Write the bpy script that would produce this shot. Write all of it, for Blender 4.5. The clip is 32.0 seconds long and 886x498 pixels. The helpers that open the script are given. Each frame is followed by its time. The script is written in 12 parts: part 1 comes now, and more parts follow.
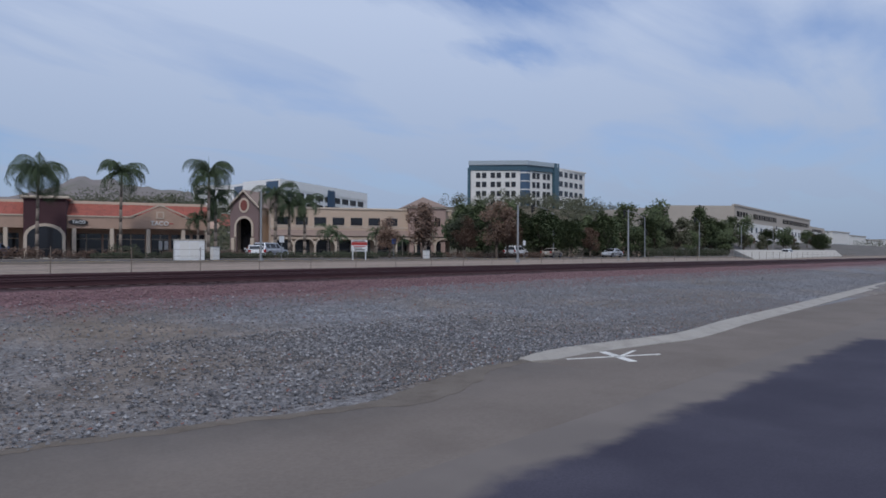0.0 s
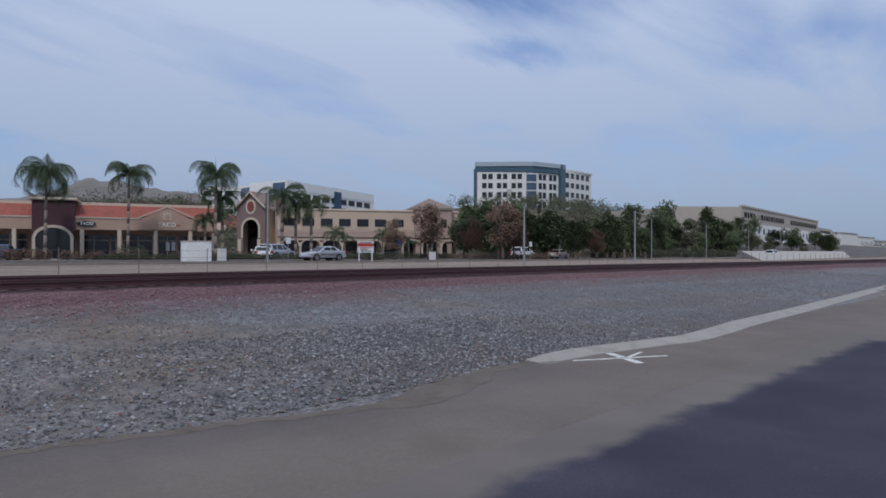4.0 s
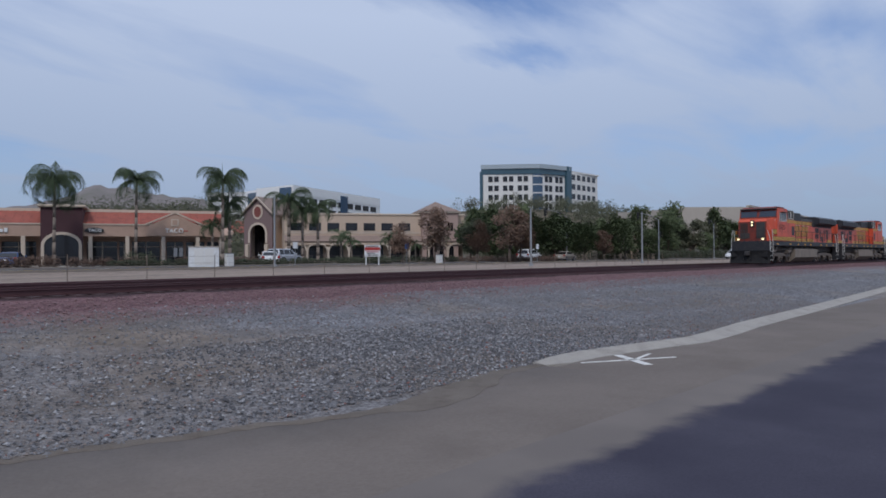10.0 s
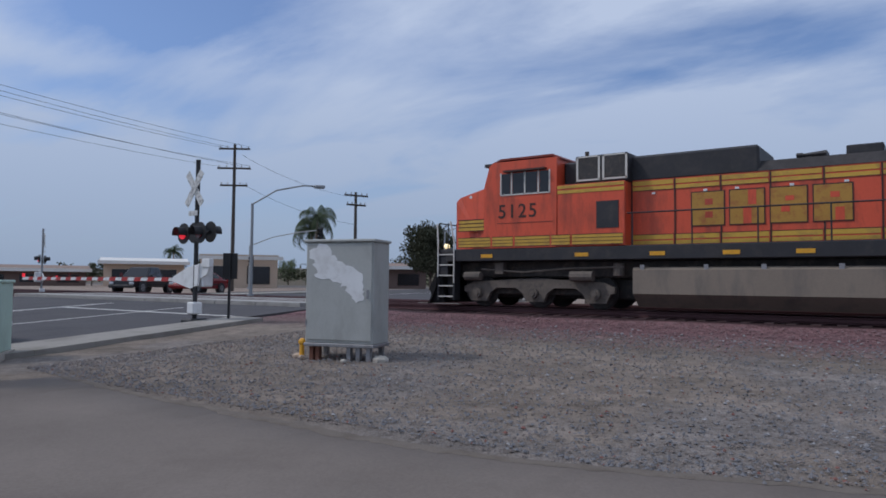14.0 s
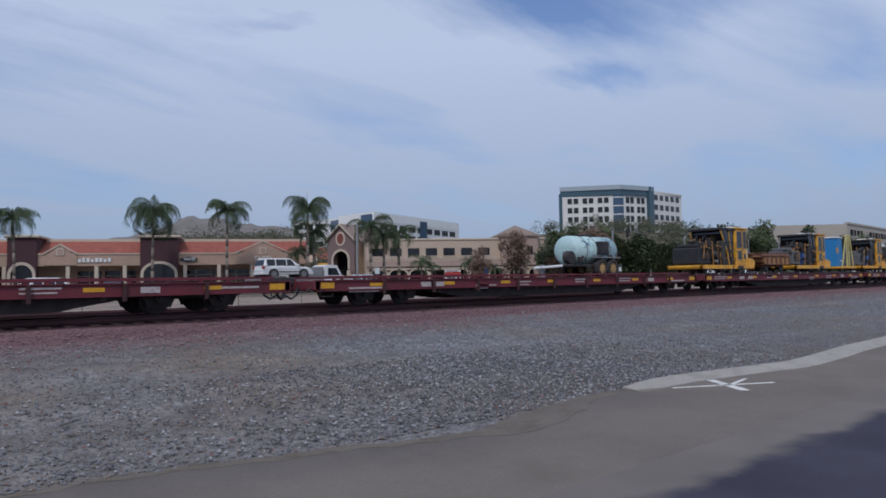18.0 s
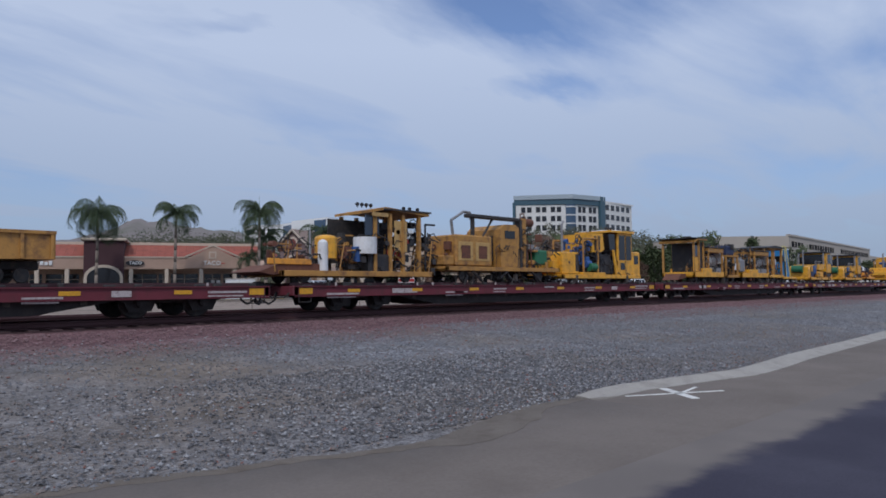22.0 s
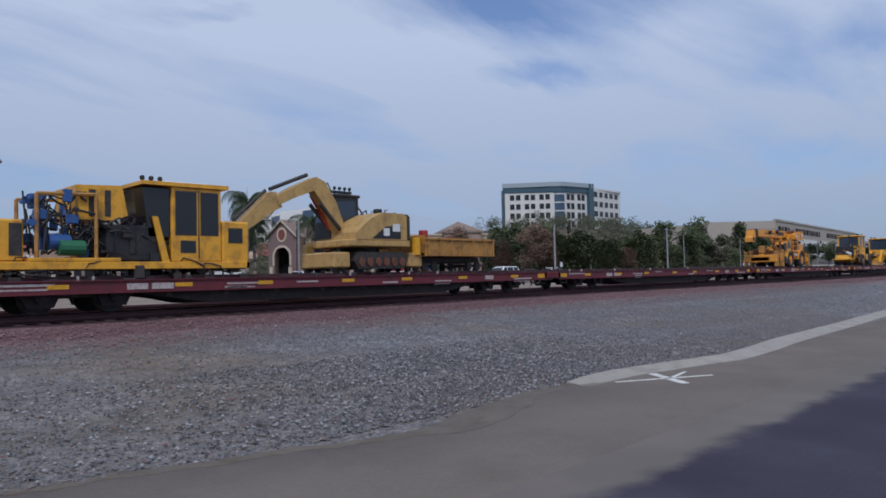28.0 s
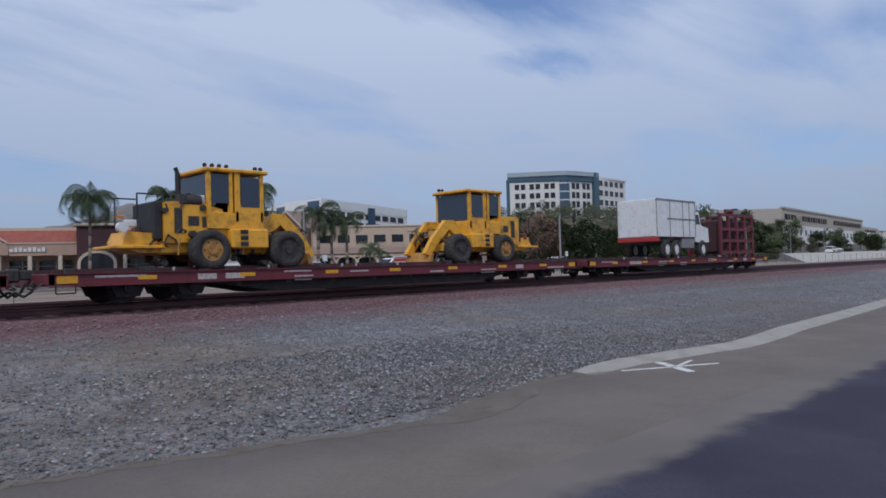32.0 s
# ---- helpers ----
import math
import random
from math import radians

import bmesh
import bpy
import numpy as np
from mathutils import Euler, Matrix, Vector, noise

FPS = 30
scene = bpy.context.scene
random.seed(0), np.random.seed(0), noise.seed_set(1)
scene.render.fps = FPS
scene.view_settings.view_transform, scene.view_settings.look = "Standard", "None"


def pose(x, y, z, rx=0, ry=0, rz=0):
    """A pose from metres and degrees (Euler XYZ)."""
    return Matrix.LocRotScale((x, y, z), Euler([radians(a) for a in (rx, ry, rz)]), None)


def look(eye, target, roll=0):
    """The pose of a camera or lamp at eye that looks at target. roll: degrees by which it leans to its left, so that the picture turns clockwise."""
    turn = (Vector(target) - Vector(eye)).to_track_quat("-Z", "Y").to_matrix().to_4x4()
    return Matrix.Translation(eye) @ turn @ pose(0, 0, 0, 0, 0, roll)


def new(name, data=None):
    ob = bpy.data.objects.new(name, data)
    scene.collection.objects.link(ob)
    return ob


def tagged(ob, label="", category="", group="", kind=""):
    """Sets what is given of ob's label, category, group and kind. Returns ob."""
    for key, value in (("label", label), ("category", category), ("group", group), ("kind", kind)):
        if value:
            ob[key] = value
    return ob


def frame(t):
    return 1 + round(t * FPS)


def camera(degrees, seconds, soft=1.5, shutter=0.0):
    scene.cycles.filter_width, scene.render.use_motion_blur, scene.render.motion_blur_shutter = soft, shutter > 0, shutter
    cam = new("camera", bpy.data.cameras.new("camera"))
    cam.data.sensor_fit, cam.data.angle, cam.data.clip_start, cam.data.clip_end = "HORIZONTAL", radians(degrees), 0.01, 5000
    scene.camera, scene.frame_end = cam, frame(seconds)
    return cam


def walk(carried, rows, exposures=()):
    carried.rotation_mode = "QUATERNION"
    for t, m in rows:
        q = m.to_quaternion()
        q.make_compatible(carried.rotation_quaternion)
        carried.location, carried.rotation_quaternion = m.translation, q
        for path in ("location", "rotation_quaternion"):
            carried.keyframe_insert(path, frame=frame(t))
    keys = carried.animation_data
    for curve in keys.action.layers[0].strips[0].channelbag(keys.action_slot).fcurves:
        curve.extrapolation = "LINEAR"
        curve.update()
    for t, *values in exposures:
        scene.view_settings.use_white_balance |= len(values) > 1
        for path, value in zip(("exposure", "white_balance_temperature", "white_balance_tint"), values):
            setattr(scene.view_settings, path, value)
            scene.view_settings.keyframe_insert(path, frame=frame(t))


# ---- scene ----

# ---- camera ----
cam = camera(64.15, 32.0, 1.7)
EYE = (0.0, 0.0, 1.55)
# seconds, heading (0 along +y, right positive), tilt, roll, and the sway of the eye in x and y
VIEW = [
    (0, 48.27, 0.26, 0.18, 0.00, 0.00), (0.5, 48.18, 0.45, 0.14, 0.00, 0.00), (1, 48.06, 0.53, 0.25, 0.00, 0.00),
    (1.5, 47.48, 0.52, 0.02, 0.00, 0.00), (2, 47.81, 0.36, -0.37, 0.00, 0.00), (2.5, 47.39, 0.62, 0.10, 0.00, 0.00),
    (3, 47.87, 0.49, 0.37, 0.00, 0.00), (3.5, 47.81, 0.33, 0.24, 0.00, 0.00), (5.5, 47.69, 0.60, 0.00, 0.00, 0.00),
    (6, 47.52, 0.44, -0.02, 0.00, 0.00), (6.5, 47.55, 0.59, 0.17, 0.00, 0.00), (7, 47.81, 0.50, -0.31, 0.00, 0.00),
    (7.5, 48.02, 0.68, -0.18, 0.00, 0.00), (8, 47.79, 0.56, -0.14, 0.00, 0.00), (8.5, 47.69, 0.75, -0.28, 0.00, 0.00),
    (9, 47.48, 0.50, -0.25, 0.00, 0.00), (9.5, 47.46, 0.57, -0.17, 0.00, 0.00), (10, 47.22, 0.62, -0.38, 0.00, 0.00),
    (10.5, 46.81, 0.71, -0.48, 0.00, 0.00), (11, 45.53, 0.53, -0.40, 0.00, 0.00), (11.5, 43.11, 0.65, -0.70, 0.00, 0.00),
    (12, 39.06, 0.99, -1.23, 0.00, 0.00), (12.5, 32.40, 1.45, -2.07, 0.00, 0.00), (13, 19.56, 2.37, -1.59, -0.01, 0.00),
    (13.5, -5.52, 2.85, -1.49, -0.03, 0.00), (14, -35.17, 2.75, 0.53, -0.04, 0.00), (14.5, -58.63, 1.79, 0.48, -0.05, 0.00),
    (15, -74.00, 1.70, 0.50, -0.06, 0.00), (15.5, -77.00, 1.90, 0.80, -0.06, 0.00), (16, -60.00, 2.30, 1.10, -0.07, 0.00),
    (16.5, -27.93, 2.63, 1.18, -0.08, 0.00), (17, 9.80, 3.07, -1.07, -0.09, 0.00), (17.5, 34.56, 2.19, -0.69, -0.10, 0.00),
    (18, 40.84, 2.66, -1.04, -0.11, 0.00), (18.5, 41.35, 2.61, -1.10, -0.11, 0.00), (19, 41.11, 3.08, -1.32, -0.12, 0.01),
    (19.5, 41.03, 2.98, -1.21, -0.12, 0.01), (20, 42.13, 2.83, -1.00, -0.11, 0.03), (20.5, 43.45, 2.75, -1.18, -0.05, 0.09),
    (21, 43.75, 2.57, -1.06, -0.04, 0.10), (21.5, 44.08, 3.05, -0.69, -0.04, 0.10), (22, 44.58, 3.17, -0.56, -0.03, 0.11),
    (22.5, 45.10, 3.03, -0.34, -0.03, 0.11), (23, 44.92, 2.79, -0.73, -0.03, 0.11), (23.5, 45.10, 2.57, -0.89, -0.03, 0.11),
    (24, 44.88, 2.55, -0.96, -0.03, 0.11), (24.5, 45.07, 2.50, -1.05, -0.03, 0.11), (25, 45.11, 2.34, -1.19, -0.03, 0.11),
    (25.5, 44.65, 2.28, -1.17, -0.03, 0.11), (26, 44.70, 2.18, -1.07, -0.03, 0.11), (26.5, 44.83, 2.14, -1.19, -0.03, 0.11),
    (28.5, 45.59, 2.20, -1.34, -0.02, 0.12), (29, 45.48, 1.73, -1.54, -0.02, 0.12), (29.5, 45.58, 1.90, -1.82, -0.02, 0.12),
    (30, 45.63, 1.64, -1.83, -0.02, 0.12), (30.5, 45.02, 1.54, -1.86, -0.02, 0.12), (31, 45.30, 1.51, -1.88, -0.02, 0.12),
    (31.5, 45.29, 1.33, -1.76, -0.02, 0.12), (32, 44.99, 1.45, -1.67, -0.02, 0.12),
]


def aim(heading, tilt, roll, dx, dy):
    return pose(EYE[0] + dx, EYE[1] + dy, EYE[2]) @ pose(0, 0, 0, 0, 0, -heading) @ pose(0, 0, 0, 90 + tilt, 0, 0) @ pose(0, 0, 0, 0, 0, roll)


walk(cam, [(row[0], aim(*row[1:])) for row in VIEW])

# ---- light ----
SUN_AZ, SUN_EL = 235.0, 48.0  # compass-like: degrees from +y towards +x, and height


def make_world():
    world = bpy.data.worlds.new("sky")
    scene.world = world
    world.use_nodes = True
    nt = world.node_tree
    n, l = nt.nodes, nt.links
    n.clear()
    out = n.new("ShaderNodeOutputWorld")
    bg = n.new("ShaderNodeBackground")
    sky = n.new("ShaderNodeTexSky")
    sky.sky_type = "NISHITA"
    sky.sun_disc = False
    sky.sun_elevation = radians(SUN_EL)
    sky.sun_rotation = radians(SUN_AZ)
    sky.air_density, sky.dust_density, sky.ozone_density = 1.0, 1.2, 2.0
    tc = n.new("ShaderNodeTexCoord")
    sep = n.new("ShaderNodeSeparateXYZ")
    l.new(tc.outputs["Generated"], sep.inputs[0])
    # flat cloud sheet: direction divided by height
    zc = n.new("ShaderNodeMath"); zc.operation = "MAXIMUM"; zc.inputs[1].default_value = 0.0
    l.new(sep.outputs["Z"], zc.inputs[0])
    zz = n.new("ShaderNodeMath"); zz.operation = "ADD"; zz.inputs[1].default_value = 0.16
    l.new(zc.outputs[0], zz.inputs[0])
    div = n.new("ShaderNodeVectorMath"); div.operation = "DIVIDE"
    cmb = n.new("ShaderNodeCombineXYZ")
    for i in range(3):
        l.new(zz.outputs[0], cmb.inputs[i])
    l.new(tc.outputs["Generated"], div.inputs[0]); l.new(cmb.outputs[0], div.inputs[1])
    mp = n.new("ShaderNodeMapping")
    mp.inputs["Location"].default_value = (1.3, 0.4, 0.0)
    mp.inputs["Rotation"].default_value = (0, 0, radians(10))
    mp.inputs["Scale"].default_value = (0.55, 1.1, 0.4)
    l.new(div.outputs[0], mp.inputs[0])
    nz = n.new("ShaderNodeTexNoise")
    nz.inputs["Scale"].default_value = 1.5
    nz.inputs["Detail"].default_value = 7.0
    nz.inputs["Roughness"].default_value = 0.52
    nz.inputs["Distortion"].default_value = 0.5
    l.new(mp.outputs[0], nz.inputs["Vector"])
    ramp = n.new("ShaderNodeValToRGB")
    ramp.color_ramp.elements[0].position = 0.17
    ramp.color_ramp.elements[0].color = (0.12, 0.12, 0.12, 1)
    ramp.color_ramp.elements[1].position = 0.50
    ramp.color_ramp.elements[1].color = (0.92, 0.92, 0.92, 1)
    # broad openings in the cloud sheet
    flat_ = n.new("ShaderNodeVectorMath"); flat_.operation = "MULTIPLY"
    flat_.inputs[1].default_value = (1, 1, 0)
    l.new(div.outputs[0], flat_.inputs[0])
    # the openings have torn edges
    tear = n.new("ShaderNodeTexNoise")
    tear.inputs["Scale"].default_value = 2.6
    tear.inputs["Detail"].default_value = 8.0
    tear.inputs["Roughness"].default_value = 0.6
    l.new(mp.outputs[0], tear.inputs["Vector"])
    tv = n.new("ShaderNodeVectorMath"); tv.operation = "MULTIPLY_ADD"
    tv.inputs[1].default_value = (0.75, 0.75, 0.0)
    l.new(tear.outputs["Color"], tv.inputs[0]); l.new(flat_.outputs[0], tv.inputs[2])
    fac = nz.outputs["Fac"]
    for cx, cy, rx, ry, turn, deep in ((1.36, 1.08, 0.42, 0.26, -50, 0.26), (1.76, 1.35, 0.36, 0.10, -44, 0.17), (2.25, 0.52, 0.42, 0.26, -47, 0.15), (0.94, 1.58, 0.26, 0.07, -40, 0.10),
                                       (-0.45, 1.95, 0.9, 0.3, 10, 0.32), (-1.62, 0.95, 0.7, 0.3, 50, 0.34), (-2.3, 0.95, 0.8, 0.2, 54, 0.2), (0.1, 2.3, 0.6, 0.16, -5, 0.08)):
        el = n.new("ShaderNodeMapping"); el.vector_type = "TEXTURE"
        el.inputs["Location"].default_value = (cx + 0.375, cy + 0.375, 0)
        el.inputs["Rotation"].default_value = (0, 0, radians(turn))
        el.inputs["Scale"].default_value = (rx, ry, 1)
        l.new(tv.outputs[0], el.inputs[0])
        ds = n.new("ShaderNodeVectorMath"); ds.operation = "LENGTH"
        l.new(el.outputs[0], ds.inputs[0])
        mr = n.new("ShaderNodeMapRange"); mr.interpolation_type = "SMOOTHSTEP"
        mr.inputs["From Max"].default_value = 1.5
        mr.inputs["To Min"].default_value = deep
        mr.inputs["To Max"].default_value = 0.0
        l.new(ds.outputs["Value"], mr.inputs["Value"])
        sb = n.new("ShaderNodeMath"); sb.operation = "SUBTRACT"
        l.new(fac, sb.inputs[0]); l.new(mr.outputs[0], sb.inputs[1])
        fac = sb.outputs[0]
    l.new(fac, ramp.inputs[0])
    # cloud brightness: lighter higher up, hazy blue-grey low down
    hz = n.new("ShaderNodeMapRange")
    hz.inputs["From Min"].default_value = 0.0
    hz.inputs["From Max"].default_value = 0.32
    l.new(zc.outputs[0], hz.inputs["Value"])
    cl = n.new("ShaderNodeMix"); cl.data_type = "RGBA"
    cl.inputs["A"].default_value = (3.15, 4.05, 5.75, 1)
    cl.inputs["B"].default_value = (5.75, 6.75, 8.85, 1)
    l.new(hz.outputs[0], cl.inputs["Factor"])
    mx = n.new("ShaderNodeMix"); mx.data_type = "RGBA"
    low = n.new("ShaderNodeMapRange"); low.interpolation_type = "SMOOTHSTEP"
    low.inputs["From Min"].default_value = 0.0
    low.inputs["From Max"].default_value = 0.29
    low.inputs["To Min"].default_value = 0.95
    low.inputs["To Max"].default_value = 0.0
    l.new(zc.outputs[0], low.inputs["Value"])
    big = n.new("ShaderNodeMath"); big.operation = "MAXIMUM"
    l.new(low.outputs[0], big.inputs[0]); l.new(ramp.outputs[0], big.inputs[1])
    l.new(big.outputs[0], mx.inputs["Factor"])
    tint = n.new("ShaderNodeMix"); tint.data_type = "RGBA"; tint.blend_type = "MULTIPLY"
    tint.inputs["Factor"].default_value = 1.0
    tint.inputs["B"].default_value = (0.8, 1.0, 1.35, 1)
    l.new(sky.outputs[0], tint.inputs["A"])
    l.new(tint.outputs["Result"], mx.inputs["A"]); l.new(cl.outputs["Result"], mx.inputs["B"])
    l.new(mx.outputs["Result"], bg.inputs[0])
    bg.inputs[1].default_value = 0.1
    l.new(bg.outputs[0], out.inputs[0])


make_world()
sun = new("sun", bpy.data.lights.new("sun", "SUN"))
sun.data.energy, sun.data.angle, sun.data.color = 1.6, radians(6), (1.0, 0.96, 0.96)
_d = Vector((math.sin(radians(SUN_AZ)) * math.cos(radians(SUN_EL)), math.cos(radians(SUN_AZ)) * math.cos(radians(SUN_EL)), math.sin(radians(SUN_EL))))
sun.matrix_world = look(_d * 100, (0, 0, 0))
scene.view_settings.exposure = -0.2

# ---- materials ----
MATS = {}


def mat(name, color, rough=0.7, metal=0.0, vary=0.12, scale=3.0, fine=40.0, bump=0.15, dirt=None, dirt_amt=0.35, spec=0.5, jitter=0.0, streak=0.0):
    """A procedural surface: base colour broken by two noises, dirt in patches, fine relief."""
    if name in MATS:
        return MATS[name]
    m = bpy.data.materials.new(name)
    MATS[name] = m
    m.use_nodes = True
    nt = m.node_tree
    n, l = nt.nodes, nt.links
    b = n["Principled BSDF"]
    b.inputs["Roughness"].default_value = rough
    b.inputs["Metallic"].default_value = metal
    b.inputs["Specular IOR Level"].default_value = spec
    tc = n.new("ShaderNodeTexCoord")
    src = tc.outputs["Object"]
    if streak:
        mp = n.new("ShaderNodeMapping")
        mp.inputs["Scale"].default_value = (1, 1, streak)
        l.new(src, mp.inputs[0])
        src = mp.outputs[0]
    big = n.new("ShaderNodeTexNoise"); big.inputs["Scale"].default_value = scale; big.inputs["Detail"].default_value = 4
    small = n.new("ShaderNodeTexNoise"); small.inputs["Scale"].default_value = fine; small.inputs["Detail"].default_value = 3
    l.new(src, big.inputs["Vector"]); l.new(tc.outputs["Object"], small.inputs["Vector"])
    c = (*color, 1)
    lo = tuple(x * (1 - 2.2 * vary) for x in color) + (1,)
    hi = tuple(min(1, x * (1 + 1.6 * vary)) for x in color) + (1,)
    r1 = n.new("ShaderNodeMix"); r1.data_type = "RGBA"; r1.inputs["A"].default_value = lo; r1.inputs["B"].default_value = hi
    k = n.new("ShaderNodeMath"); k.operation = "MULTIPLY_ADD"; k.inputs[1].default_value = 0.4; k.use_clamp = True
    k2 = n.new("ShaderNodeMath"); k2.operation = "MULTIPLY"; k2.inputs[1].default_value = 0.6
    l.new(big.outputs["Fac"], k2.inputs[0]); l.new(small.outputs["Fac"], k.inputs[0]); l.new(k2.outputs[0], k.inputs[2])
    l.new(k.outputs[0], r1.inputs["Factor"])
    col = r1.outputs["Result"]
    if dirt:
        d = n.new("ShaderNodeTexNoise"); d.inputs["Scale"].default_value = scale * 1.7; d.inputs["Detail"].default_value = 6; d.inputs["Roughness"].default_value = 0.65
        l.new(src, d.inputs["Vector"])
        rp = n.new("ShaderNodeMapRange"); rp.inputs["From Min"].default_value = 0.48; rp.inputs["From Max"].default_value = 0.68
        rp.inputs["To Max"].default_value = dirt_amt
        l.new(d.outputs["Fac"], rp.inputs["Value"])
        mx = n.new("ShaderNodeMix"); mx.data_type = "RGBA"; mx.inputs["B"].default_value = (*dirt, 1)
        l.new(rp.outputs[0], mx.inputs["Factor"]); l.new(col, mx.inputs["A"])
        col = mx.outputs["Result"]
    if jitter:
        oi = n.new("ShaderNodeObjectInfo")
        hs = n.new("ShaderNodeHueSaturation")
        mr = n.new("ShaderNodeMapRange"); mr.inputs["To Min"].default_value = 1 - jitter; mr.inputs["To Max"].default_value = 1 + jitter
        l.new(oi.outputs["Random"], mr.inputs["Value"]); l.new(mr.outputs[0], hs.inputs["Value"])
        l.new(col, hs.inputs["Color"]); col = hs.outputs["Color"]
    l.new(col, b.inputs["Base Color"])
    if bump:
        bp = n.new("ShaderNodeBump"); bp.inputs["Strength"].default_value = bump; bp.inputs["Distance"].default_value = 0.02
        l.new(small.outputs["Fac"], bp.inputs["Height"]); l.new(bp.outputs[0], b.inputs["Normal"])
    return m


def glass(name, color=(0.02, 0.025, 0.03), rough=0.06):
    """Dark window glass seen from outside: a glossy dark pane."""
    if name in MATS:
        return MATS[name]
    m = bpy.data.materials.new(name)
    MATS[name] = m
    m.use_nodes = True
    b = m.node_tree.nodes["Principled BSDF"]
    b.inputs["Base Color"].default_value = (*color, 1)
    b.inputs["Roughness"].default_value = rough
    b.inputs["Specular IOR Level"].default_value = 0.6
    return m


def glow(name, color, strength):
    if name in MATS:
        return MATS[name]
    m = bpy.data.materials.new(name)
    MATS[name] = m
    m.use_nodes = True
    b = m.node_tree.nodes["Principled BSDF"]
    b.inputs["Base Color"].default_value = (*color, 1)
    b.inputs["Emission Color"].default_value = (*color, 1)
    b.inputs["Emission Strength"].default_value = strength
    return m


# ---- mesh building ----
class Shape:
    """Collects boxes, prisms, tubes and the like into one mesh."""

    def __init__(self):
        self.v, self.f, self.cuts = [], [], []

    def add(self, verts, faces):
        o = len(self.v)
        self.cuts.append((o, len(self.f)))
        self.v += [tuple(p) for p in verts]
        self.f += [tuple(i + o for i in f) for f in faces]
        return self

    def box(self, x0, x1, y0, y1, z0, z1, c=0.0):
        c = min(c, (x1 - x0) / 2.01, (y1 - y0) / 2.01, (z1 - z0) / 2.01)
        if c <= 0:
            v = [(x, y, z) for x in (x0, x1) for y in (y0, y1) for z in (z0, z1)]
            return self.add(v, [(0, 1, 3, 2), (4, 6, 7, 5), (0, 4, 5, 1), (2, 3, 7, 6), (0, 2, 6, 4), (1, 5, 7, 3)])
        # chamfered: three points at every corner
        v, idx = [], {}
        for i, x in enumerate((x0, x1)):
            for j, y in enumerate((y0, y1)):
                for k, z in enumerate((z0, z1)):
                    xi, yi, zi = x + (c, -c)[i], y + (c, -c)[j], z + (c, -c)[k]
                    for a, p in enumerate(((x, yi, zi), (xi, y, zi), (xi, yi, z))):
                        idx[i, j, k, a] = len(v)
                        v.append(p)
        f = []
        for i in (0, 1):
            q = [idx[i, 0, 0, 0], idx[i, 1, 0, 0], idx[i, 1, 1, 0], idx[i, 0, 1, 0]]
            f.append(q if i else q[::-1])
            q = [idx[0, i, 0, 1], idx[0, i, 1, 1], idx[1, i, 1, 1], idx[1, i, 0, 1]]
            f.append(q if i else q[::-1])
            q = [idx[0, 0, i, 2], idx[1, 0, i, 2], idx[1, 1, i, 2], idx[0, 1, i, 2]]
            f.append(q if i else q[::-1])
        for a in (0, 1):
            for b in (0, 1):
                q = [idx[a, b, 0, 0], idx[a, b, 1, 0], idx[a, b, 1, 1], idx[a, b, 0, 1]]
                f.append(q if a == b else q[::-1])
                q = [idx[a, 0, b, 0], idx[a, 0, b, 2], idx[a, 1, b, 2], idx[a, 1, b, 0]]
                f.append(q if a == b else q[::-1])
                q = [idx[0, a, b, 1], idx[1, a, b, 1], idx[1, a, b, 2], idx[0, a, b, 2]]
                f.append(q if a == b else q[::-1])
        for i in (0, 1):
            for j in (0, 1):
                for k in (0, 1):
                    t = [idx[i, j, k, a] for a in range(3)]
                    f.append(t if (i + j + k) % 2 else t[::-1])
        return self.add(v, f)

    def prism(self, pts, a, b, axis="y"):
        """A polygon in the plane across axis, drawn out from a to b. pts: (x,z) for y, (y,z) for x, (x,y) for z."""
        def at(p, h):
            return {"y": (p[0], h, p[1]), "x": (h, p[0], p[1]), "z": (p[0], p[1], h)}[axis]
        n = len(pts)
        v = [at(p, a) for p in pts] + [at(p, b) for p in pts]
        f = [tuple(range(n)), tuple(range(2 * n - 1, n - 1, -1))]
        f += [(i, n + i, n + (i + 1) % n, (i + 1) % n) for i in range(n)]
        return self.add(v, f)

    def cyl(self, p, q, r, seg=10, r2=None, cap=True):
        p, q = Vector(p), Vector(q)
        r2 = r if r2 is None else r2
        d = (q - p).normalized()
        u = d.orthogonal().normalized()
        w = d.cross(u)
        v = []
        for c, rr in ((p, r), (q, r2)):
            for i in range(seg):
                a = 2 * math.pi * i / seg
                v.append(c + rr * (math.cos(a) * u + math.sin(a) * w))
        f = [(i, (i + 1) % seg, seg + (i + 1) % seg, seg + i) for i in range(seg)]
        if cap:
            f += [tuple(range(seg - 1, -1, -1)), tuple(range(seg, 2 * seg))]
        return self.add(v, f)

    def tube(self, pts, r, seg=6):
        for a, b in zip(pts, pts[1:]):
            self.cyl(a, b, r, seg)
        return self

    def wheel(self, c, r, w, seg=20, axis="y", bead=0.12):
        """A solid of revolution like a tyre: rounded shoulders."""
        x, y, z = c
        prof = [(r * 0.55, -w / 2), (r * (1 - bead), -w / 2), (r, -w / 2 + r * bead), (r, w / 2 - r * bead), (r * (1 - bead), w / 2), (r * 0.55, w / 2)]
        v, f = [], []
        n = len(prof)
        for i in range(seg):
            a = 2 * math.pi * i / seg
            for rr, h in prof:
                px, pz = rr * math.cos(a), rr * math.sin(a)
                v.append((x + px, y + h, z + pz) if axis == "y" else (x + h, y + px, z + pz))
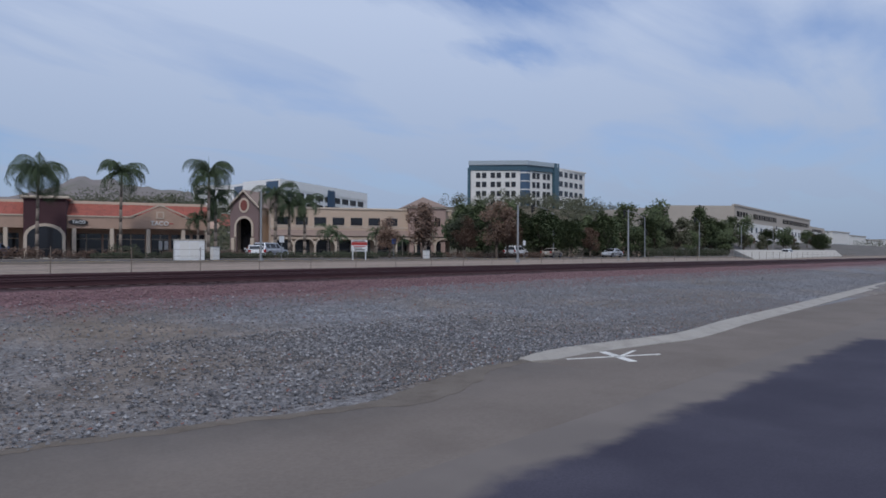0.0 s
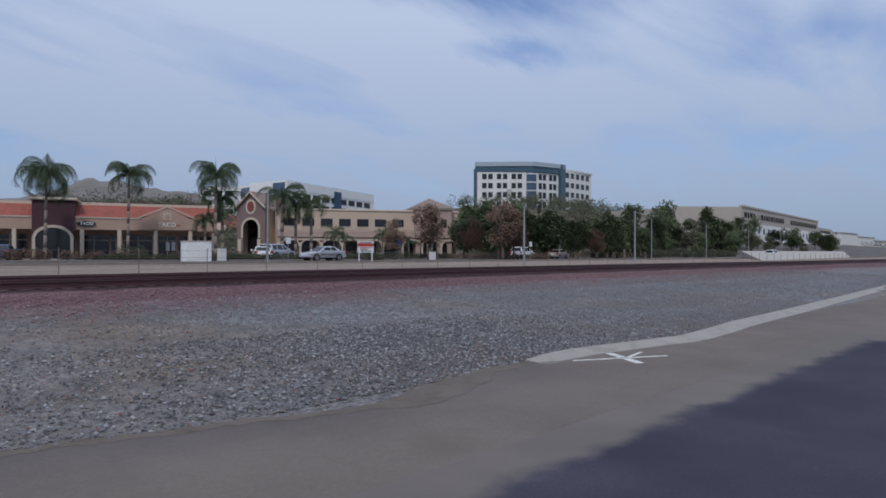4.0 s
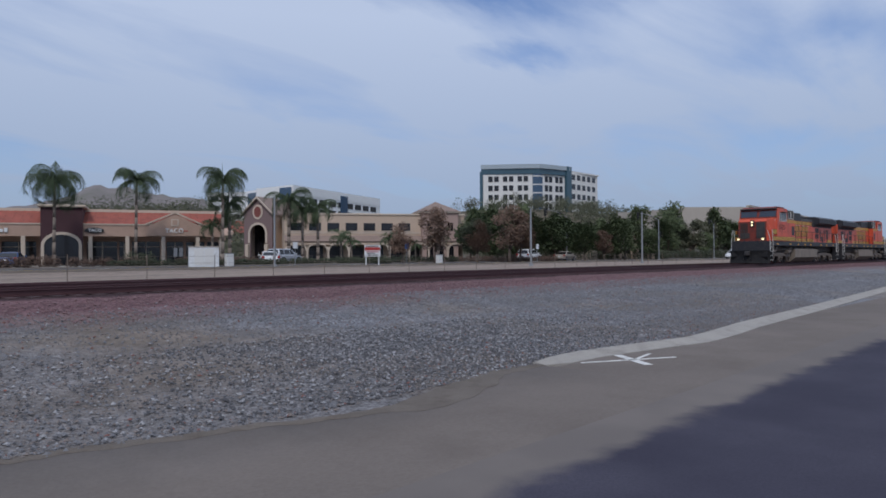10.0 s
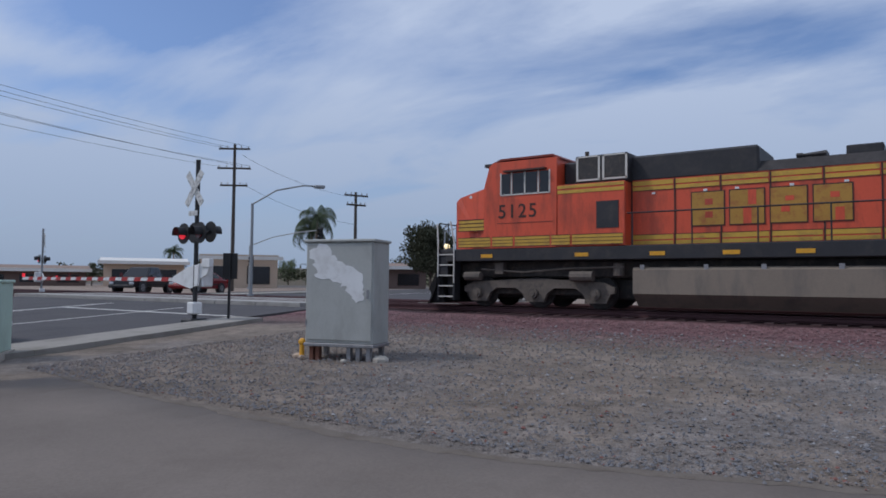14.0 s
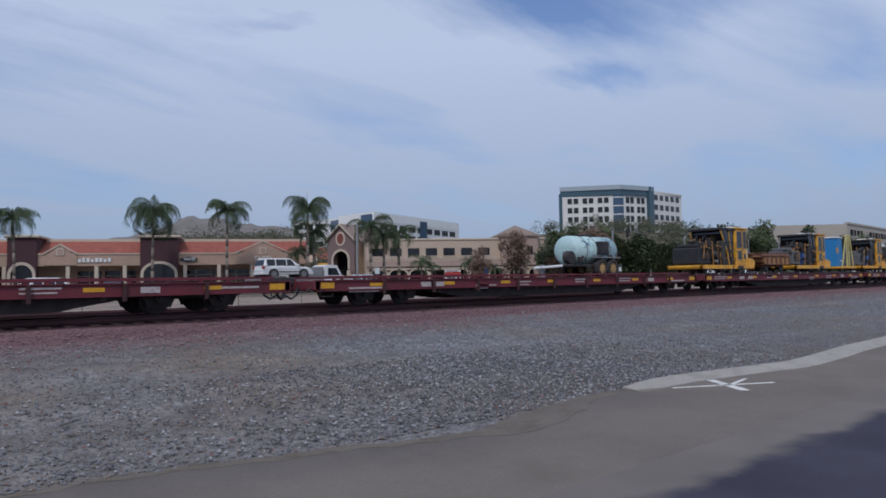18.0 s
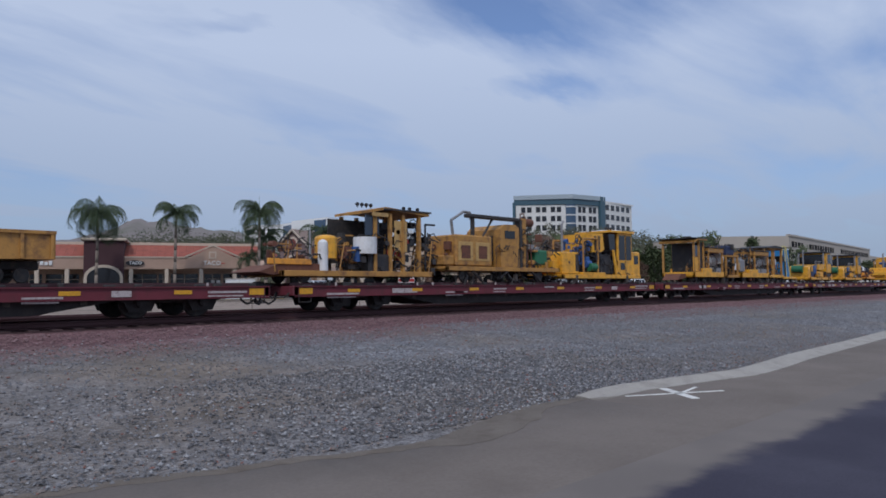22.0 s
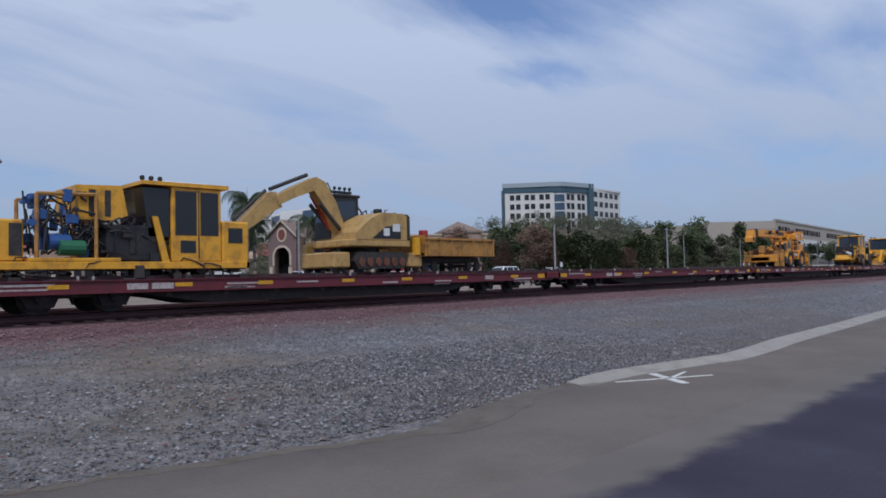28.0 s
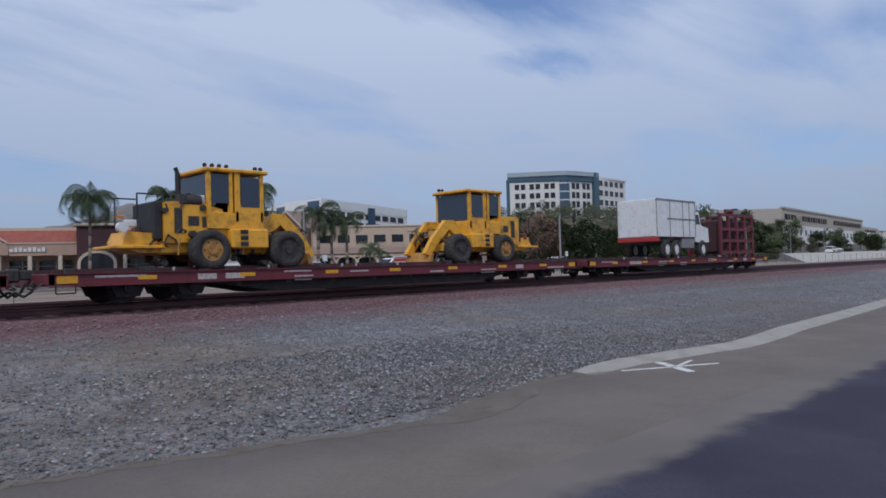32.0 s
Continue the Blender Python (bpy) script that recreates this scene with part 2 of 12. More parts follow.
        for i in range(seg):
            j = (i + 1) % seg
            for k in range(n):
                m = (k + 1) % n
                f.append((i * n + k, i * n + m, j * n + m, j * n + k))
        return self.add(v, f)

    def ball(self, c, r, seg=10, rings=6, squash=(1, 1, 1)):
        v, f = [(c[0], c[1], c[2] + r * squash[2])], []
        for i in range(1, rings):
            t = math.pi * i / rings
            for j in range(seg):
                a = 2 * math.pi * j / seg
                v.append((c[0] + r * squash[0] * math.sin(t) * math.cos(a), c[1] + r * squash[1] * math.sin(t) * math.sin(a), c[2] + r * squash[2] * math.cos(t)))
        v.append((c[0], c[1], c[2] - r * squash[2]))
        for j in range(seg):
            f.append((0, 1 + j, 1 + (j + 1) % seg))
            for i in range(rings - 2):
                o = 1 + i * seg
                f.append((o + j, o + seg + j, o + seg + (j + 1) % seg, o + (j + 1) % seg))
            o = 1 + (rings - 2) * seg
            f.append((o + j, len(v) - 1, o + (j + 1) % seg))
        return self.add(v, f)

    def mesh(self, name, material, smooth=False):
        me = bpy.data.meshes.new(name)
        me.from_pydata(self.v, [], self.f)
        me.materials.append(material)
        bm = bmesh.new()
        bm.from_mesh(me)
        bmesh.ops.recalc_face_normals(bm, faces=bm.faces)
        bm.to_mesh(me)
        bm.free()
        if smooth:
            me.polygons.foreach_set("use_smooth", [True] * len(me.polygons))
        return me


def part(name, shape, material, parent, label="", smooth=False):
    ob = new(name, shape.mesh(name, material, smooth))
    ob.parent = parent
    if label:
        ob["label"] = label
    return ob


def parts(name, shape, material, parent, label="", smooth=False):
    """Every piece of the shape as a part of its own."""
    ends = shape.cuts[1:] + [(len(shape.v), len(shape.f))]
    made = []
    for (v0, f0), (v1, f1) in zip(shape.cuts, ends):
        one = Shape().add(shape.v[v0:v1], [tuple(i - v0 for i in f) for f in shape.f[f0:f1]])
        made.append(part(name, one, material, parent, label, smooth))
    return made


def thing(name, m, label, category, group="", kind=""):
    """An empty at the thing's base, to carry its parts."""
    ob = new(name)
    ob.empty_display_size = 0.3
    ob.matrix_world = m
    return tagged(ob, label, category, group, kind)


def solid(name, shape, material, label="", category="", group="", kind="", smooth=False):
    return tagged(new(name, shape.mesh(name, material, smooth)), label, category, group, kind)


def text_part(name, words, size, material, parent, m, extrude=0.004, spread=1.0, weight=0.0):
    """Lettering as a flat mesh, standing in the xz plane of m and facing -y."""
    cu = bpy.data.curves.new(name, "FONT")
    cu.body, cu.size, cu.extrude, cu.align_x, cu.align_y = words, size, extrude, "CENTER", "CENTER"
    cu.space_character = spread
    cu.offset = weight
    tmp = new(name + "_curve", cu)
    me = bpy.data.meshes.new_from_object(tmp.evaluated_get(bpy.context.evaluated_depsgraph_get()))
    bpy.data.objects.remove(tmp)
    me.materials.clear()
    me.materials.append(material)
    ob = new(name, me)
    ob.parent = parent
    ob.matrix_local = m @ pose(0, 0, 0, 90, 0, 0)
    return ob

# ---- the ground ----
TRACK_Y, RAIL_Z = 20.4, 0.80


def smooth(a, b, x):
    t = min(1.0, max(0.0, (x - a) / (b - a)))
    return t * t * (3 - 2 * t)


def gz(x, y):
    """Height of the ground."""
    if y < 5.8:
        z = 0.0
    elif y < 18.2:
        z = 0.60 * (y - 5.8) / 12.4
    else:
        z = 0.60 + 0.15 * smooth(23, 44, y)
    z += (4.0 * smooth(60, 130, x) + 12.0 * smooth(185, 240, x)) * smooth(98, 190, y) * (1 - smooth(330, 520, x))
    z += 5.0 * smooth(130, 260, y) * (1 - smooth(20, 90, x))
    z += 11.0 * smooth(150, 270, y) * smooth(10, 70, x) * (1 - smooth(120, 190, x))
    z += 6.0 * smooth(66, 100, y) * smooth(170, 260, x)
    z += 12.0 * smooth(300, 640, y)
    return z


def ground_material():
    m = bpy.data.materials.new("ground")
    m.use_nodes = True
    nt = m.node_tree
    n, l = nt.nodes, nt.links
    b = n["Principled BSDF"]
    b.inputs["Roughness"].default_value = 0.95
    b.inputs["Specular IOR Level"].default_value = 0.2
    tc = n.new("ShaderNodeTexCoord")
    pos = tc.outputs["Object"]
    sep = n.new("ShaderNodeSeparateXYZ"); l.new(pos, sep.inputs[0])
    wob = n.new("ShaderNodeTexNoise"); wob.inputs["Scale"].default_value = 0.45; wob.inputs["Detail"].default_value = 6
    l.new(pos, wob.inputs["Vector"])
    wm = n.new("ShaderNodeMath"); wm.operation = "MULTIPLY_ADD"; wm.inputs[1].default_value = 2.4; wm.inputs[2].default_value = -1.2
    l.new(wob.outputs["Fac"], wm.inputs[0])
    yw = n.new("ShaderNodeMath"); yw.operation = "ADD"
    l.new(sep.outputs["Y"], yw.inputs[0]); l.new(wm.outputs[0], yw.inputs[1])

    def stones(lo, hi, scale):
        v = n.new("ShaderNodeTexVoronoi"); v.inputs["Scale"].default_value = scale
        l.new(pos, v.inputs["Vector"])
        s = n.new("ShaderNodeSeparateColor"); l.new(v.outputs["Color"], s.inputs[0])
        x = n.new("ShaderNodeMix"); x.data_type = "RGBA"
        x.inputs["A"].default_value = (*lo, 1); x.inputs["B"].default_value = (*hi, 1)
        l.new(s.outputs[0], x.inputs["Factor"])
        return x.outputs["Result"], v

    def band(edge, soft, a, c):
        r = n.new("ShaderNodeMapRange"); r.inputs["From Min"].default_value = edge - soft; r.inputs["From Max"].default_value = edge + soft
        l.new(yw.outputs[0], r.inputs["Value"])
        x = n.new("ShaderNodeMix"); x.data_type = "RGBA"
        l.new(r.outputs[0], x.inputs["Factor"])
        for s, k in ((a, "A"), (c, "B")):
            if isinstance(s, tuple):
                x.inputs[k].default_value = (*s, 1)
            else:
                l.new(s, x.inputs[k])
        return x.outputs["Result"]

    grey, vor = stones((0.075, 0.076, 0.083), (0.30, 0.30, 0.315), 30.0)
    pink, _ = stones((0.072, 0.036, 0.04), (0.255, 0.145, 0.150), 22.0)
    # brown earth showing through the stones in patches
    pt = n.new("ShaderNodeTexNoise"); pt.inputs["Scale"].default_value = 0.28; pt.inputs["Detail"].default_value = 5
    l.new(pos, pt.inputs["Vector"])
    pr = n.new("ShaderNodeMapRange"); pr.inputs["From Min"].default_value = 0.44; pr.inputs["From Max"].default_value = 0.64; pr.inputs["To Max"].default_value = 0.75
    l.new(pt.outputs["Fac"], pr.inputs["Value"])
    g2 = n.new("ShaderNodeMix"); g2.data_type = "RGBA"; g2.inputs["B"].default_value = (0.20, 0.166, 0.138, 1)
    l.new(grey, g2.inputs["A"])
    # more earth in the stones towards the street
    px_ = n.new("ShaderNodeMapRange"); px_.inputs["From Min"].default_value = 9.0; px_.inputs["From Max"].default_value = -3.0; px_.inputs["To Min"].default_value = 0.0; px_.inputs["To Max"].default_value = 0.72
    l.new(sep.outputs["X"], px_.inputs["Value"])
    pa = n.new("ShaderNodeMath"); pa.operation = "ADD"; pa.use_clamp = True
    l.new(pr.outputs[0], pa.inputs[0]); l.new(px_.outputs[0], pa.inputs[1])
    l.new(pa.outputs[0], g2.inputs["Factor"])
    c = band(14.2, 1.6, g2.outputs["Result"], pink)
    c = band(18.35, 0.3, c, (0.05, 0.027, 0.029))
    c = band(27.6, 0.4, c, (0.29, 0.232, 0.192))
    c = band(66.0, 2.0, c, (0.14, 0.13, 0.12))
    c = band(100.0, 8.0, c, (0.125, 0.105, 0.075))
    # clumps of larger and smaller stones, dust between them
    ck = n.new("ShaderNodeTexNoise"); ck.inputs["Scale"].default_value = 2.2; ck.inputs["Detail"].default_value = 9; ck.inputs["Roughness"].default_value = 0.82
    l.new(pos, ck.inputs["Vector"])
    cr = n.new("ShaderNodeMapRange"); cr.inputs["From Min"].default_value = 0.34; cr.inputs["From Max"].default_value = 0.66; cr.inputs["To Min"].default_value = 0.58; cr.inputs["To Max"].default_value = 1.36
    l.new(ck.outputs["Fac"], cr.inputs["Value"])
    # long dusty streaks beside the track
    sm = n.new("ShaderNodeMapping"); sm.inputs["Scale"].default_value = (0.05, 0.55, 1.0)
    l.new(pos, sm.inputs["Vector"])
    st = n.new("ShaderNodeTexNoise"); st.inputs["Scale"].default_value = 1.0; st.inputs["Detail"].default_value = 4
    l.new(sm.outputs[0], st.inputs["Vector"])
    sr = n.new("ShaderNodeMapRange"); sr.inputs["From Min"].default_value = 0.35; sr.inputs["From Max"].default_value = 0.65; sr.inputs["To Min"].default_value = 0.84; sr.inputs["To Max"].default_value = 1.14
    l.new(st.outputs["Fac"], sr.inputs["Value"])
    mu = n.new("ShaderNodeMath"); mu.operation = "MULTIPLY"
    l.new(cr.outputs[0], mu.inputs[0]); l.new(sr.outputs[0], mu.inputs[1])
    tint = n.new("ShaderNodeMix"); tint.data_type = "RGBA"; tint.blend_type = "MULTIPLY"; tint.inputs["Factor"].default_value = 1.0
    l.new(c, tint.inputs["A"]); l.new(mu.outputs[0], tint.inputs["B"])
    l.new(tint.outputs["Result"], b.inputs["Base Color"])
    bp = n.new("ShaderNodeBump"); bp.inputs["Strength"].default_value = 0.6; bp.inputs["Distance"].default_value = 0.03
    l.new(vor.outputs["Distance"], bp.inputs["Height"]); l.new(bp.outputs[0], b.inputs["Normal"])
    return m


def build_ground():
    def steps(stops):
        out = []
        for (a, s), (b, _) in zip(stops, stops[1:]):
            k = max(1, round((b - a) / s))
            out += [a + (b - a) * i / k for i in range(k)]
        return out + [stops[-1][0]]
    xs = steps([(-2500, 400), (-300, 40), (-60, 4), (-14, 0.5), (18, 0.7), (40, 5), (140, 20), (400, 200), (2600, 1)])
    ys = steps([(-400, 60), (-20, 3), (4, 0.5), (24, 3), (70, 8), (230, 30), (760, 400), (2600, 1)])
    v, f = [], []
    for y in ys:
        for x in xs:
            r = 0.035 * noise.noise((x * 0.7, y * 0.7, 3)) + 0.02 * noise.noise((x * 2.1, y * 2.1, 7)) if 6.4 < y < 18 else 0
            v.append((x, y, gz(x, y) + r))
    w = len(xs)
    for j in range(len(ys) - 1):
        for i in range(w - 1):
            f.append((j * w + i, j * w + i + 1, (j + 1) * w + i + 1, (j + 1) * w + i))
    me = bpy.data.meshes.new("ground")
    me.from_pydata(v, [], f)
    me.materials.append(ground_material())
    me.polygons.foreach_set("use_smooth", [True] * len(me.polygons))
    tagged(new("ground", me), "grey and reddish track ballast with bare brown earth beyond", "ground", kind="structure")


build_ground()


def strip(name, x0, x1, y0, y1, lift, material, label, nx=1, ny=1, category="road", wave=0.0):
    """Paving that lies on the ground's slope; wave makes its far edge ragged."""
    v, f = [], []
    for j in range(ny + 1):
        for i in range(nx + 1):
            x, y = x0 + (x1 - x0) * i / nx, y0 + (y1 - y0) * j / ny
            if wave and j == ny:
                y += wave * (1.4 * noise.noise((x * 0.35, 1.7, 0)) + 0.7 * noise.noise((x * 1.3, 5.1, 0)) + 0.35 * noise.noise((x * 4.0, 9.1, 0)))
            v.append((x, y, gz(x, y) + lift))
    w = nx + 1
    for j in range(ny):
        for i in range(nx):
            f.append((j * w + i, j * w + i + 1, (j + 1) * w + i + 1, (j + 1) * w + i))
    s = Shape().add(v, f)
    # skirt so that the slab has an edge
    o = len(v)
    rim = [i for i in range(w)] + [j * w + nx for j in range(1, ny + 1)] + [ny * w + i for i in range(nx - 1, -1, -1)] + [j * w for j in range(ny - 1, 0, -1)]
    s.v += [(v[i][0], v[i][1], v[i][2] - 0.12) for i in rim]
    for a in range(len(rim)):
        b = (a + 1) % len(rim)
        s.f.append((rim[a], rim[b], o + b, o + a))
    return solid(name, s, material, label, category, kind="structure")


SHOULDER = mat("road_shoulder", (0.182, 0.154, 0.134), 0.95, vary=0.22, scale=0.5, fine=30, dirt=(0.13, 0.108, 0.092), dirt_amt=0.55, bump=0.3, spec=0.25)
ASPHALT2 = mat("worn_asphalt", (0.082, 0.078, 0.082), 0.92, vary=0.14, scale=0.4, fine=50, dirt=(0.05, 0.05, 0.055), dirt_amt=0.55, bump=0.3, spec=0.3)
CONCRETE = mat("concrete", (0.46, 0.43, 0.38), 0.9, vary=0.1, scale=1.2, fine=40, dirt=(0.25, 0.23, 0.2), dirt_amt=0.5, bump=0.25, spec=0.3)
PAINT = mat("road_paint", (0.72, 0.71, 0.67), 0.8, vary=0.1, scale=4, fine=50, dirt=(0.3, 0.29, 0.28), dirt_amt=0.7)
EDGE_X = [-15, -9.4, -7.4, -4.9, -3.1, -1.4, -0.4, 1.5, 2.2, 2.9, 3.6, 4.4, 5.0, 5.9, 7.2, 8.2]
EDGE_Y = [6.1, 5.45, 5.35, 5.23, 5.37, 5.91, 6.22, 6.09, 5.95, 5.73, 5.54, 5.27, 5.23, 5.48, 5.78, 5.74]


def ballast_edge(x):
    """Where the stones give way to the shoulder."""
    return float(np.interp(x, EDGE_X, EDGE_Y)) + 0.06 * noise.noise((x * 1.3, 5.1, 0)) + 0.05 * noise.noise((x * 4.0, 9.1, 0)) + 0.03 * noise.noise((x * 11.0, 2.1, 0))


def shoulder():
    """The worn surface between the road and the stones, with its ragged far edge."""
    xs = [-11.5 + 19.7 * i / 200 for i in range(201)]
    v, f = [], []
    for x in xs:
        e = ballast_edge(x)
        v += [(x, -14, 0.02), (x, 2.0, 0.02), (x, 4.5, 0.02), (x, e, 0.022), (x, e + 0.05, -0.06)]
    for i in range(200):
        for j in range(4):
            f.append((i * 5 + j, i * 5 + 5 + j, i * 5 + 6 + j, i * 5 + 1 + j))
    solid("road_shoulder", Shape().add(v, f), SHOULDER, "tan worn road shoulder beside the ballast", "road", kind="structure", smooth=True)


def road_paving():
    """Road surface, dark blue-grey up to a soft ragged edge, paler tan beyond."""
    m = bpy.data.materials.new("two_tone_road")
    m.use_nodes = True
    n, l = m.node_tree.nodes, m.node_tree.links
    b = n["Principled BSDF"]
    b.inputs["Roughness"].default_value = 0.92
    b.inputs["Specular IOR Level"].default_value = 0.25
    tc = n.new("ShaderNodeTexCoord")
    sep = n.new("ShaderNodeSeparateXYZ"); l.new(tc.outputs["Object"], sep.inputs[0])

    def tex(scale, detail):
        x = n.new("ShaderNodeTexNoise"); x.inputs["Scale"].default_value = scale; x.inputs["Detail"].default_value = detail
        l.new(tc.outputs["Object"], x.inputs["Vector"])
        return x.outputs["Fac"]

    def mix(fac, a, c):
        x = n.new("ShaderNodeMix"); x.data_type = "RGBA"
        l.new(fac, x.inputs["Factor"])
        for q, k in ((a, "A"), (c, "B")):
            if isinstance(q, tuple):
                x.inputs[k].default_value = (*q, 1)
            else:
                l.new(q, x.inputs[k])
        return x.outputs["Result"]

    def ramp(src, lo, hi, top=1.0):
        r = n.new("ShaderNodeMapRange"); r.interpolation_type = "SMOOTHSTEP"
        r.inputs["From Min"].default_value = lo; r.inputs["From Max"].default_value = hi; r.inputs["To Max"].default_value = top
        l.new(src, r.inputs["Value"])
        return r.outputs[0]

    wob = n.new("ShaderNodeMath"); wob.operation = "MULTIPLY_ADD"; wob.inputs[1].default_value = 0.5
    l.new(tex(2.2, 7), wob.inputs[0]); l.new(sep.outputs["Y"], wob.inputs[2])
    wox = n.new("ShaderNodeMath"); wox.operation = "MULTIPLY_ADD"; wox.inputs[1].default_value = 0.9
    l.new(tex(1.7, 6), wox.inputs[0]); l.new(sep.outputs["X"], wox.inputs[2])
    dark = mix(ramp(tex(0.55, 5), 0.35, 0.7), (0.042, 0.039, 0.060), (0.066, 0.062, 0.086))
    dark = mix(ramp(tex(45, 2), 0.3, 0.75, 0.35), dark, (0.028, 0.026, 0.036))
    paler = mix(ramp(tex(0.8, 5), 0.35, 0.7), (0.155, 0.135, 0.123), (0.182, 0.158, 0.142))
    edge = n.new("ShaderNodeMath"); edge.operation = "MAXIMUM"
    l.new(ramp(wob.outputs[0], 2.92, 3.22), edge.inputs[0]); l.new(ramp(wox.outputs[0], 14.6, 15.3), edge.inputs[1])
    l.new(mix(edge.outputs[0], dark, paler), b.inputs["Base Color"])
    bp = n.new("ShaderNodeBump"); bp.inputs["Strength"].default_value = 0.35; bp.inputs["Distance"].default_value = 0.01
    l.new(tex(60, 3), bp.inputs["Height"]); l.new(bp.outputs[0], b.inputs["Normal"])
    return m


shoulder()
strip("road_shoulder_right", 8.2, 300, 3.4, 5.5, 0.02, SHOULDER, "tan worn road shoulder along the kerb", 60, 3)
strip("road", 2.6, 300, -14, 3.4, 0.026, road_paving(), "dark blue-grey road surface, paler beyond a soft ragged edge", 60, 6)

# ---- the railway track ----
STEEL = mat("rail_steel", (0.095, 0.045, 0.048), 0.55, 0.5, vary=0.15, scale=2, fine=30)
TIE = mat("tie_wood", (0.06, 0.034, 0.034), 0.95, vary=0.2, scale=5, fine=40, jitter=0.3)


def build_track():
    tr = thing("railway_track", pose(0, TRACK_Y, 0), "single railway track of brown steel rails on dark wooden ties", "railway track", kind="structure")
    for side in (-0.7175, 0.7175):
        s = Shape()
        prof = [(-0.075, -0.17), (0.075, -0.17), (0.075, -0.155), (0.012, -0.13), (0.012, -0.05), (0.036, -0.035), (0.036, -0.004), (0.03, 0), (-0.03, 0), (-0.036, -0.004), (-0.036, -0.035), (-0.012, -0.05), (-0.012, -0.13), (-0.075, -0.155)]
        s.prism([(y + side, z + RAIL_Z) for y, z in prof], -700, 900, "x")
        part("rail", s, STEEL, tr)
    s = Shape().box(-0.115, 0.115, -1.3, 1.3, -0.18, 0.0, 0.012)
    me = s.mesh("tie", TIE)
    for i in range(300):
        ob = new("tie", me)
        ob.parent = tr
        ob.location = (-55 + i * 0.53 + random.uniform(-0.03, 0.03), random.uniform(-0.04, 0.04), RAIL_Z - 0.172)
        ob.rotation_euler = (0, 0, random.uniform(-0.02, 0.02))


build_track()


def build_siding():
    """The second track behind the first."""
    tr = thing("siding_track", pose(0, 25.3, -0.02), "second railway track of dark brown rails behind the first", "railway track", kind="structure")
    prof = [(-0.075, -0.17), (0.075, -0.17), (0.075, -0.155), (0.012, -0.13), (0.012, -0.05), (0.036, -0.035), (0.03, 0), (-0.03, 0), (-0.036, -0.035), (-0.012, -0.05), (-0.012, -0.13), (-0.075, -0.155)]
    for side in (-0.7175, 0.7175):
        part("rail", Shape().prism([(y + side, z + RAIL_Z) for y, z in prof], -700, 900, "x"), STEEL, tr)
    me = Shape().box(-0.115, 0.115, -1.3, 1.3, -0.18, 0.0, 0.012).mesh("tie", TIE)
    for i in range(110):
        ob = new("tie", me)
        ob.parent = tr
        ob.location = (-12 + i * 0.53 + random.uniform(-0.03, 0.03), random.uniform(-0.04, 0.04), RAIL_Z - 0.172)


build_siding()

# ---- the train ----
# seconds and the place of its leading coupler along the track
FRONT = [(0, 186.0), (3, 146.0), (5.5, 115.0), (6.5, 104.5), (7.5, 92.5), (8.5, 79.2), (9.5, 64.6), (10.5, 50.2), (11, 42.4), (11.5, 33.5), (12, 24.5), (12.5, 15.1), (13, 5.5), (13.5, -4.1), (14, -14.5), (14.5, -27.2), (15.5, -46.0), (16.5, -65.3), (17, -73.4), (18, -89.1), (20, -123.6), (23, -174.4), (26, -225.2), (29, -275.9), (32, -326.6)]
LOCO, FLAT = 21.7, 23.17
GONDOLA = (17.7, 15.5)
FLAT0 = 2 * LOCO + sum(GONDOLA)
MOVING = []  # things of the train and their distance behind the leading coupler


def on_train(ob, s, y=0.0, z=0.0, turn=0.0):
    MOVING.append((ob, s, y, z, turn))
    return ob

DRIVING = []

ORANGE = mat("loco_orange", (0.66, 0.092, 0.04), 0.45, vary=0.10, scale=1.2, fine=18, dirt=(0.13, 0.035, 0.022), dirt_amt=0.6, bump=0.05, streak=0.25)
STRIPE = mat("loco_yellow", (0.60, 0.36, 0.05), 0.5, vary=0.12, scale=1.5, fine=20, dirt=(0.2, 0.12, 0.05), dirt_amt=0.5, bump=0.05)
EMBLEM = mat("faded_yellow", (0.44, 0.235, 0.04), 0.6, vary=0.15, scale=2.5, fine=20, dirt=(0.3, 0.08, 0.03), dirt_amt=0.7)
# dark red: painted shade on nose and cab front, soot on the roof
SHADE_SOOT_RED = mat("shade_soot_red", (0.20, 0.030, 0.018), 0.6, vary=0.2, scale=1.6, fine=18, dirt=(0.05, 0.018, 0.014), dirt_amt=0.7, bump=0.08)
PLOUGH = mat("plough_black", (0.012, 0.012, 0.013), 0.8, vary=0.25, scale=2, fine=25, dirt=(0.035, 0.03, 0.028), dirt_amt=0.5, bump=0.15, spec=0.2)
DULLG = mat("dull_grey_engine", (0.13, 0.13, 0.137), 0.65, vary=0.2, scale=3, fine=25, dirt=(0.06, 0.055, 0.05), dirt_amt=0.6, bump=0.1)
BLACK = mat("black_paint", (0.022, 0.022, 0.026), 0.55, vary=0.25, scale=1.5, fine=20, dirt=(0.06, 0.05, 0.045), dirt_amt=0.5, bump=0.08)
UNDER = mat("dusty_underframe", (0.06, 0.052, 0.048), 0.85, vary=0.25, scale=2, fine=25, dirt=(0.15, 0.125, 0.10), dirt_amt=0.6, bump=0.2)
TRUCKM = mat("dusty_cast_steel", (0.145, 0.12, 0.10), 0.85, vary=0.22, scale=3, fine=25, dirt=(0.05, 0.045, 0.045), dirt_amt=0.6, bump=0.2)
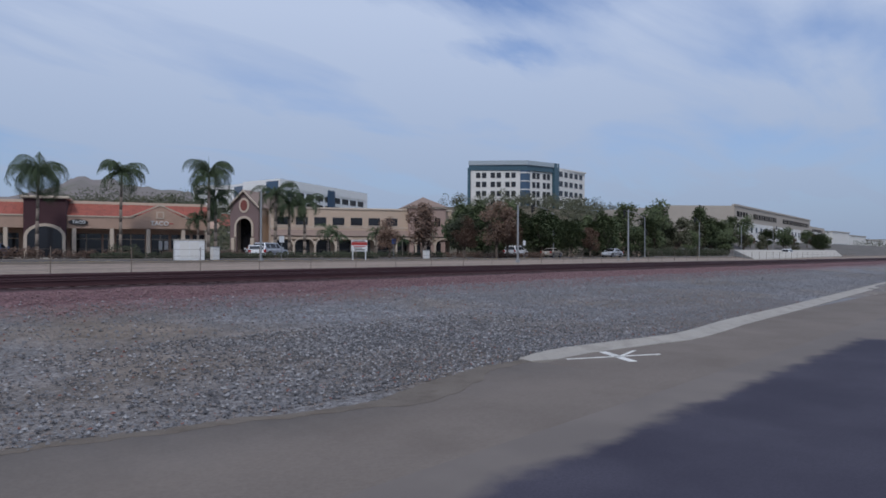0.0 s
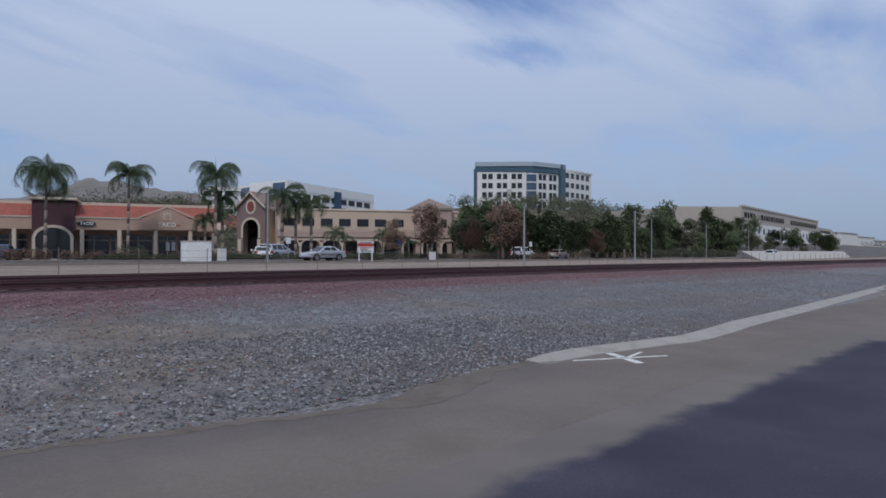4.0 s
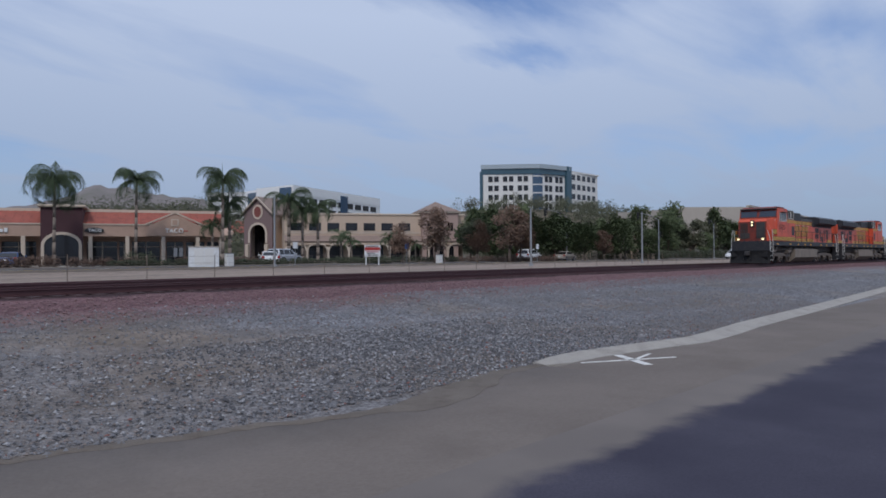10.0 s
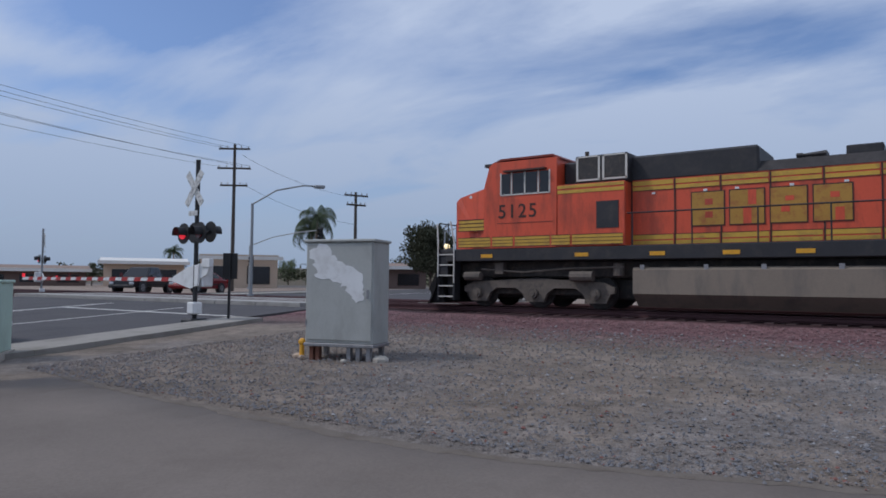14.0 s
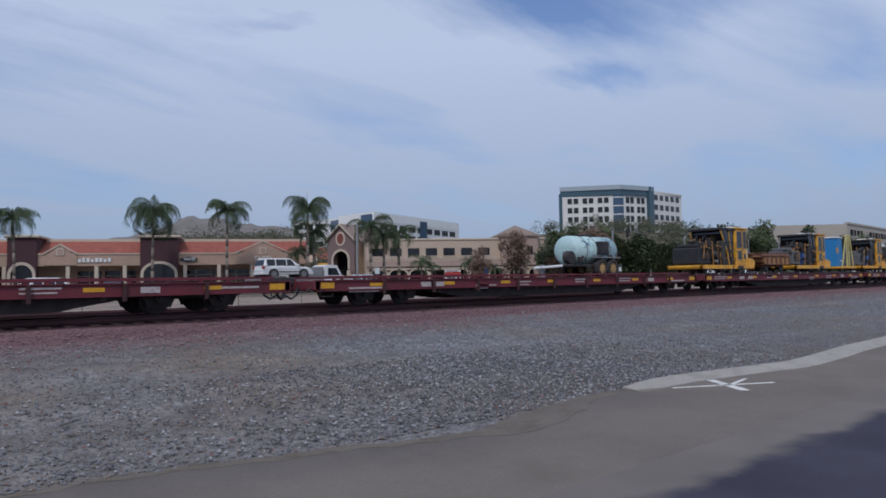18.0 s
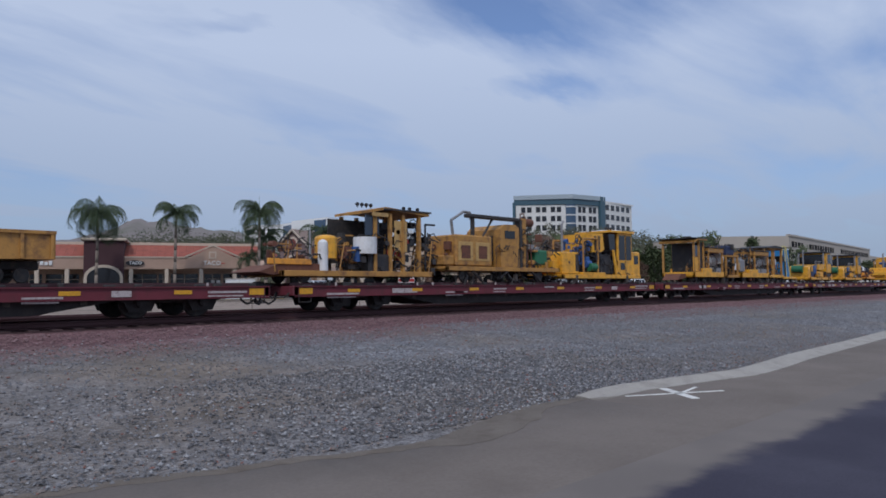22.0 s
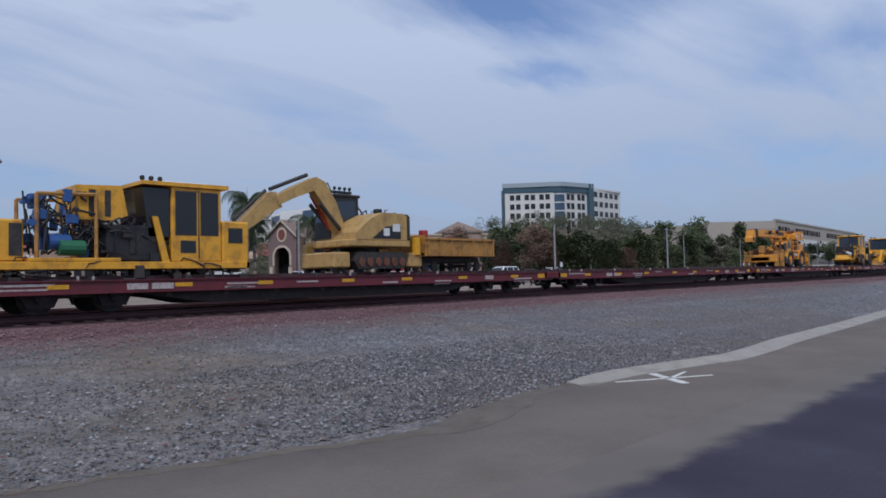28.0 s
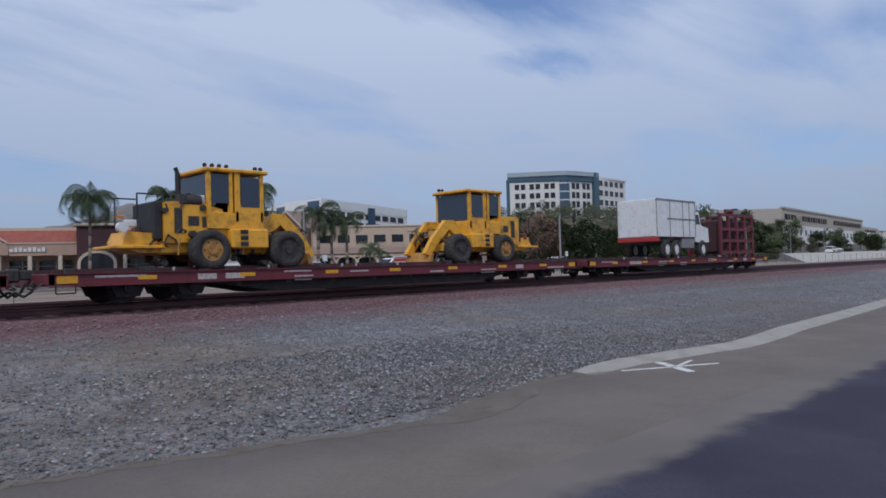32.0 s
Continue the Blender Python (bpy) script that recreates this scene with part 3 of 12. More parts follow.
TANKM = mat("tan_grey_tank", (0.23, 0.19, 0.15), 0.7, vary=0.12, scale=1.0, fine=15, dirt=(0.10, 0.09, 0.085), dirt_amt=0.6, bump=0.08, streak=0.3)
WHITE = mat("white_paint", (0.74, 0.75, 0.75), 0.5, vary=0.07, scale=2, fine=25, dirt=(0.4, 0.38, 0.35), dirt_amt=0.4, bump=0.04)
HANDRAIL = mat("white_rail", (0.62, 0.60, 0.55), 0.5, vary=0.1)
MAROON = mat("maroon_paint", (0.15, 0.022, 0.034), 0.6, vary=0.16, scale=1.0, fine=20, dirt=(0.055, 0.022, 0.02), dirt_amt=0.6, bump=0.1, streak=0.4)
MAROON_D = mat("dark_maroon", (0.06, 0.022, 0.024), 0.75, vary=0.2, scale=1.0, fine=20, dirt=(0.03, 0.02, 0.02), dirt_amt=0.6, bump=0.15)
REFLECT = mat("yellow_plate", (0.72, 0.36, 0.02), 0.45, vary=0.12, scale=6, fine=40, dirt=(0.3, 0.15, 0.05), dirt_amt=0.4)
STENCIL = mat("white_stencil", (0.52, 0.47, 0.46), 0.7, vary=0.15, scale=9, fine=60, dirt=(0.16, 0.05, 0.05), dirt_amt=0.8)
YELLOW = mat("machine_yellow", (0.82, 0.405, 0.035), 0.42, vary=0.12, scale=1.6, fine=22, dirt=(0.26, 0.12, 0.035), dirt_amt=0.7, bump=0.08)
YELLOW_W = mat("worn_yellow", (0.47, 0.24, 0.06), 0.65, vary=0.2, scale=1.8, fine=20, dirt=(0.15, 0.075, 0.042), dirt_amt=0.85, bump=0.12)
TAN_Y = mat("tan_yellow", (0.53, 0.335, 0.12), 0.6, vary=0.14, scale=1.8, fine=20, dirt=(0.2, 0.12, 0.06), dirt_amt=0.55, bump=0.1)
CRANE_Y = mat("crane_orange", (0.80, 0.34, 0.045), 0.45, vary=0.12, scale=1.6, fine=22, dirt=(0.28, 0.12, 0.05), dirt_amt=0.6, bump=0.06)
RUST = mat("rust", (0.17, 0.07, 0.045), 0.9, vary=0.25, scale=3, fine=25, dirt=(0.07, 0.035, 0.03), dirt_amt=0.6, bump=0.25)
GREASE = mat("greasy_steel", (0.045, 0.042, 0.042), 0.6, 0.2, vary=0.3, scale=4, fine=25, dirt=(0.12, 0.095, 0.075), dirt_amt=0.5, bump=0.2)
STEELG = mat("grey_steel", (0.28, 0.28, 0.29), 0.5, 0.3, vary=0.15, scale=3, fine=25, dirt=(0.12, 0.11, 0.1), dirt_amt=0.5, bump=0.1)
BLUEP = mat("blue_paint", (0.03, 0.10, 0.30), 0.5, vary=0.12, scale=3, fine=25, dirt=(0.03, 0.04, 0.08), dirt_amt=0.4)
NAVY = mat("navy_paint", (0.012, 0.022, 0.075), 0.5, vary=0.12, scale=3, fine=25, dirt=(0.03, 0.03, 0.05), dirt_amt=0.4)
GREENP = mat("green_paint", (0.02, 0.15, 0.07), 0.55, vary=0.12, scale=3, fine=25, dirt=(0.03, 0.05, 0.03), dirt_amt=0.4)
REDP = mat("red_paint", (0.42, 0.035, 0.03), 0.5, vary=0.12, scale=3, fine=25, dirt=(0.15, 0.03, 0.03), dirt_amt=0.4)
CYAN = mat("toilet_blue", (0.02, 0.21, 0.50), 0.5, vary=0.06, scale=2, fine=25, bump=0.03)
PALEBLUE = mat("pale_teal_tank", (0.47, 0.65, 0.65), 0.5, vary=0.08, scale=1.4, fine=20, dirt=(0.2, 0.3, 0.3), dirt_amt=0.5, bump=0.05)
RUBBER = mat("tyre_rubber", (0.035, 0.033, 0.033), 0.9, vary=0.2, scale=6, fine=40, dirt=(0.13, 0.11, 0.09), dirt_amt=0.5, bump=0.2)
PALE_Y = mat("pale_yellow_steel", (0.62, 0.55, 0.22), 0.55, vary=0.1, scale=3, fine=25, dirt=(0.3, 0.25, 0.12), dirt_amt=0.5)
CABGLASS = glass("cab_glass", (0.012, 0.012, 0.015), 0.06)
BOGIE = mat("oily_black_steel", (0.030, 0.026, 0.026), 0.85, vary=0.25, scale=2, fine=25, dirt=(0.065, 0.05, 0.045), dirt_amt=0.5, bump=0.2)
SKYGLASS = glass("tinted_glass", (0.03, 0.045, 0.07), 0.05)
LAMP_Y = glow("headlight", (1.0, 0.82, 0.48), 1.3)
# soot on roof and ribs, and the shade painted on the nose
SOOT_SHADE = mat("soot_shade_grey", (0.055, 0.05, 0.05), 0.85, vary=0.25, scale=1.5, fine=18, dirt=(0.02, 0.02, 0.02), dirt_amt=0.6, bump=0.15)
MARK = mat("dark_lettering", (0.05, 0.02, 0.015), 0.6, vary=0.1)

# ---- locomotives ----
def plate(s, x0, x1, z0, z1, y, t=0.008):
    """A thin plate on both long sides of a vehicle, at |y|."""
    s.box(x0, x1, -y - t, -y + 0.002, z0, z1)
    s.box(x0, x1, y - 0.002, y + t, z0, z1)
    return s


def side_plate(s, x0, x1, z0, z1, y, t=0.008):
    s.box(x0, x1, y - t, y + 0.002, z0, z1)
    return s


def rail_truck(car, x, axles, wb, wheel_r, frame_mat, y=1.02, wide=0.16):
    """A bogie: side frames, wheels, springs and axle boxes."""
    half = wb / 2
    tr = part("truck", Shape().box(x - half * 0.9, x + half * 0.9, -0.9, 0.9, 0.42, 0.62, 0.03), UNDER, car, "dusty cast steel bogie")
    xs = [x - half + wb * i / (axles - 1) for i in range(axles)]
    for sy in (-1, 1):
        s = Shape()
        pts = [(x - half - 0.55, 0.66), (x - half - 0.55, 0.50)]
        for a in xs:
            pts += [(a - 0.42, 0.46), (a - 0.30, 0.20), (a + 0.30, 0.20), (a + 0.42, 0.46)]
            if a != xs[-1]:
                m = a + wb / (axles - 1) / 2
                pts += [(m - 0.35, 0.62), (m + 0.35, 0.62)]
        pts += [(x + half + 0.55, 0.50), (x + half + 0.55, 0.66), (x + half + 0.2, 0.80), (x + 0.5, 0.90), (x - 0.5, 0.90), (x - half - 0.2, 0.80)]
        s.prism(pts, sy * (y + wide / 2) - 0.07, sy * (y + wide / 2) + 0.07, "y")
        part("side_frame", s, frame_mat, tr)
        s = Shape()
        for a in xs:
            s.cyl((a, sy * (y + wide), 0.46), (a, sy * (y + wide + 0.13), 0.46), 0.15, 12)
            s.cyl((a, sy * (y + wide + 0.13), 0.46), (a, sy * (y + wide + 0.17), 0.46), 0.08, 10)
        parts("axle_box", s, frame_mat, tr)
        for a in xs[:-1]:
            m = a + wb / (axles - 1) / 2
            s = Shape()
            for dx in (-0.16, 0, 0.16):
                s.cyl((m + dx, sy * (y + 0.06), 0.62), (m + dx, sy * (y + 0.06), 0.84), 0.06, 8)
            part("spring", s, GREASE, tr)
    for a in xs:
        s = Shape()
        for sy in (-1, 1):
            s.wheel((a, sy * 0.76, wheel_r), wheel_r, 0.13, 22, bead=0.08)
            s.cyl((a, sy * 0.69, wheel_r), (a, sy * 0.83, wheel_r), wheel_r * 0.6, 16)
        s.cyl((a, -0.75, wheel_r), (a, 0.75, wheel_r), 0.09, 8)
        part("wheelset", s, GREASE, tr)
    return tr


def coupler(car, x, out):
    s = Shape().box(min(x, x + out * 0.75), max(x, x + out * 0.75), -0.13, 0.13, 0.72, 0.98, 0.03)
    s.box(min(x + out * 0.6, x + out * 0.98), max(x + out * 0.6, x + out * 0.98), -0.2, 0.16, 0.66, 1.02, 0.05)
    part("coupler", s, GREASE, car, "rusty steel coupler")
    s = Shape()
    for y in (-0.45, 0.45):
        s.tube([(x, y, 0.72), (x + out * 0.25, y, 0.42), (x + out * 0.55, y * 0.8, 0.30), (x + out * 0.9, y * 0.6, 0.42)], 0.035, 6)
    parts("air_hose", s, BLACK, car)


def locomotive(label, number):
    lo = thing("locomotive", pose(0, 0, 0), label, "locomotive", "locomotives pulling the train")
    L = LOCO
    # underframe and walkway
    s = Shape().box(1.25, L - 0.75, -1.48, 1.48, 1.45, 1.84, 0.02)
    sill = part("side_sill", s, BLACK, lo)
    s = Shape()
    for x in (2.6, 5.8, 8.0, 9.9, 11.6, 14.8, 16.6, 18.9):
        plate(s, x, x + 0.42, 1.55, 1.66, 1.485)
    parts("sill_plate", s, REFLECT, sill, "yellow reflective plates")
    part("frame_beam", Shape().box(1.3, L - 1.0, -0.9, 0.9, 0.95, 1.45, 0.04), UNDER, lo)
    # pilot and plough
    s = Shape()
    s.prism([(1.05, 1.05), (1.15, 0.12), (0.72, 0.10), (0.55, 0.6), (0.80, 1.05)], -1.42, 1.42, "y")
    cols, rows_ = 12, 6
    v = []
    for i in range(cols + 1):
        y = -1.55 + 3.1 * i / cols
        back = 0.55 * abs(y / 1.55) ** 1.3
        for k in range(rows_ + 1):
            u = k / rows_
            v.append((0.02 + back + 0.42 * math.sin(u * math.pi * 0.5) - 0.12 * u * u, y, 0.07 + 1.0 * u))
    n0 = rows_ + 1
    v += [(x + 0.05, y, z) for x, y, z in v]
    nv = len(v) // 2
    f = []
    for i in range(cols):
        for k in range(rows_):
            a = i * n0 + k
            f += [(a, a + 1, a + n0 + 1, a + n0), (nv + a, nv + a + n0, nv + a + n0 + 1, nv + a + 1)]
    for i in range(cols):
        a = i * n0
        f += [(a, a + n0, nv + a + n0, nv + a), (a + rows_, nv + a + rows_, nv + a + n0 + rows_, a + n0 + rows_)]
    for k in range(rows_):
        a = cols * n0 + k
        f += [(k, nv + k, nv + k + 1, k + 1), (a, a + 1, nv + a + 1, nv + a)]
    s.add(v, f)
    part("plough", s, PLOUGH, lo, "dull black snow plough")
    part("end_sheet", Shape().box(0.95, 1.3, -1.45, 1.45, 0.95, 1.84, 0.02), BLACK, lo)
    part("rear_pilot", Shape().box(L - 0.95, L - 0.7, -1.42, 1.42, 0.3, 1.84, 0.02), BLACK, lo)
    coupler(lo, 0.95, -1.0)
    coupler(lo, L - 0.7, 0.8)
    # steps at the four corners
    for x0, sg in ((0.98, 1), (L - 1.5, -1)):
        for sy in (-1, 1):
            s = Shape()
            y0, y1 = sorted((sy * 1.15, sy * 1.5))
            for k in range(5):
                z = 0.30 + k * 0.34
                s.box(x0, x0 + 0.56, y0, y1, z, z + 0.035)
            parts("steps", s, HANDRAIL, lo, "step treads with white edges")
            s = Shape()
            s.box(x0 - 0.05, x0, y0, y1, 0.2, 1.84).box(x0 + 0.56, x0 + 0.62, y0, y1, 0.2, 1.84)
            s.box(x0, x0 + 0.56, sy * 1.12 - 0.02, sy * 1.12 + 0.02, 0.2, 1.8)
            part("step_well", s, BLACK, lo)
            s = Shape()
            yy = sy * 1.5
            s.tube([(x0 - 0.03, yy, 0.95), (x0 - 0.03, yy, 2.0), (x0 - 0.18 * sg, sy * 1.35, 2.7)], 0.025, 6)
            s.tube([(x0 + 0.6, yy, 0.75), (x0 + 0.6, yy, 2.1), (x0 + 0.45, yy, 2.75)], 0.025, 6)
            part("handrail", s, HANDRAIL, lo, "white-painted handrail")
    # nose
    s = Shape()
    prof = [(1.42, 1.84), (1.40, 3.42), (1.55, 3.55), (2.72, 3.74), (2.72, 1.84)]
    v, n = [], len(prof)
    for w in (-1, 1):
        for x, z in prof:
            v.append((x, w * (1.10 if x < 1.6 else 1.46), z))
    f = [tuple(range(n)), tuple(range(2 * n - 1, n - 1, -1))] + [(i, n + i, n + (i + 1) % n, (i + 1) % n) for i in range(n)]
    s.add(v, f)
    nose = part("nose", s, ORANGE, lo, "orange nose with yellow stripes")
    s = Shape()
    # dark sheet and panels put the front's shade into its colour
    part("nose_sheet", Shape().box(1.386, 1.40, -1.08, 1.08, 1.86, 3.40), SHADE_SOOT_RED, nose, "grimy dark red nose front with shade painted in")
    part("nose_dirt", Shape().box(1.372, 1.392, -0.98, -0.30, 2.05, 3.35, 0.02).box(1.372, 1.392, 0.2, 0.98, 2.05, 2.5, 0.02), SOOT_SHADE, nose, "dark panels painting shade on the nose")
    part("headlight_housing", Shape().box(1.30, 1.42, -0.16, 0.16, 2.98, 3.50, 0.03), BLACK, nose)
    s = Shape()
    for z in (3.12, 3.36):
        s.cyl((1.275, 0.0, z), (1.31, 0.0, z), 0.075, 12)
    parts("headlight", s, LAMP_Y, nose, "glowing headlights")
    s = Shape()
    for y in (-0.95, 0.95):
        s.cyl((0.86, y, 1.98), (0.98, y, 1.98), 0.08, 12)
    parts("ditch_light", s, LAMP_Y, lo, "glowing lower lights")
    part("nose_door", Shape().box(1.375, 1.40, 0.35, 0.95, 2.0, 3.3, 0.01), MARK, nose)
    # cab
    s = Shape()
    prof = [(2.70, 1.84), (2.70, 3.72), (2.90, 4.42), (3.05, 4.52), (5.22, 4.52), (5.22, 1.84)]
    s.prism(prof, -1.49, 1.49, "y")
    cab = part("cab", s, ORANGE, lo)
    roof = Shape().prism([(2.82, 4.44), (3.2, 4.60), (5.0, 4.60), (5.26, 4.48), (5.26, 4.52), (5.0, 4.66), (3.2, 4.66), (2.78, 4.50)], -1.3, 1.3, "y")
    part("cab_roof", roof, SHADE_SOOT_RED, cab, "sooty dark red cab roof")
    # sheet darkens the cab front as its shaded side
    part("front_sheet", Shape().add([(2.69, -1.46, 3.74), (2.69, 1.46, 3.74), (2.885, 1.46, 4.42), (2.885, -1.46, 4.42), (2.72, -1.46, 3.74), (2.72, 1.46, 3.74), (2.915, 1.46, 4.42), (2.915, -1.46, 4.42)], [(0, 1, 2, 3), (7, 6, 5, 4), (0, 4, 5, 1), (1, 5, 6, 2), (2, 6, 7, 3), (3, 7, 4, 0)]), SHADE_SOOT_RED, cab, "grimy dark red cab front with shade painted in")
    # windscreen follows the sloping front
    s = Shape()
    for y0, y1 in ((-1.38, -0.10), (0.10, 1.38)):
        v = [(2.715, y0, 3.82), (2.715, y1, 3.82), (2.855, y1, 4.30), (2.855, y0, 4.30)]
        s.add([(x - 0.026, y, z) for x, y, z in v] + [(x + 0.03, y, z) for x, y, z in v], [(0, 1, 2, 3), (4, 5, 6, 7), (0, 1, 5, 4), (1, 2, 6, 5), (2, 3, 7, 6), (3, 0, 4, 7)])
    parts("windscreen", s, SKYGLASS, cab)
    s = Shape().box(2.66, 3.02, -1.42, 1.42, 4.42, 4.52, 0.02)
    part("number_board", s, BLACK, cab)
    for sy in (-1, 1):
        y = sy * 1.49
        s = Shape()
        for a, b in ((3.35, 3.66), (3.74, 4.58), (4.66, 4.96)):
            s.box(a, b, min(y, y + sy * 0.006), max(y, y + sy * 0.006), 3.50, 4.14)
        parts("side_window", s, CABGLASS, cab)
        s = Shape()
        for a in (3.30, 3.68, 4.14, 4.60, 4.97):
            s.box(a, a + 0.045, min(y, y + sy * 0.02), max(y, y + sy * 0.02), 3.47, 4.17)
        s.box(3.30, 5.02, min(y, y + sy * 0.02), max(y, y + sy * 0.02), 3.46, 3.50)
        parts("window_frame", s, HANDRAIL, cab, "pale aluminium window frame")
        s = Shape().prism([(3.5, 4.17), (4.9, 4.17), (4.9, 4.22), (3.5, 4.22)], sy * 1.49, sy * 1.68, "y")
        part("sun_visor", s, MARK, cab)
        s = Shape()
        side_plate(s, 1.75, 2.72, 2.42, 2.76, sy * 1.465 if sy < 0 else 1.471)
        st = part("side_stripe", s, STRIPE, cab)
        s = Shape()
        for z in (2.40, 2.52, 2.64, 2.755):
            side_plate(s, 1.72, 2.75, z, z + 0.025, sy * 1.472 if sy < 0 else 1.48)
        part("stripe_line", s, MARK, cab)
        s = Shape().cyl((2.2, sy * 1.47, 3.5), (2.2, sy * 1.49, 3.5), 0.05, 8)
        part("marker_lamp", s, WHITE, cab)
        if number:
            m = pose(3.9, sy * 1.497, 2.95, 0, 0, 0 if sy < 0 else 180)
            text_part("road_number", "5125", 0.60, MARK, cab, m, 0.004, 1.18, 0.006)
        s = Shape()
        side_plate(s, 3.2, 5.1, 2.60, 2.615, y if sy < 0 else y + 0.008)
        part("seam", s, MARK, cab)
    # low stripe along cab and hood, broken into panels
    s, d = Shape(), Shape()
    for a, b in ((1.75, 2.95), (3.02, 3.75), (3.82, 5.0), (5.06, 5.65), (5.72, 7.25)):
        plate(s, a, b, 1.90, 2.18, 1.494)
        for z in (1.885, 1.98, 2.08, 2.18):
            plate(d, a, b, z, z + 0.018, 1.503, 0.004)
    parts("low_stripe", s, STRIPE, lo)
    parts("low_stripe_line", d, MARK, lo)
    # equipment room behind the cab
    s = Shape().box(5.22, 7.30, -1.47, 1.47, 1.84, 3.66, 0.02)
    room = part("equipment_room", s, ORANGE, lo)
    s = Shape()
    plate(s, 6.46, 7.12, 2.35, 3.12, 1.475)
    parts("side_grille", s, BLACK, room)
    s = Shape()
    plate(s, 5.24, 7.28, 3.40, 3.50, 1.475)
    plate(s, 5.24, 7.28, 3.55, 3.64, 1.475)
    parts("top_stripe", s, STRIPE, room)
    # black roof box with louvres
    s = Shape().box(5.22, 10.7, -1.0, 1.0, 3.66, 4.40, 0.06).box(5.75, 7.35, -1.36, 1.36, 3.66, 4.48, 0.04)
    rb = part("roof_box", s, BLACK, lo, "black blower box on the roof")
    s = Shape()
    for a in (5.86, 6.66):
        plate(s, a, a + 0.62, 3.80, 4.40, 1.365)
    parts("louvre", s, GREASE, rb)
    s = Shape()
    for a in (5.80, 6.47, 6.60, 7.28):
        plate(s, a, a + 0.06, 3.76, 4.46, 1.375)
    for a in (5.80, 6.60):
        plate(s, a, a + 0.74, 3.74, 3.79, 1.375)
        plate(s, a, a + 0.74, 4.42, 4.46, 1.375)
    parts("louvre_frame", s, HANDRAIL, rb)
    # long hood
    s = Shape().prism([(-0.98, 1.84), (-0.98, 3.72), (-0.80, 3.95), (0.80, 3.95), (0.98, 3.72), (0.98, 1.84)], 7.30, L - 1.1, "x")
    hood = part("hood", s, ORANGE, lo, "orange hood with panel doors")
    s = Shape().prism([(-1.0, 3.70), (-0.82, 3.98), (0.82, 3.98), (1.0, 3.70)], 10.2, 14.6, "x")
    part("hood_roof", s, SOOT_SHADE, hood, "sooty roof above the engine")
    s, d = Shape(), Shape()
    for a in (7.34, 8.55, 9.76, 10.97, 12.18, 13.39):
        for z0, z1 in ((1.88, 1.98), (2.02, 2.14), (3.40, 3.50), (3.54, 3.66)):
            plate(s, a, a + 1.15, z0, z1, 0.985)
        plate(d, a - 0.03, a + 0.01, 1.86, 3.68, 0.992)
        plate(d, a, a + 1.18, 3.385, 3.40, 0.99)
        plate(d, a, a + 1.18, 2.145, 2.16, 0.99)
    plate(s, 18.9, L - 1.15, 1.88, 2.12, 0.985)
    parts("hood_stripe", s, STRIPE, hood)
    parts("door_seam", d, MARK, hood)
    s = Shape()
    for i, a in enumerate((7.9, 9.3, 10.1, 11.4, 12.6)):
        plate(s, a, a + 0.1, 3.28 - 0.05 * (i % 2), 3.33, 0.99)
    parts("latch", s, WHITE, hood)
    # company mark as four plain yellow blocks with dark edges
    s, d = Shape(), Shape()
    for i in range(4):
        a = 9.0 + i * 0.98
        plate(s, a, a + 0.82, 2.36, 3.24, 0.994)
        plate(d, a - 0.03, a + 0.85, 2.33, 3.27, 0.990)
    notch = Shape()
    for i, (u, z0, z1) in enumerate(((0.34, 2.55, 2.72), (0.34, 2.9, 3.06), (1.3, 2.36, 2.8), (1.42, 2.85, 3.24), (2.2, 2.62, 2.76), (2.3, 2.9, 3.02), (3.4, 2.36, 2.68), (3.3, 2.92, 3.06))):
        plate(notch, 9.0 + u, 9.0 + u + 0.2, z0, z1, 0.999)
    parts("emblem_notch", notch, ORANGE, hood)
    parts("emblem", s, EMBLEM, hood, "plain yellow blocks of the railway's mark")
    parts("emblem_edge", d, MARK, hood)
    # dark engine doors and grilles towards the rear
    s = Shape()
    for a, b, z0, z1 in ((15.0, 15.5, 2.75, 3.2), (15.6, 16.1, 2.75, 3.2), (15.0, 15.5, 2.2, 2.65), (15.6, 16.1, 2.2, 2.65), (16.5, 16.8, 2.0, 3.0), (17.0, 17.6, 1.95, 2.4), (17.9, 18.15, 2.0, 3.1), (18.5, 18.8, 2.2, 3.1), (19.0, 19.3, 2.2, 3.1)):
        plate(s, a, b, z0, z1, 0.99)
    parts("grille", s, BLACK, hood)
    s = Shape()
    plate(s, 13.9, 14.9, 3.3, 3.75, 0.99)
    plate(s, 14.0, 20.3, 3.28, 3.5, 0.992)
    part("soot_panel", s, SOOT_SHADE, hood)
    # radiator wings
    s = Shape()
    s.prism([(-1.0, 3.40), (-1.48, 3.62), (-1.48, 4.05), (-1.1, 4.24), (1.1, 4.24), (1.48, 4.05), (1.48, 3.62), (1.0, 3.40)], 14.5, L - 1.25, "x")
    rad = part("radiator", s, BLACK, lo, "black overhanging radiator housing")
    s = Shape()
    for i in range(9):
        plate(s, 14.75 + i * 0.62, 14.79 + i * 0.62, 3.64, 4.04, 1.485)
    parts("radiator_rib", s, SOOT_SHADE, rad)
    s = Shape().box(12.6, 13.4, -0.45, 0.45, 3.95, 4.26, 0.03)
    part("exhaust_outlet", s, BLACK, lo)
    s = Shape()
    for i, y in enumerate((-0.22, 0.0, 0.22)):
        s.cyl((11.6, y, 4.14), (12.15, y, 4.14), 0.035, 8, 0.085)
        s.cyl((11.45, y, 4.14), (11.6, y, 4.14), 0.06, 8)
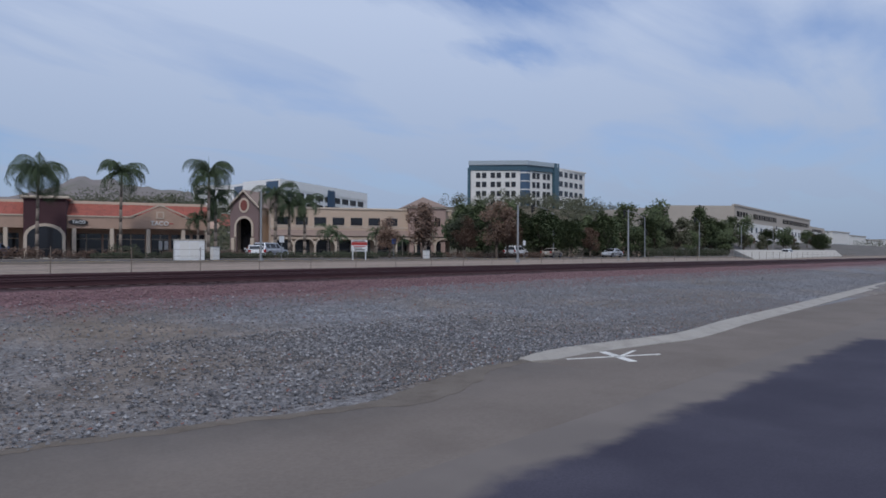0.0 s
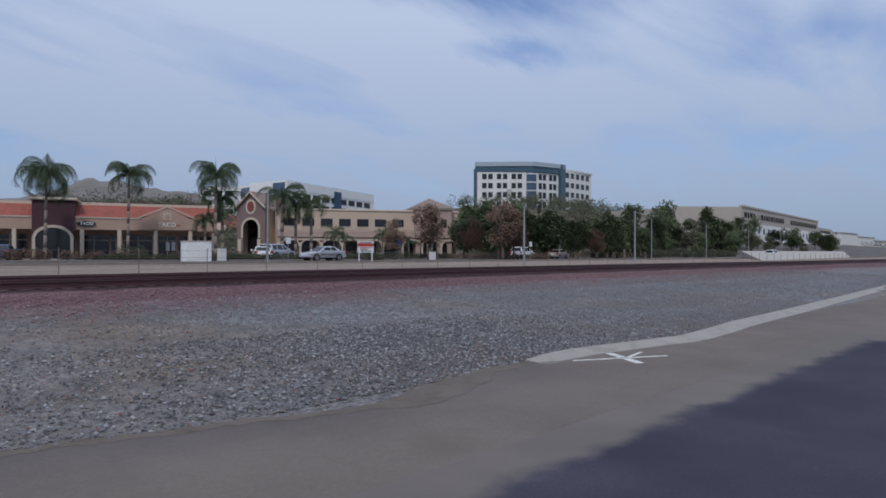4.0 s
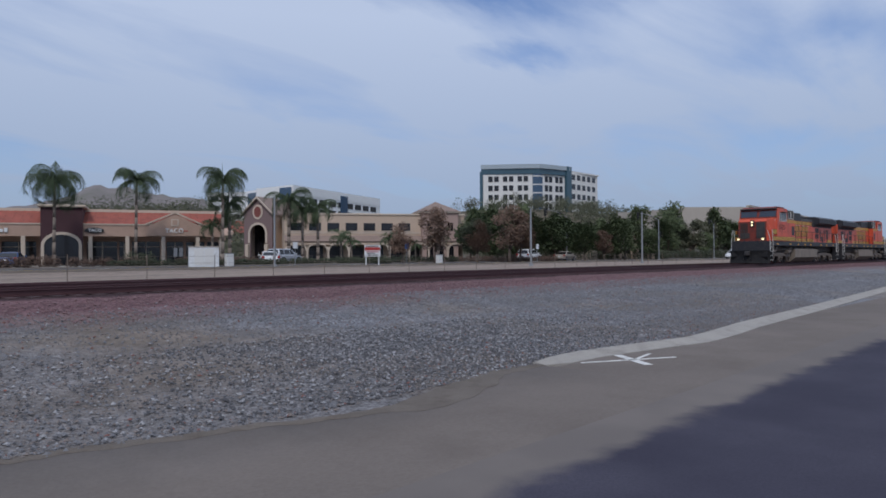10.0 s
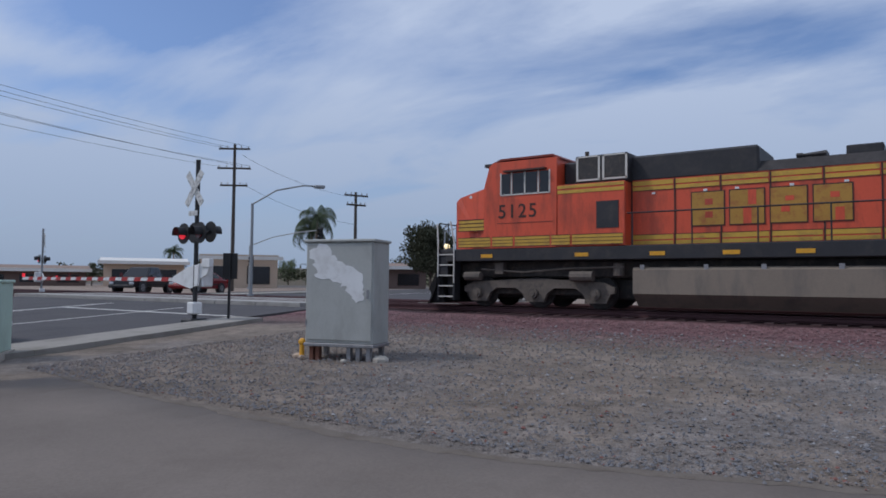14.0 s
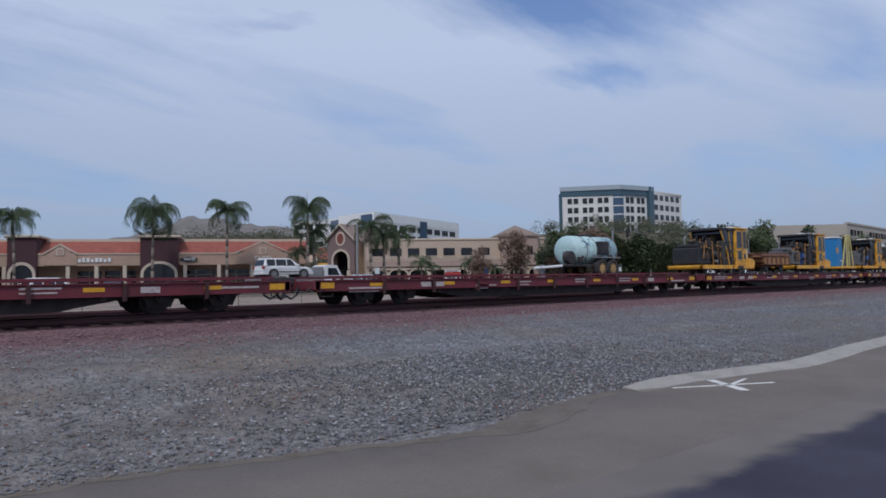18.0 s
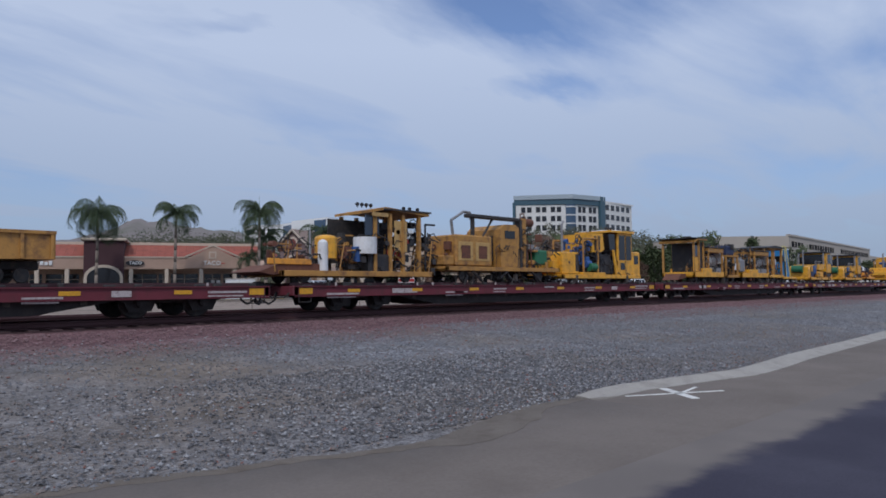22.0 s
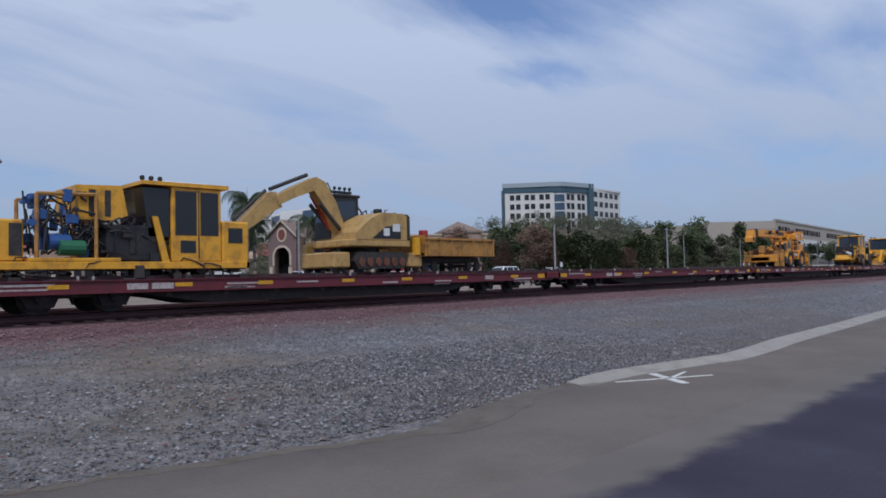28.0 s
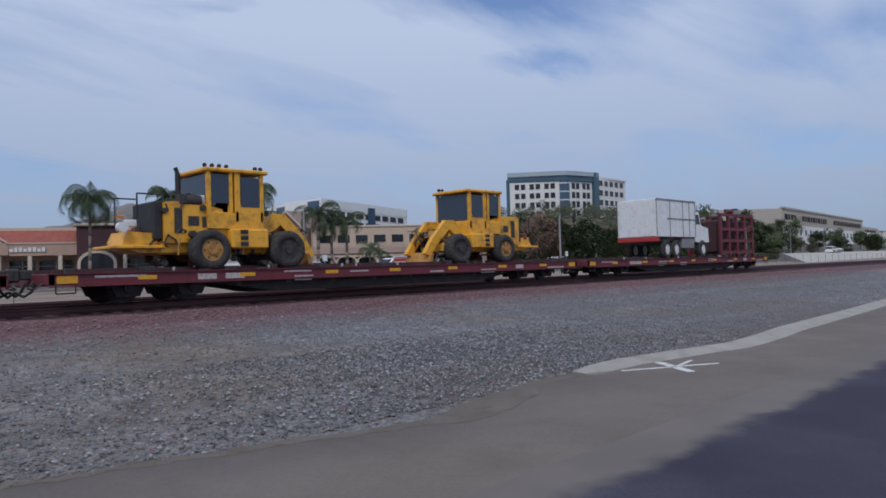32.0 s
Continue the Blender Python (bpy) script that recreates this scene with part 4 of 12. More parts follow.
    s.cyl((11.75, 0, 3.95), (11.75, 0, 4.14), 0.04, 8).box(11.7, 11.8, -0.25, 0.25, 4.06, 4.1)
    part("horn", s, BLACK, lo, "black air horn")
    part("antenna", Shape().cyl((4.1, 0.3, 4.64), (4.1, 0.3, 4.95), 0.03, 6), WHITE, cab)
    # walkway railings
    for sy in (-1, 1):
        s = Shape()
        y = sy * 1.44
        for i in range(9):
            x = 7.5 + i * 1.62
            s.cyl((x, y, 1.84), (x, y, 2.74), 0.022, 6)
        s.cyl((7.35, y, 2.74), (L - 0.95, y, 2.74), 0.022, 6)
        part("railing", s, BLACK, lo, "thin black walkway railing")
    s = Shape()
    for y in (-1.0, -0.5, 0.5, 1.0):
        s.cyl((1.0, y, 1.84), (1.0, y, 2.75), 0.022, 6)
        s.cyl((L - 0.85, y, 1.84), (L - 0.85, y, 2.75), 0.022, 6)
    for x in (1.0, L - 0.85):
        s.cyl((x, -1.3, 2.7), (x, -0.45, 2.7), 0.022, 6).cyl((x, 0.45, 2.7), (x, 1.3, 2.7), 0.022, 6)
    parts("end_railing", s, BLACK, lo)
    # dark works behind the bogies and pipes
    parts("belly", Shape().box(1.4, 7.4, -0.5, 0.5, 0.3, 0.95, 0.05).box(14.0, L - 1.2, -0.5, 0.5, 0.3, 0.95, 0.05), GREASE, lo, "greasy dark works under the frame")
    # fuel tank
    s = Shape().prism([(-0.95, 0.13), (-1.42, 0.5), (-1.42, 1.16), (-1.3, 1.24), (1.3, 1.24), (1.42, 1.16), (1.42, 0.5), (0.95, 0.13)], 7.5, 13.95, "x")
    tank = part("fuel_tank", s, TANKM, lo, "dusty tan fuel tank")
    s = Shape()
    for x in (7.7, 9.4, 10.8, 12.5):
        plate(s, x, x + 0.12, 1.14, 1.3, 1.40)
    parts("tank_strap", s, STEELG, tank)
    s = Shape()
    for sy in (-1, 1):
        s.cyl((7.0, sy * 1.15, 1.0), (7.0, sy * 1.15, 1.35), 0.16, 10)
        s.cyl((14.1, sy * 1.2, 1.05), (14.9, sy * 1.2, 1.05), 0.15, 10)
        s.cyl((1.9, sy * 1.3, 0.98), (2.5, sy * 1.3, 0.98), 0.14, 10)
        s.cyl((5.6, sy * 1.32, 0.98), (6.3, sy * 1.32, 0.98), 0.15, 10)
        s.tube([(2.5, sy * 1.28, 1.2), (4.0, sy * 1.28, 1.1), (5.4, sy * 1.28, 1.2), (7.2, sy * 1.28, 1.25)], 0.03, 6)
        s.box(3.0, 3.3, min(sy * 1.1, sy * 1.3), max(sy * 1.1, sy * 1.3), 1.05, 1.4)
    parts("brake_gear", s, TRUCKM, lo, "air tanks and pipes")
    for x in (4.33, 17.2):
        rail_truck(lo, x, 3, 4.0, 0.52, TRUCKM)
    return lo


on_train(locomotive("orange and black diesel locomotive with yellow stripes and lit headlights", True), 0)
on_train(locomotive("orange diesel locomotive with yellow stripes coupled facing backwards", False), 2 * LOCO, 0, 0, 180)

# ---- wagons ----
def gondola(label, paint, tags, boards, L):
    g = thing("gondola_wagon", pose(0, 0, 0), label, "railway wagon", "gondola wagons behind the locomotives")
    s = Shape()
    for sy in (-1, 1):
        y0, y1 = sorted((sy * 1.42, sy * 1.46))
        s.box(0.55, L - 0.55, y0, y1, 0.72, 2.28)
    parts("side_wall", s, paint, g)
    parts("end_wall", Shape().box(0.5, 0.56, -1.46, 1.46, 0.72, 2.28).box(L - 0.56, L - 0.5, -1.46, 1.46, 0.72, 2.28), paint, g)
    part("floor", Shape().box(0.5, L - 0.5, -1.4, 1.4, 0.72, 0.82), RUST, g)
    s = Shape()
    for sy in (-1, 1):
        y0, y1 = sorted((sy * 1.38, sy * 1.58))
        s.box(0.42, L - 0.42, y0, y1, 2.24, 2.38, 0.02)
    s.box(0.42, 0.62, -1.58, 1.58, 2.24, 2.38).box(L - 0.62, L - 0.42, -1.58, 1.58, 2.24, 2.38)
    parts("top_rail", s, MAROON_D, g)
    n = 12
    for i in range(n + 1):
        x = 0.7 + (L - 1.4) * i / n
        s = Shape()
        for sy in (-1, 1):
            s.box(x - 0.05, x + 0.05, min(sy * 1.46, sy * 1.57), max(sy * 1.46, sy * 1.57), 0.74, 2.26, 0.015)
        parts("side_post", s, paint, g)
    if boards:
        s = Shape()
        for i in range(1, n - 2):
            x = 0.78 + (L - 1.4) * i / n
            for k in range(5):
                plate(s, x, x + 1.05, 1.0 + k * 0.24, 1.1 + k * 0.24, 1.465, 0.05)
        parts("pressed_rib", s, paint, g, "pressed horizontal ribs")
    part("side_sill", Shape().box(0.5, L - 0.5, -1.5, 1.5, 0.58, 0.74, 0.02), MAROON_D, g)
    s = Shape()
    s.prism([(4.0, 0.70), (4.6, 0.48), (L - 4.6, 0.48), (L - 4.0, 0.70)], -0.35, 0.35, "y").box(6.2, 7.6, -1.2, -0.5, 0.25, 0.68, 0.04).box(9.0, 9.9, -1.1, -0.4, 0.4, 0.68, 0.03)
    part("centre_sill", s, UNDER, g)
    for x, m in tags:
        s = Shape()
        plate(s, x, x + 0.5, 0.86, 1.04, 1.575)
        parts("tag", s, m, g, "yellow and orange tags")
    s = Shape()
    plate(s, L - 3.4, L - 2.7, 1.2, 1.55, 1.575)
    parts("notice", s, STENCIL, g, "small white notice panel")
    s = Shape()
    for k in range(6):
        s.box(0.42, 0.5, -1.5, -1.1, 0.6 + k * 0.3, 0.63 + k * 0.3).box(L - 0.5, L - 0.42, -1.5, -1.1, 0.6 + k * 0.3, 0.63 + k * 0.3)
    parts("ladder", s, REFLECT, g, "yellow end ladder rungs")
    for x in (2.35, L - 2.35):
        rail_truck(g, x, 2, 1.75, 0.42, BOGIE)
    coupler(g, 0.5, -0.55)
    coupler(g, L - 0.5, 0.55)
    return g


def graffiti(g):
    """Pale sprayed block shapes over the side, and darker ones between."""
    pale = mat("faded_spray", (0.36, 0.38, 0.275), 0.7, vary=0.25, scale=1.8, fine=14, dirt=(0.13, 0.09, 0.09), dirt_amt=0.9)
    dull = mat("dull_spray", (0.27, 0.25, 0.19), 0.7, vary=0.2, scale=1.5, fine=20, dirt=(0.09, 0.06, 0.06), dirt_amt=0.85)
    s, d = Shape(), Shape()

    def band(shape, pts, w, k=0):
        """A broad stroke through points given as (x, z)."""
        for (ax, az), (bx, bz) in zip(pts, pts[1:]):
            u = Vector((bx - ax, bz - az)).normalized()
            n = Vector((-u.y, u.x)) * w / 2
            e = u * w * 0.18
            ring = [(ax - n.x - e.x, az - n.y - e.y), (bx - n.x + e.x, bz - n.y + e.y), (bx + n.x * 0.9 + e.x, bz + n.y * 0.9 + e.y), (ax + n.x - e.x, az + n.y - e.y)]
            shape.prism(ring, -1.592 - 0.001 * (len(shape.cuts) % 5), -1.58, "y")

    def at(u):
        return 0.5 + u * (GONDOLA[1] - 1.0)

    lo, hi = 0.80, 2.16
    band(s, [(at(0.305), lo), (at(0.34), hi - 0.1), (at(0.37), hi - 0.1), (at(0.398), lo)], 0.36)
    band(s, [(at(0.33), 1.38), (at(0.38), 1.38)], 0.26)
    band(s, [(at(0.43), hi), (at(0.436), lo + 0.1), (at(0.475), lo + 0.12)], 0.42)
    band(d, [(at(0.455), 1.5), (at(0.478), lo + 0.3)], 0.3)
    band(d, [(at(0.49), lo + 0.16), (at(0.545), lo + 0.18)], 0.36)
    band(s, [(at(0.575), hi - 0.05), (at(0.572), lo)], 0.46)
    band(s, [(at(0.585), hi - 0.08), (at(0.625), hi - 0.12), (at(0.632), 1.75), (at(0.6), 1.5), (at(0.628), lo)], 0.33)
    band(s, [(at(0.68), hi - 0.05), (at(0.712), 1.55), (at(0.748), lo + 0.05)], 0.32)
    band(s, [(at(0.752), hi - 0.05), (at(0.715), 1.4), (at(0.68), lo)], 0.34)
    band(d, [(at(0.862), hi - 0.1), (at(0.795), hi - 0.08), (at(0.792), lo + 0.05), (at(0.855), lo + 0.06), (at(0.858), 1.45), (at(0.835), 1.47)], 0.3)
    band(s, [(at(0.885), hi - 0.1), (at(0.89), 1.0)], 0.36)
    # slate-blue ground between the pale strokes, and a yellow-green flash
    k_ = Shape()
    for u0, u1, z0, z1 in ((0.327, 0.362, 0.76, 1.42), (0.474, 0.548, 1.12, 2.14), (0.45, 0.47, 0.78, 1.7), (0.648, 0.672, 0.95, 2.1), (0.765, 0.785, 0.8, 2.1), (0.805, 0.842, 1.02, 1.94), (0.908, 0.955, 0.78, 2.18), (0.962, 0.99, 0.78, 2.18), (0.30, 0.318, 1.5, 2.1)):
        k_.prism([(at(u0), z0), (at(u1), z0 + 0.03), (at(u1) - 0.05, z1), (at(u0) + 0.03, z1 - 0.05)], -1.583, -1.575, "y")
    parts("spray_ground", k_, mat("slate_spray", (0.075, 0.08, 0.10), 0.75, vary=0.25, scale=1.6, fine=16, dirt=(0.055, 0.036, 0.037), dirt_amt=0.8), g, "slate-blue sprayed ground")
    k_ = Shape()
    k_.prism([(at(0.478), 0.8), (at(0.54), 0.82), (at(0.532), 1.12), (at(0.476), 1.1)], -1.596, -1.584, "y")
    part("spray_flash", k_, mat("lime_spray", (0.34, 0.34, 0.10), 0.7, vary=0.25, scale=2, fine=18, dirt=(0.10, 0.13, 0.13), dirt_amt=0.9), g, "yellow-green sprayed flash")
    # a pale star and rows of small white marks
    for k in range(5):
        a = 2 * math.pi * k / 5 + 0.3
        band(d, [(at(0.047), 1.72), (at(0.047) + 0.3 * math.cos(a), 1.72 + 0.3 * math.sin(a))], 0.12)
    for k, (u, w) in enumerate(((0.122, 0.2), (0.14, 0.2), (0.178, 0.22), (0.199, 0.22), (0.22, 0.2), (0.257, 0.2), (0.275, 0.22))):
        band(d, [(at(u), 1.78), (at(u) + w * 0.7, 1.78)], 0.3)
    band(d, [(at(0.18), 1.5), (at(0.21), 1.5)], 0.06)
    parts("spray_paint", s, pale, g, "faded pale green sprayed shapes")
    parts("spray_edge", d, dull, g, "dull brownish sprayed shapes")


LOWER = 0.1  # how far the frames sag below their drawn height


def flatcar(kind, label, seed):
    L = FLAT
    rnd = random.Random(seed)
    c = thing("flat_wagon", pose(0, 0, 0), label, "railway wagon", "flat wagons of the work train")
    part("deck", Shape().box(0.55, L - 0.55, -1.30, 1.30, 0.84, 0.94, 0.01), MAROON_D, c)
    s = Shape()
    for sy in (-1, 1):
        y0, y1 = sorted((sy * 1.28, sy * 1.42))
        s.prism([(0.45, 0.66), (2.2, 0.62), (L - 2.2, 0.62), (L - 0.45, 0.66), (L - 0.45, 0.965), (0.45, 0.965)], y0, y1, "y")
    sill = part("side_sill", s, MAROON, c)
    s = Shape()
    for sy in (-1, 1):
        y0, y1 = sorted((sy * 1.42, sy * 1.47))
        s.box(0.45, L - 0.45, y0, y1, 0.935, 0.965).box(0.45, L - 0.45, y0, y1, 0.62, 0.645)
    part("sill_flange", s, MAROON, sill)
    parts("end_sill", Shape().box(0.40, 0.60, -1.42, 1.42, 0.66, 0.96, 0.02).box(L - 0.60, L - 0.40, -1.42, 1.42, 0.66, 0.96, 0.02), MAROON, c)
    s = Shape()
    s.prism([(4.6, 0.66), (6.4, 0.26), (L - 6.4, 0.26), (L - 4.6, 0.66)], -0.42, 0.42, "y")
    part("centre_sill", s, BOGIE, c)
    s = Shape()
    for sy in (-1, 1):
        s.prism([(4.5, 0.64), (6.8, 0.27), (L - 6.8, 0.27), (L - 4.5, 0.64)], sy * 1.2 - 0.03, sy * 1.2 + 0.03, "y")
    part("truss_plate", s, BOGIE, c)
    s = Shape()
    for i in range(8):
        x = 5.6 + i * (L - 11.2) / 7
        s.box(x - 0.08, x + 0.08, -1.25, 1.25, 0.5, 0.64)
    s.cyl((9.0, -0.85, 0.42), (10.4, -0.85, 0.42), 0.2, 12).box(12.4, 13.2, -1.15, -0.6, 0.32, 0.62, 0.03)
    parts("cross_bearer", s, UNDER, c)
    # plates and stencils on both sides
    s, st = Shape(), Shape()
    for x in (0.62, L - 1.1):
        plate(s, x, x + 0.48, 0.71, 0.90, 1.425, 0.012)
    for i in range(7):
        x = 2.6 + i * 2.9 + rnd.uniform(-0.2, 0.2)
        plate(s, x, x + 0.5, 0.75, 0.86, 1.425, 0.01)
    parts("reflector", s, REFLECT, sill, "yellow reflective plates")
    for x, w, h in ((1.5, 1.3, 0.06), (4.4, 0.55, 0.16), (5.1, 0.6, 0.16), (7.2, 1.0, 0.05), (7.3, 0.7, 0.05), (9.6, 0.8, 0.05), (13.2, 0.7, 0.06), (15.9, 0.9, 0.05), (18.4, 0.5, 0.16), (20.6, 1.2, 0.06)):
        x += rnd.uniform(-0.25, 0.25)
        z = 0.78 if h > 0.1 else rnd.choice((0.70, 0.80, 0.86))
        plate(st, x, x + w, z - h / 2, z + h / 2, 1.425, 0.009)
        if h < 0.1 and rnd.random() < 0.6:
            plate(st, x, x + w * 0.9, z - 0.13, z - 0.09, 1.425, 0.009)
    parts("stencil", st, STENCIL, sill, "worn white stencilled bars")
    if kind == "railed":
        s = Shape()
        for sy in (-1, 1):
            y0, y1 = sorted((sy * 1.22, sy * 1.30))
            s.box(0.9, L - 0.9, y0, y1, 1.03, 1.1)
            for i in range(12):
                x = 1.2 + i * (L - 2.4) / 11
                s.box(x - 0.05, x + 0.05, y0, y1, 0.93, 1.04)
        parts("side_rail", s, MAROON, c, "low maroon side rail")
        s = Shape()
        for i in range(9):
            x = 3.0 + i * (L - 6) / 8
            plate(s, x - 0.05, x + 0.05, 0.5, 0.94, 1.43, 0.06)
        parts("stake_pocket", s, MAROON_D, c)
    else:
        s = Shape()
        for y in (-0.75, 0.75):
            s.box(0.7, L - 0.7, y - 0.035, y + 0.035, 0.94, 1.07)
        parts("deck_rail", s, STEEL, c, "rusty rails laid along the deck")
        s = Shape()
        for i in range(26):
            x = 1.0 + i * (L - 2.0) / 25 + rnd.uniform(-0.2, 0.2)
            y = rnd.choice((-1.18, -1.1, -0.95))
            h = rnd.uniform(0.05, 0.16)
            s.box(x, x + rnd.uniform(0.1, 0.4), y - 0.06, y + 0.06, 0.94, 0.94 + h, 0.015)
        parts("chock", s, GREASE, c, "wooden chocks and chains on the deck")
        s = Shape()
        for i in range(6):
            x = 1.4 + rnd.random() * (L - 2.8)
            s.box(x, x + 0.05, -1.22, -1.17, 0.94, 1.07)
        parts("stake", s, STENCIL, c, "short pale stakes")
    for o in c.children:
        o.matrix_local = pose(0, 0, -LOWER) @ o.matrix_local
    for x in (3.3, L - 3.3):
        rail_truck(c, x, 2, 1.75, 0.42, BOGIE)
    coupler(c, 0.45, -0.5)
    coupler(c, L - 0.45, 0.5)
    s = Shape()
    for x, d in ((0.45, -1), (L - 0.45, 1)):
        s.tube([(x, -1.2, 0.68), (x + d * 0.25, -1.2, 0.5), (x + d * 0.25, -0.6, 0.5), (x + d * 0.1, -0.5, 0.68)], 0.02, 6)
        s.tube([(x - d * 0.6, -1.42, 0.64), (x - d * 0.6, -1.42, 0.36), (x - d * 0.15, -1.42, 0.36), (x - d * 0.15, -1.42, 0.64)], 0.018, 6)
    part("grab_iron", s, GREASE, c)
    return c


GREYG = mat("grey_black_steel", (0.055, 0.058, 0.062), 0.75, vary=0.22, scale=1.2, fine=20, dirt=(0.10, 0.09, 0.085), dirt_amt=0.5, bump=0.12, streak=0.3)
BROWNG = mat("brown_black_steel", (0.055, 0.035, 0.036), 0.8, vary=0.25, scale=1.0, fine=18, dirt=(0.09, 0.05, 0.04), dirt_amt=0.6, bump=0.15, streak=0.3)
on_train(gondola("dark grey steel gondola wagon with pressed ribs", GREYG, [(2.6, REFLECT), (6.4, REFLECT), (10.2, REFLECT), (14.2, CRANE_Y)], True, GONDOLA[0]), 2 * LOCO)
_g = gondola("dark brown gondola wagon covered in faded graffiti", BROWNG, [(1.6, REFLECT), (5.0, REFLECT), (8.2, REFLECT), (11.4, REFLECT)], False, GONDOLA[1])
graffiti(_g)
on_train(_g, 2 * LOCO + GONDOLA[0])
LABELS = ["empty maroon flat wagon with low side rails", "maroon flat wagon carrying a pale tank trailer", "maroon flat wagon carrying track machines and a blue toilet", "maroon flat wagon carrying an excavator and a track machine", "maroon flat wagon loaded with three worn yellow machines", "maroon flat wagon loaded with canopied machines and tanks", "maroon flat wagon carrying two yellow cab machines", "maroon flat wagon carrying yellow tie machines", "maroon flat wagon carrying an excavator and tipper", "empty maroon flat wagon with rails on its deck", "maroon flat wagon carrying a yellow mobile crane", "maroon flat wagon carrying two yellow wheel loaders", "last maroon flat wagon carrying a white truck"]
for k, lab in enumerate(LABELS):
    on_train(flatcar("railed" if k < 2 else "plain", lab, k), FLAT0 + k * FLAT)

# ---- loads on the flat wagons ----
# each stands with x along the train and z = 0 on the wagon's deck
DECK = 0.945 - LOWER
WOODR = mat("reddish_timber", (0.25, 0.13, 0.095), 0.9, vary=0.2, scale=2.5, fine=25, dirt=(0.12, 0.07, 0.05), dirt_amt=0.6, bump=0.25)
SILVER = mat("stained_silver", (0.55, 0.54, 0.52), 0.4, 0.3, vary=0.15, scale=2.5, fine=20, dirt=(0.2, 0.15, 0.1), dirt_amt=0.6, bump=0.05)


def rail_wheels(t, xs, r=0.22, z=None):
    z = 0.125 + r if z is None else z
    for x in xs:
        s = Shape()
        for sy in (-1, 1):
            s.wheel((x, sy * 0.76, z), r, 0.11, 16, bead=0.1)
            s.cyl((x, sy * 0.70, z), (x, sy * 0.83, z), r * 0.6, 10)
        s.cyl((x, -0.75, z), (x, 0.75, z), 0.05, 8)
        part("wheelset", s, GREASE, t)


def frame_box(t, x0, x1, z0, z1, m, y=1.05):
    """A machine's ladder frame: two side beams, end beams and a plate."""
    s = Shape()
    for sy in (-1, 1):
        a, b = sorted((sy * y, sy * (y - 0.12)))
        s.box(x0, x1, a, b, z0, z1, 0.015)
    s.box(x0, x0 + 0.12, -y, y, z0, z1, 0.015).box(x1 - 0.12, x1, -y, y, z0, z1, 0.015)
    s.box(x0, x1, -y + 0.1, y - 0.1, z0 + 0.03, z0 + 0.08)
    return part("frame", s, m, t)


def clutter(t, name, x0, x1, z0, z1, n, mats, seed, y=0.95, label=""):
    """Pumps, valves, hoses and brackets crowded on a machine."""
    rnd = random.Random(seed)
    for i in range(n):
        s = Shape()
        x, yy, z = rnd.uniform(x0, x1), rnd.uniform(-y, y * 0.6), rnd.uniform(z0, z1)
        if i % 3 == 0:
            w = rnd.uniform(0.08, 0.2)
            s.cyl((x, yy - w, z), (x, yy + w, z), rnd.uniform(0.07, 0.16), 10)
        elif i % 3 == 1:
            a, b, c = rnd.uniform(0.06, 0.2), rnd.uniform(0.06, 0.2), rnd.uniform(0.06, 0.22)
            s.box(x - a, x + a, yy - b, yy + b, max(z0, z - c), z + c, 0.02)
        else:
            pts = [(x, yy, z)]
            for k in range(4):
                pts.append((pts[-1][0] + rnd.uniform(-0.22, 0.22), yy + rnd.uniform(-0.08, 0.08), min(z1 + 0.15, max(z0, pts[-1][2] + rnd.uniform(-0.2, 0.25)))))
            s.tube(pts, 0.022, 5)
        part(name, s, mats[i % len(mats)], t, label)


def tangle(t, x0, x1, z0, z1, n, seed, y=1.0, mats=None):
    """Dense hoses, valves and brackets filling a machine: one bundle of hoses, one of fittings, one of rods."""
    rnd = random.Random(seed)
    h, v, r = Shape(), Shape(), Shape()
    for i in range(n):
        x, yy, z = rnd.uniform(x0, x1), rnd.uniform(-y, -0.2 * y), rnd.uniform(z0, z1)
        pts = [(x, yy, z)]
        up = rnd.uniform(0.1, 0.4)
        for k in range(5):
            u = (k + 1) / 5
            pts.append((x + u * rnd.uniform(0.2, 0.7), yy + rnd.uniform(-0.05, 0.05), min(z1 + 0.25, max(z0, z + up * math.sin(math.pi * u) + rnd.uniform(-0.06, 0.06)))))
        h.tube(pts, rnd.uniform(0.014, 0.03), 5)
        x, yy, z = rnd.uniform(x0, x1), rnd.uniform(-y, 0.3 * y), rnd.uniform(z0, z1)
        a, b, c = rnd.uniform(0.04, 0.16), rnd.uniform(0.04, 0.16), rnd.uniform(0.04, 0.2)
        if i % 2:
            v.box(x - a, x + a, max(-y, yy - b), yy + b, max(z0, z - c), z + c, 0.012)
        else:
            v.cyl((x, max(-y, yy - b), z), (x, yy + b, z), a * 0.8, 9)
        x = rnd.uniform(x0, x1)
        yy = rnd.uniform(-y, 0)
        if i % 3 == 0:
            r.cyl((x, yy, z0), (x + rnd.uniform(-0.25, 0.25), yy, rnd.uniform((z0 + z1) / 2, z1 + 0.2)), 0.025, 5)
        elif i % 3 == 1:
            z = rnd.uniform(z0, z1)
            r.cyl((x, yy, z), (min(x1, x + rnd.uniform(0.3, 0.9)), yy, z + rnd.uniform(-0.15, 0.15)), 0.03, 6)
    m = mats or (BLACK, GREASE, YELLOW_W)
    tagged(part("hose_bundle", h, m[0], t), "tangle of black hydraulic hoses", kind="stuff")
    tagged(part("valve_gear", v, m[1], t), "greasy valves and fittings", kind="stuff")
    tagged(part("rod_gear", r, m[2], t), "rods and brackets", kind="stuff")


def post(s, x, y, z0, z1, w=0.05):
    return s.box(x - w, x + w, y - w, y + w, z0, z1)


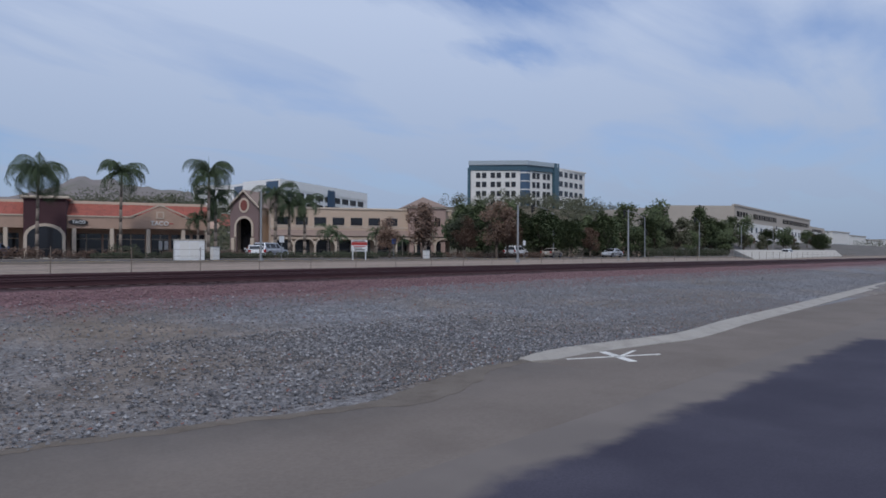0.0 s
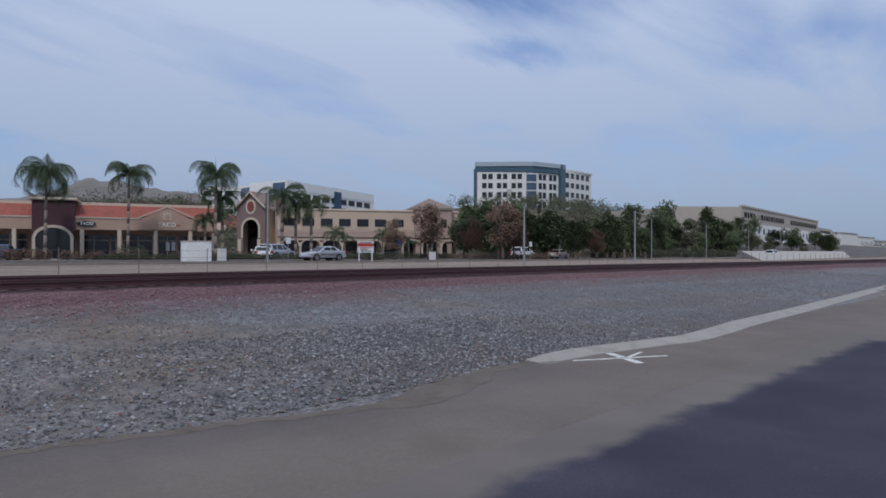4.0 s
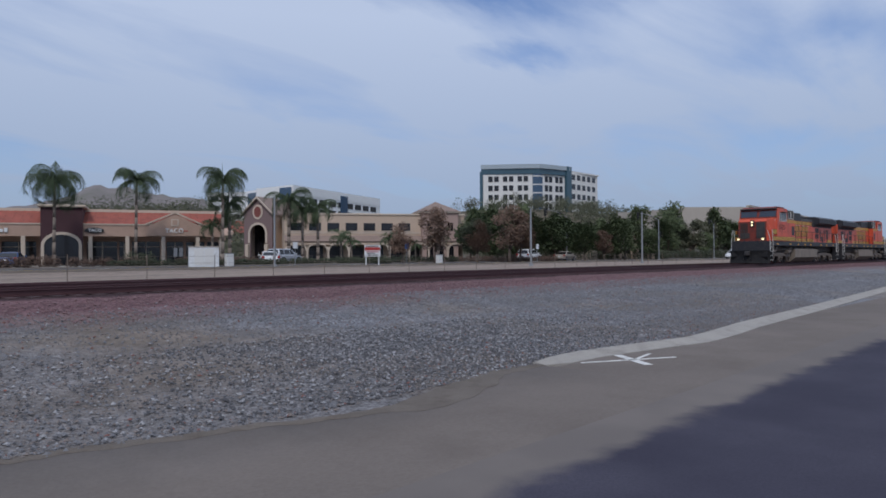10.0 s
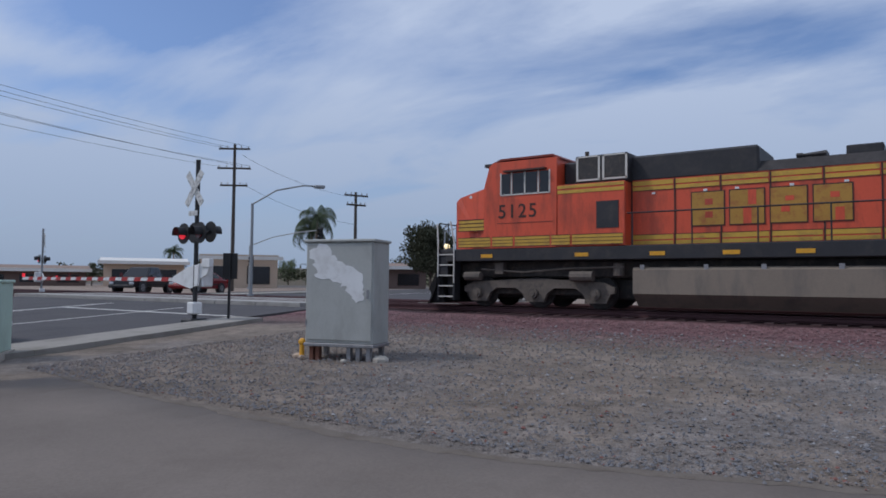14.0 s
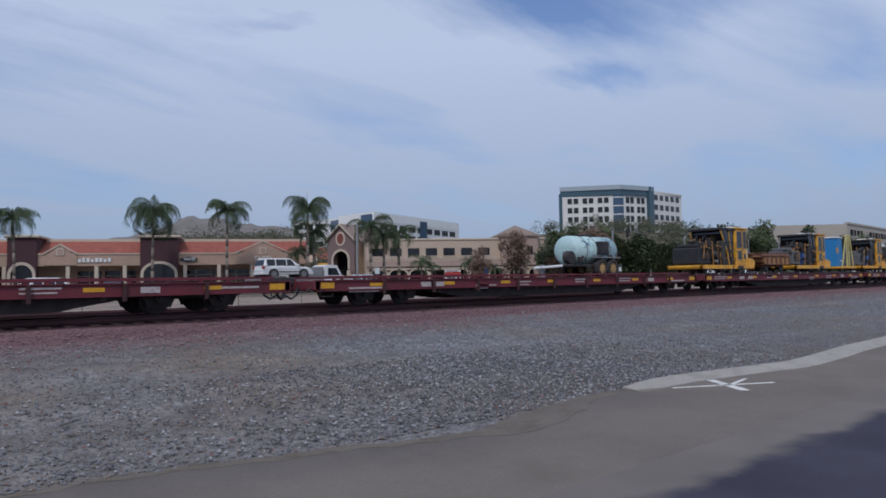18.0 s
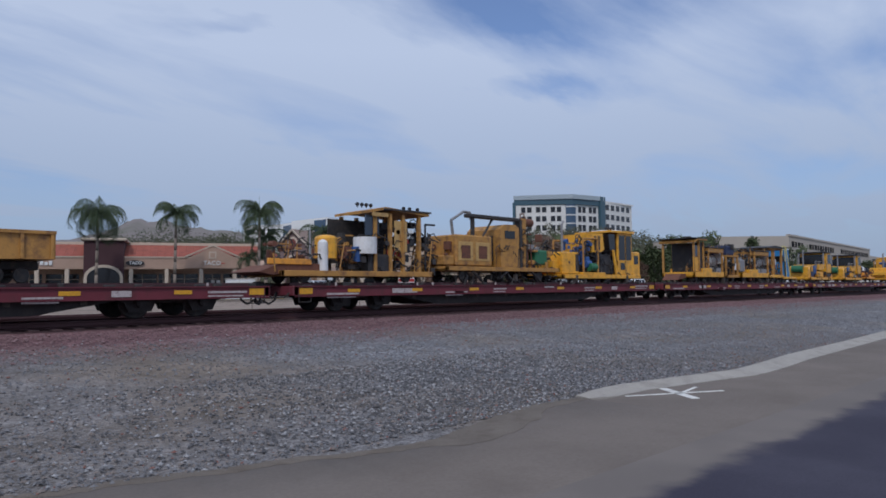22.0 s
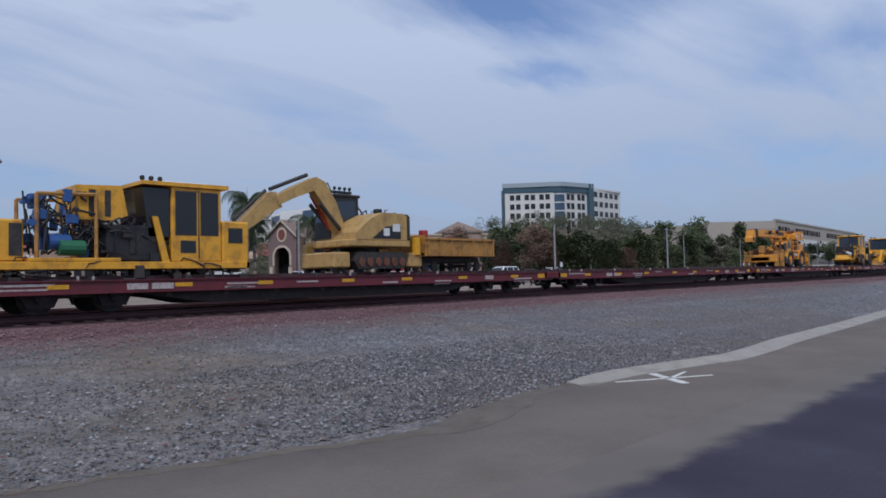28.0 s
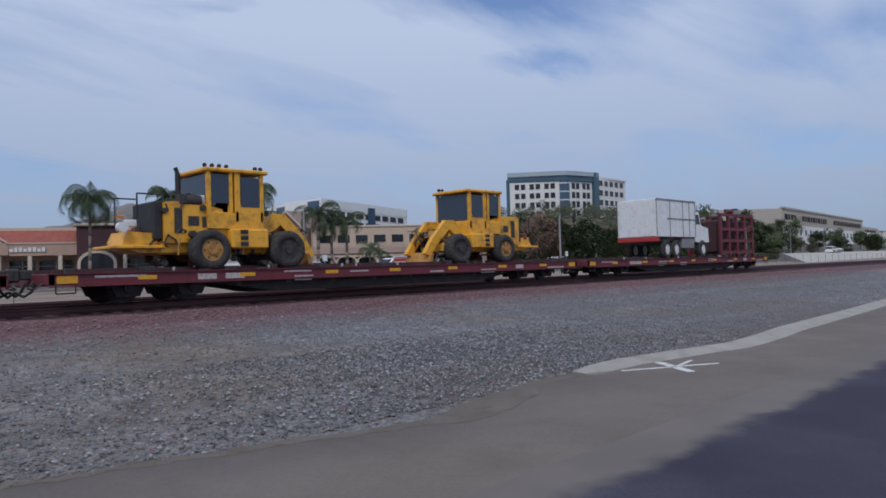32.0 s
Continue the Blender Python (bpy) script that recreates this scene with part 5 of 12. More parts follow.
def roof_lights(t, xs, z, y=-0.7):
    s = Shape()
    for x in xs:
        s.cyl((x, y, z), (x, y, z + 0.06), 0.02, 6).ball((x, y, z + 0.12), 0.075, 8, 5)
    parts("roof_lamp", s, BLACK, t)


def cabin(t, x0, x1, z0, z1, y, m, lean=0.0, door=True, roof_over=0.12, open_left=True):
    """A square operator's cab: corner posts, panes, lower panels, roof."""
    cb = part("cab", Shape().box(x0, x1, -y, y, z0, z0 + 0.08), m, t)
    hz = z0 + (z1 - z0) * 0.45
    s = Shape()
    w = 0.055
    for sy in (-1, 1):
        for x in (x0 + w, (x0 + x1) / 2 + 0.1, x1 - w):
            post(s, x, sy * (y - w), z0, z1, w)
    parts("corner_post", s, m, cb)
    for sy in (-1, 1):
        a, b = sorted((sy * y, sy * (y - 0.03)))
        xm = (x0 + x1) / 2 + 0.1
        part("lower_panel", Shape().box(xm, x1 - 0.02, a, b, z0, hz, 0.01), m, cb)
        part("lower_panel", Shape().box(x0, xm - 0.02, a, b, z0, z0 + 0.28, 0.01), m, cb)
        g = sy * (y - 0.015)
        part("side_pane", Shape().box(x0 + 0.1, xm - 0.06, g - 0.008, g + 0.008, z0 + 0.3, z1 - 0.1), CABGLASS, cb)
        part("side_pane", Shape().box(xm + 0.06, x1 - 0.1, g - 0.008, g + 0.008, hz + 0.05, z1 - 0.1), CABGLASS, cb)
        s = Shape()
        a, b = sorted((sy * y, sy * (y + 0.012)))
        for xa, xb in ((x0, x1),):
            s.box(xa, xb, a, b, z1 - 0.12, z1)
        s.box(xm + 0.12, x1 - 0.2, sy * y - 0.004, sy * y + 0.012, z0 + 0.25, hz - 0.15) if sy < 0 else None
        part("head_rail", s, m, cb)
    part("front_pane", Shape().box(x0 + 0.02, x0 + 0.04, -y + 0.1, y - 0.1, z0 + 0.3, z1 - 0.08), CABGLASS, cb)
    part("rear_pane", Shape().box(x1 - 0.04, x1 - 0.02, -y + 0.1, y - 0.1, hz, z1 - 0.08), CABGLASS, cb)
    part("rear_panel", Shape().box(x1 - 0.05, x1 - 0.01, -y, y, z0, hz), m, cb)
    part("seat", Shape().box((x0 + x1) / 2 - 0.2, (x0 + x1) / 2 + 0.3, -0.3, 0.3, z0 + 0.08, z0 + 0.5, 0.04), BLACK, cb)
    part("cab_roof", Shape().box(x0 - roof_over, x1 + 0.06, -y - 0.05, y + 0.05, z1, z1 + 0.09, 0.03), m, cb)
    return cb


def tie_machine(label, engine, pump, seed):
    """Spiking machine with its cab at one end and an engine at the other, 5.6 m long."""
    t = thing("track_machine", pose(0, 0, 0), label, "track machine", "yellow track machines on the wagons")
    rnd = random.Random(seed)
    frame_box(t, 0.0, 6.0, 0.34, 0.55, YELLOW)
    rail_wheels(t, (0.8, 5.0), 0.24)
    e = part("engine_cover", Shape().box(0.2, 1.4, -0.8, 0.8, 0.6, 1.5, 0.06).box(0.3, 0.8, -0.6, 0.6, 1.5, 1.7, 0.05), engine, t, "engine housing")
    s = Shape()
    for k in range(6):
        s.box(0.35 + k * 0.13, 0.41 + k * 0.13, -0.812, -0.80, 0.8, 1.35)
    parts("vent_slat", s, BLACK, e)
    part("exhaust_pipe", Shape().tube([(0.5, 0.2, 1.45), (0.5, 0.2, 2.0), (0.62, 0.2, 2.15)], 0.05, 8), STEELG, t)
    s = Shape().cyl((1.45, -0.75, 1.15), (1.95, -0.75, 1.15), 0.2, 14).cyl((1.7, -0.7, 0.75), (2.2, -0.7, 0.75), 0.15, 12)
    parts("pump", s, pump, t, "painted hydraulic pump")
    clutter(t, "hydraulic_part", 1.3, 2.75, 0.55, 1.8, 24, [GREASE, BLACK, pump, STEELG, GREASE, YELLOW_W], seed)
    parts("work_head", Shape().box(2.35, 2.75, -1.0, -0.6, 0.2, 1.9, 0.05).box(2.38, 2.72, 0.6, 1.0, 0.2, 1.9, 0.05), GREASE, t, "greasy spiking head")
    s = Shape()
    for k in range(3):
        x = 1.4 + k * 0.42
        s.tube([(x, -0.5, 1.5), (x + 0.1, -0.5, 1.98), (x + 0.45, -0.5, 2.05), (x + 0.62, -0.5, 1.65)], 0.03, 6)
    parts("hose", s, BLACK, t)
    part("dark_screen", Shape().prism([(3.25, 0.75), (3.85, 0.75), (3.85, 2.5), (2.5, 2.5), (2.46, 2.3), (3.05, 1.35)], -0.9, 0.9, "y"), CABGLASS, t, "dark sloping windscreen")
    part("screen_pane", Shape().prism([(3.25, 1.35), (3.7, 1.35), (3.7, 2.38), (2.75, 2.38)], -0.915, -0.9, "y"), CABGLASS, t)
    s = Shape()
    for y in (-0.93, 0.93):
        s.tube([(3.2, y, 0.6), (2.98, y, 1.3), (2.3, y, 2.5)], 0.035, 6)
        s.tube([(3.45, y, 1.0), (3.2, y, 2.5)], 0.025, 6)
    parts("screen_frame", s, YELLOW if seed == 1 else BLACK, t)
    tangle(t, 2.4, 3.6, 0.6, 1.7, 18, seed + 260, 1.04, (BLACK, GREASE, YELLOW_W))
    cb = part("cab", Shape().box(3.8, 5.2, -1.0, 1.0, 0.55, 2.6, 0.04), YELLOW, t)
    for sy in (-1, 1):
        a, b = sorted((sy * 1.0, sy * 1.012))
        e_, f_ = sorted((sy * 1.0, sy * 1.022))
        for x0, x1, z0, z1 in ((3.97, 4.55, 1.52, 2.46), (4.7, 5.08, 1.5, 2.48), (4.05, 4.52, 0.88, 1.36), (4.76, 4.98, 0.9, 1.2)):
            w = part("cab_pane", Shape().box(x0, x1, a, b, z0, z1), CABGLASS, cb, "dark cab window")
            part("pane_rim", Shape().box(x0 - 0.03, x1 + 0.03, e_, f_, z1, z1 + 0.03).box(x0 - 0.03, x1 + 0.03, e_, f_, z0 - 0.03, z0).box(x0 - 0.03, x0, e_, f_, z0, z1).box(x1, x1 + 0.03, e_, f_, z0, z1), TAN_Y, w)
        part("door_seam", Shape().box(4.61, 4.625, a, b, 0.62, 2.55), BLACK, cb)
        part("door_handle", Shape().box(4.53, 4.58, min(a, b) - 0.02, max(a, b), 1.4, 1.44), BLACK, cb)
    part("rear_pane", Shape().box(5.2, 5.212, -0.8, 0.8, 1.5, 2.45), CABGLASS, cb)
    part("cab_roof", Shape().box(3.7, 5.28, -1.06, 1.06, 2.6, 2.68, 0.02), YELLOW, cb)
    part("roof_edge", Shape().box(2.25, 3.85, -1.02, 1.02, 2.5, 2.64, 0.02), BLACK, cb, "black visor roof")
    part("roof_lid", Shape().box(4.2, 5.0, -0.5, 0.5, 2.68, 2.78, 0.04), WHITE, cb, "white roof panel")
    roof_lights(t, [2.5 + 0.4 * k for k in range(2 + seed % 3)], 2.64)
    part("antenna", Shape().cyl((4.4, -0.3, 2.7), (4.4, -0.3, 3.0), 0.02, 6).ball((4.4, -0.3, 3.0), 0.06, 8, 5), BLACK, t)
    part("rear_step", Shape().prism([(5.25, 0.5), (5.3, 0.95), (5.75, 0.95), (6.1, 0.8), (6.1, 0.5)], -1.0, 1.0, "y"), YELLOW, t)
    for z in (0.95, 1.25):
        j = part("water_jug", Shape().cyl((5.42, -0.75, z), (5.42, -0.75, z + 0.22), 0.15, 14), WHITE, t, "white water jug")
        part("lid", Shape().cyl((5.42, -0.75, z + 0.22), (5.42, -0.75, z + 0.29), 0.12, 14), REDP if seed % 2 == 0 else WHITE, j)
    s = Shape()
    s.tube([(3.72, -1.0, 0.7), (3.7, -1.08, 1.0), (3.7, -1.08, 1.8), (3.78, -1.0, 1.9)], 0.02, 6)
    part("grab_handle", s, YELLOW, t)
    part("toolbox", Shape().box(4.0, 4.55, -1.1, -0.98, 0.32, 0.52, 0.02), GREASE, t)
    tangle(t, 0.2, 1.4, 0.9, 1.9, 16, seed + 240, 0.95)
    tangle(t, 1.2, 2.9, 0.55, 1.9, 26, seed + 200)
    tangle(t, 0.3, 5.2, 0.05, 0.4, 14, seed + 220, 1.1, (BLACK, UNDER, GREASE))
    return t


def cab_machine(label, seed):
    """Machine with an engine hood at one end and a tall closed cab at the other, 6 m long."""
    t = thing("track_machine", pose(0, 0, 0), label, "track machine", "yellow track machines on the wagons")
    frame_box(t, 0.1, 6.2, 0.30, 0.5, YELLOW)
    rail_wheels(t, (0.9, 5.1), 0.24)
    h = part("engine_hood", Shape().prism([(0.15, 0.5), (0.15, 1.35), (0.3, 1.1), (1.5, 1.5), (1.5, 0.5)], -0.85, 0.85, "y"), YELLOW, t)
    part("hood_front", Shape().box(0.75, 1.52, -0.88, -0.85, 0.55, 1.42, 0.01), NAVY if seed == 81 else BLACK, h, "dark radiator screen")
    part("notice_plate", Shape().box(0.85, 1.25, -0.892, -0.88, 1.0, 1.38), REFLECT, h)
    part("reel", Shape().cyl((0.0, -0.5, 1.2), (0.0, 0.3, 1.2), 0.3, 16), GREENP, t, "green hose reel")
    part("exhaust_pipe", Shape().tube([(0.85, -0.3, 1.1), (0.85, -0.3, 2.6), (0.98, -0.3, 2.78)], 0.055, 8), STEELG, t)
    part("blue_box", Shape().box(1.6, 2.2, -0.9, -0.3, 0.75, 1.5, 0.04), BLUEP, t)
    part("deck_box", Shape().box(2.35, 3.9, -0.95, 0.95, 0.55, 1.0, 0.04), YELLOW, t)
    part("beam", Shape().prism([(2.6, 1.15), (2.6, 1.6), (4.2, 1.65), (4.2, 1.25), (3.6, 1.1)], -0.98, 0.98, "y"), YELLOW, t, "yellow boom housing")
    clutter(t, "hydraulic_part", 1.6, 4.4, 0.45, 1.15, 22, [GREASE, BLACK, GREASE, YELLOW_W, STEELG], seed)
    s = Shape()
    for x in (1.9, 2.3, 2.9):
        s.tube([(x, -0.9, 1.3), (x, -0.9, 1.85), (x + 0.6, -0.9, 1.85)], 0.025, 6)
    parts("guard_rail", s, STEELG, t)
    cb = part("cab", Shape().box(4.65, 6.0, -1.0, 1.0, 0.9, 2.62, 0.03), YELLOW, t)
    for sy in (-1, 1):
        a, b = sorted((sy * 1.0, sy * 1.012))
        for x0, x1, z0, z1 in ((4.98, 5.92, 1.68, 2.52),):
            part("side_pane", Shape().box(x0, x1, a, b, z0, z1), CABGLASS, cb)
        part("sill_gap", Shape().box(4.8, 5.9, a, b, 0.58, 0.82), BLACK, cb)
        part("door_seam", Shape().box(4.66, 4.69, a, b, 0.95, 2.55), BLACK, cb)
    part("front_pane", Shape().box(4.638, 4.65, -0.85, 0.85, 1.6, 2.5), CABGLASS, cb)
    part("rear_pane", Shape().box(6.0, 6.012, -0.85, 0.85, 1.7, 2.5), CABGLASS, cb)
    part("cab_base", Shape().box(4.7, 6.0, -0.9, 0.9, 0.5, 0.9, 0.02), YELLOW_W, cb)
    part("cab_roof", Shape().box(4.2, 6.1, -1.05, 1.05, 2.62, 2.74, 0.03), BLACK, cb)
    part("porch_pane", Shape().box(4.0, 4.05, -0.95, 0.95, 1.7, 2.3), CABGLASS, cb)
    s = Shape()
    for y in (-0.95, 0.95):
        post(s, 4.02, y, 1.6, 2.62, 0.05)
    parts("porch_post", s, STEELG, cb)
    roof_lights(t, (4.3, 4.55, 4.8, 5.95), 2.74)
    part("rear_step", Shape().box(6.05, 6.6, -0.9, 0.9, 0.55, 0.8, 0.03), CRANE_Y, t)
    part("rear_guard", Shape().tube([(6.1, -0.9, 0.8), (6.1, -0.9, 1.75), (6.55, -0.9, 1.75), (6.55, -0.9, 0.8)], 0.022, 6), BLACK, t)
    tangle(t, 1.5, 4.5, 0.45, 1.5, 26, seed + 200)
    tangle(t, 0.3, 6.0, 0.05, 0.38, 14, seed + 220, 1.1, (BLACK, UNDER, GREASE))
    return t


def porta_toilet(label):
    t = thing("portable_toilet", pose(0, 0, 0), label, "portable toilet")
    part("base", Shape().box(-0.3, 2.6, -1.0, 1.0, 0.34, 0.48, 0.02), YELLOW, t, "yellow carrier frame")
    c = part("cabin", Shape().prism([(0.0, 0.5), (1.15, 0.5), (1.05, 2.55), (0.05, 2.55)], -0.6, 0.6, "y"), CYAN, t, "blue plastic cabin")
    part("roof", Shape().box(-0.03, 1.15, -0.65, 0.65, 2.52, 2.62, 0.03), WHITE, c)
    part("door_edge", Shape().box(0.14, 1.0, -0.615, -0.60, 0.6, 2.35, 0.004), CYAN, c)
    part("sign", Shape().box(0.02, 0.3, -0.63, -0.605, 1.45, 1.85), CRANE_Y, c)
    part("notice", Shape().box(0.6, 0.95, -0.625, -0.61, 0.85, 0.95), WHITE, c)
    s = Shape()
    for y in (-0.8, 0.8):
        s.tube([(0.45, y, 0.48), (1.3, y, 2.75)], 0.04, 6)
        s.tube([(1.35, y, 0.48), (1.5, y, 2.75), (2.0, y, 2.75), (2.55, y, 0.48)], 0.04, 6)
    s.tube([(1.5, -0.8, 2.75), (0.9, -0.8, 2.65)], 0.04, 6)
    part("lashing_frame", s, PALE_Y, t, "pale yellow tube frame")
    s = Shape()
    for k in range(8):
        s.box(1.38, 1.78, -0.83, -0.78, 0.7 + k * 0.26, 0.74 + k * 0.26)
    for x in (1.36, 1.76):
        s.box(x, x + 0.05, -0.84, -0.77, 0.48, 2.75)
    part("ladder", s, PALE_Y, t, "pale yellow ladder")
    rail_wheels(t, (0.2, 2.2), 0.2)
    return t


TANWOOD = mat("worn_tan_steel", (0.36, 0.195, 0.09), 0.8, vary=0.22, scale=2.2, fine=22, dirt=(0.16, 0.08, 0.055), dirt_amt=0.7, bump=0.15, streak=0.3)


def work_cart(label):
    t = thing("rail_cart", pose(0, 0, 0), label, "rail cart")
    part("tray", Shape().box(0, 2.7, -1.0, 1.0, 0.62, 0.72).box(0, 2.7, -1.04, -1.0, 0.6, 1.0).box(0, 2.7, 1.0, 1.04, 0.6, 1.0).box(0, 0.05, -1, 1, 0.6, 1.0).box(2.65, 2.7, -1, 1, 0.6, 1.0), TANWOOD, t)
    part("frame", Shape().box(0.2, 2.5, -0.8, 0.8, 0.45, 0.6, 0.02), RUST, t)
    rail_wheels(t, (0.5, 2.2), 0.22)
    rnd = random.Random(83)
    for k in range(15):
        z = 0.96 + 0.07 * (k // 3)
        y = -0.72 + 0.55 * (k % 3) + rnd.uniform(-0.06, 0.06)
        x0 = -0.5 + rnd.uniform(0, 0.35) + 0.05 * (k // 3)
        o = part("board", Shape().box(x0, x0 + rnd.uniform(3.1, 3.5) - 0.1 * (k // 3), y - 0.24, y + 0.24, z, z + 0.065, 0.01), (RUST, WOODR, WOODR, TANWOOD)[k % 4], t, "weathered reddish timber")
        o.matrix_local = pose(0, 0, 0, 0, rnd.uniform(-1.2, 1.2), rnd.uniform(-1.5, 1.5))
    for k in range(6):
        s = Shape()
        plate(s, 0.15 + k * 0.5, 0.22 + k * 0.5, 0.58, 1.12, 1.045, 0.05)
        part("side_stake", s, RUST, t)
    tangle(t, 0.1, 2.6, 0.2, 0.6, 10, 84, 0.95, (BLACK, RUST, GREASE))
    return t


def excavator(label):
    """Rail excavator: rail bogies, crawler frame, house with cab, boom reaching to +x."""
    t = thing("excavator", pose(0, 0, 0), label, "excavator", "excavators on the wagons")
    for x in (0.35, 4.7):
        part("rail_bogie", Shape().box(x - 0.45, x + 0.45, -1.0, 1.0, 0.3, 0.85, 0.05).box(x - 0.25, x + 0.25, -1.1, -0.9, 0.2, 1.2, 0.04), TAN_Y, t, "yellow rail bogie")
    rail_wheels(t, (0.1, 0.6, 4.4, 4.95), 0.2)
    s = Shape()
    for sy in (-1, 1):
        y0, y1 = sorted((sy * 1.15, sy * 0.7))
        s.prism([(1.0, 0.55), (1.25, 0.25), (3.95, 0.25), (4.2, 0.55), (3.95, 0.85), (1.25, 0.85)], y0, y1, "y")
    parts("crawler_track", s, GREASE, t)
    s = Shape()
    for sy in (-1, 1):
        for k in range(6):
            s.cyl((1.4 + k * 0.48, sy * 1.16, 0.5), (1.4 + k * 0.48, sy * 1.2, 0.5), 0.17, 10)
    parts("roller", s, RUST, t)
    part("slew_ring", Shape().cyl((2.6, 0, 0.85), (2.6, 0, 1.1), 0.7, 20), GREASE, t)
    part("platform", Shape().box(0.9, 4.6, -1.2, 1.2, 1.05, 1.3, 0.04), TAN_Y, t)
    h = part("house", Shape().prism([(1.1, 1.3), (1.1, 2.2), (1.3, 2.3), (2.6, 2.3), (3.3, 2.05), (4.1, 1.55), (4.1, 1.3)], -1.2, 1.2, "y"), TAN_Y, t, "dusty yellow engine house")
    parts("dark_flash", Shape().prism([(1.5, 1.35), (1.5, 1.85), (2.4, 1.8), (3.2, 1.35)], -1.215, -1.2, "y").prism([(1.5, 1.35), (1.5, 1.85), (2.4, 1.8), (3.2, 1.35)], 1.2, 1.215, "y"), BLACK, h)
    s = Shape()
    for x, w, z in ((1.55, 0.45, 1.62), (2.2, 0.35, 1.45)):
        plate(s, x, x + w, z, z + 0.28, 1.217)
    parts("notice_plate", s, WHITE, h)
    part("counterweight", Shape().box(0.75, 1.15, -1.15, 1.15, 1.25, 2.3, 0.1), GREASE, t)
    clutter(t, "rear_gear", 0.5, 1.1, 1.1, 2.6, 12, [BLACK, GREASE, RUST, WHITE], 5)
    cb = part("cab", Shape().prism([(2.5, 1.4), (2.5, 3.0), (3.9, 2.95), (4.15, 2.0), (4.15, 1.4)], -1.18, -0.25, "y"), BLACK, t, "black excavator cab")
    part("side_pane", Shape().prism([(2.7, 1.95), (2.7, 2.85), (3.75, 2.8), (3.95, 2.0)], -1.195, -1.18, "y"), SKYGLASS, cb)
    part("side_pane", Shape().prism([(2.7, 1.95), (2.7, 2.85), (3.75, 2.8), (3.95, 2.0)], -0.25, -0.235, "y"), SKYGLASS, cb)
    part("front_pane", Shape().add([(3.93, -1.1, 2.9), (3.93, -0.33, 2.9), (4.17, -0.33, 2.02), (4.17, -1.1, 2.02)], [(0, 1, 2, 3)]), SKYGLASS, cb)
    part("cab_roof", Shape().box(2.4, 3.95, -1.25, -0.2, 2.97, 3.08, 0.03), BLACK, cb)
    part("light_bar", Shape().box(2.2, 3.5, -1.0, -0.9, 3.2, 3.3, 0.02), BLACK, t)
    roof_lights(t, (2.3, 2.6, 2.9, 3.2), 3.28, -0.95)
    part("light_bar_strut", Shape().tube([(1.2, -0.95, 2.2), (2.4, -0.95, 3.22)], 0.04, 6).tube([(2.7, -0.95, 3.05), (2.8, -0.95, 3.25)], 0.04, 6), STEELG, t)
    # boom and stick
    boom = part("boom", Shape().prism([(3.6, 1.5), (4.0, 1.45), (4.6, 2.3), (5.4, 3.05), (6.4, 2.75), (7.2, 2.45), (7.35, 2.75), (6.4, 3.15), (5.3, 3.55), (4.8, 3.4), (4.2, 2.7)], -0.2, 0.2, "y"), TAN_Y, t)
    part("boom_mark", Shape().prism([(6.3, 2.86), (6.9, 2.66), (6.98, 2.78), (6.36, 2.98)], -0.212, -0.2, "y"), BLACK, boom)
    part("stick", Shape().prism([(7.0, 2.4), (7.3, 2.9), (7.6, 2.9), (9.6, 1.35), (9.45, 1.15), (7.4, 2.25)], -0.16, 0.16, "y"), TAN_Y, t)
    s = Shape().cyl((4.1, -0.28, 1.7), (5.2, -0.28, 2.6), 0.08, 8).cyl((4.1, 0.28, 1.7), (5.2, 0.28, 2.6), 0.08, 8).cyl((5.6, 0, 3.62), (7.5, 0, 3.0), 0.07, 8).cyl((7.7, 0, 2.95), (9.2, 0, 1.9), 0.06, 8)
    parts("ram", s, GREASE, t)
    part("boom_underside", Shape().prism([(4.15, 1.75), (4.3, 1.7), (5.3, 2.9), (5.2, 3.0)], -0.215, -0.2, "y"), REDP, boom)
    part("grab", Shape().prism([(9.3, 1.4), (9.8, 1.5), (10.1, 1.05), (9.5, 0.95), (9.1, 1.15)], -0.3, 0.3, "y"), RUST, t)
    s = Shape().tube([(4.4, -0.25, 2.6), (4.1, -0.25, 3.2), (4.25, -0.25, 3.45), (4.6, -0.25, 3.2)], 0.025, 6).tube([(7.0, -0.22, 2.4), (7.4, -0.22, 2.05), (7.9, -0.22, 2.0)], 0.02, 6)
    parts("hose", s, BLACK, t)
    tangle(t, 0.5, 4.6, 0.25, 1.1, 26, 341, 1.15, (BLACK, GREASE, RUST))
    tangle(t, 0.6, 1.3, 1.2, 2.6, 12, 342, 1.1, (BLACK, BLACK, STEELG))
    return t


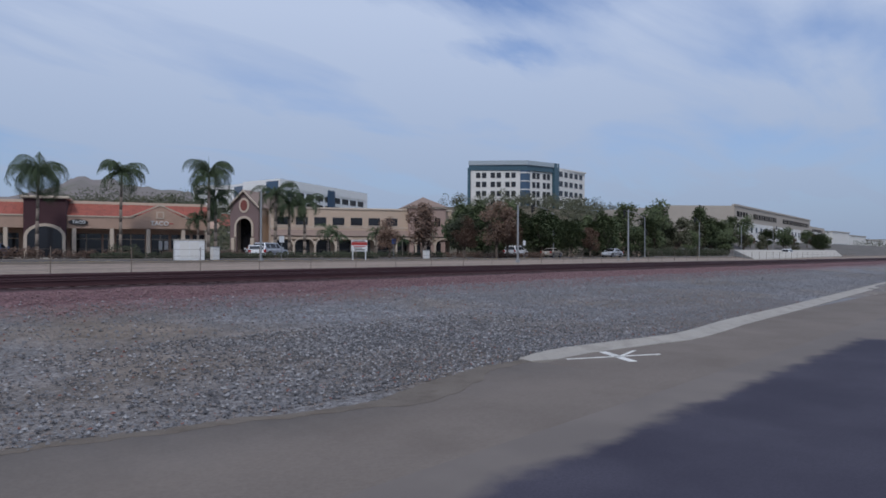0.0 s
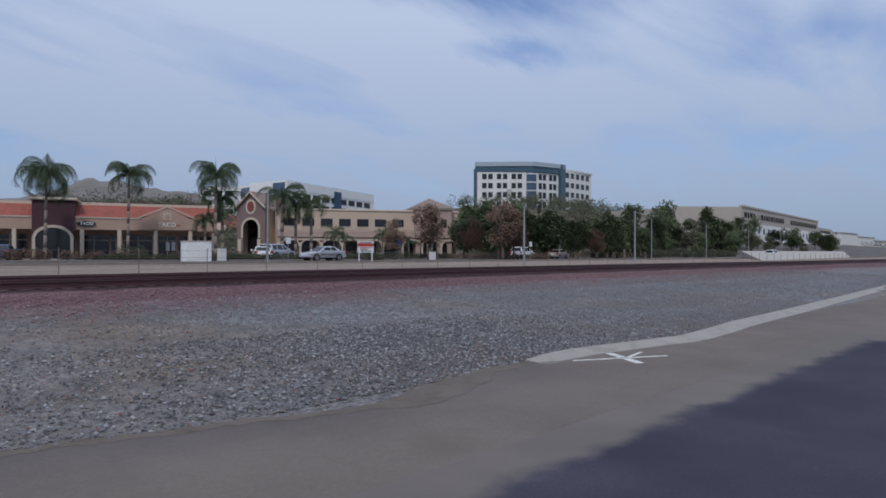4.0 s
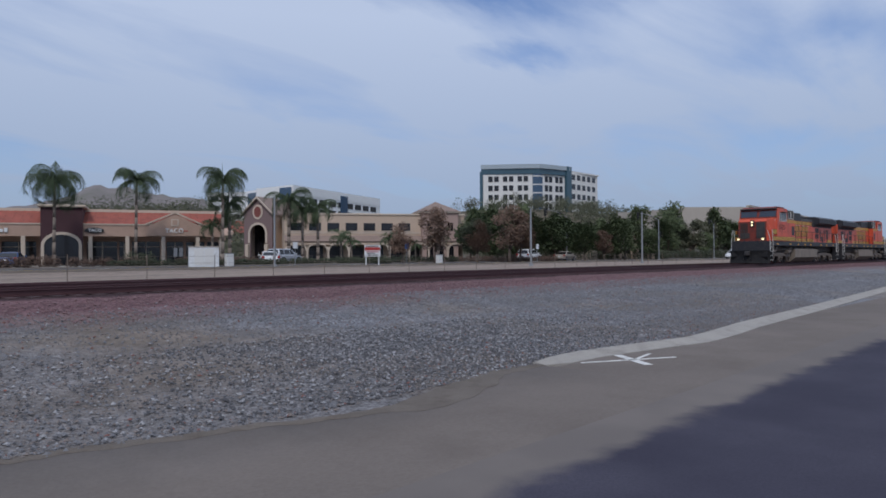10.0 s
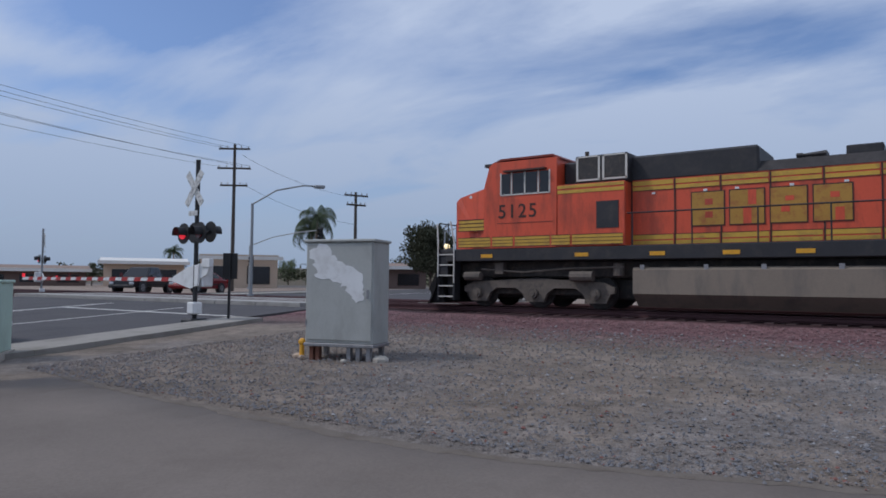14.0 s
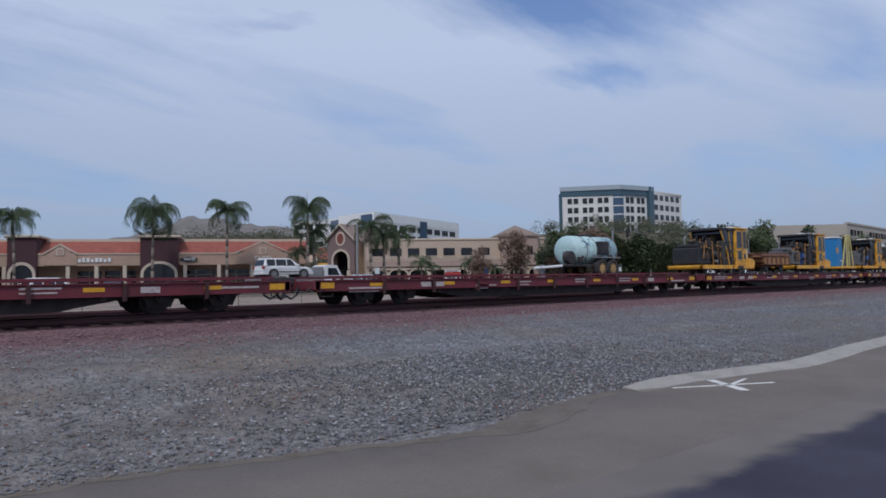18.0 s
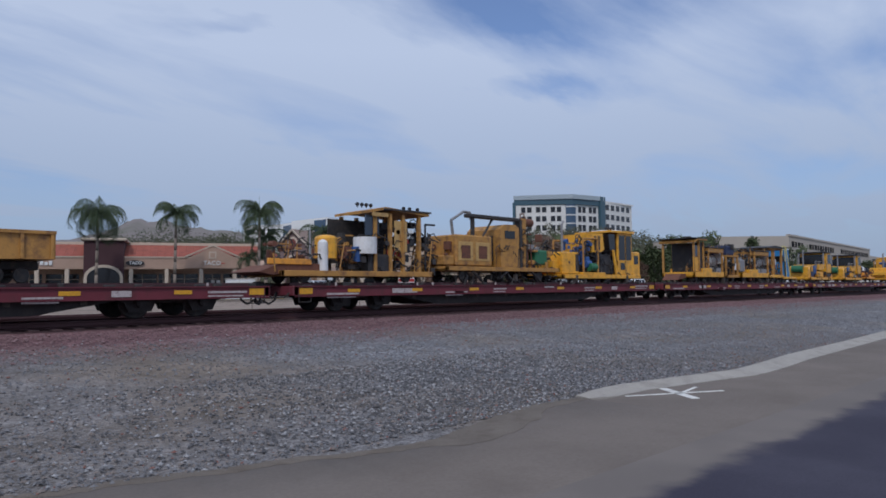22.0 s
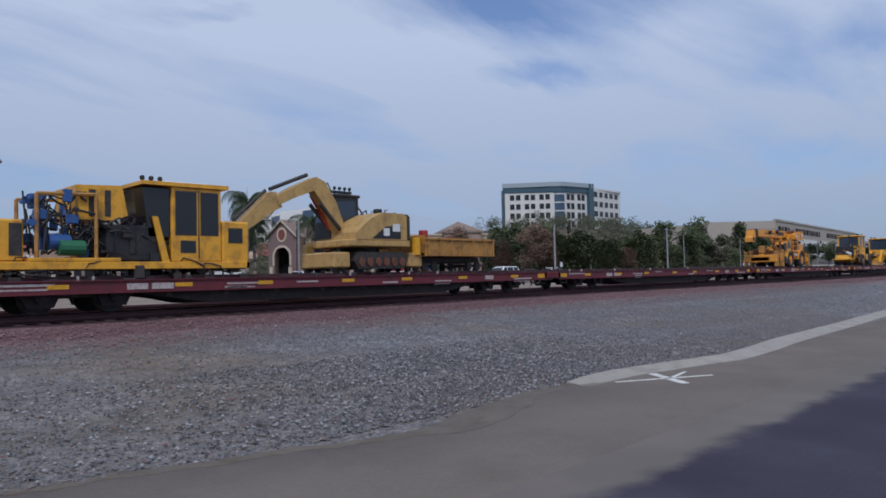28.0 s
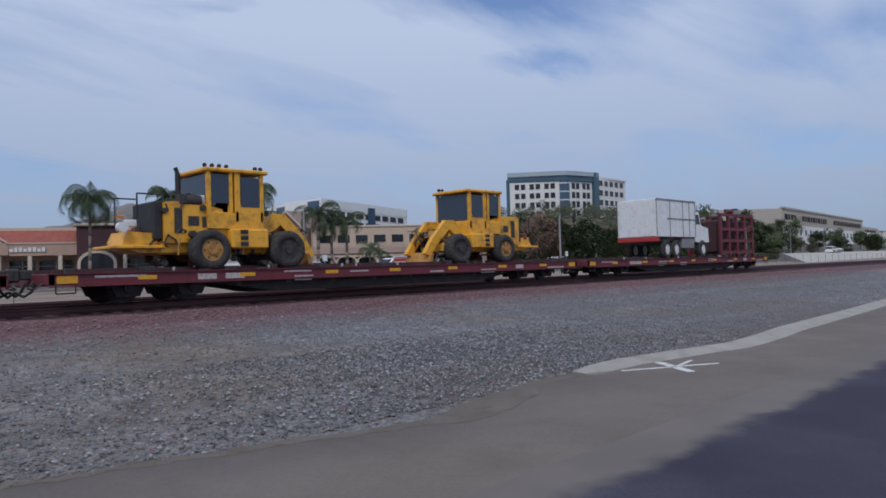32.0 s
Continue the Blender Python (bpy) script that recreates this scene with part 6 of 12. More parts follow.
def dump_cart(label):
    t = thing("dump_cart", pose(0, 0, 0), label, "dump cart", "tipper carts on the wagons")
    b = part("body", Shape().box(0.3, 4.9, -1.15, 1.15, 0.72, 0.82).box(0.3, 4.9, -1.2, -1.13, 0.7, 1.38).box(0.3, 4.9, 1.13, 1.2, 0.7, 1.38).box(0.3, 0.38, -1.15, 1.15, 0.7, 1.5).box(4.82, 4.9, -1.15, 1.15, 0.7, 1.38), YELLOW_W, t, "worn yellow tipper body")
    s = Shape()
    for k in range(7):
        plate(s, 0.45 + k * 0.72, 0.53 + k * 0.72, 0.72, 1.38, 1.205, 0.05)
    plate(s, 0.3, 4.9, 1.32, 1.40, 1.205, 0.06)
    parts("rib", s, YELLOW_W, b)
    part("spoil", Shape().prism([(0.4, 0.9), (1.0, 1.35), (2.2, 1.48), (3.4, 1.4), (4.8, 1.2), (4.8, 0.9)], -1.1, 1.1, "y"), RUST, t, "rusty scrap inside")
    part("chassis", Shape().box(0.1, 4.7, -0.5, 0.5, 0.45, 0.68, 0.03), GREASE, t)
    rail_wheels(t, (0.7, 1.3, 3.6, 4.2), 0.2)
    part("drum", Shape().cyl((0.05, -0.9, 0.75), (0.05, -0.9, 1.4), 0.22, 14), REFLECT, t, "yellow drum")
    part("red_can", Shape().box(0.55, 0.85, -0.9, -0.6, 1.38, 1.7, 0.03), REDP, t)
    return t


def canopy_machine(label):
    """Old crew machine with an open canopy, 7 m."""
    t = thing("canopy_machine", pose(0, 0, 0), label, "track machine", "worn machines with canopies")
    frame_box(t, 0.2, 6.8, 0.35, 0.55, YELLOW_W)
    rail_wheels(t, (1.2, 5.6), 0.25)
    part("front_tray", Shape().prism([(-0.5, 0.5), (0.2, 0.75), (1.9, 0.8), (1.9, 0.55), (0.0, 0.4)], -0.9, 0.9, "y"), RUST, t, "rusty orange front tray")
    part("tow_beam", Shape().box(-0.2, 1.4, -0.95, -0.85, 0.75, 0.95, 0.02), CRANE_Y, t)
    part("gas_bottle", Shape().cyl((1.9, -0.85, 0.55), (1.9, -0.85, 1.5), 0.17, 12).ball((1.9, -0.85, 1.5), 0.17, 10, 5), WHITE, t, "white gas bottle")
    part("engine_cover", Shape().cyl((2.2, -0.6, 1.0), (2.2, -0.6, 1.72), 0.38, 18).ball((2.2, -0.6, 1.72), 0.38, 14, 6, (1, 1, 0.35)), YELLOW, t)
    clutter(t, "machine_part", 2.0, 3.4, 0.5, 1.6, 16, [BLACK, GREASE, YELLOW_W, GREASE], 11)
    part("white_drum", Shape().cyl((3.75, -0.75, 1.2), (3.75, -0.75, 1.82), 0.42, 20), WHITE, t, "white round drum")
    part("dark_tank", Shape().box(3.75, 4.8, -0.98, 0.5, 0.4, 1.2, 0.06), BLACK, t)
    s = Shape()
    for x in (4.0, 4.7, 5.3, 6.1):
        for y in (-0.98, 0.98):
            post(s, x, y, 0.5, 2.75, 0.06)
    parts("canopy_post", s, YELLOW_W, t)
    r = part("canopy", Shape().prism([(3.8, 2.74), (4.4, 2.88), (6.5, 2.75), (6.5, 2.84), (4.4, 2.98), (3.8, 2.84)], -1.12, 1.12, "y"), YELLOW_W, t, "worn yellow canopy roof")
    part("canopy_edge", Shape().box(3.8, 4.5, -1.14, -1.08, 2.6, 2.74), TAN_Y, r)
    part("roof_slab", Shape().box(4.3, 6.6, -1.16, 1.16, 2.86, 2.93, 0.01), GREASE, r)
    roof_lights(t, (3.45, 3.65, 3.85, 4.05, 5.6, 5.9, 6.3), 2.93)
    part("side_screen", Shape().box(3.58, 4.2, -0.97, -0.95, 1.9, 2.65), SKYGLASS, t)
    part("panel", Shape().box(4.9, 5.5, -1.0, -0.96, 1.3, 2.5, 0.01), TAN_Y, t)
    clutter(t, "machine_part", 4.8, 6.7, 0.5, 2.0, 26, [GREASE, BLACK, YELLOW_W, STEELG, REDP, GREASE], 13)
    s = Shape().tube([(6.5, -0.9, 0.6), (6.5, -0.9, 2.45), (7.0, -0.9, 2.45)], 0.04, 6)
    part("arm", s, BLACK, t)
    tangle(t, 0.0, 3.2, 0.5, 1.5, 26, 301, 1.0, (BLACK, RUST, YELLOW_W))
    tangle(t, 3.1, 6.9, 0.35, 1.9, 40, 302, 1.05, (BLACK, GREASE, YELLOW_W))
    tangle(t, 4.5, 7.0, 1.6, 2.5, 16, 303, 1.0, (BLACK, BLACK, GREASE))
    part("seat_back", Shape().box(4.9, 5.1, -0.6, 0.3, 0.9, 2.2, 0.05), BLACK, t, "black operator seat")
    # added dark sheet, so that the inside under the canopy reads dark
    part("rear_curtain", Shape().box(3.2, 6.2, 0.7, 0.74, 0.9, 2.6), GREASE, t, "dark sheet added to darken the inside")
    part("blue_drum", Shape().cyl((3.35, -0.75, 0.9), (3.35, -0.75, 1.45), 0.17, 12), BLUEP, t, "blue drum")
    return t


def crew_rig(label):
    """Long yellow drive unit with exhausts, 7.5 m."""
    t = thing("drive_unit", pose(0, 0, 0), label, "track machine")
    frame_box(t, 0.0, 7.3, 0.62, 0.8, YELLOW_W)
    rail_wheels(t, (1.2, 6.0), 0.28)
    s = Shape()
    for x in (1.4, 3.4, 5.2):
        s.tube([(x, -1.0, 0.65), (x + 0.7, -1.0, 0.15)], 0.05, 6)
    parts("stay", s, GREASE, t)
    part("tool_shelf", Shape().box(0.0, 0.55, -0.9, 0.9, 0.85, 1.25, 0.04), YELLOW_W, t)
    c = part("engine_house", Shape().box(0.6, 2.75, -0.95, 0.95, 0.82, 2.15, 0.06), YELLOW_W, t)
    for x in (0.72, 1.72):
        part("door", Shape().box(x, x + 0.85, -0.972, -0.95, 1.05, 1.85, 0.01), TAN_Y, c)
    part("silencer", Shape().cyl((3.0, -0.5, 1.1), (3.0, -0.5, 2.2), 0.2, 14), BLACK, t, "black silencer drum")
    part("cab_box", Shape().prism([(3.3, 0.82), (3.25, 2.5), (3.55, 2.72), (4.3, 2.75), (4.5, 2.6), (4.5, 0.82)], -0.95, 0.95, "y"), YELLOW_W, t)
    part("cab_pane", Shape().box(3.55, 4.2, -0.965, -0.95, 2.1, 2.45), CABGLASS, t)
    part("roof_boom", Shape().box(1.4, 4.7, -0.9, -0.6, 2.92, 3.08, 0.03).box(1.7, 1.8, -0.85, -0.7, 2.1, 2.95).box(4.62, 4.78, -0.9, -0.6, 0.8, 3.0).tube([(2.4, -0.75, 2.15), (3.0, -0.75, 2.95)], 0.05, 6), GREASE, t, "dark roof gantry")
    s = Shape().tube([(1.0, -0.4, 2.1), (0.9, -0.4, 2.8), (1.6, -0.4, 3.2), (2.0, -0.4, 3.2), (2.05, -0.4, 2.9)], 0.06, 8)
    part("exhaust_pipe", s, STEELG, t)
    v = part("stack", Shape().cyl((5.15, -0.5, 0.8), (5.15, -0.5, 3.1), 0.26, 14), YELLOW_W, t, "worn yellow blower stack")
    part("stack_mouth", Shape().cyl((5.2, -0.5, 2.95), (5.85, -0.5, 2.95), 0.2, 14), RUST, v)
    part("green_tank", Shape().box(5.65, 6.5, -0.95, 0.4, 0.95, 1.65, 0.06), GREENP, t, "green oil tank")
    clutter(t, "machine_part", 3.6, 7.0, 0.8, 2.3, 20, [RUST, YELLOW_W, GREASE, STEELG], 17)
    tangle(t, 0.0, 1.4, 0.8, 1.9, 14, 311, 1.0, (BLACK, RUST, YELLOW_W))
    part("stack_loop", Shape().tube([(4.9, -0.7, 3.0), (4.9, -0.7, 3.3), (5.15, -0.7, 3.35), (5.2, -0.7, 3.0)], 0.03, 6), RUST, v)
    tangle(t, 4.5, 5.6, 0.8, 2.5, 22, 318, 1.0, (BLACK, YELLOW_W, RUST))
    tangle(t, 2.7, 7.2, 0.8, 1.9, 34, 312, 1.0, (BLACK, YELLOW_W, GREASE))
    tangle(t, 0.5, 7.0, 0.05, 0.6, 26, 313, 1.1, (BLACK, UNDER, GREASE))
    for x in (0.9, 1.9):
        part("door_grille", Shape().box(x, x + 0.5, -0.985, -0.972, 1.15, 1.7), RUST, t)
    return t


def tank_rig(label, seed, l0, crane):
    """Canopied operator's stand followed by a silver tank unit under a small roof."""
    t = thing("tank_machine", pose(0, 0, 0), label, "track machine", "worn machines with tanks")
    frame_box(t, 0.2, 5.6, 0.42, 0.72, YELLOW)
    rail_wheels(t, (1.1, 4.8), 0.25)
    part("low_arm", Shape().prism([(-1.2, 0.25), (-0.6, 0.62), (0.4, 0.62), (0.4, 0.4)], -0.5, 0.5, "y"), RUST, t)
    if crane:
        s = Shape()
        for x, y in ((0.3, -0.98), (1.15, -0.98), (1.95, -0.98), (0.3, 0.98), (1.95, 0.98)):
            post(s, x, y, 0.5, 2.55, 0.055)
        parts("canopy_post", s, YELLOW_W, t)
        part("canopy_cover", Shape().box(0.0, 2.4, -1.18, 1.18, 2.7, 2.75, 0.01), GREASE, t)
        part("canopy", Shape().prism([(0.1, 2.45), (0.7, 2.62), (2.3, 2.62), (2.3, 2.7), (0.6, 2.72), (0.05, 2.55)], -1.15, 1.15, "y"), YELLOW_W, t)
        part("front_panel", Shape().box(0.2, 1.0, -1.0, -0.95, 0.75, 1.6, 0.02), YELLOW, t)
        part("dark_curtain", Shape().box(1.55, 2.05, -0.95, 0.9, 0.75, 2.5, 0.03), BLACK, t)
        part("screen", Shape().box(0.25, 0.95, -0.98, -0.96, 1.65, 2.3), SKYGLASS, t)
        part("radio_box", Shape().box(-0.15, 0.25, -0.9, -0.5, 2.7, 2.82, 0.02), GREASE, t)
    else:
        part("hopper", Shape().box(0.3, 1.2, -0.9, 0.5, 0.8, 1.6, 0.05).cyl((1.0, -0.4, 1.5), (1.0, -0.4, 1.75), 0.35, 12), STEELG, t)
        part("side_box", Shape().box(-0.3, 0.3, -0.9, -0.3, 0.9, 1.35, 0.03), TAN_Y, t)
    part("plinth", Shape().box(1.6, 3.3, -1.05, 1.05, 0.72, 0.95, 0.02), YELLOW, t)
    tk = part("tank", Shape().cyl((3.1, -0.3, 1.42), (5.3, -0.3, 1.42), 0.46, 22), SILVER, t, "stained silver cylinder tank", True)
    s = Shape()
    for x in (3.3, 4.2, 5.1):
        s.cyl((x - 0.03, -0.3, 1.42), (x + 0.03, -0.3, 1.42), 0.475, 22)
    parts("band", s, RUST, tk)
    part("tank_base", Shape().box(3.0, 5.5, -1.0, 1.0, 0.62, 0.7).box(3.1, 4.0, -0.95, 0.8, 0.7, 1.02, 0.02).box(4.3, 5.3, -0.95, 0.8, 0.7, 1.02, 0.02), STEELG, t)
    s = Shape()
    for x in (2.85, 5.45):
        for y in (-0.98, 0.9):
            post(s, x, y, 0.7, 2.15, 0.05)
    parts("rack_post", s, YELLOW_W, t)
    part("rack_roof", Shape().box(2.75, 5.6, -1.05, 1.05, 1.92, 2.2, 0.03), YELLOW_W, t, "worn yellow rack roof")
    part("rack_cover", Shape().box(2.7, 5.65, -1.08, 1.08, 2.2, 2.26, 0.01), GREASE, t)
    part("white_drum", Shape().cyl((5.6, -0.6, 1.6), (5.9, -0.6, 1.6), 0.35, 14), WHITE, t)
    clutter(t, "machine_part", 2.0, 3.1, 0.75, 2.0, 18, [GREASE, BLACK, YELLOW_W, RUST], seed)
    clutter(t, "under_part", 0.5, 5.4, 0.15, 0.5, 14, [GREASE, RUST, BLACK], seed + 1)
    tangle(t, 0.1, 5.4, 0.7, 1.2, 26, seed + 200)
    tangle(t, 1.9, 3.2, 1.0, 2.3, 20, seed + 210, 1.0, (BLACK, BLACK, YELLOW_W))
    tangle(t, 0.2, 5.5, 0.05, 0.45, 20, seed + 220, 1.1, (BLACK, UNDER, GREASE))
    tangle(t, 2.8, 5.3, 2.1, 2.25, 6, seed + 230, 1.0, (BLACK, GREASE, YELLOW_W))
    return t


def canopy_stand(label):
    """Open operator's stand under a flat dark roof."""
    t = thing("operator_stand", pose(0, 0, 0), label, "track machine")
    frame_box(t, 0, 2.9, 0.42, 0.62, YELLOW)
    rail_wheels(t, (0.5, 2.3), 0.22)
    s = Shape()
    for x, y in ((0.95, -0.98), (1.2, -0.98), (2.6, -0.98), (0.2, 0.98), (2.6, 0.98)):
        post(s, x, y, 0.5, 2.55, 0.06)
    parts("canopy_post", s, YELLOW_W, t)
    part("canopy", Shape().box(0.2, 2.75, -1.05, 1.05, 2.42, 2.56, 0.02), YELLOW_W, t)
    part("canopy_cover", Shape().prism([(0.0, 2.56), (1.2, 2.7), (2.95, 2.58), (2.95, 2.52), (0.0, 2.5)], -1.15, 1.15, "y"), GREASE, t, "flat dark roof sheet")
    part("red_box", Shape().box(1.75, 2.3, -0.7, -0.2, 1.1, 1.6, 0.04), REDP, t, "red tool box")
    part("white_box", Shape().box(1.5, 1.85, -0.9, -0.5, 1.35, 1.75, 0.03), WHITE, t)
    part("seat", Shape().box(1.3, 1.8, -0.3, 0.3, 0.62, 1.1, 0.05).box(1.3, 1.42, -0.3, 0.3, 1.1, 1.7, 0.04), BLACK, t)
    part("side_shelf", Shape().box(2.65, 3.6, -0.95, 0.3, 1.58, 1.64).box(3.5, 3.58, -0.95, -0.87, 0.1, 1.6), GREASE, t)
    part("shelf_box", Shape().box(2.75, 3.55, -0.9, 0.2, 1.64, 2.0, 0.05), BLACK, t, "black box on the side shelf")
    tangle(t, 0.2, 2.7, 0.5, 1.3, 22, 351)
    tangle(t, 0.2, 2.7, 0.05, 0.45, 12, 352, 1.1, (BLACK, UNDER, GREASE))
    return t


def engine_rig(label):
    t = thing("engine_stand", pose(0, 0, 0), label, "track machine")
    frame_box(t, 0, 1.9, 0.4, 0.55, YELLOW_W)
    rail_wheels(t, (0.5, 1.4), 0.22)
    s = Shape()
    for x in (0.1, 1.2, 1.8):
        for y in (-0.95, 0.95):
            post(s, x, y, 0.5, 1.75, 0.05)
    parts("rack_post", s, YELLOW_W, t)
    part("shelf", Shape().box(0, 1.95, -1.0, 1.0, 1.72, 1.82, 0.01), YELLOW_W, t)
    part("blue_tank", Shape().box(0.5, 1.7, -0.8, 0.8, 1.85, 2.45, 0.05), NAVY, t, "dark blue fuel tank")
    part("white_panel", Shape().box(1.3, 1.55, -0.98, -0.94, 0.9, 1.3), WHITE, t)
    clutter(t, "engine_part", 0.2, 1.7, 0.55, 1.65, 22, [BLACK, GREASE, RUST, STEELG], 23)
    clutter(t, "top_part", 0.2, 1.8, 2.0, 2.5, 8, [BLACK, GREASE], 24)
    tangle(t, 0.05, 1.8, 0.5, 1.7, 26, 331)
    tangle(t, 0.2, 1.6, 1.9, 2.3, 7, 332, 0.8, (BLACK, GREASE, GREASE))
    return t


def white_tank_cart(label):
    t = thing("tank_cart", pose(0, 0, 0), label, "tank cart")
    frame_box(t, 0, 2.9, 0.4, 0.55, CRANE_Y)
    rail_wheels(t, (0.6, 2.3), 0.22)
    part("tank", Shape().cyl((1.0, 0, 1.15), (2.0, 0, 1.15), 0.5, 20).ball((1.0, 0, 1.15), 0.5, 14, 8, (0.4, 1, 1)).ball((2.0, 0, 1.15), 0.5, 14, 8, (0.4, 1, 1)), WHITE, t, "white spherical-ended tank", True)
    part("drum", Shape().cyl((0.5, -0.4, 1.0), (0.5, -0.4, 1.5), 0.17, 14), NAVY, t)
    part("drum", Shape().cyl((2.5, -0.4, 1.0), (2.5, -0.4, 1.45), 0.17, 14), NAVY, t)
    clutter(t, "cart_part", 0.1, 2.8, 0.5, 0.9, 14, [RUST, CRANE_Y, RUST, GREASE], 31)
    tangle(t, 0.1, 2.7, 0.5, 1.2, 20, 361, 1.0, (BLACK, RUST, CRANE_Y))
    part("bracket", Shape().prism([(1.1, 0.5), (1.9, 0.5), (1.5, 0.75)], -1.0, -0.9, "y"), CRANE_Y, t)
    return t


def pickup_wheel(t, x, y, r, w, rim):
    tw = part("wheel", Shape().wheel((x, y, r), r, w, 24), RUBBER, t, "", True)
    s = Shape()
    sy = -1 if y < 0 else 1
    s.cyl((x, y - w * 0.42, r), (x, y + w * 0.42, r), r * 0.58, 20)
    s.cyl((x, y + sy * w * 0.40, r), (x, y + sy * w * 0.52, r), r * 0.24, 14)
    part("rim", s, rim, tw)
    s = Shape()
    for k in range(6):
        a = k * math.pi / 3
        s.cyl((x + 0.4 * r * math.cos(a), y + sy * w * 0.42, r + 0.4 * r * math.sin(a)), (x + 0.4 * r * math.cos(a), y + sy * w * 0.46, r + 0.4 * r * math.sin(a)), 0.03, 6)
    part("wheel_nuts", s, GREASE, tw)
    return tw


def crane(label):
    """Rough-terrain crane on two big axles, its telescopic boom stowed forward to -x."""
    t = thing("mobile_crane", pose(0, 0, 0), label, "mobile crane")
    part("chassis", Shape().box(1.9, 8.9, -0.7, 0.7, 0.55, 0.95, 0.05), CRANE_Y, t)
    for x in (4.73, 7.22):
        for sy in (-1, 1):
            pickup_wheel(t, x, sy * 1.0, 0.70, 0.52, CRANE_Y)
            s = Shape()
            n = 10
            arc = [(x + 0.86 * math.cos(math.pi * k / n), 0.72 + 0.80 * math.sin(math.pi * k / n)) for k in range(n + 1)]
            arc2 = [(x + 0.80 * math.cos(math.pi * k / n), 0.72 + 0.75 * math.sin(math.pi * k / n)) for k in range(n, -1, -1)]
            y0, y1 = sorted((sy * 0.70, sy * 1.28))
            part("mudguard", s.prism(arc + arc2, y0, y1, "y"), CRANE_Y, t)
    # outriggers and stands in front
    for x0, x1, z1 in ((1.9, 2.3, 1.2), (2.95, 3.4, 1.3), (8.65, 9.1, 1.0)):
        part("outrigger_box", Shape().box(x0, x1, -1.2, 1.2, 0.5, z1 - 0.1, 0.04), CRANE_Y, t)
        for sy in (-1, 1):
            y0, y1 = sorted((sy * 0.98, sy * 1.24))
            part("outrigger_foot", Shape().box(x0 + 0.06, x1 - 0.06, y0, y1, 0.12, z1 + 0.2, 0.03), YELLOW_W, t)
    part("stand_post", Shape().box(3.1, 3.25, -1.1, -0.95, 1.3, 2.05, 0.02).ball((3.17, -1.02, 2.1), 0.09, 8, 5), RUST, t)
    part("front_winch", Shape().box(2.35, 2.9, -0.8, 0.8, 0.7, 1.25, 0.05).cyl((2.6, -0.7, 1.4), (2.6, 0.7, 1.4), 0.2, 12), RUST, t)
    part("hook_block", Shape().box(2.1, 2.5, -0.2, 0.2, 1.2, 1.85, 0.06), YELLOW_W, t)
    # cab
    cb = part("cab", Shape().prism([(3.92, 1.35), (3.92, 1.95), (4.05, 2.22), (4.75, 2.25), (4.75, 1.35)], -1.25, -0.4, "y"), CRANE_Y, t, "crane operator's cab")
    part("side_pane", Shape().prism([(4.0, 1.6), (4.08, 2.14), (4.2, 2.14), (4.2, 1.6)], -1.262, -1.25, "y"), SKYGLASS, cb)
    part("side_pane", Shape().box(4.26, 4.62, -1.262, -1.25, 1.6, 2.14), CABGLASS, cb)
    part("front_pane", Shape().box(3.908, 3.92, -1.15, -0.5, 1.5, 1.95), CABGLASS, cb)
    part("cab_roof", Shape().box(3.98, 5.1, -1.28, -0.38, 2.25, 2.30, 0.01), CRANE_Y, cb)
    part("grille_panel", Shape().prism([(3.42, 1.42), (3.42, 2.02), (3.6, 2.08), (3.86, 2.0), (3.86, 1.42)], -1.26, -1.2, "y"), UNDER, t, "dusty dark screen panel")
    part("drum", Shape().cyl((3.87, -1.08, 0.95), (3.87, -1.08, 1.45), 0.17, 14), REFLECT, t, "yellow drum")
    part("bumper", Shape().box(3.62, 4.02, -1.25, -0.85, 0.35, 0.95, 0.06), GREASE, t)
    # deck and open frame behind the cab
    part("deck", Shape().box(4.75, 6.75, -1.2, 1.2, 1.3, 1.46, 0.02), CRANE_Y, t)
    fr = Shape()
    for x in (5.55, 6.6):
        for y in (-1.15, -0.3):
            fr.cyl((x, y, 1.44), (x, y, 2.2), 0.035, 6)
    for z in (1.85, 2.2):
        fr.cyl((5.55, -1.15, z), (6.6, -1.15, z), 0.03, 6)
    parts("frame_rail", fr, CRANE_Y, t)
    part("turret_cheek", Shape().prism([(5.75, 1.46), (6.35, 2.75), (6.85, 2.75), (6.75, 1.46)], -0.62, -0.52, "y"), CRANE_Y, t, "slewing turret side plate")
    part("turret_cheek", Shape().prism([(5.75, 1.46), (6.35, 2.75), (6.85, 2.75), (6.75, 1.46)], 0.52, 0.62, "y"), CRANE_Y, t)
    part("slew_ring", Shape().cyl((6.2, 0, 1.4), (6.2, 0, 1.6), 0.75, 20), GREASE, t)
    parts("ram", Shape().cyl((5.15, -0.15, 1.55), (5.75, -0.15, 2.62), 0.15, 12).cyl((5.7, 0.25, 1.55), (6.2, 0.25, 2.6), 0.12, 12), CRANE_Y, t, "thick boom-lifting ram")
    part("air_tank", Shape().cyl((5.8, -1.05, 1.05), (6.4, -1.05, 1.05), 0.17, 14), SILVER, t, "silver air tank", True)
    part("step_box", Shape().box(5.35, 5.65, -1.2, -0.7, 0.85, 1.3, 0.02), CRANE_Y, t)
    # engine
    e = part("engine_house", Shape().box(6.8, 8.5, -0.95, 0.95, 1.46, 2.08, 0.04), CRANE_Y, t)
    part("engine_door", Shape().box(7.5, 8.05, -0.965, -0.95, 1.56, 2.0, 0.005), CRANE_Y, e)
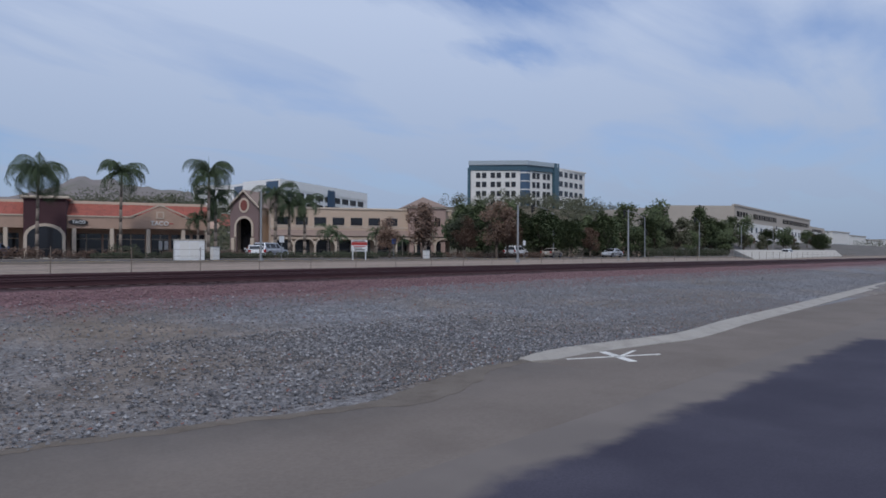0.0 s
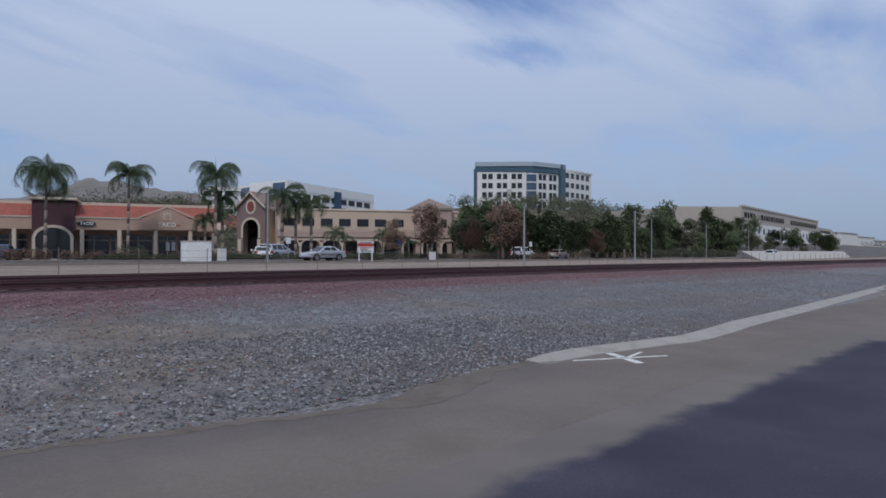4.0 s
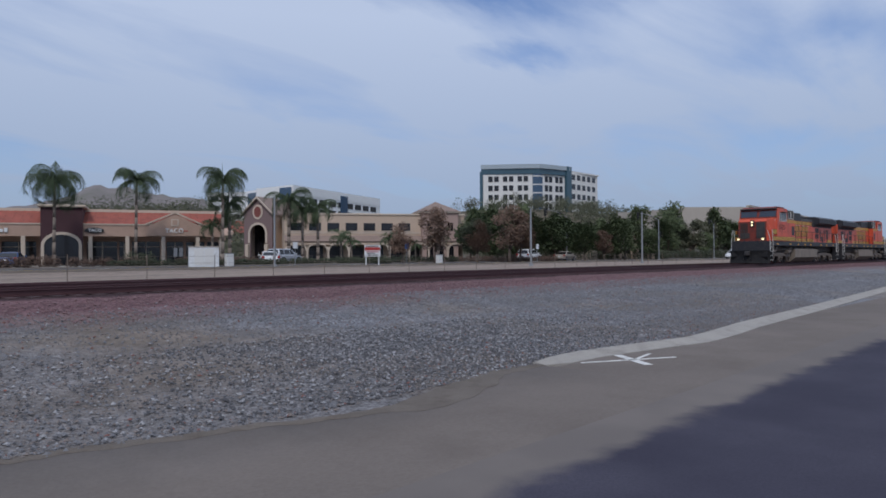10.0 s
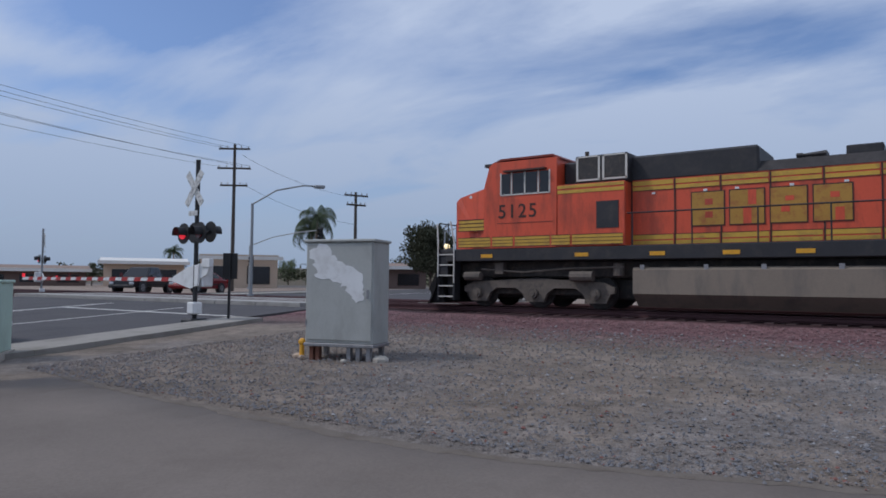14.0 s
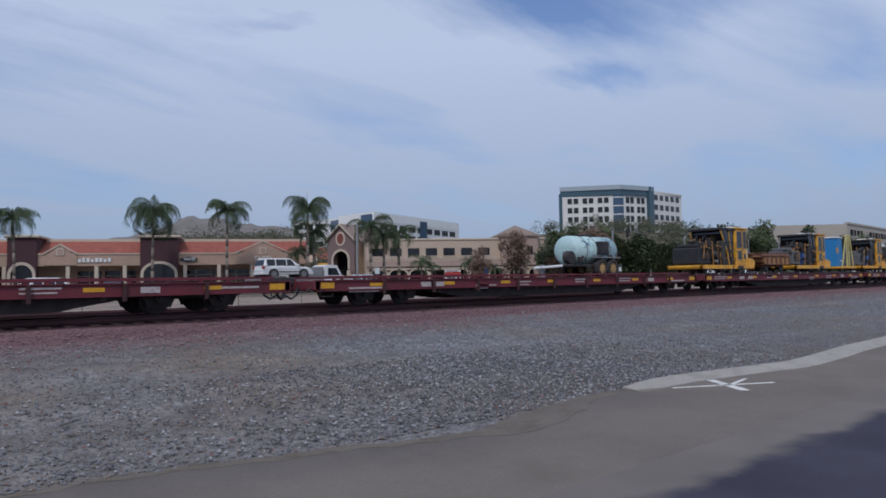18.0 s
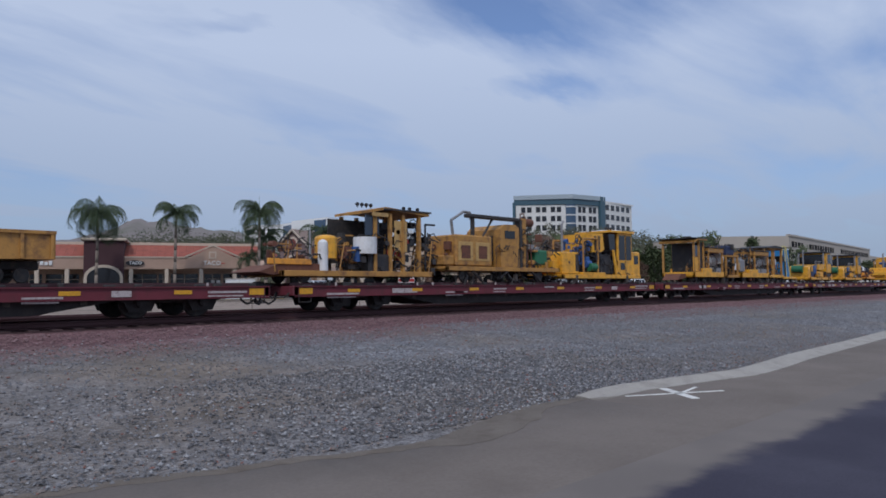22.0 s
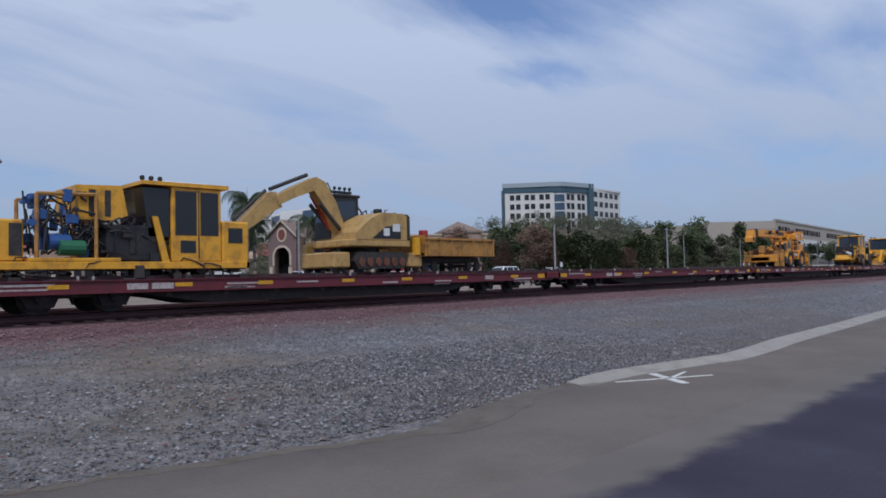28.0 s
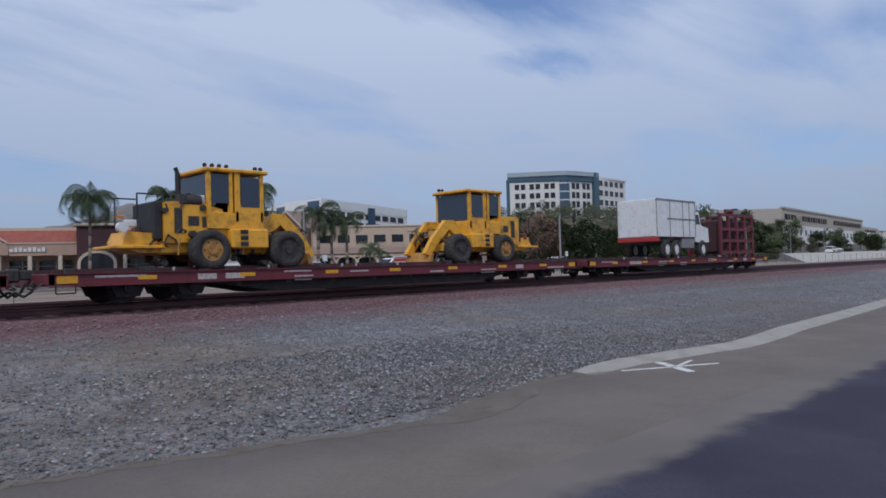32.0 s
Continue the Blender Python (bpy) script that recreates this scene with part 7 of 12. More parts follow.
    part("engine_gap", Shape().box(6.85, 7.4, -0.965, -0.95, 1.55, 2.05), GREASE, e)
    part("side_light", Shape().box(8.3, 8.42, -0.975, -0.95, 1.2, 1.45), WHITE, e)
    part("engine_top", Shape().box(6.75, 8.5, -0.75, 0.75, 2.08, 2.26, 0.04), BLACK, t)
    part("rear_panel", Shape().box(8.5, 8.6, -0.95, 0.95, 0.9, 2.0, 0.02), RUST, t)
    part("rear_box", Shape().box(8.62, 9.2, -0.9, 0.9, 0.3, 0.75, 0.05), UNDER, t)
    # boom
    bm = part("boom", Shape().prism([(0.95, 2.60), (0.95, 3.13), (4.5, 3.19), (6.6, 3.17), (6.85, 3.0), (6.85, 2.72), (6.5, 2.62), (5.6, 2.62), (5.2, 2.55)], -0.32, 0.32, "y"), CRANE_Y, t, "orange telescopic boom")
    part("boom_section", Shape().box(0.7, 1.0, -0.25, 0.25, 2.66, 3.06, 0.02), CRANE_Y, bm)
    part("boom_section", Shape().box(0.55, 0.8, -0.345, 0.345, 2.57, 3.16, 0.02), GREASE, bm)
    part("boom_head", Shape().prism([(-0.15, 2.12), (-0.15, 2.45), (0.05, 2.6), (0.15, 3.1), (0.4, 3.1), (0.5, 2.62), (0.35, 2.3), (0.2, 2.12)], -0.28, 0.28, "y"), CRANE_Y, bm)
    part("head_sheave", Shape().cyl((0.05, -0.3, 2.35), (0.05, 0.3, 2.35), 0.16, 14), BLACK, bm)
    part("seam", Shape().box(2.2, 4.2, -0.326, -0.32, 2.84, 2.90), GREASE, bm)
    s = Shape()
    for k in range(5):
        side_plate(s, 4.72 + k * 0.275, 4.93 + k * 0.275, 2.76, 3.04, -0.325, 0.008)
    parts("maker_mark", s, GREASE, bm, "plain grey blocks of the maker's mark")
    s = Shape()
    for x, z in ((3.0, 2.95), (4.42, 3.04)):
        s.cyl((x, -0.34, z), (x, -0.5, z), 0.16, 14)
    parts("sheave", s, BLACK, bm)
    w = part("counterweight", Shape().prism([(6.75, 2.45), (6.72, 2.85), (7.1, 3.0), (7.95, 3.05), (7.95, 3.14), (8.58, 3.14), (8.58, 2.52), (8.2, 2.40), (7.2, 2.38)], -0.95, 0.95, "y"), CRANE_Y, t, "counterweight with winch")
    part("plate_gap", Shape().box(6.95, 7.2, -0.965, -0.95, 2.62, 2.85), WHITE, w)
    part("notice_plate", Shape().box(8.25, 8.54, -0.965, -0.95, 2.72, 2.94), WHITE, w)
    part("weight_seam", Shape().box(7.95, 7.98, -0.957, -0.95, 2.45, 3.1), GREASE, w)
    part("winch", Shape().cyl((7.1, -0.7, 3.06), (7.1, 0.7, 3.06), 0.19, 14).box(7.2, 7.8, -0.6, 0.6, 3.0, 3.22, 0.04), RUST, t)
    part("rope", Shape().tube([(7.1, -0.2, 3.25), (4.5, -0.2, 3.3), (0.35, -0.2, 3.18)], 0.014, 5), BLACK, t)
    part("mirror_arm", Shape().tube([(5.0, -1.1, 2.3), (5.0, -1.1, 2.5), (5.3, -1.1, 2.5)], 0.02, 5), BLACK, t)
    tangle(t, 1.9, 3.5, 0.45, 1.7, 26, 361, 1.2, (BLACK, CRANE_Y, RUST))
    tangle(t, 4.8, 6.7, 1.45, 2.3, 26, 362, 1.1, (BLACK, GREASE, CRANE_Y))
    tangle(t, 4.2, 8.4, 0.4, 1.0, 24, 363, 0.75, (BLACK, GREASE, GREASE))
    tangle(t, 6.8, 8.4, 2.05, 2.4, 14, 364, 0.95, (BLACK, BLACK, RUST))
    tangle(t, 8.5, 9.3, 0.5, 1.6, 12, 365, 1.0, (BLACK, RUST, CRANE_Y))
    return t


def loader(label, seed):
    """Wheel loader / crane carrier with tall cab; arm at +x."""
    t = thing("wheel_loader", pose(0, 0, 0), label, "wheel loader", "yellow wheel loaders on the last wagons")
    for x in (2.35, 5.15):
        for sy in (-1, 1):
            pickup_wheel(t, x, sy * 1.0, 0.66, 0.45, YELLOW_W if x < 3 else GREASE)
    part("chassis", Shape().box(0.9, 5.6, -0.7, 0.7, 0.55, 0.95, 0.05), YELLOW, t)
    part("step_panel", Shape().box(3.05, 4.4, -1.15, 1.15, 0.7, 1.35, 0.05), YELLOW, t)
    s = Shape()
    for k in range(3):
        plate(s, 3.35, 3.62, 0.78 + k * 0.2, 0.92 + k * 0.2, 1.155, 0.012)
    parts("step_hole", s, BLACK, t)
    h = part("engine_hood", Shape().prism([(1.0, 0.9), (1.0, 2.15), (1.2, 2.2), (2.2, 2.2), (2.9, 2.0), (3.1, 1.3), (3.1, 0.9)], -0.85, 0.85, "y"), YELLOW, t)
    part("radiator", Shape().box(0.72, 1.0, -0.75, 0.75, 1.0, 2.2, 0.04), BLACK, t, "black radiator")
    s = Shape()
    for x0, x1, z0, z1 in ((1.3, 1.55, 1.2, 2.0), (1.75, 2.1, 1.45, 1.75), (2.2, 2.6, 1.4, 1.75)):
        plate(s, x0, x1, z0, z1, 0.855, 0.01)
    parts("hood_vent", s, GREASE, h)
    part("air_cleaner", Shape().cyl((1.5, -0.7, 2.25), (2.2, -0.7, 2.25), 0.2, 14), GREASE, t)
    part("white_box", Shape().box(2.1, 2.75, -0.75, -0.2, 2.15, 2.45, 0.03), WHITE, t)
    part("exhaust_pipe", Shape().cyl((1.75, -0.2, 2.2), (1.75, -0.2, 3.2), 0.08, 10).tube([(1.75, -0.2, 3.2), (1.68, -0.2, 3.38)], 0.07, 8), BLACK, t)
    s = Shape().tube([(0.2, -0.8, 1.5), (0.2, -0.8, 2.4), (0.9, -0.8, 2.4)], 0.025, 6).tube([(0.2, 0.8, 1.5), (0.2, 0.8, 2.4), (0.9, 0.8, 2.4)], 0.025, 6)
    parts("guard_rail", s, BLACK, t)
    part("rear_hitch", Shape().prism([(-0.2, 0.8), (0.0, 1.25), (0.9, 1.2), (0.9, 0.6), (0.3, 0.6)], -0.6, 0.6, "y").box(-0.5, 1.0, -0.8, 0.8, 0.72, 0.82, 0.02), YELLOW, t)
    clutter(t, "rear_part", -0.3, 0.9, 0.85, 1.6, 8, [WHITE, GREASE, CRANE_Y, RUST], seed)
    clutter(t, "under_part", 0.9, 4.6, 0.15, 0.6, 12, [GREASE, RUST, BLACK], seed + 2)
    cb = part("cab", Shape().box(2.35, 4.35, -0.95, 0.95, 1.35, 1.9, 0.02), YELLOW, t, "tall yellow cab")
    s = Shape()
    for x in (2.4, 3.15, 3.35, 4.28):
        for y in (-0.9, 0.9):
            post(s, x, y, 1.6, 3.25, 0.06)
    parts("corner_post", s, YELLOW, cb)
    part("cab_panel", Shape().box(3.3, 4.33, -0.96, 0.96, 1.3, 1.95, 0.02), YELLOW, cb)
    for sy in (-1, 1):
        g = sy * 0.93
        part("door_panel", Shape().box(3.36, 4.32, g - 0.02, g + 0.02, 1.9, 2.2), YELLOW, cb)
        part("door_pane", Shape().box(3.5, 4.18, g - 0.03, g + 0.03, 2.1, 3.1), SKYGLASS, cb)
        part("side_pane", Shape().box(2.46, 3.1, g - 0.01, g + 0.01, 2.2, 3.15), SKYGLASS, cb)
        part("door_frame", Shape().box(3.36, 3.48, g - 0.025, g + 0.025, 2.1, 3.2).box(4.2, 4.32, g - 0.025, g + 0.025, 2.1, 3.2), YELLOW, cb)
    part("rear_pane", Shape().box(2.36, 2.38, -0.85, 0.85, 2.0, 3.15), SKYGLASS, cb)
    part("front_pane", Shape().box(4.32, 4.34, -0.85, 0.85, 2.0, 3.15), SKYGLASS, cb)
    part("cab_roof", Shape().box(2.25, 4.5, -1.03, 1.03, 3.22, 3.36, 0.04), YELLOW, cb)
    roof_lights(t, (2.4, 2.65, 2.9, 3.15, 4.2, 4.4), 3.34)
    a = part("lift_arm", Shape().prism([(4.3, 1.2), (4.9, 1.95), (5.4, 1.95), (6.2, 1.1), (6.6, 0.5), (6.35, 0.4), (5.9, 0.9), (5.2, 1.55), (4.6, 1.1)], -0.62, -0.42, "y"), YELLOW, t, "bent yellow lifting arm")
    part("lift_arm", Shape().prism([(4.3, 1.2), (4.9, 1.95), (5.4, 1.95), (6.2, 1.1), (6.6, 0.5), (6.35, 0.4), (5.9, 0.9), (5.2, 1.55), (4.6, 1.1)], 0.42, 0.62, "y"), YELLOW, t)
    part("cross_link", Shape().prism([(5.0, 1.5), (5.6, 1.5), (5.7, 1.2), (5.1, 1.2)], -0.4, 0.4, "y"), YELLOW_W, t)
    parts("ram", Shape().cyl((4.6, -0.25, 1.1), (5.8, -0.25, 1.35), 0.07, 8).cyl((4.6, 0.25, 1.1), (5.8, 0.25, 1.35), 0.07, 8), STEELG, t)
    part("fork", Shape().prism([(6.3, 0.55), (6.45, 0.15), (7.7, 0.05), (7.7, 0.0), (6.3, 0.02), (6.2, 0.5)], -0.7, 0.7, "y"), YELLOW_W, t, "worn yellow fork blade")
    tangle(t, 0.6, 4.5, 0.5, 1.2, 26, 351 + seed, 1.1, (BLACK, GREASE, YELLOW_W))
    tangle(t, 1.0, 2.4, 1.9, 2.3, 8, 355 + seed, 0.9, (BLACK, GREASE, GREASE))
    tangle(t, 4.4, 6.2, 0.8, 1.5, 12, 357 + seed, 0.6, (BLACK, GREASE, YELLOW_W))
    return t


def box_truck(label):
    """White truck with a box body, standing with its cab to +x."""
    t = thing("box_truck", pose(0, 0, 0), label, "truck")
    b = part("box_body", Shape().box(0.0, 4.7, -1.2, 1.2, 1.15, 3.15, 0.03), WHITE, t, "white panelled box body")
    s = Shape()
    for x in (0.02, 1.55, 3.1, 3.9, 4.66):
        plate(s, x - 0.02, x + 0.03, 1.15, 3.15, 1.21, 0.02)
    plate(s, 0.0, 4.7, 3.08, 3.16, 1.21, 0.02)
    plate(s, 1.2, 4.7, 2.1, 2.16, 1.21, 0.02)
    parts("trim", s, STEELG, b)
    part("rear_door", Shape().box(-0.02, 0.0, -1.1, -0.05, 1.2, 3.05, 0.004).box(-0.02, 0.0, 0.05, 1.1, 1.2, 3.05, 0.004), WHITE, b)
    part("rear_bumper", Shape().box(-0.1, 0.3, -1.2, 1.2, 0.9, 1.12, 0.03), REDP, t, "red and white rear bumper")
    part("chassis", Shape().box(0.1, 6.6, -0.45, 0.45, 0.75, 1.0, 0.03), GREASE, t)
    for x in (1.3, 2.4, 5.8):
        for sy in (-1, 1):
            pickup_wheel(t, x, sy * 1.0, 0.5, 0.3, WHITE)
    c = part("cab", Shape().prism([(4.9, 0.9), (4.9, 2.6), (5.5, 2.6), (5.75, 1.85), (6.7, 1.7), (6.8, 0.9)], -1.05, 1.05, "y"), WHITE, t)
    part("side_pane", Shape().prism([(5.0, 1.9), (5.0, 2.45), (5.42, 2.45), (5.62, 1.9)], -1.062, -1.05, "y"), CABGLASS, c)
    part("windscreen", Shape().add([(5.52, -0.95, 2.55), (5.52, 0.95, 2.55), (5.78, 0.95, 1.88), (5.78, -0.95, 1.88)], [(0, 1, 2, 3)]), CABGLASS, c)
    part("exhaust_pipe", Shape().cyl((4.8, -1.0, 1.0), (4.8, -1.0, 3.2), 0.07, 10), STEELG, t)
    part("tool_locker", Shape().box(3.1, 4.6, -1.15, -0.6, 0.55, 1.1, 0.03), STEELG, t)
    return t


def maroon_rack(label):
    """Dark red steel tie crane frame: a rack of beams and pipes."""
    t = thing("steel_rack", pose(0, 0, 0), label, "steel rack")
    s = Shape()
    for i in range(5):
        x = 0.2 + i * 0.95
        for y in (-1.05, 1.05):
            post(s, x, y, 0.1, 2.45, 0.08)
    parts("upright", s, MAROON, t)
    s = Shape()
    for z in (0.2, 0.85, 1.5, 2.3):
        for y in (-1.05, 1.05):
            s.box(0.1, 4.2, y - 0.07, y + 0.07, z, z + 0.16)
    parts("rail_beam", s, MAROON, t)
    part("core", Shape().box(0.5, 3.8, -0.8, 0.8, 0.3, 2.1, 0.05), MAROON_D, t)
    clutter(t, "rack_part", 0.2, 4.1, 2.2, 2.75, 16, [GREASE, STEELG, RUST, MAROON], 51)
    clutter(t, "side_part", 0.3, 4.0, 0.3, 2.2, 20, [MAROON, MAROON_D, GREASE, RUST], 52, 1.15)
    return t


def tank_trailer(label):
    """Pale teal water tank on a twin-axle trailer."""
    t = thing("tank_trailer", pose(0, 0, 0), label, "tank trailer")
    v = part("tank", Shape().cyl((0.35, 0, 1.32), (3.3, 0, 1.32), 0.72, 26).ball((0.35, 0, 1.32), 0.72, 20, 10, (0.35, 1, 1)).ball((3.3, 0, 1.32), 0.72, 20, 10, (0.35, 1, 1)), PALEBLUE, t, "pale teal water tank with scribbles", True)
    s = Shape()
    for x in (0.95, 1.7, 2.75):
        s.cyl((x - 0.025, 0, 1.32), (x + 0.025, 0, 1.32), 0.735, 26)
    parts("band", s, STEELG, v)
    s = Shape()
    rnd = random.Random(2)
    for k in range(9):
        x, z = rnd.uniform(0.3, 1.1) + (1.9 if k > 4 else 0), rnd.uniform(1.5, 1.8)
        pts = []
        for i in range(4):
            zz = min(1.95, max(1.2, z + rnd.uniform(-0.15, 0.15)))
            pts.append((x + 0.13 * i, -math.sqrt(max(0.0, 0.73 ** 2 - (zz - 1.32) ** 2)), zz))
        s.tube(pts, 0.012, 4)
    part("scribble", s, BLUEP, v, "blue sprayed scribbles")
    e = part("pump_engine", Shape().box(1.7, 2.35, -0.95, -0.45, 1.1, 1.75, 0.04), BLACK, t, "black pump engine")
    part("engine_grille", Shape().box(1.78, 2.27, -0.965, -0.95, 1.3, 1.66), SOOT_SHADE, e)
    part("frame", Shape().box(-0.8, 3.6, -0.8, 0.8, 0.5, 0.62, 0.02), GREASE, t)
    part("drawbar", Shape().tube([(-0.8, -0.6, 0.55), (-2.0, 0, 0.45), (-0.8, 0.6, 0.55)], 0.06, 6), WHITE, t)
    part("jack_stand", Shape().box(-1.6, -1.4, -0.1, 0.1, 0.0, 0.6, 0.02), STEELG, t)
    for x in (1.62, 2.5):
        for sy in (-1, 1):
            pickup_wheel(t, x, sy * 0.92, 0.44, 0.26, TAN_Y)
    part("mudguard", Shape().box(1.1, 3.05, -1.08, -0.78, 0.92, 0.98, 0.01).box(1.1, 3.05, 0.78, 1.08, 0.92, 0.98, 0.01), STEELG, t)
    part("hatch", Shape().cyl((1.9, 0, 2.0), (1.9, 0, 2.14), 0.28, 14).box(0.9, 1.3, -0.2, 0.2, 2.0, 2.1, 0.02), GREASE, t, "dark filling hatch")
    part("hose_reel", Shape().cyl((-0.3, -0.75, 0.95), (-0.3, -0.45, 0.95), 0.3, 14), GREASE, t)
    tangle(t, -0.6, 3.3, 0.45, 1.0, 14, 372, 0.95, (BLACK, GREASE, STEELG))
    return t


def rear_cab_machine(label, engine, seed):
    """Long track machine: engine in front, hydraulic gear in the middle, cab and a glazed rear box. 8 m."""
    t = thing("track_machine", pose(0, 0, 0), label, "track machine", "yellow track machines on the wagons")
    frame_box(t, 0.2, 8.0, 0.30, 0.5, YELLOW)
    rail_wheels(t, (1.2, 6.6), 0.24)
    part("front_box", Shape().box(0.0, 0.5, -0.6, 0.6, 0.75, 1.15, 0.04), YELLOW, t)
    e = part("engine_cover", Shape().box(0.5, 1.95, -0.85, 0.85, 0.5, 1.55, 0.05), engine, t, "engine housing")
    part("engine_vent", Shape().box(1.62, 1.9, -0.862, -0.85, 0.65, 1.45), GREASE, e)
    part("latch", Shape().box(1.0, 1.08, -0.87, -0.85, 1.0, 1.1), BLACK, e)
    part("exhaust_pipe", Shape().tube([(1.45, -0.2, 1.5), (1.45, -0.2, 2.9), (1.6, -0.2, 3.05)], 0.06, 8), STEELG, t)
    tk = part("hose_frame", Shape().tube([(2.2, -0.95, 0.6), (2.2, -0.95, 2.2), (3.6, -0.95, 2.25), (3.6, -0.95, 0.6)], 0.05, 6).tube([(2.2, 0.8, 0.6), (2.2, 0.8, 2.2), (3.6, 0.8, 2.25), (3.6, 0.8, 0.6)], 0.05, 6), YELLOW_W, t)
    tangle(t, 2.0, 3.6, 0.7, 2.2, 34, seed, 1.0, (BLACK, BLUEP, GREASE))
    tangle(t, 3.4, 5.4, 0.5, 1.5, 30, seed + 1, 1.0, (BLACK, BLACK, GREASE))
    tangle(t, 0.4, 7.8, 0.05, 0.36, 24, seed + 2, 1.1, (BLACK, UNDER, GREASE))
    part("pump", Shape().cyl((2.5, -0.8, 1.0), (3.0, -0.8, 1.0), 0.2, 14), BLUEP, t, "blue hydraulic pump")
    part("green_pump", Shape().cyl((2.7, -0.95, 0.85), (3.3, -0.95, 0.85), 0.2, 12), GREENP, t, "green pump")
    part("deck_plate", Shape().box(2.0, 4.2, -1.05, 1.05, 0.5, 0.6, 0.02), YELLOW, t)
    part("upper_block", Shape().prism([(3.2, 1.6), (3.15, 2.5), (4.3, 2.55), (4.45, 1.75), (4.1, 1.6)], -0.85, 0.85, "y"), YELLOW, t, "yellow raised housing")
    part("block_gap", Shape().box(3.45, 3.62, -0.865, -0.85, 1.7, 2.4).box(3.85, 4.0, -0.865, -0.85, 1.7, 2.4), GREASE, t)
    part("windscreen_frame", Shape().prism([(5.0, 1.2), (4.8, 2.55), (5.6, 2.55), (5.6, 1.2)], -0.9, 0.9, "y"), CABGLASS, t, "dark sloping cab front")
    # added black block stands for the shaded gap ahead of the cab
    part("gear_house", Shape().box(3.9, 5.3, -0.9, 0.9, 0.5, 1.5, 0.06), BLACK, t, "black block filling the dark gap before the cab")
    part("front_leg", Shape().prism([(5.35, 0.4), (5.05, 1.75), (5.2, 1.75), (5.55, 0.4)], -1.02, -0.95, "y"), YELLOW, t)
    cb = part("cab", Shape().box(5.6, 7.1, -1.0, 1.0, 0.5, 2.62, 0.03), YELLOW, t)
    for sy in (-1, 1):
        a, b = sorted((sy * 1.0, sy * 1.012))
        part("door_pane", Shape().box(5.70, 6.33, a, b, 1.25, 2.5), CABGLASS, cb)
        part("side_pane", Shape().box(6.45, 7.0, a, b, 1.25, 2.5), CABGLASS, cb)
        part("low_pane", Shape().box(5.85, 6.3, a, b, 0.75, 1.1), CABGLASS, cb)
        part("door_edge", Shape().box(6.38, 6.41, a, b, 0.6, 2.55), BLACK, cb)
    part("cab_roof", Shape().prism([(4.75, 2.62), (4.75, 2.72), (7.3, 2.74), (7.3, 2.62)], -1.08, 1.08, "y"), YELLOW, cb)
    part("roof_lid", Shape().box(5.6, 6.9, -0.6, 0.6, 2.73, 2.82, 0.03), WHITE, cb, "white roof panel")
    roof_lights(t, (4.9, 5.15, 5.4), 2.72)
    r = part("rear_box", Shape().box(7.12, 8.0, -1.0, 1.0, 0.45, 1.7, 0.05), YELLOW, t)
    part("rear_pane", Shape().box(7.32, 7.78, -1.012, -1.0, 1.05, 1.5), CABGLASS, r)
    return t


def load(ob, k, x, turn=0, sx=1.0, sz=1.0):
    """Put a load on flat wagon k (counted from 1), x metres from its leading end; sx and sz trim its size."""
    if sx != 1.0 or sz != 1.0:
        for c in ob.children:
            c.matrix_local = Matrix.Diagonal((sx, 1.0, sz, 1.0)) @ c.matrix_local
    on_train(ob, FLAT0 + (k - 1) * FLAT + x, 0, DECK, turn)


load(tank_trailer("pale teal water tank trailer with two axles"), 2, 13.9, 0, 0.93, 0.92)
load(tie_machine("yellow track machine with a dark engine and cab", BLACK, GREASE, 1), 3, 0.85)
load(work_cart("low yellow cart stacked with reddish timbers"), 3, 8.2, 0, 1.2)
load(tie_machine("yellow spiking machine with a grey engine housing", DULLG, BLUEP, 2), 3, 12.45, 0, 0.92)
load(porta_toilet("blue portable toilet lashed inside a pale frame"), 3, 20.25)
load(tie_machine("yellow spiking machine with blue pumps and grey engine", DULLG, BLUEP, 3), 4, 0.75, 0, 0.83, 0.97)
load(excavator("dusty yellow excavator on rail bogies with arched boom"), 4, 7.1, 0, 0.84, 0.92)
load(dump_cart("worn yellow tipper cart filled with scrap"), 4, 12.4, 0, 0.92)
load(canopy_machine("worn yellow machine under an open canopy"), 5, 0.0, 0, 1.0, 0.94)
load(crew_rig("worn yellow drive unit with blower stack"), 5, 7.5, 0, 1.0, 0.94)
load(rear_cab_machine("yellow machine with blue pumps and glazed cab", YELLOW, 431), 5, 14.85, 0, 0.885, 1.0)
load(tank_rig("yellow canopied stand with a silver tank", 61, 0, True), 6, 4.75, 0, 0.74)
load(engine_rig("open engine stand with a dark blue tank"), 6, 9.3)
load(tank_rig("worn yellow unit with silver tank and hopper", 71, 0, False), 6, 11.4, 0, 0.86)
load(canopy_stand("open yellow operator stand under a flat dark roof"), 6, 16.0)
load(porta_toilet("blue portable toilet standing in a yellow frame"), 6, 21.25, 180, 0.9)
load(cab_machine("bright yellow machine with a tall closed cab", 81), 7, 1.25, 0, 0.86, 0.95)
load(cab_machine("yellow machine with closed cab and dark engine", 82), 7, 9.85, 0, 0.82, 0.94)
load(white_tank_cart("orange cart carrying a white round tank"), 7, 16.35, 0, 0.88)
load(rear_cab_machine("long bright yellow machine with a yellow engine housing", YELLOW, 401), 8, 1.15, 0, 0.87)
load(rear_cab_machine("long yellow machine with a black engine housing", BLACK, 411), 8, 10.4, 0, 0.87)
load(rear_cab_machine("long yellow machine with blue pumps beside an excavator", YELLOW, 421), 9, 0.2)
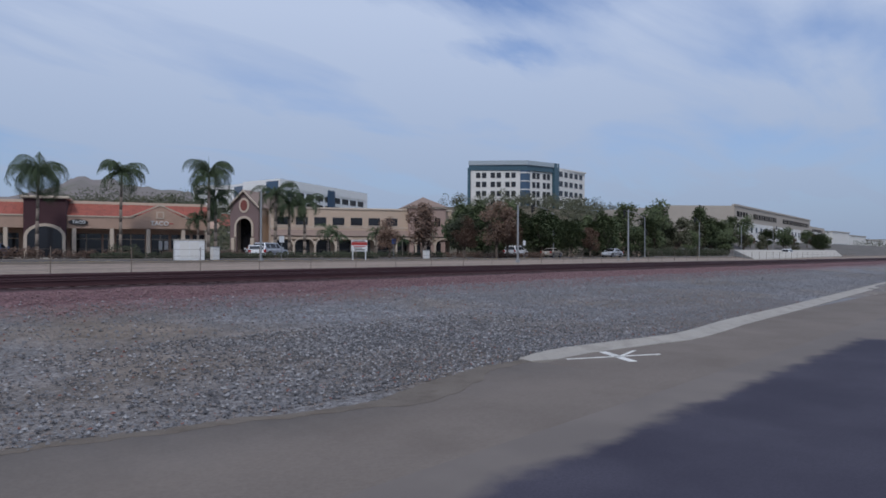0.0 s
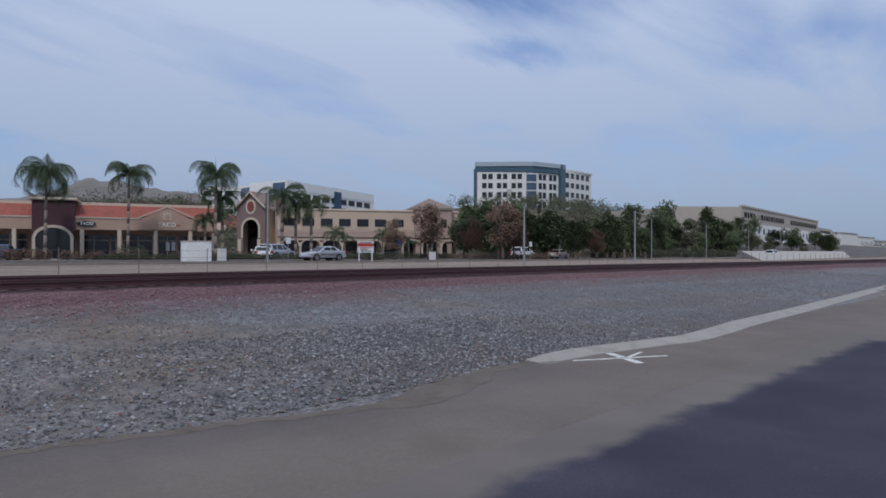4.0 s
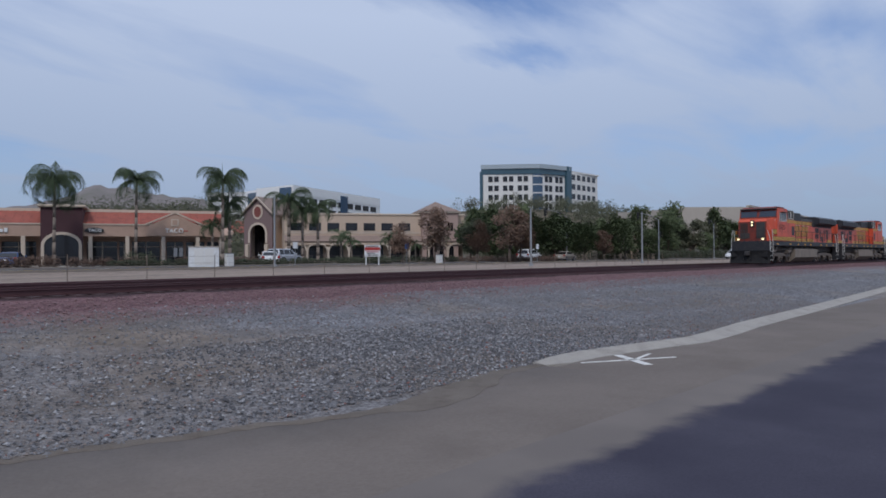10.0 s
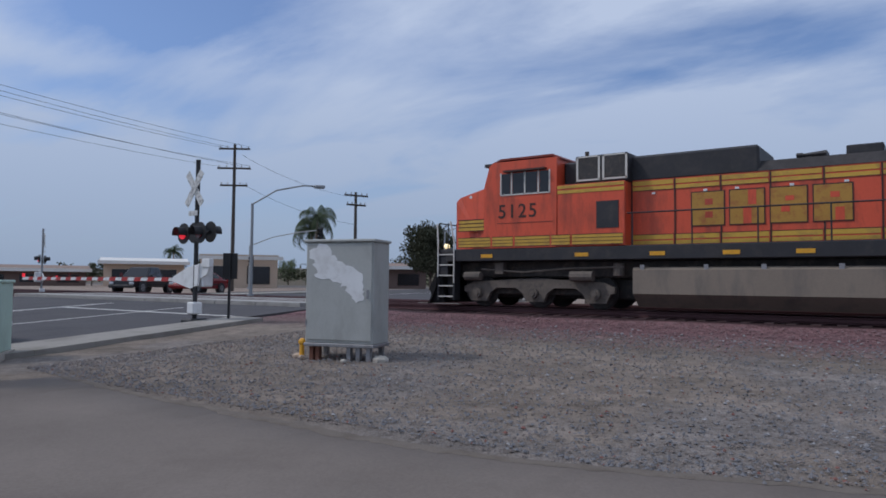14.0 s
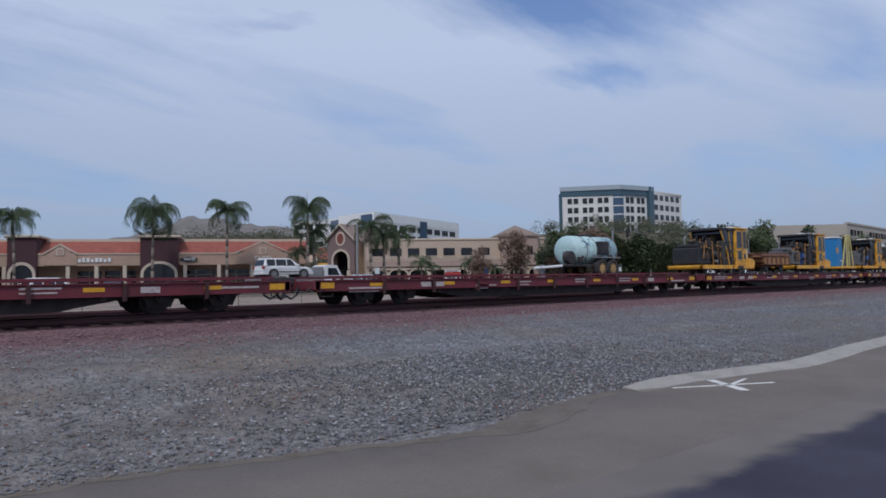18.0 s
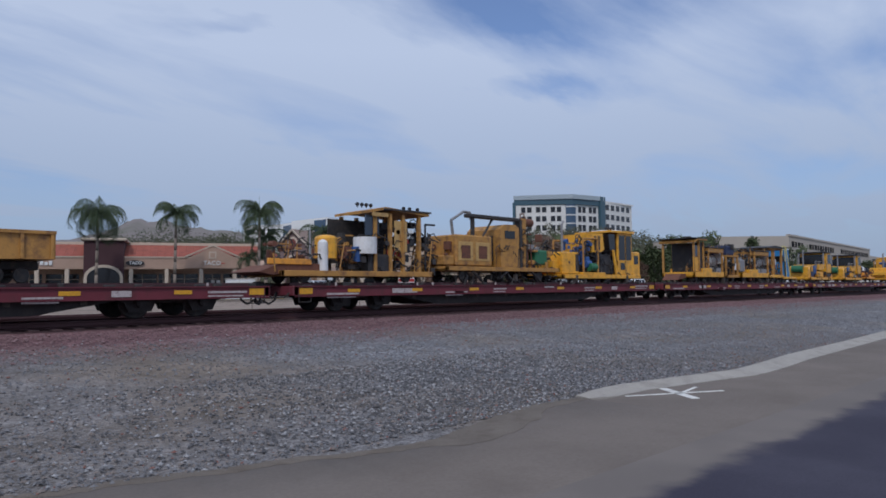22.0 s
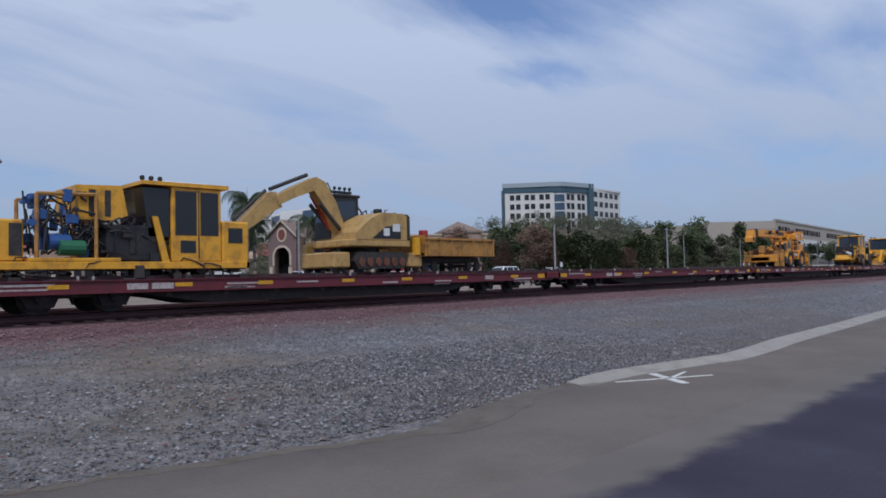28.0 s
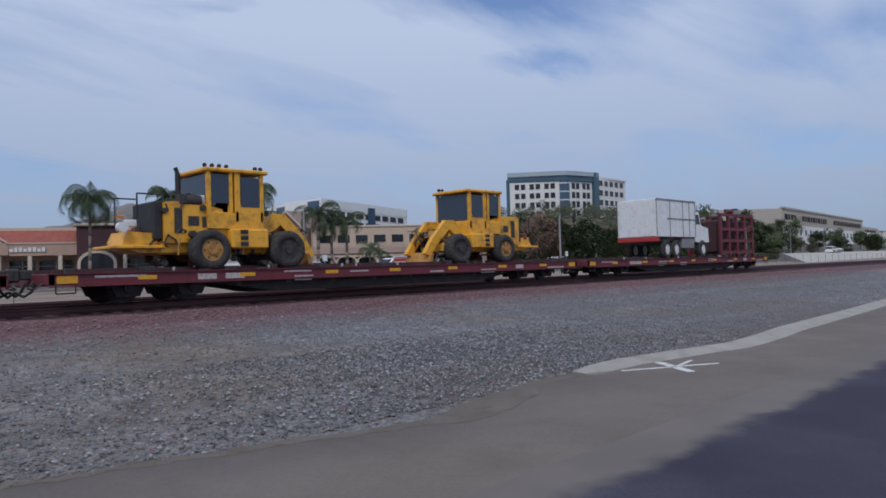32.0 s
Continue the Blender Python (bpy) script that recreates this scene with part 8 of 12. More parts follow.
load(excavator("yellow excavator with black cab and lifted boom"), 9, 15.4, 180, 0.78, 0.97)
load(dump_cart("worn yellow tipper cart with ribbed sides"), 9, 15.2, 0, 0.86)
load(crane("orange-yellow rough-terrain crane with its boom stowed"), 11, 3.25, 0, 1.0, 0.915)
load(loader("bright yellow wheel loader with a tall cab", 91), 12, 2.65, 0, 0.92, 0.9)
load(loader("yellow wheel loader facing the first with lowered arm", 95), 12, 20.2, 180, 0.97, 0.9)
load(box_truck("white box truck with panelled body"), 13, 7.6, 0, 1.0, 1.06)
load(maroon_rack("dark red steel rack crowded with gear"), 13, 15.8, 0, 1.3, 1.14)

# ---- kerb, road marks and loose stones ----
KERBC = mat("kerb_concrete", (0.36, 0.335, 0.30), 0.9, vary=0.12, scale=1.5, fine=40, dirt=(0.2, 0.18, 0.16), dirt_amt=0.6, bump=0.25, spec=0.3)


KERB_X = [8.22, 9.35, 10.7, 12.3, 13.6, 15.6, 18, 21, 30, 41, 70, 160, 300]
KERB_Y = [5.80, 5.84, 5.64, 5.36, 5.44, 5.66, 5.78, 5.92, 6.48, 7.15, 8.2, 10.5, 13]


def kerb():
    """A broad rolled concrete kerb with its gutter lip, cast in lengths."""
    k = thing("kerb", pose(0, 0, 0), "pale concrete kerb bending along the road", "kerb", kind="structure")
    cuts = [8.22 + 1.6 * i for i in range(24)] + [48, 56, 70, 100, 160, 230, 300]
    for xa, xb in zip(cuts, cuts[1:]):
        v = []
        n = 4
        for i in range(n + 1):
            x = xa + (xb - 0.008 - xa) * i / n
            y = float(np.interp(x, KERB_X, KERB_Y))
            w = 0.34 + 0.08 * smooth(9, 16, x)
            tip = smooth(8.2, 8.75, x)
            w *= 0.35 + 0.65 * tip
            v += [(x, y - w, -0.03), (x, y - w, 0.03), (x, y - w * 0.55, 0.036), (x, y - w * 0.2, 0.04 + 0.035 * tip), (x, y, 0.045 + 0.035 * tip), (x, y + 0.08, 0.045 + 0.035 * tip), (x, y + 0.1, -0.03)]
        f = [tuple(range(7)), tuple(range(7 * n + 6, 7 * n - 1, -1))]
        for i in range(n):
            f += [(i * 7 + j, i * 7 + 7 + j, i * 7 + 7 + (j + 1) % 7, i * 7 + (j + 1) % 7) for j in range(7)]
        part("kerbstone", Shape().add(v, f), KERBC, k)


kerb()


def stroke(s, a, b, w, z=0.026):
    a, b = Vector((*a, z)), Vector((*b, z))
    d = (b - a).normalized()
    n = Vector((-d.y, d.x, 0)) * w / 2
    v = [a - n, b - n, b + n, a + n]
    return s.add([(*p.xy, z) for p in v] + [(*p.xy, z - 0.01) for p in v], [(0, 1, 2, 3), (0, 4, 5, 1), (1, 5, 6, 2), (2, 6, 7, 3), (3, 7, 4, 0)])


mk = thing("road_mark", pose(0, 0, 0), "white painted cross mark on the road shoulder", "road marking", kind="structure")
for a, b, w in (((8.75, 5.42), (10.15, 4.66), 0.055), ((9.2, 4.62), (9.78, 5.42), 0.13), ((9.55, 5.0), (10.25, 5.12), 0.05)):
    part("paint_line", stroke(Shape(), a, b, w), PAINT, mk)


def loose_stones():
    """Single stones lying on the ballast near the road, and clods along its edge."""
    rnd = np.random.RandomState(7)
    base = np.array([(1, 0, 0), (0, 1, 0), (-1, 0, 0), (0, -1, 0), (0, 0, 1), (0, 0, -0.6)])
    tri = np.array([(0, 1, 4), (1, 2, 4), (2, 3, 4), (3, 0, 4), (1, 0, 5), (2, 1, 5), (3, 2, 5), (0, 3, 5)])
    tints = [("grey_stone", (0.185, 0.185, 0.196), 26000), ("pale_stone", (0.34, 0.338, 0.345), 3000), ("brown_stone", (0.205, 0.175, 0.16), 17000), ("dark_stone", (0.095, 0.094, 0.10), 9000), ("red_stone", (0.21, 0.10, 0.085), 1500), ("far_grey_stone", (0.20, 0.20, 0.212), 15000), ("far_pale_stone", (0.31, 0.30, 0.30), 2200), ("pink_stone", (0.222, 0.142, 0.145), 9000)]
    for name, col, n in tints:
        y = 5.75 + 9.5 * rnd.random_sample(n) ** 1.6
        x = -13 + 37 * rnd.random_sample(n)
        if name in ("dark_stone", "pale_stone"):
            near = rnd.random_sample(n) < 0.88
            y = np.where(near, 5.75 + 4.2 * rnd.random_sample(n) ** 1.2, y)
            x = np.where(near, 7.8 + 3.0 * rnd.standard_normal(n), x)
        if name == "brown_stone":
            y = 5.6 + 9 * rnd.random_sample(n) ** 1.3
            x = np.where(rnd.random_sample(n) < 0.6, -13 + 37 * rnd.random_sample(n) ** 1.8, x)
        if name == "far_grey_stone":
            x, y = 14 + 40 * rnd.random_sample(n) ** 1.3, 6.4 + 9.0 * rnd.random_sample(n)
        if name == "far_pale_stone":
            x, y = -12 + 58 * rnd.random_sample(n), 7.4 + 8.6 * rnd.random_sample(n)
        if name == "pink_stone":
            x, y = -14 + 66 * rnd.random_sample(n), 13.0 + 4.9 * rnd.random_sample(n) ** 0.8
        size = (0.010 + 0.016 * rnd.random_sample(n) ** 2) * (1.0 + 0.02 * y)
        if name in ("far_grey_stone", "far_pale_stone", "pink_stone"):
            size = size * (1.15 if name == "far_pale_stone" else 1.45)
        edge = np.where(x > 8.2, np.interp(x, KERB_X, KERB_Y) + 0.12, np.array([ballast_edge(a) for a in x]))
        y = np.where(y < edge + 0.04, edge + np.abs(rnd.normal(0.0, 0.9, n)) + rnd.uniform(-0.05, 0.1, n), y)
        z = np.where(y < 5.8, 0.0, 0.60 * (y - 5.8) / 12.4) + 0.022
        ang = rnd.uniform(0, 6.283, n)
        sx, sy, sz = size * rnd.uniform(0.7, 1.3, n), size * rnd.uniform(0.7, 1.3, n), size * rnd.uniform(0.5, 0.9, n)
        jit = rnd.uniform(0.7, 1.25, (n, 6, 1))
        p = base[None] * jit
        px, py = p[:, :, 0] * sx[:, None], p[:, :, 1] * sy[:, None]
        c, s = np.cos(ang)[:, None], np.sin(ang)[:, None]
        v = np.stack([px * c - py * s + x[:, None], px * s + py * c + y[:, None], p[:, :, 2] * sz[:, None] + z[:, None]], -1).reshape(-1, 3)
        f = (tri[None] + 6 * np.arange(n)[:, None, None]).reshape(-1, 3)
        me = bpy.data.meshes.new(name)
        me.from_pydata(v.tolist(), [], f.tolist())
        me.materials.append(mat(name, col, 0.9, vary=0.2, scale=1.5, fine=25, bump=0.0, spec=0.25))
        tagged(new(name, me), "loose crushed ballast stones on the ground", "gravel", kind="stuff")


loose_stones()


def edge_dirt():
    """Brown earth spilling from the ballast onto the shoulder."""
    m = mat("edge_dirt", (0.165, 0.142, 0.122), 0.97, vary=0.2, scale=2.0, fine=45, dirt=(0.10, 0.08, 0.065), dirt_amt=0.6, bump=0.5, spec=0.15)
    v, f = [], []
    n = 330
    for i in range(n + 1):
        x = -11.3 + 19.5 * i / n
        e = ballast_edge(x)
        w = max(0.02, 0.04 + 0.05 * noise.noise((x * 0.8, 3.3, 1)) + 0.05 * noise.noise((x * 3.1, 8.3, 1)) + 0.04 * noise.noise((x * 9.1, 2.3, 1)) + 0.42 * smooth(4.6, 5.4, x) * (1 - 0.85 * smooth(5.6, 8.0, x)))
        v += [(x, e - w, 0.0235), (x, e - w * 0.4, 0.034), (x, e + 0.12, max(0.03, gz(x, e + 0.12) + 0.012))]
    for i in range(n):
        for j in (0, 1):
            f.append((i * 3 + j, i * 3 + 3 + j, i * 3 + 4 + j, i * 3 + 1 + j))
    s = Shape().add(v, f)
    solid("edge_dirt", s, m, "brown dirt strewn along the edge of the ballast", "dirt", kind="structure", smooth=True)


edge_dirt()

# ---- across the tracks ----
GROUND_FAR = 0.75
STUCCO = mat("tan_stucco", (0.45, 0.31, 0.24), 0.9, vary=0.06, scale=0.6, fine=12, dirt=(0.3, 0.22, 0.17), dirt_amt=0.4, bump=0.1)
STUCCO_L = mat("pale_stucco", (0.53, 0.41, 0.315), 0.9, vary=0.06, scale=0.5, fine=12, dirt=(0.45, 0.37, 0.29), dirt_amt=0.4, bump=0.1)
TRIM = mat("cream_trim", (0.55, 0.46, 0.37), 0.85, vary=0.05, scale=2, fine=15)
TILE = mat("red_roof_tile", (0.33, 0.088, 0.06), 0.85, vary=0.22, scale=1.1, fine=9, dirt=(0.15, 0.055, 0.04), dirt_amt=0.6, bump=0.3)
TILE_B = mat("brown_roof_tile", (0.27, 0.20, 0.165), 0.9, vary=0.15, scale=1.5, fine=9, dirt=(0.2, 0.14, 0.12), dirt_amt=0.5, bump=0.3)
PLUM = mat("plum_stucco", (0.07, 0.032, 0.038), 0.9, vary=0.08, scale=0.8, fine=12)
MAUVE = mat("mauve_stucco", (0.20, 0.14, 0.135), 0.9, vary=0.07, scale=0.8, fine=12)
WINDOW = glass("far_window", (0.014, 0.014, 0.017), 0.15)
TEAL = glass("teal_glass", (0.045, 0.095, 0.125), 0.1)
BLUEGLASS = glass("blue_glass", (0.05, 0.09, 0.15), 0.08)
WALLW = mat("white_concrete", (0.70, 0.69, 0.66), 0.85, vary=0.05, scale=0.3, fine=6, dirt=(0.55, 0.53, 0.5), dirt_amt=0.35)
WALLX = mat("bright_white_panel", (0.86, 0.86, 0.84), 0.8, vary=0.04, scale=0.3, fine=6, dirt=(0.74, 0.73, 0.7), dirt_amt=0.3)
WALLB = mat("beige_concrete", (0.42, 0.375, 0.325), 0.9, vary=0.06, scale=0.3, fine=6, dirt=(0.38, 0.34, 0.29), dirt_amt=0.4)
GALV = mat("galvanised_steel", (0.36, 0.37, 0.38), 0.55, 0.5, vary=0.1, scale=2, fine=20)
CREAM = mat("steak_yellow", (0.78, 0.56, 0.27), 0.9, vary=0.06, scale=0.8, fine=12)
GREENROOF = mat("green_metal_roof", (0.10, 0.33, 0.25), 0.6, vary=0.1, scale=0.8, fine=12, dirt=(0.08, 0.24, 0.19), dirt_amt=0.4)
DARKWOOD = mat("dark_wood", (0.09, 0.055, 0.04), 0.9, vary=0.2, scale=3, fine=25)


def placed(x0, y0, x1, y1, z=0.0):
    """A frame whose x runs along a facade from its left to its right end, seen from the railway; y goes into the building."""
    return pose(x0, y0, z, 0, 0, math.degrees(math.atan2(y1 - y0, x1 - x0)))


def arch_shape(x0, x1, z0, z1, wide, y0, y1, n=10, rise=None):
    """A round-headed band round an opening."""
    s = Shape()
    c, r = (x0 + x1) / 2, (x1 - x0) / 2
    h = r if rise is None else rise
    inner = [(x0, z0), (x0, z1 - h)] + [(c - r * math.cos(math.pi * k / n), z1 - h + h * math.sin(math.pi * k / n)) for k in range(1, n)] + [(x1, z1 - h), (x1, z0)]
    outer = [(x0 - wide, z0), (x0 - wide, z1 - h)] + [(c - (r + wide) * math.cos(math.pi * k / n), z1 - h + (h + wide) * math.sin(math.pi * k / n)) for k in range(1, n)] + [(x1 + wide, z1 - h), (x1 + wide, z0)]
    for k in range(len(inner) - 1):
        s.prism([inner[k], inner[k + 1], outer[k + 1], outer[k]], y0, y1, "y")
    return s


def arch_fill(x0, x1, z0, z1, y0, y1, n=10, rise=None):
    c, r = (x0 + x1) / 2, (x1 - x0) / 2
    h = r if rise is None else rise
    return Shape().prism([(x0, z0), (x0, z1 - h)] + [(c - r * math.cos(math.pi * k / n), z1 - h + h * math.sin(math.pi * k / n)) for k in range(1, n)] + [(x1, z1 - h), (x1, z0)], y0, y1, "y")


def mall():
    b = thing("shopping_building", placed(9.6, 87.5, 42.0, 72.7, GROUND_FAR), "one-storey tan shopping building with red tile roofs", "building")
    part("rear_wall", Shape().box(0, 35.6, 3.0, 3.3, 0, 4.4), STUCCO, b)
    part("core", Shape().box(0, 35.6, 3.6, 18, 0, 6.1), STUCCO, b)
    part("parapet", Shape().box(0.0, 35.6, 3.4, 3.7, 5.9, 6.3), TRIM, b)
    part("porch_ceiling", Shape().box(0, 35.6, 0.2, 3.4, 3.25, 3.35), STUCCO, b)
    part("walkway", Shape().box(-0.5, 36, -0.6, 3.0, -0.4, 0.12), CONCRETE, b)
    for x0, x1 in ((0.0, 4.55), (7.3, 17.4), (21.3, 35.6)):
        f = part("fascia", Shape().box(x0, x1, 0, 0.35, 3.2, 4.5), STUCCO, b)
        part("fascia_trim", Shape().box(x0, x1, -0.08, 0.35, 4.42, 4.56), TRIM, f)
        r = part("roof", Shape().prism([(-0.05, 4.56), (3.4, 6.0), (3.4, 5.85), (0.3, 4.5)], x0, x1, "x"), TILE, b, "red clay tile roof slope")
        s = Shape()
        n = int((x1 - x0) / 0.75)
        for i in range(n):
            x = x0 + (i + 0.5) * (x1 - x0) / n
            s.add([(x - 0.09, -0.02, 4.57), (x + 0.09, -0.02, 4.57), (x, -0.03, 4.605), (x - 0.09, 3.38, 6.0), (x + 0.09, 3.38, 6.0), (x, 3.37, 6.03)], [(0, 1, 2), (5, 4, 3), (0, 3, 4, 1), (1, 4, 5, 2), (2, 5, 3, 0)])
        parts("roof_tile", s, TILE, r)
    # gables on the roof
    for c, w, h in ((30.4, 3.0, 5.75), (9.5, 1.6, 5.4)):
        g = part("gable", Shape().prism([(c - w, 4.2), (c, h), (c + w, 4.2), (c + w, 3.3), (c - w, 3.3)], -0.12, 0.3, "y"), STUCCO, b)
        part("gable_trim", Shape().prism([(c - w, 4.45), (c - w, 4.6), (c, h + 0.2), (c, h + 0.02)], -0.2, 0.3, "y").prism([(c + w, 4.45), (c + w, 4.6), (c, h + 0.2), (c, h + 0.02)], -0.2, 0.3, "y"), TRIM, g)
        part("gable_vent", Shape().box(c - 0.4, c + 0.4, -0.2, -0.1, 4.35, 5.15), TRIM, g)
        part("vent_grid", Shape().box(c - 0.26, c + 0.26, -0.22, -0.19, 4.48, 5.02), STUCCO, g)
    for x0, x1 in ((4.55, 7.3), (17.4, 21.3)):
        t = part("tower", Shape().box(x0, x1, -0.3, 5.0, 3.3, 6.25).box(x0, x0 + 0.45, -0.3, 0.3, 0, 3.3).box(x1 - 0.45, x1, -0.3, 0.3, 0, 3.3), PLUM, b, "plum-brown entrance tower")
        part("tower_cornice", Shape().box(x0 - 0.3, x1 + 0.3, -0.6, 5.3, 6.2, 6.5, 0.08), TRIM, t)
        part("arch_trim", arch_shape(x0 + 0.35, x1 - 0.35, 0.0, 3.35, 0.3, -0.45, -0.28, 12, 1.1), TRIM, t)
        # dark pane paints in the shade within the arch
        part("arch_shadow", arch_fill(x0 + 0.35, x1 - 0.35, 0.0, 3.34, -0.32, -0.295, 12, 1.1), WINDOW, t)
    cols = [1.2, 4.2, 10.2, 13.0, 15.8, 22.0, 25.6, 29.2, 32.8, 35.3]
    for x in cols:
        c = part("column", Shape().box(x - 0.2, x + 0.2, 0.0, 0.4, 0.0, 3.25, 0.03), TRIM, b)
        part("column_base", Shape().box(x - 0.28, x + 0.28, -0.08, 0.48, 0.0, 0.5, 0.03), STUCCO, c)
    for x, w, z0 in ((1.4, 3.0, 0.3), (10.6, 2.4, 0.2), (13.4, 3.2, 0.1), (21.5, 3.0, 0.3), (24.7, 1.0, 0.1), (26.0, 2.9, 0.2), (29.6, 1.8, 0.1), (31.7, 2.0, 0.3), (34.0, 1.3, 0.5)):
        w_ = part("shop_window", Shape().box(x, x + w, 2.93, 3.0, z0, 2.7), WINDOW, b)
        part("window_bar", Shape().box(x + w / 2 - 0.04, x + w / 2 + 0.04, 2.9, 2.94, z0, 2.7).box(x, x + w, 2.9, 2.94, 2.1, 2.16), TRIM, w_)
    # shop signs
    part("sign_oval", Shape().prism([(22.4 + 0.95 * math.cos(2 * math.pi * k / 14), 3.84 + 0.3 * math.sin(2 * math.pi * k / 14)) for k in range(14)], -0.16, -0.02, "y"), BLACK, b, "dark oval sign backing")
    for x, w in ((29.4, 1.9), (21.8, 1.3)):
        text_part("sign_text", "TACO", 0.34 * w, WHITE, b, pose(x + w / 2, -0.215, 3.84), 0.02, 1.05, 0.012)
    part("sign_tail", Shape().box(31.3, 31.75, -0.16, -0.12, 3.78, 3.88, 0.03), REDP, b, "small red sign flourish")
    s = Shape()
    for k in range(8):
        s.box(11.2 + k * 0.42, 11.5 + k * 0.42, -0.12, -0.02, 3.6, 3.6 + (0.45 if k % 3 else 0.32))
    parts("sign_bar", s, WHITE, b, "white raised sign bars")
    part("door_pane", Shape().box(30.35, 30.75, 2.88, 2.94, 1.0, 2.0).box(30.95, 31.35, 2.88, 2.94, 1.0, 2.0), WHITE, b)


def gatehouse():
    b = thing("gable_building", placed(62.7, 102.3, 64.8, 97.4, GROUND_FAR), "mauve gabled entrance building with tall arched doorway", "building")
    W, E, A = 5.33, 7.95, 10.35
    c = W / 2
    arch = [(c - 1.45 * math.cos(math.pi * k / 12), 4.75 + 1.45 * math.sin(math.pi * k / 12)) for k in range(13)]
    part("front_wall", Shape().prism([(0, 0), (0, E), (c, A), (c, 6.2)] + [(x, z) for x, z in arch[:6][::-1]] + [(c - 1.45, 0)], 0, 0.4, "y").prism([(W, 0), (c + 1.45, 0)] + [(x, z) for x, z in arch[7:][::-1]] + [(c, 6.2), (c, A), (W, E)], 0, 0.4, "y"), MAUVE, b)
    part("body", Shape().box(0.1, W - 0.1, 2.6, 11, 0, E - 0.1).box(0.1, 0.4, 0.4, 2.6, 0, E - 0.1).box(W - 0.4, W - 0.1, 0.4, 2.6, 0, E - 0.1), STUCCO_L, b)
    part("roof", Shape().prism([(-0.4, E - 0.3), (c, A + 0.1), (W + 0.4, E - 0.3), (W + 0.4, E - 0.05), (c, A + 0.4), (-0.4, E - 0.05)], -0.35, 11, "y"), TILE_B, b, "brown tile gable roof")
    part("gable_trim", Shape().prism([(-0.4, E - 0.25), (c, A + 0.12), (c, A + 0.42), (-0.4, E)], -0.5, -0.35, "y").prism([(W + 0.4, E - 0.25), (c, A + 0.12), (c, A + 0.42), (W + 0.4, E)], -0.5, -0.35, "y"), TRIM, b)
    n = 20
    ring = [(c + 0.95 * math.cos(2 * math.pi * k / n), 8.25 + 1.2 * math.sin(2 * math.pi * k / n)) for k in range(n)]
    part("round_trim", Shape().prism(ring, -0.12, 0.0, "y"), TRIM, b)
    part("round_panel", Shape().prism([(c + (x - c) * 0.68, 8.25 + (z - 8.25) * 0.74) for x, z in ring], -0.16, -0.1, "y"), mat("faded_brick_red", (0.20, 0.06, 0.05), 0.85, vary=0.1, scale=2, fine=15), b, "dull red oval panel")
    part("arch_trim", arch_shape(c - 1.45, c + 1.45, 3.2, 6.2, 0.34, -0.14, 0.0), TRIM, b)
    part("doorway", Shape().box(0.4, W - 0.4, 2.4, 2.6, 0, 6.4), WINDOW, b, "dark glazed doorway deep in the arch")
    for x in (0.5, W - 1.2):
        part("pillar", Shape().box(x, x + 0.6, -0.5, 0.0, 0, 3.0, 0.04), TRIM, b)


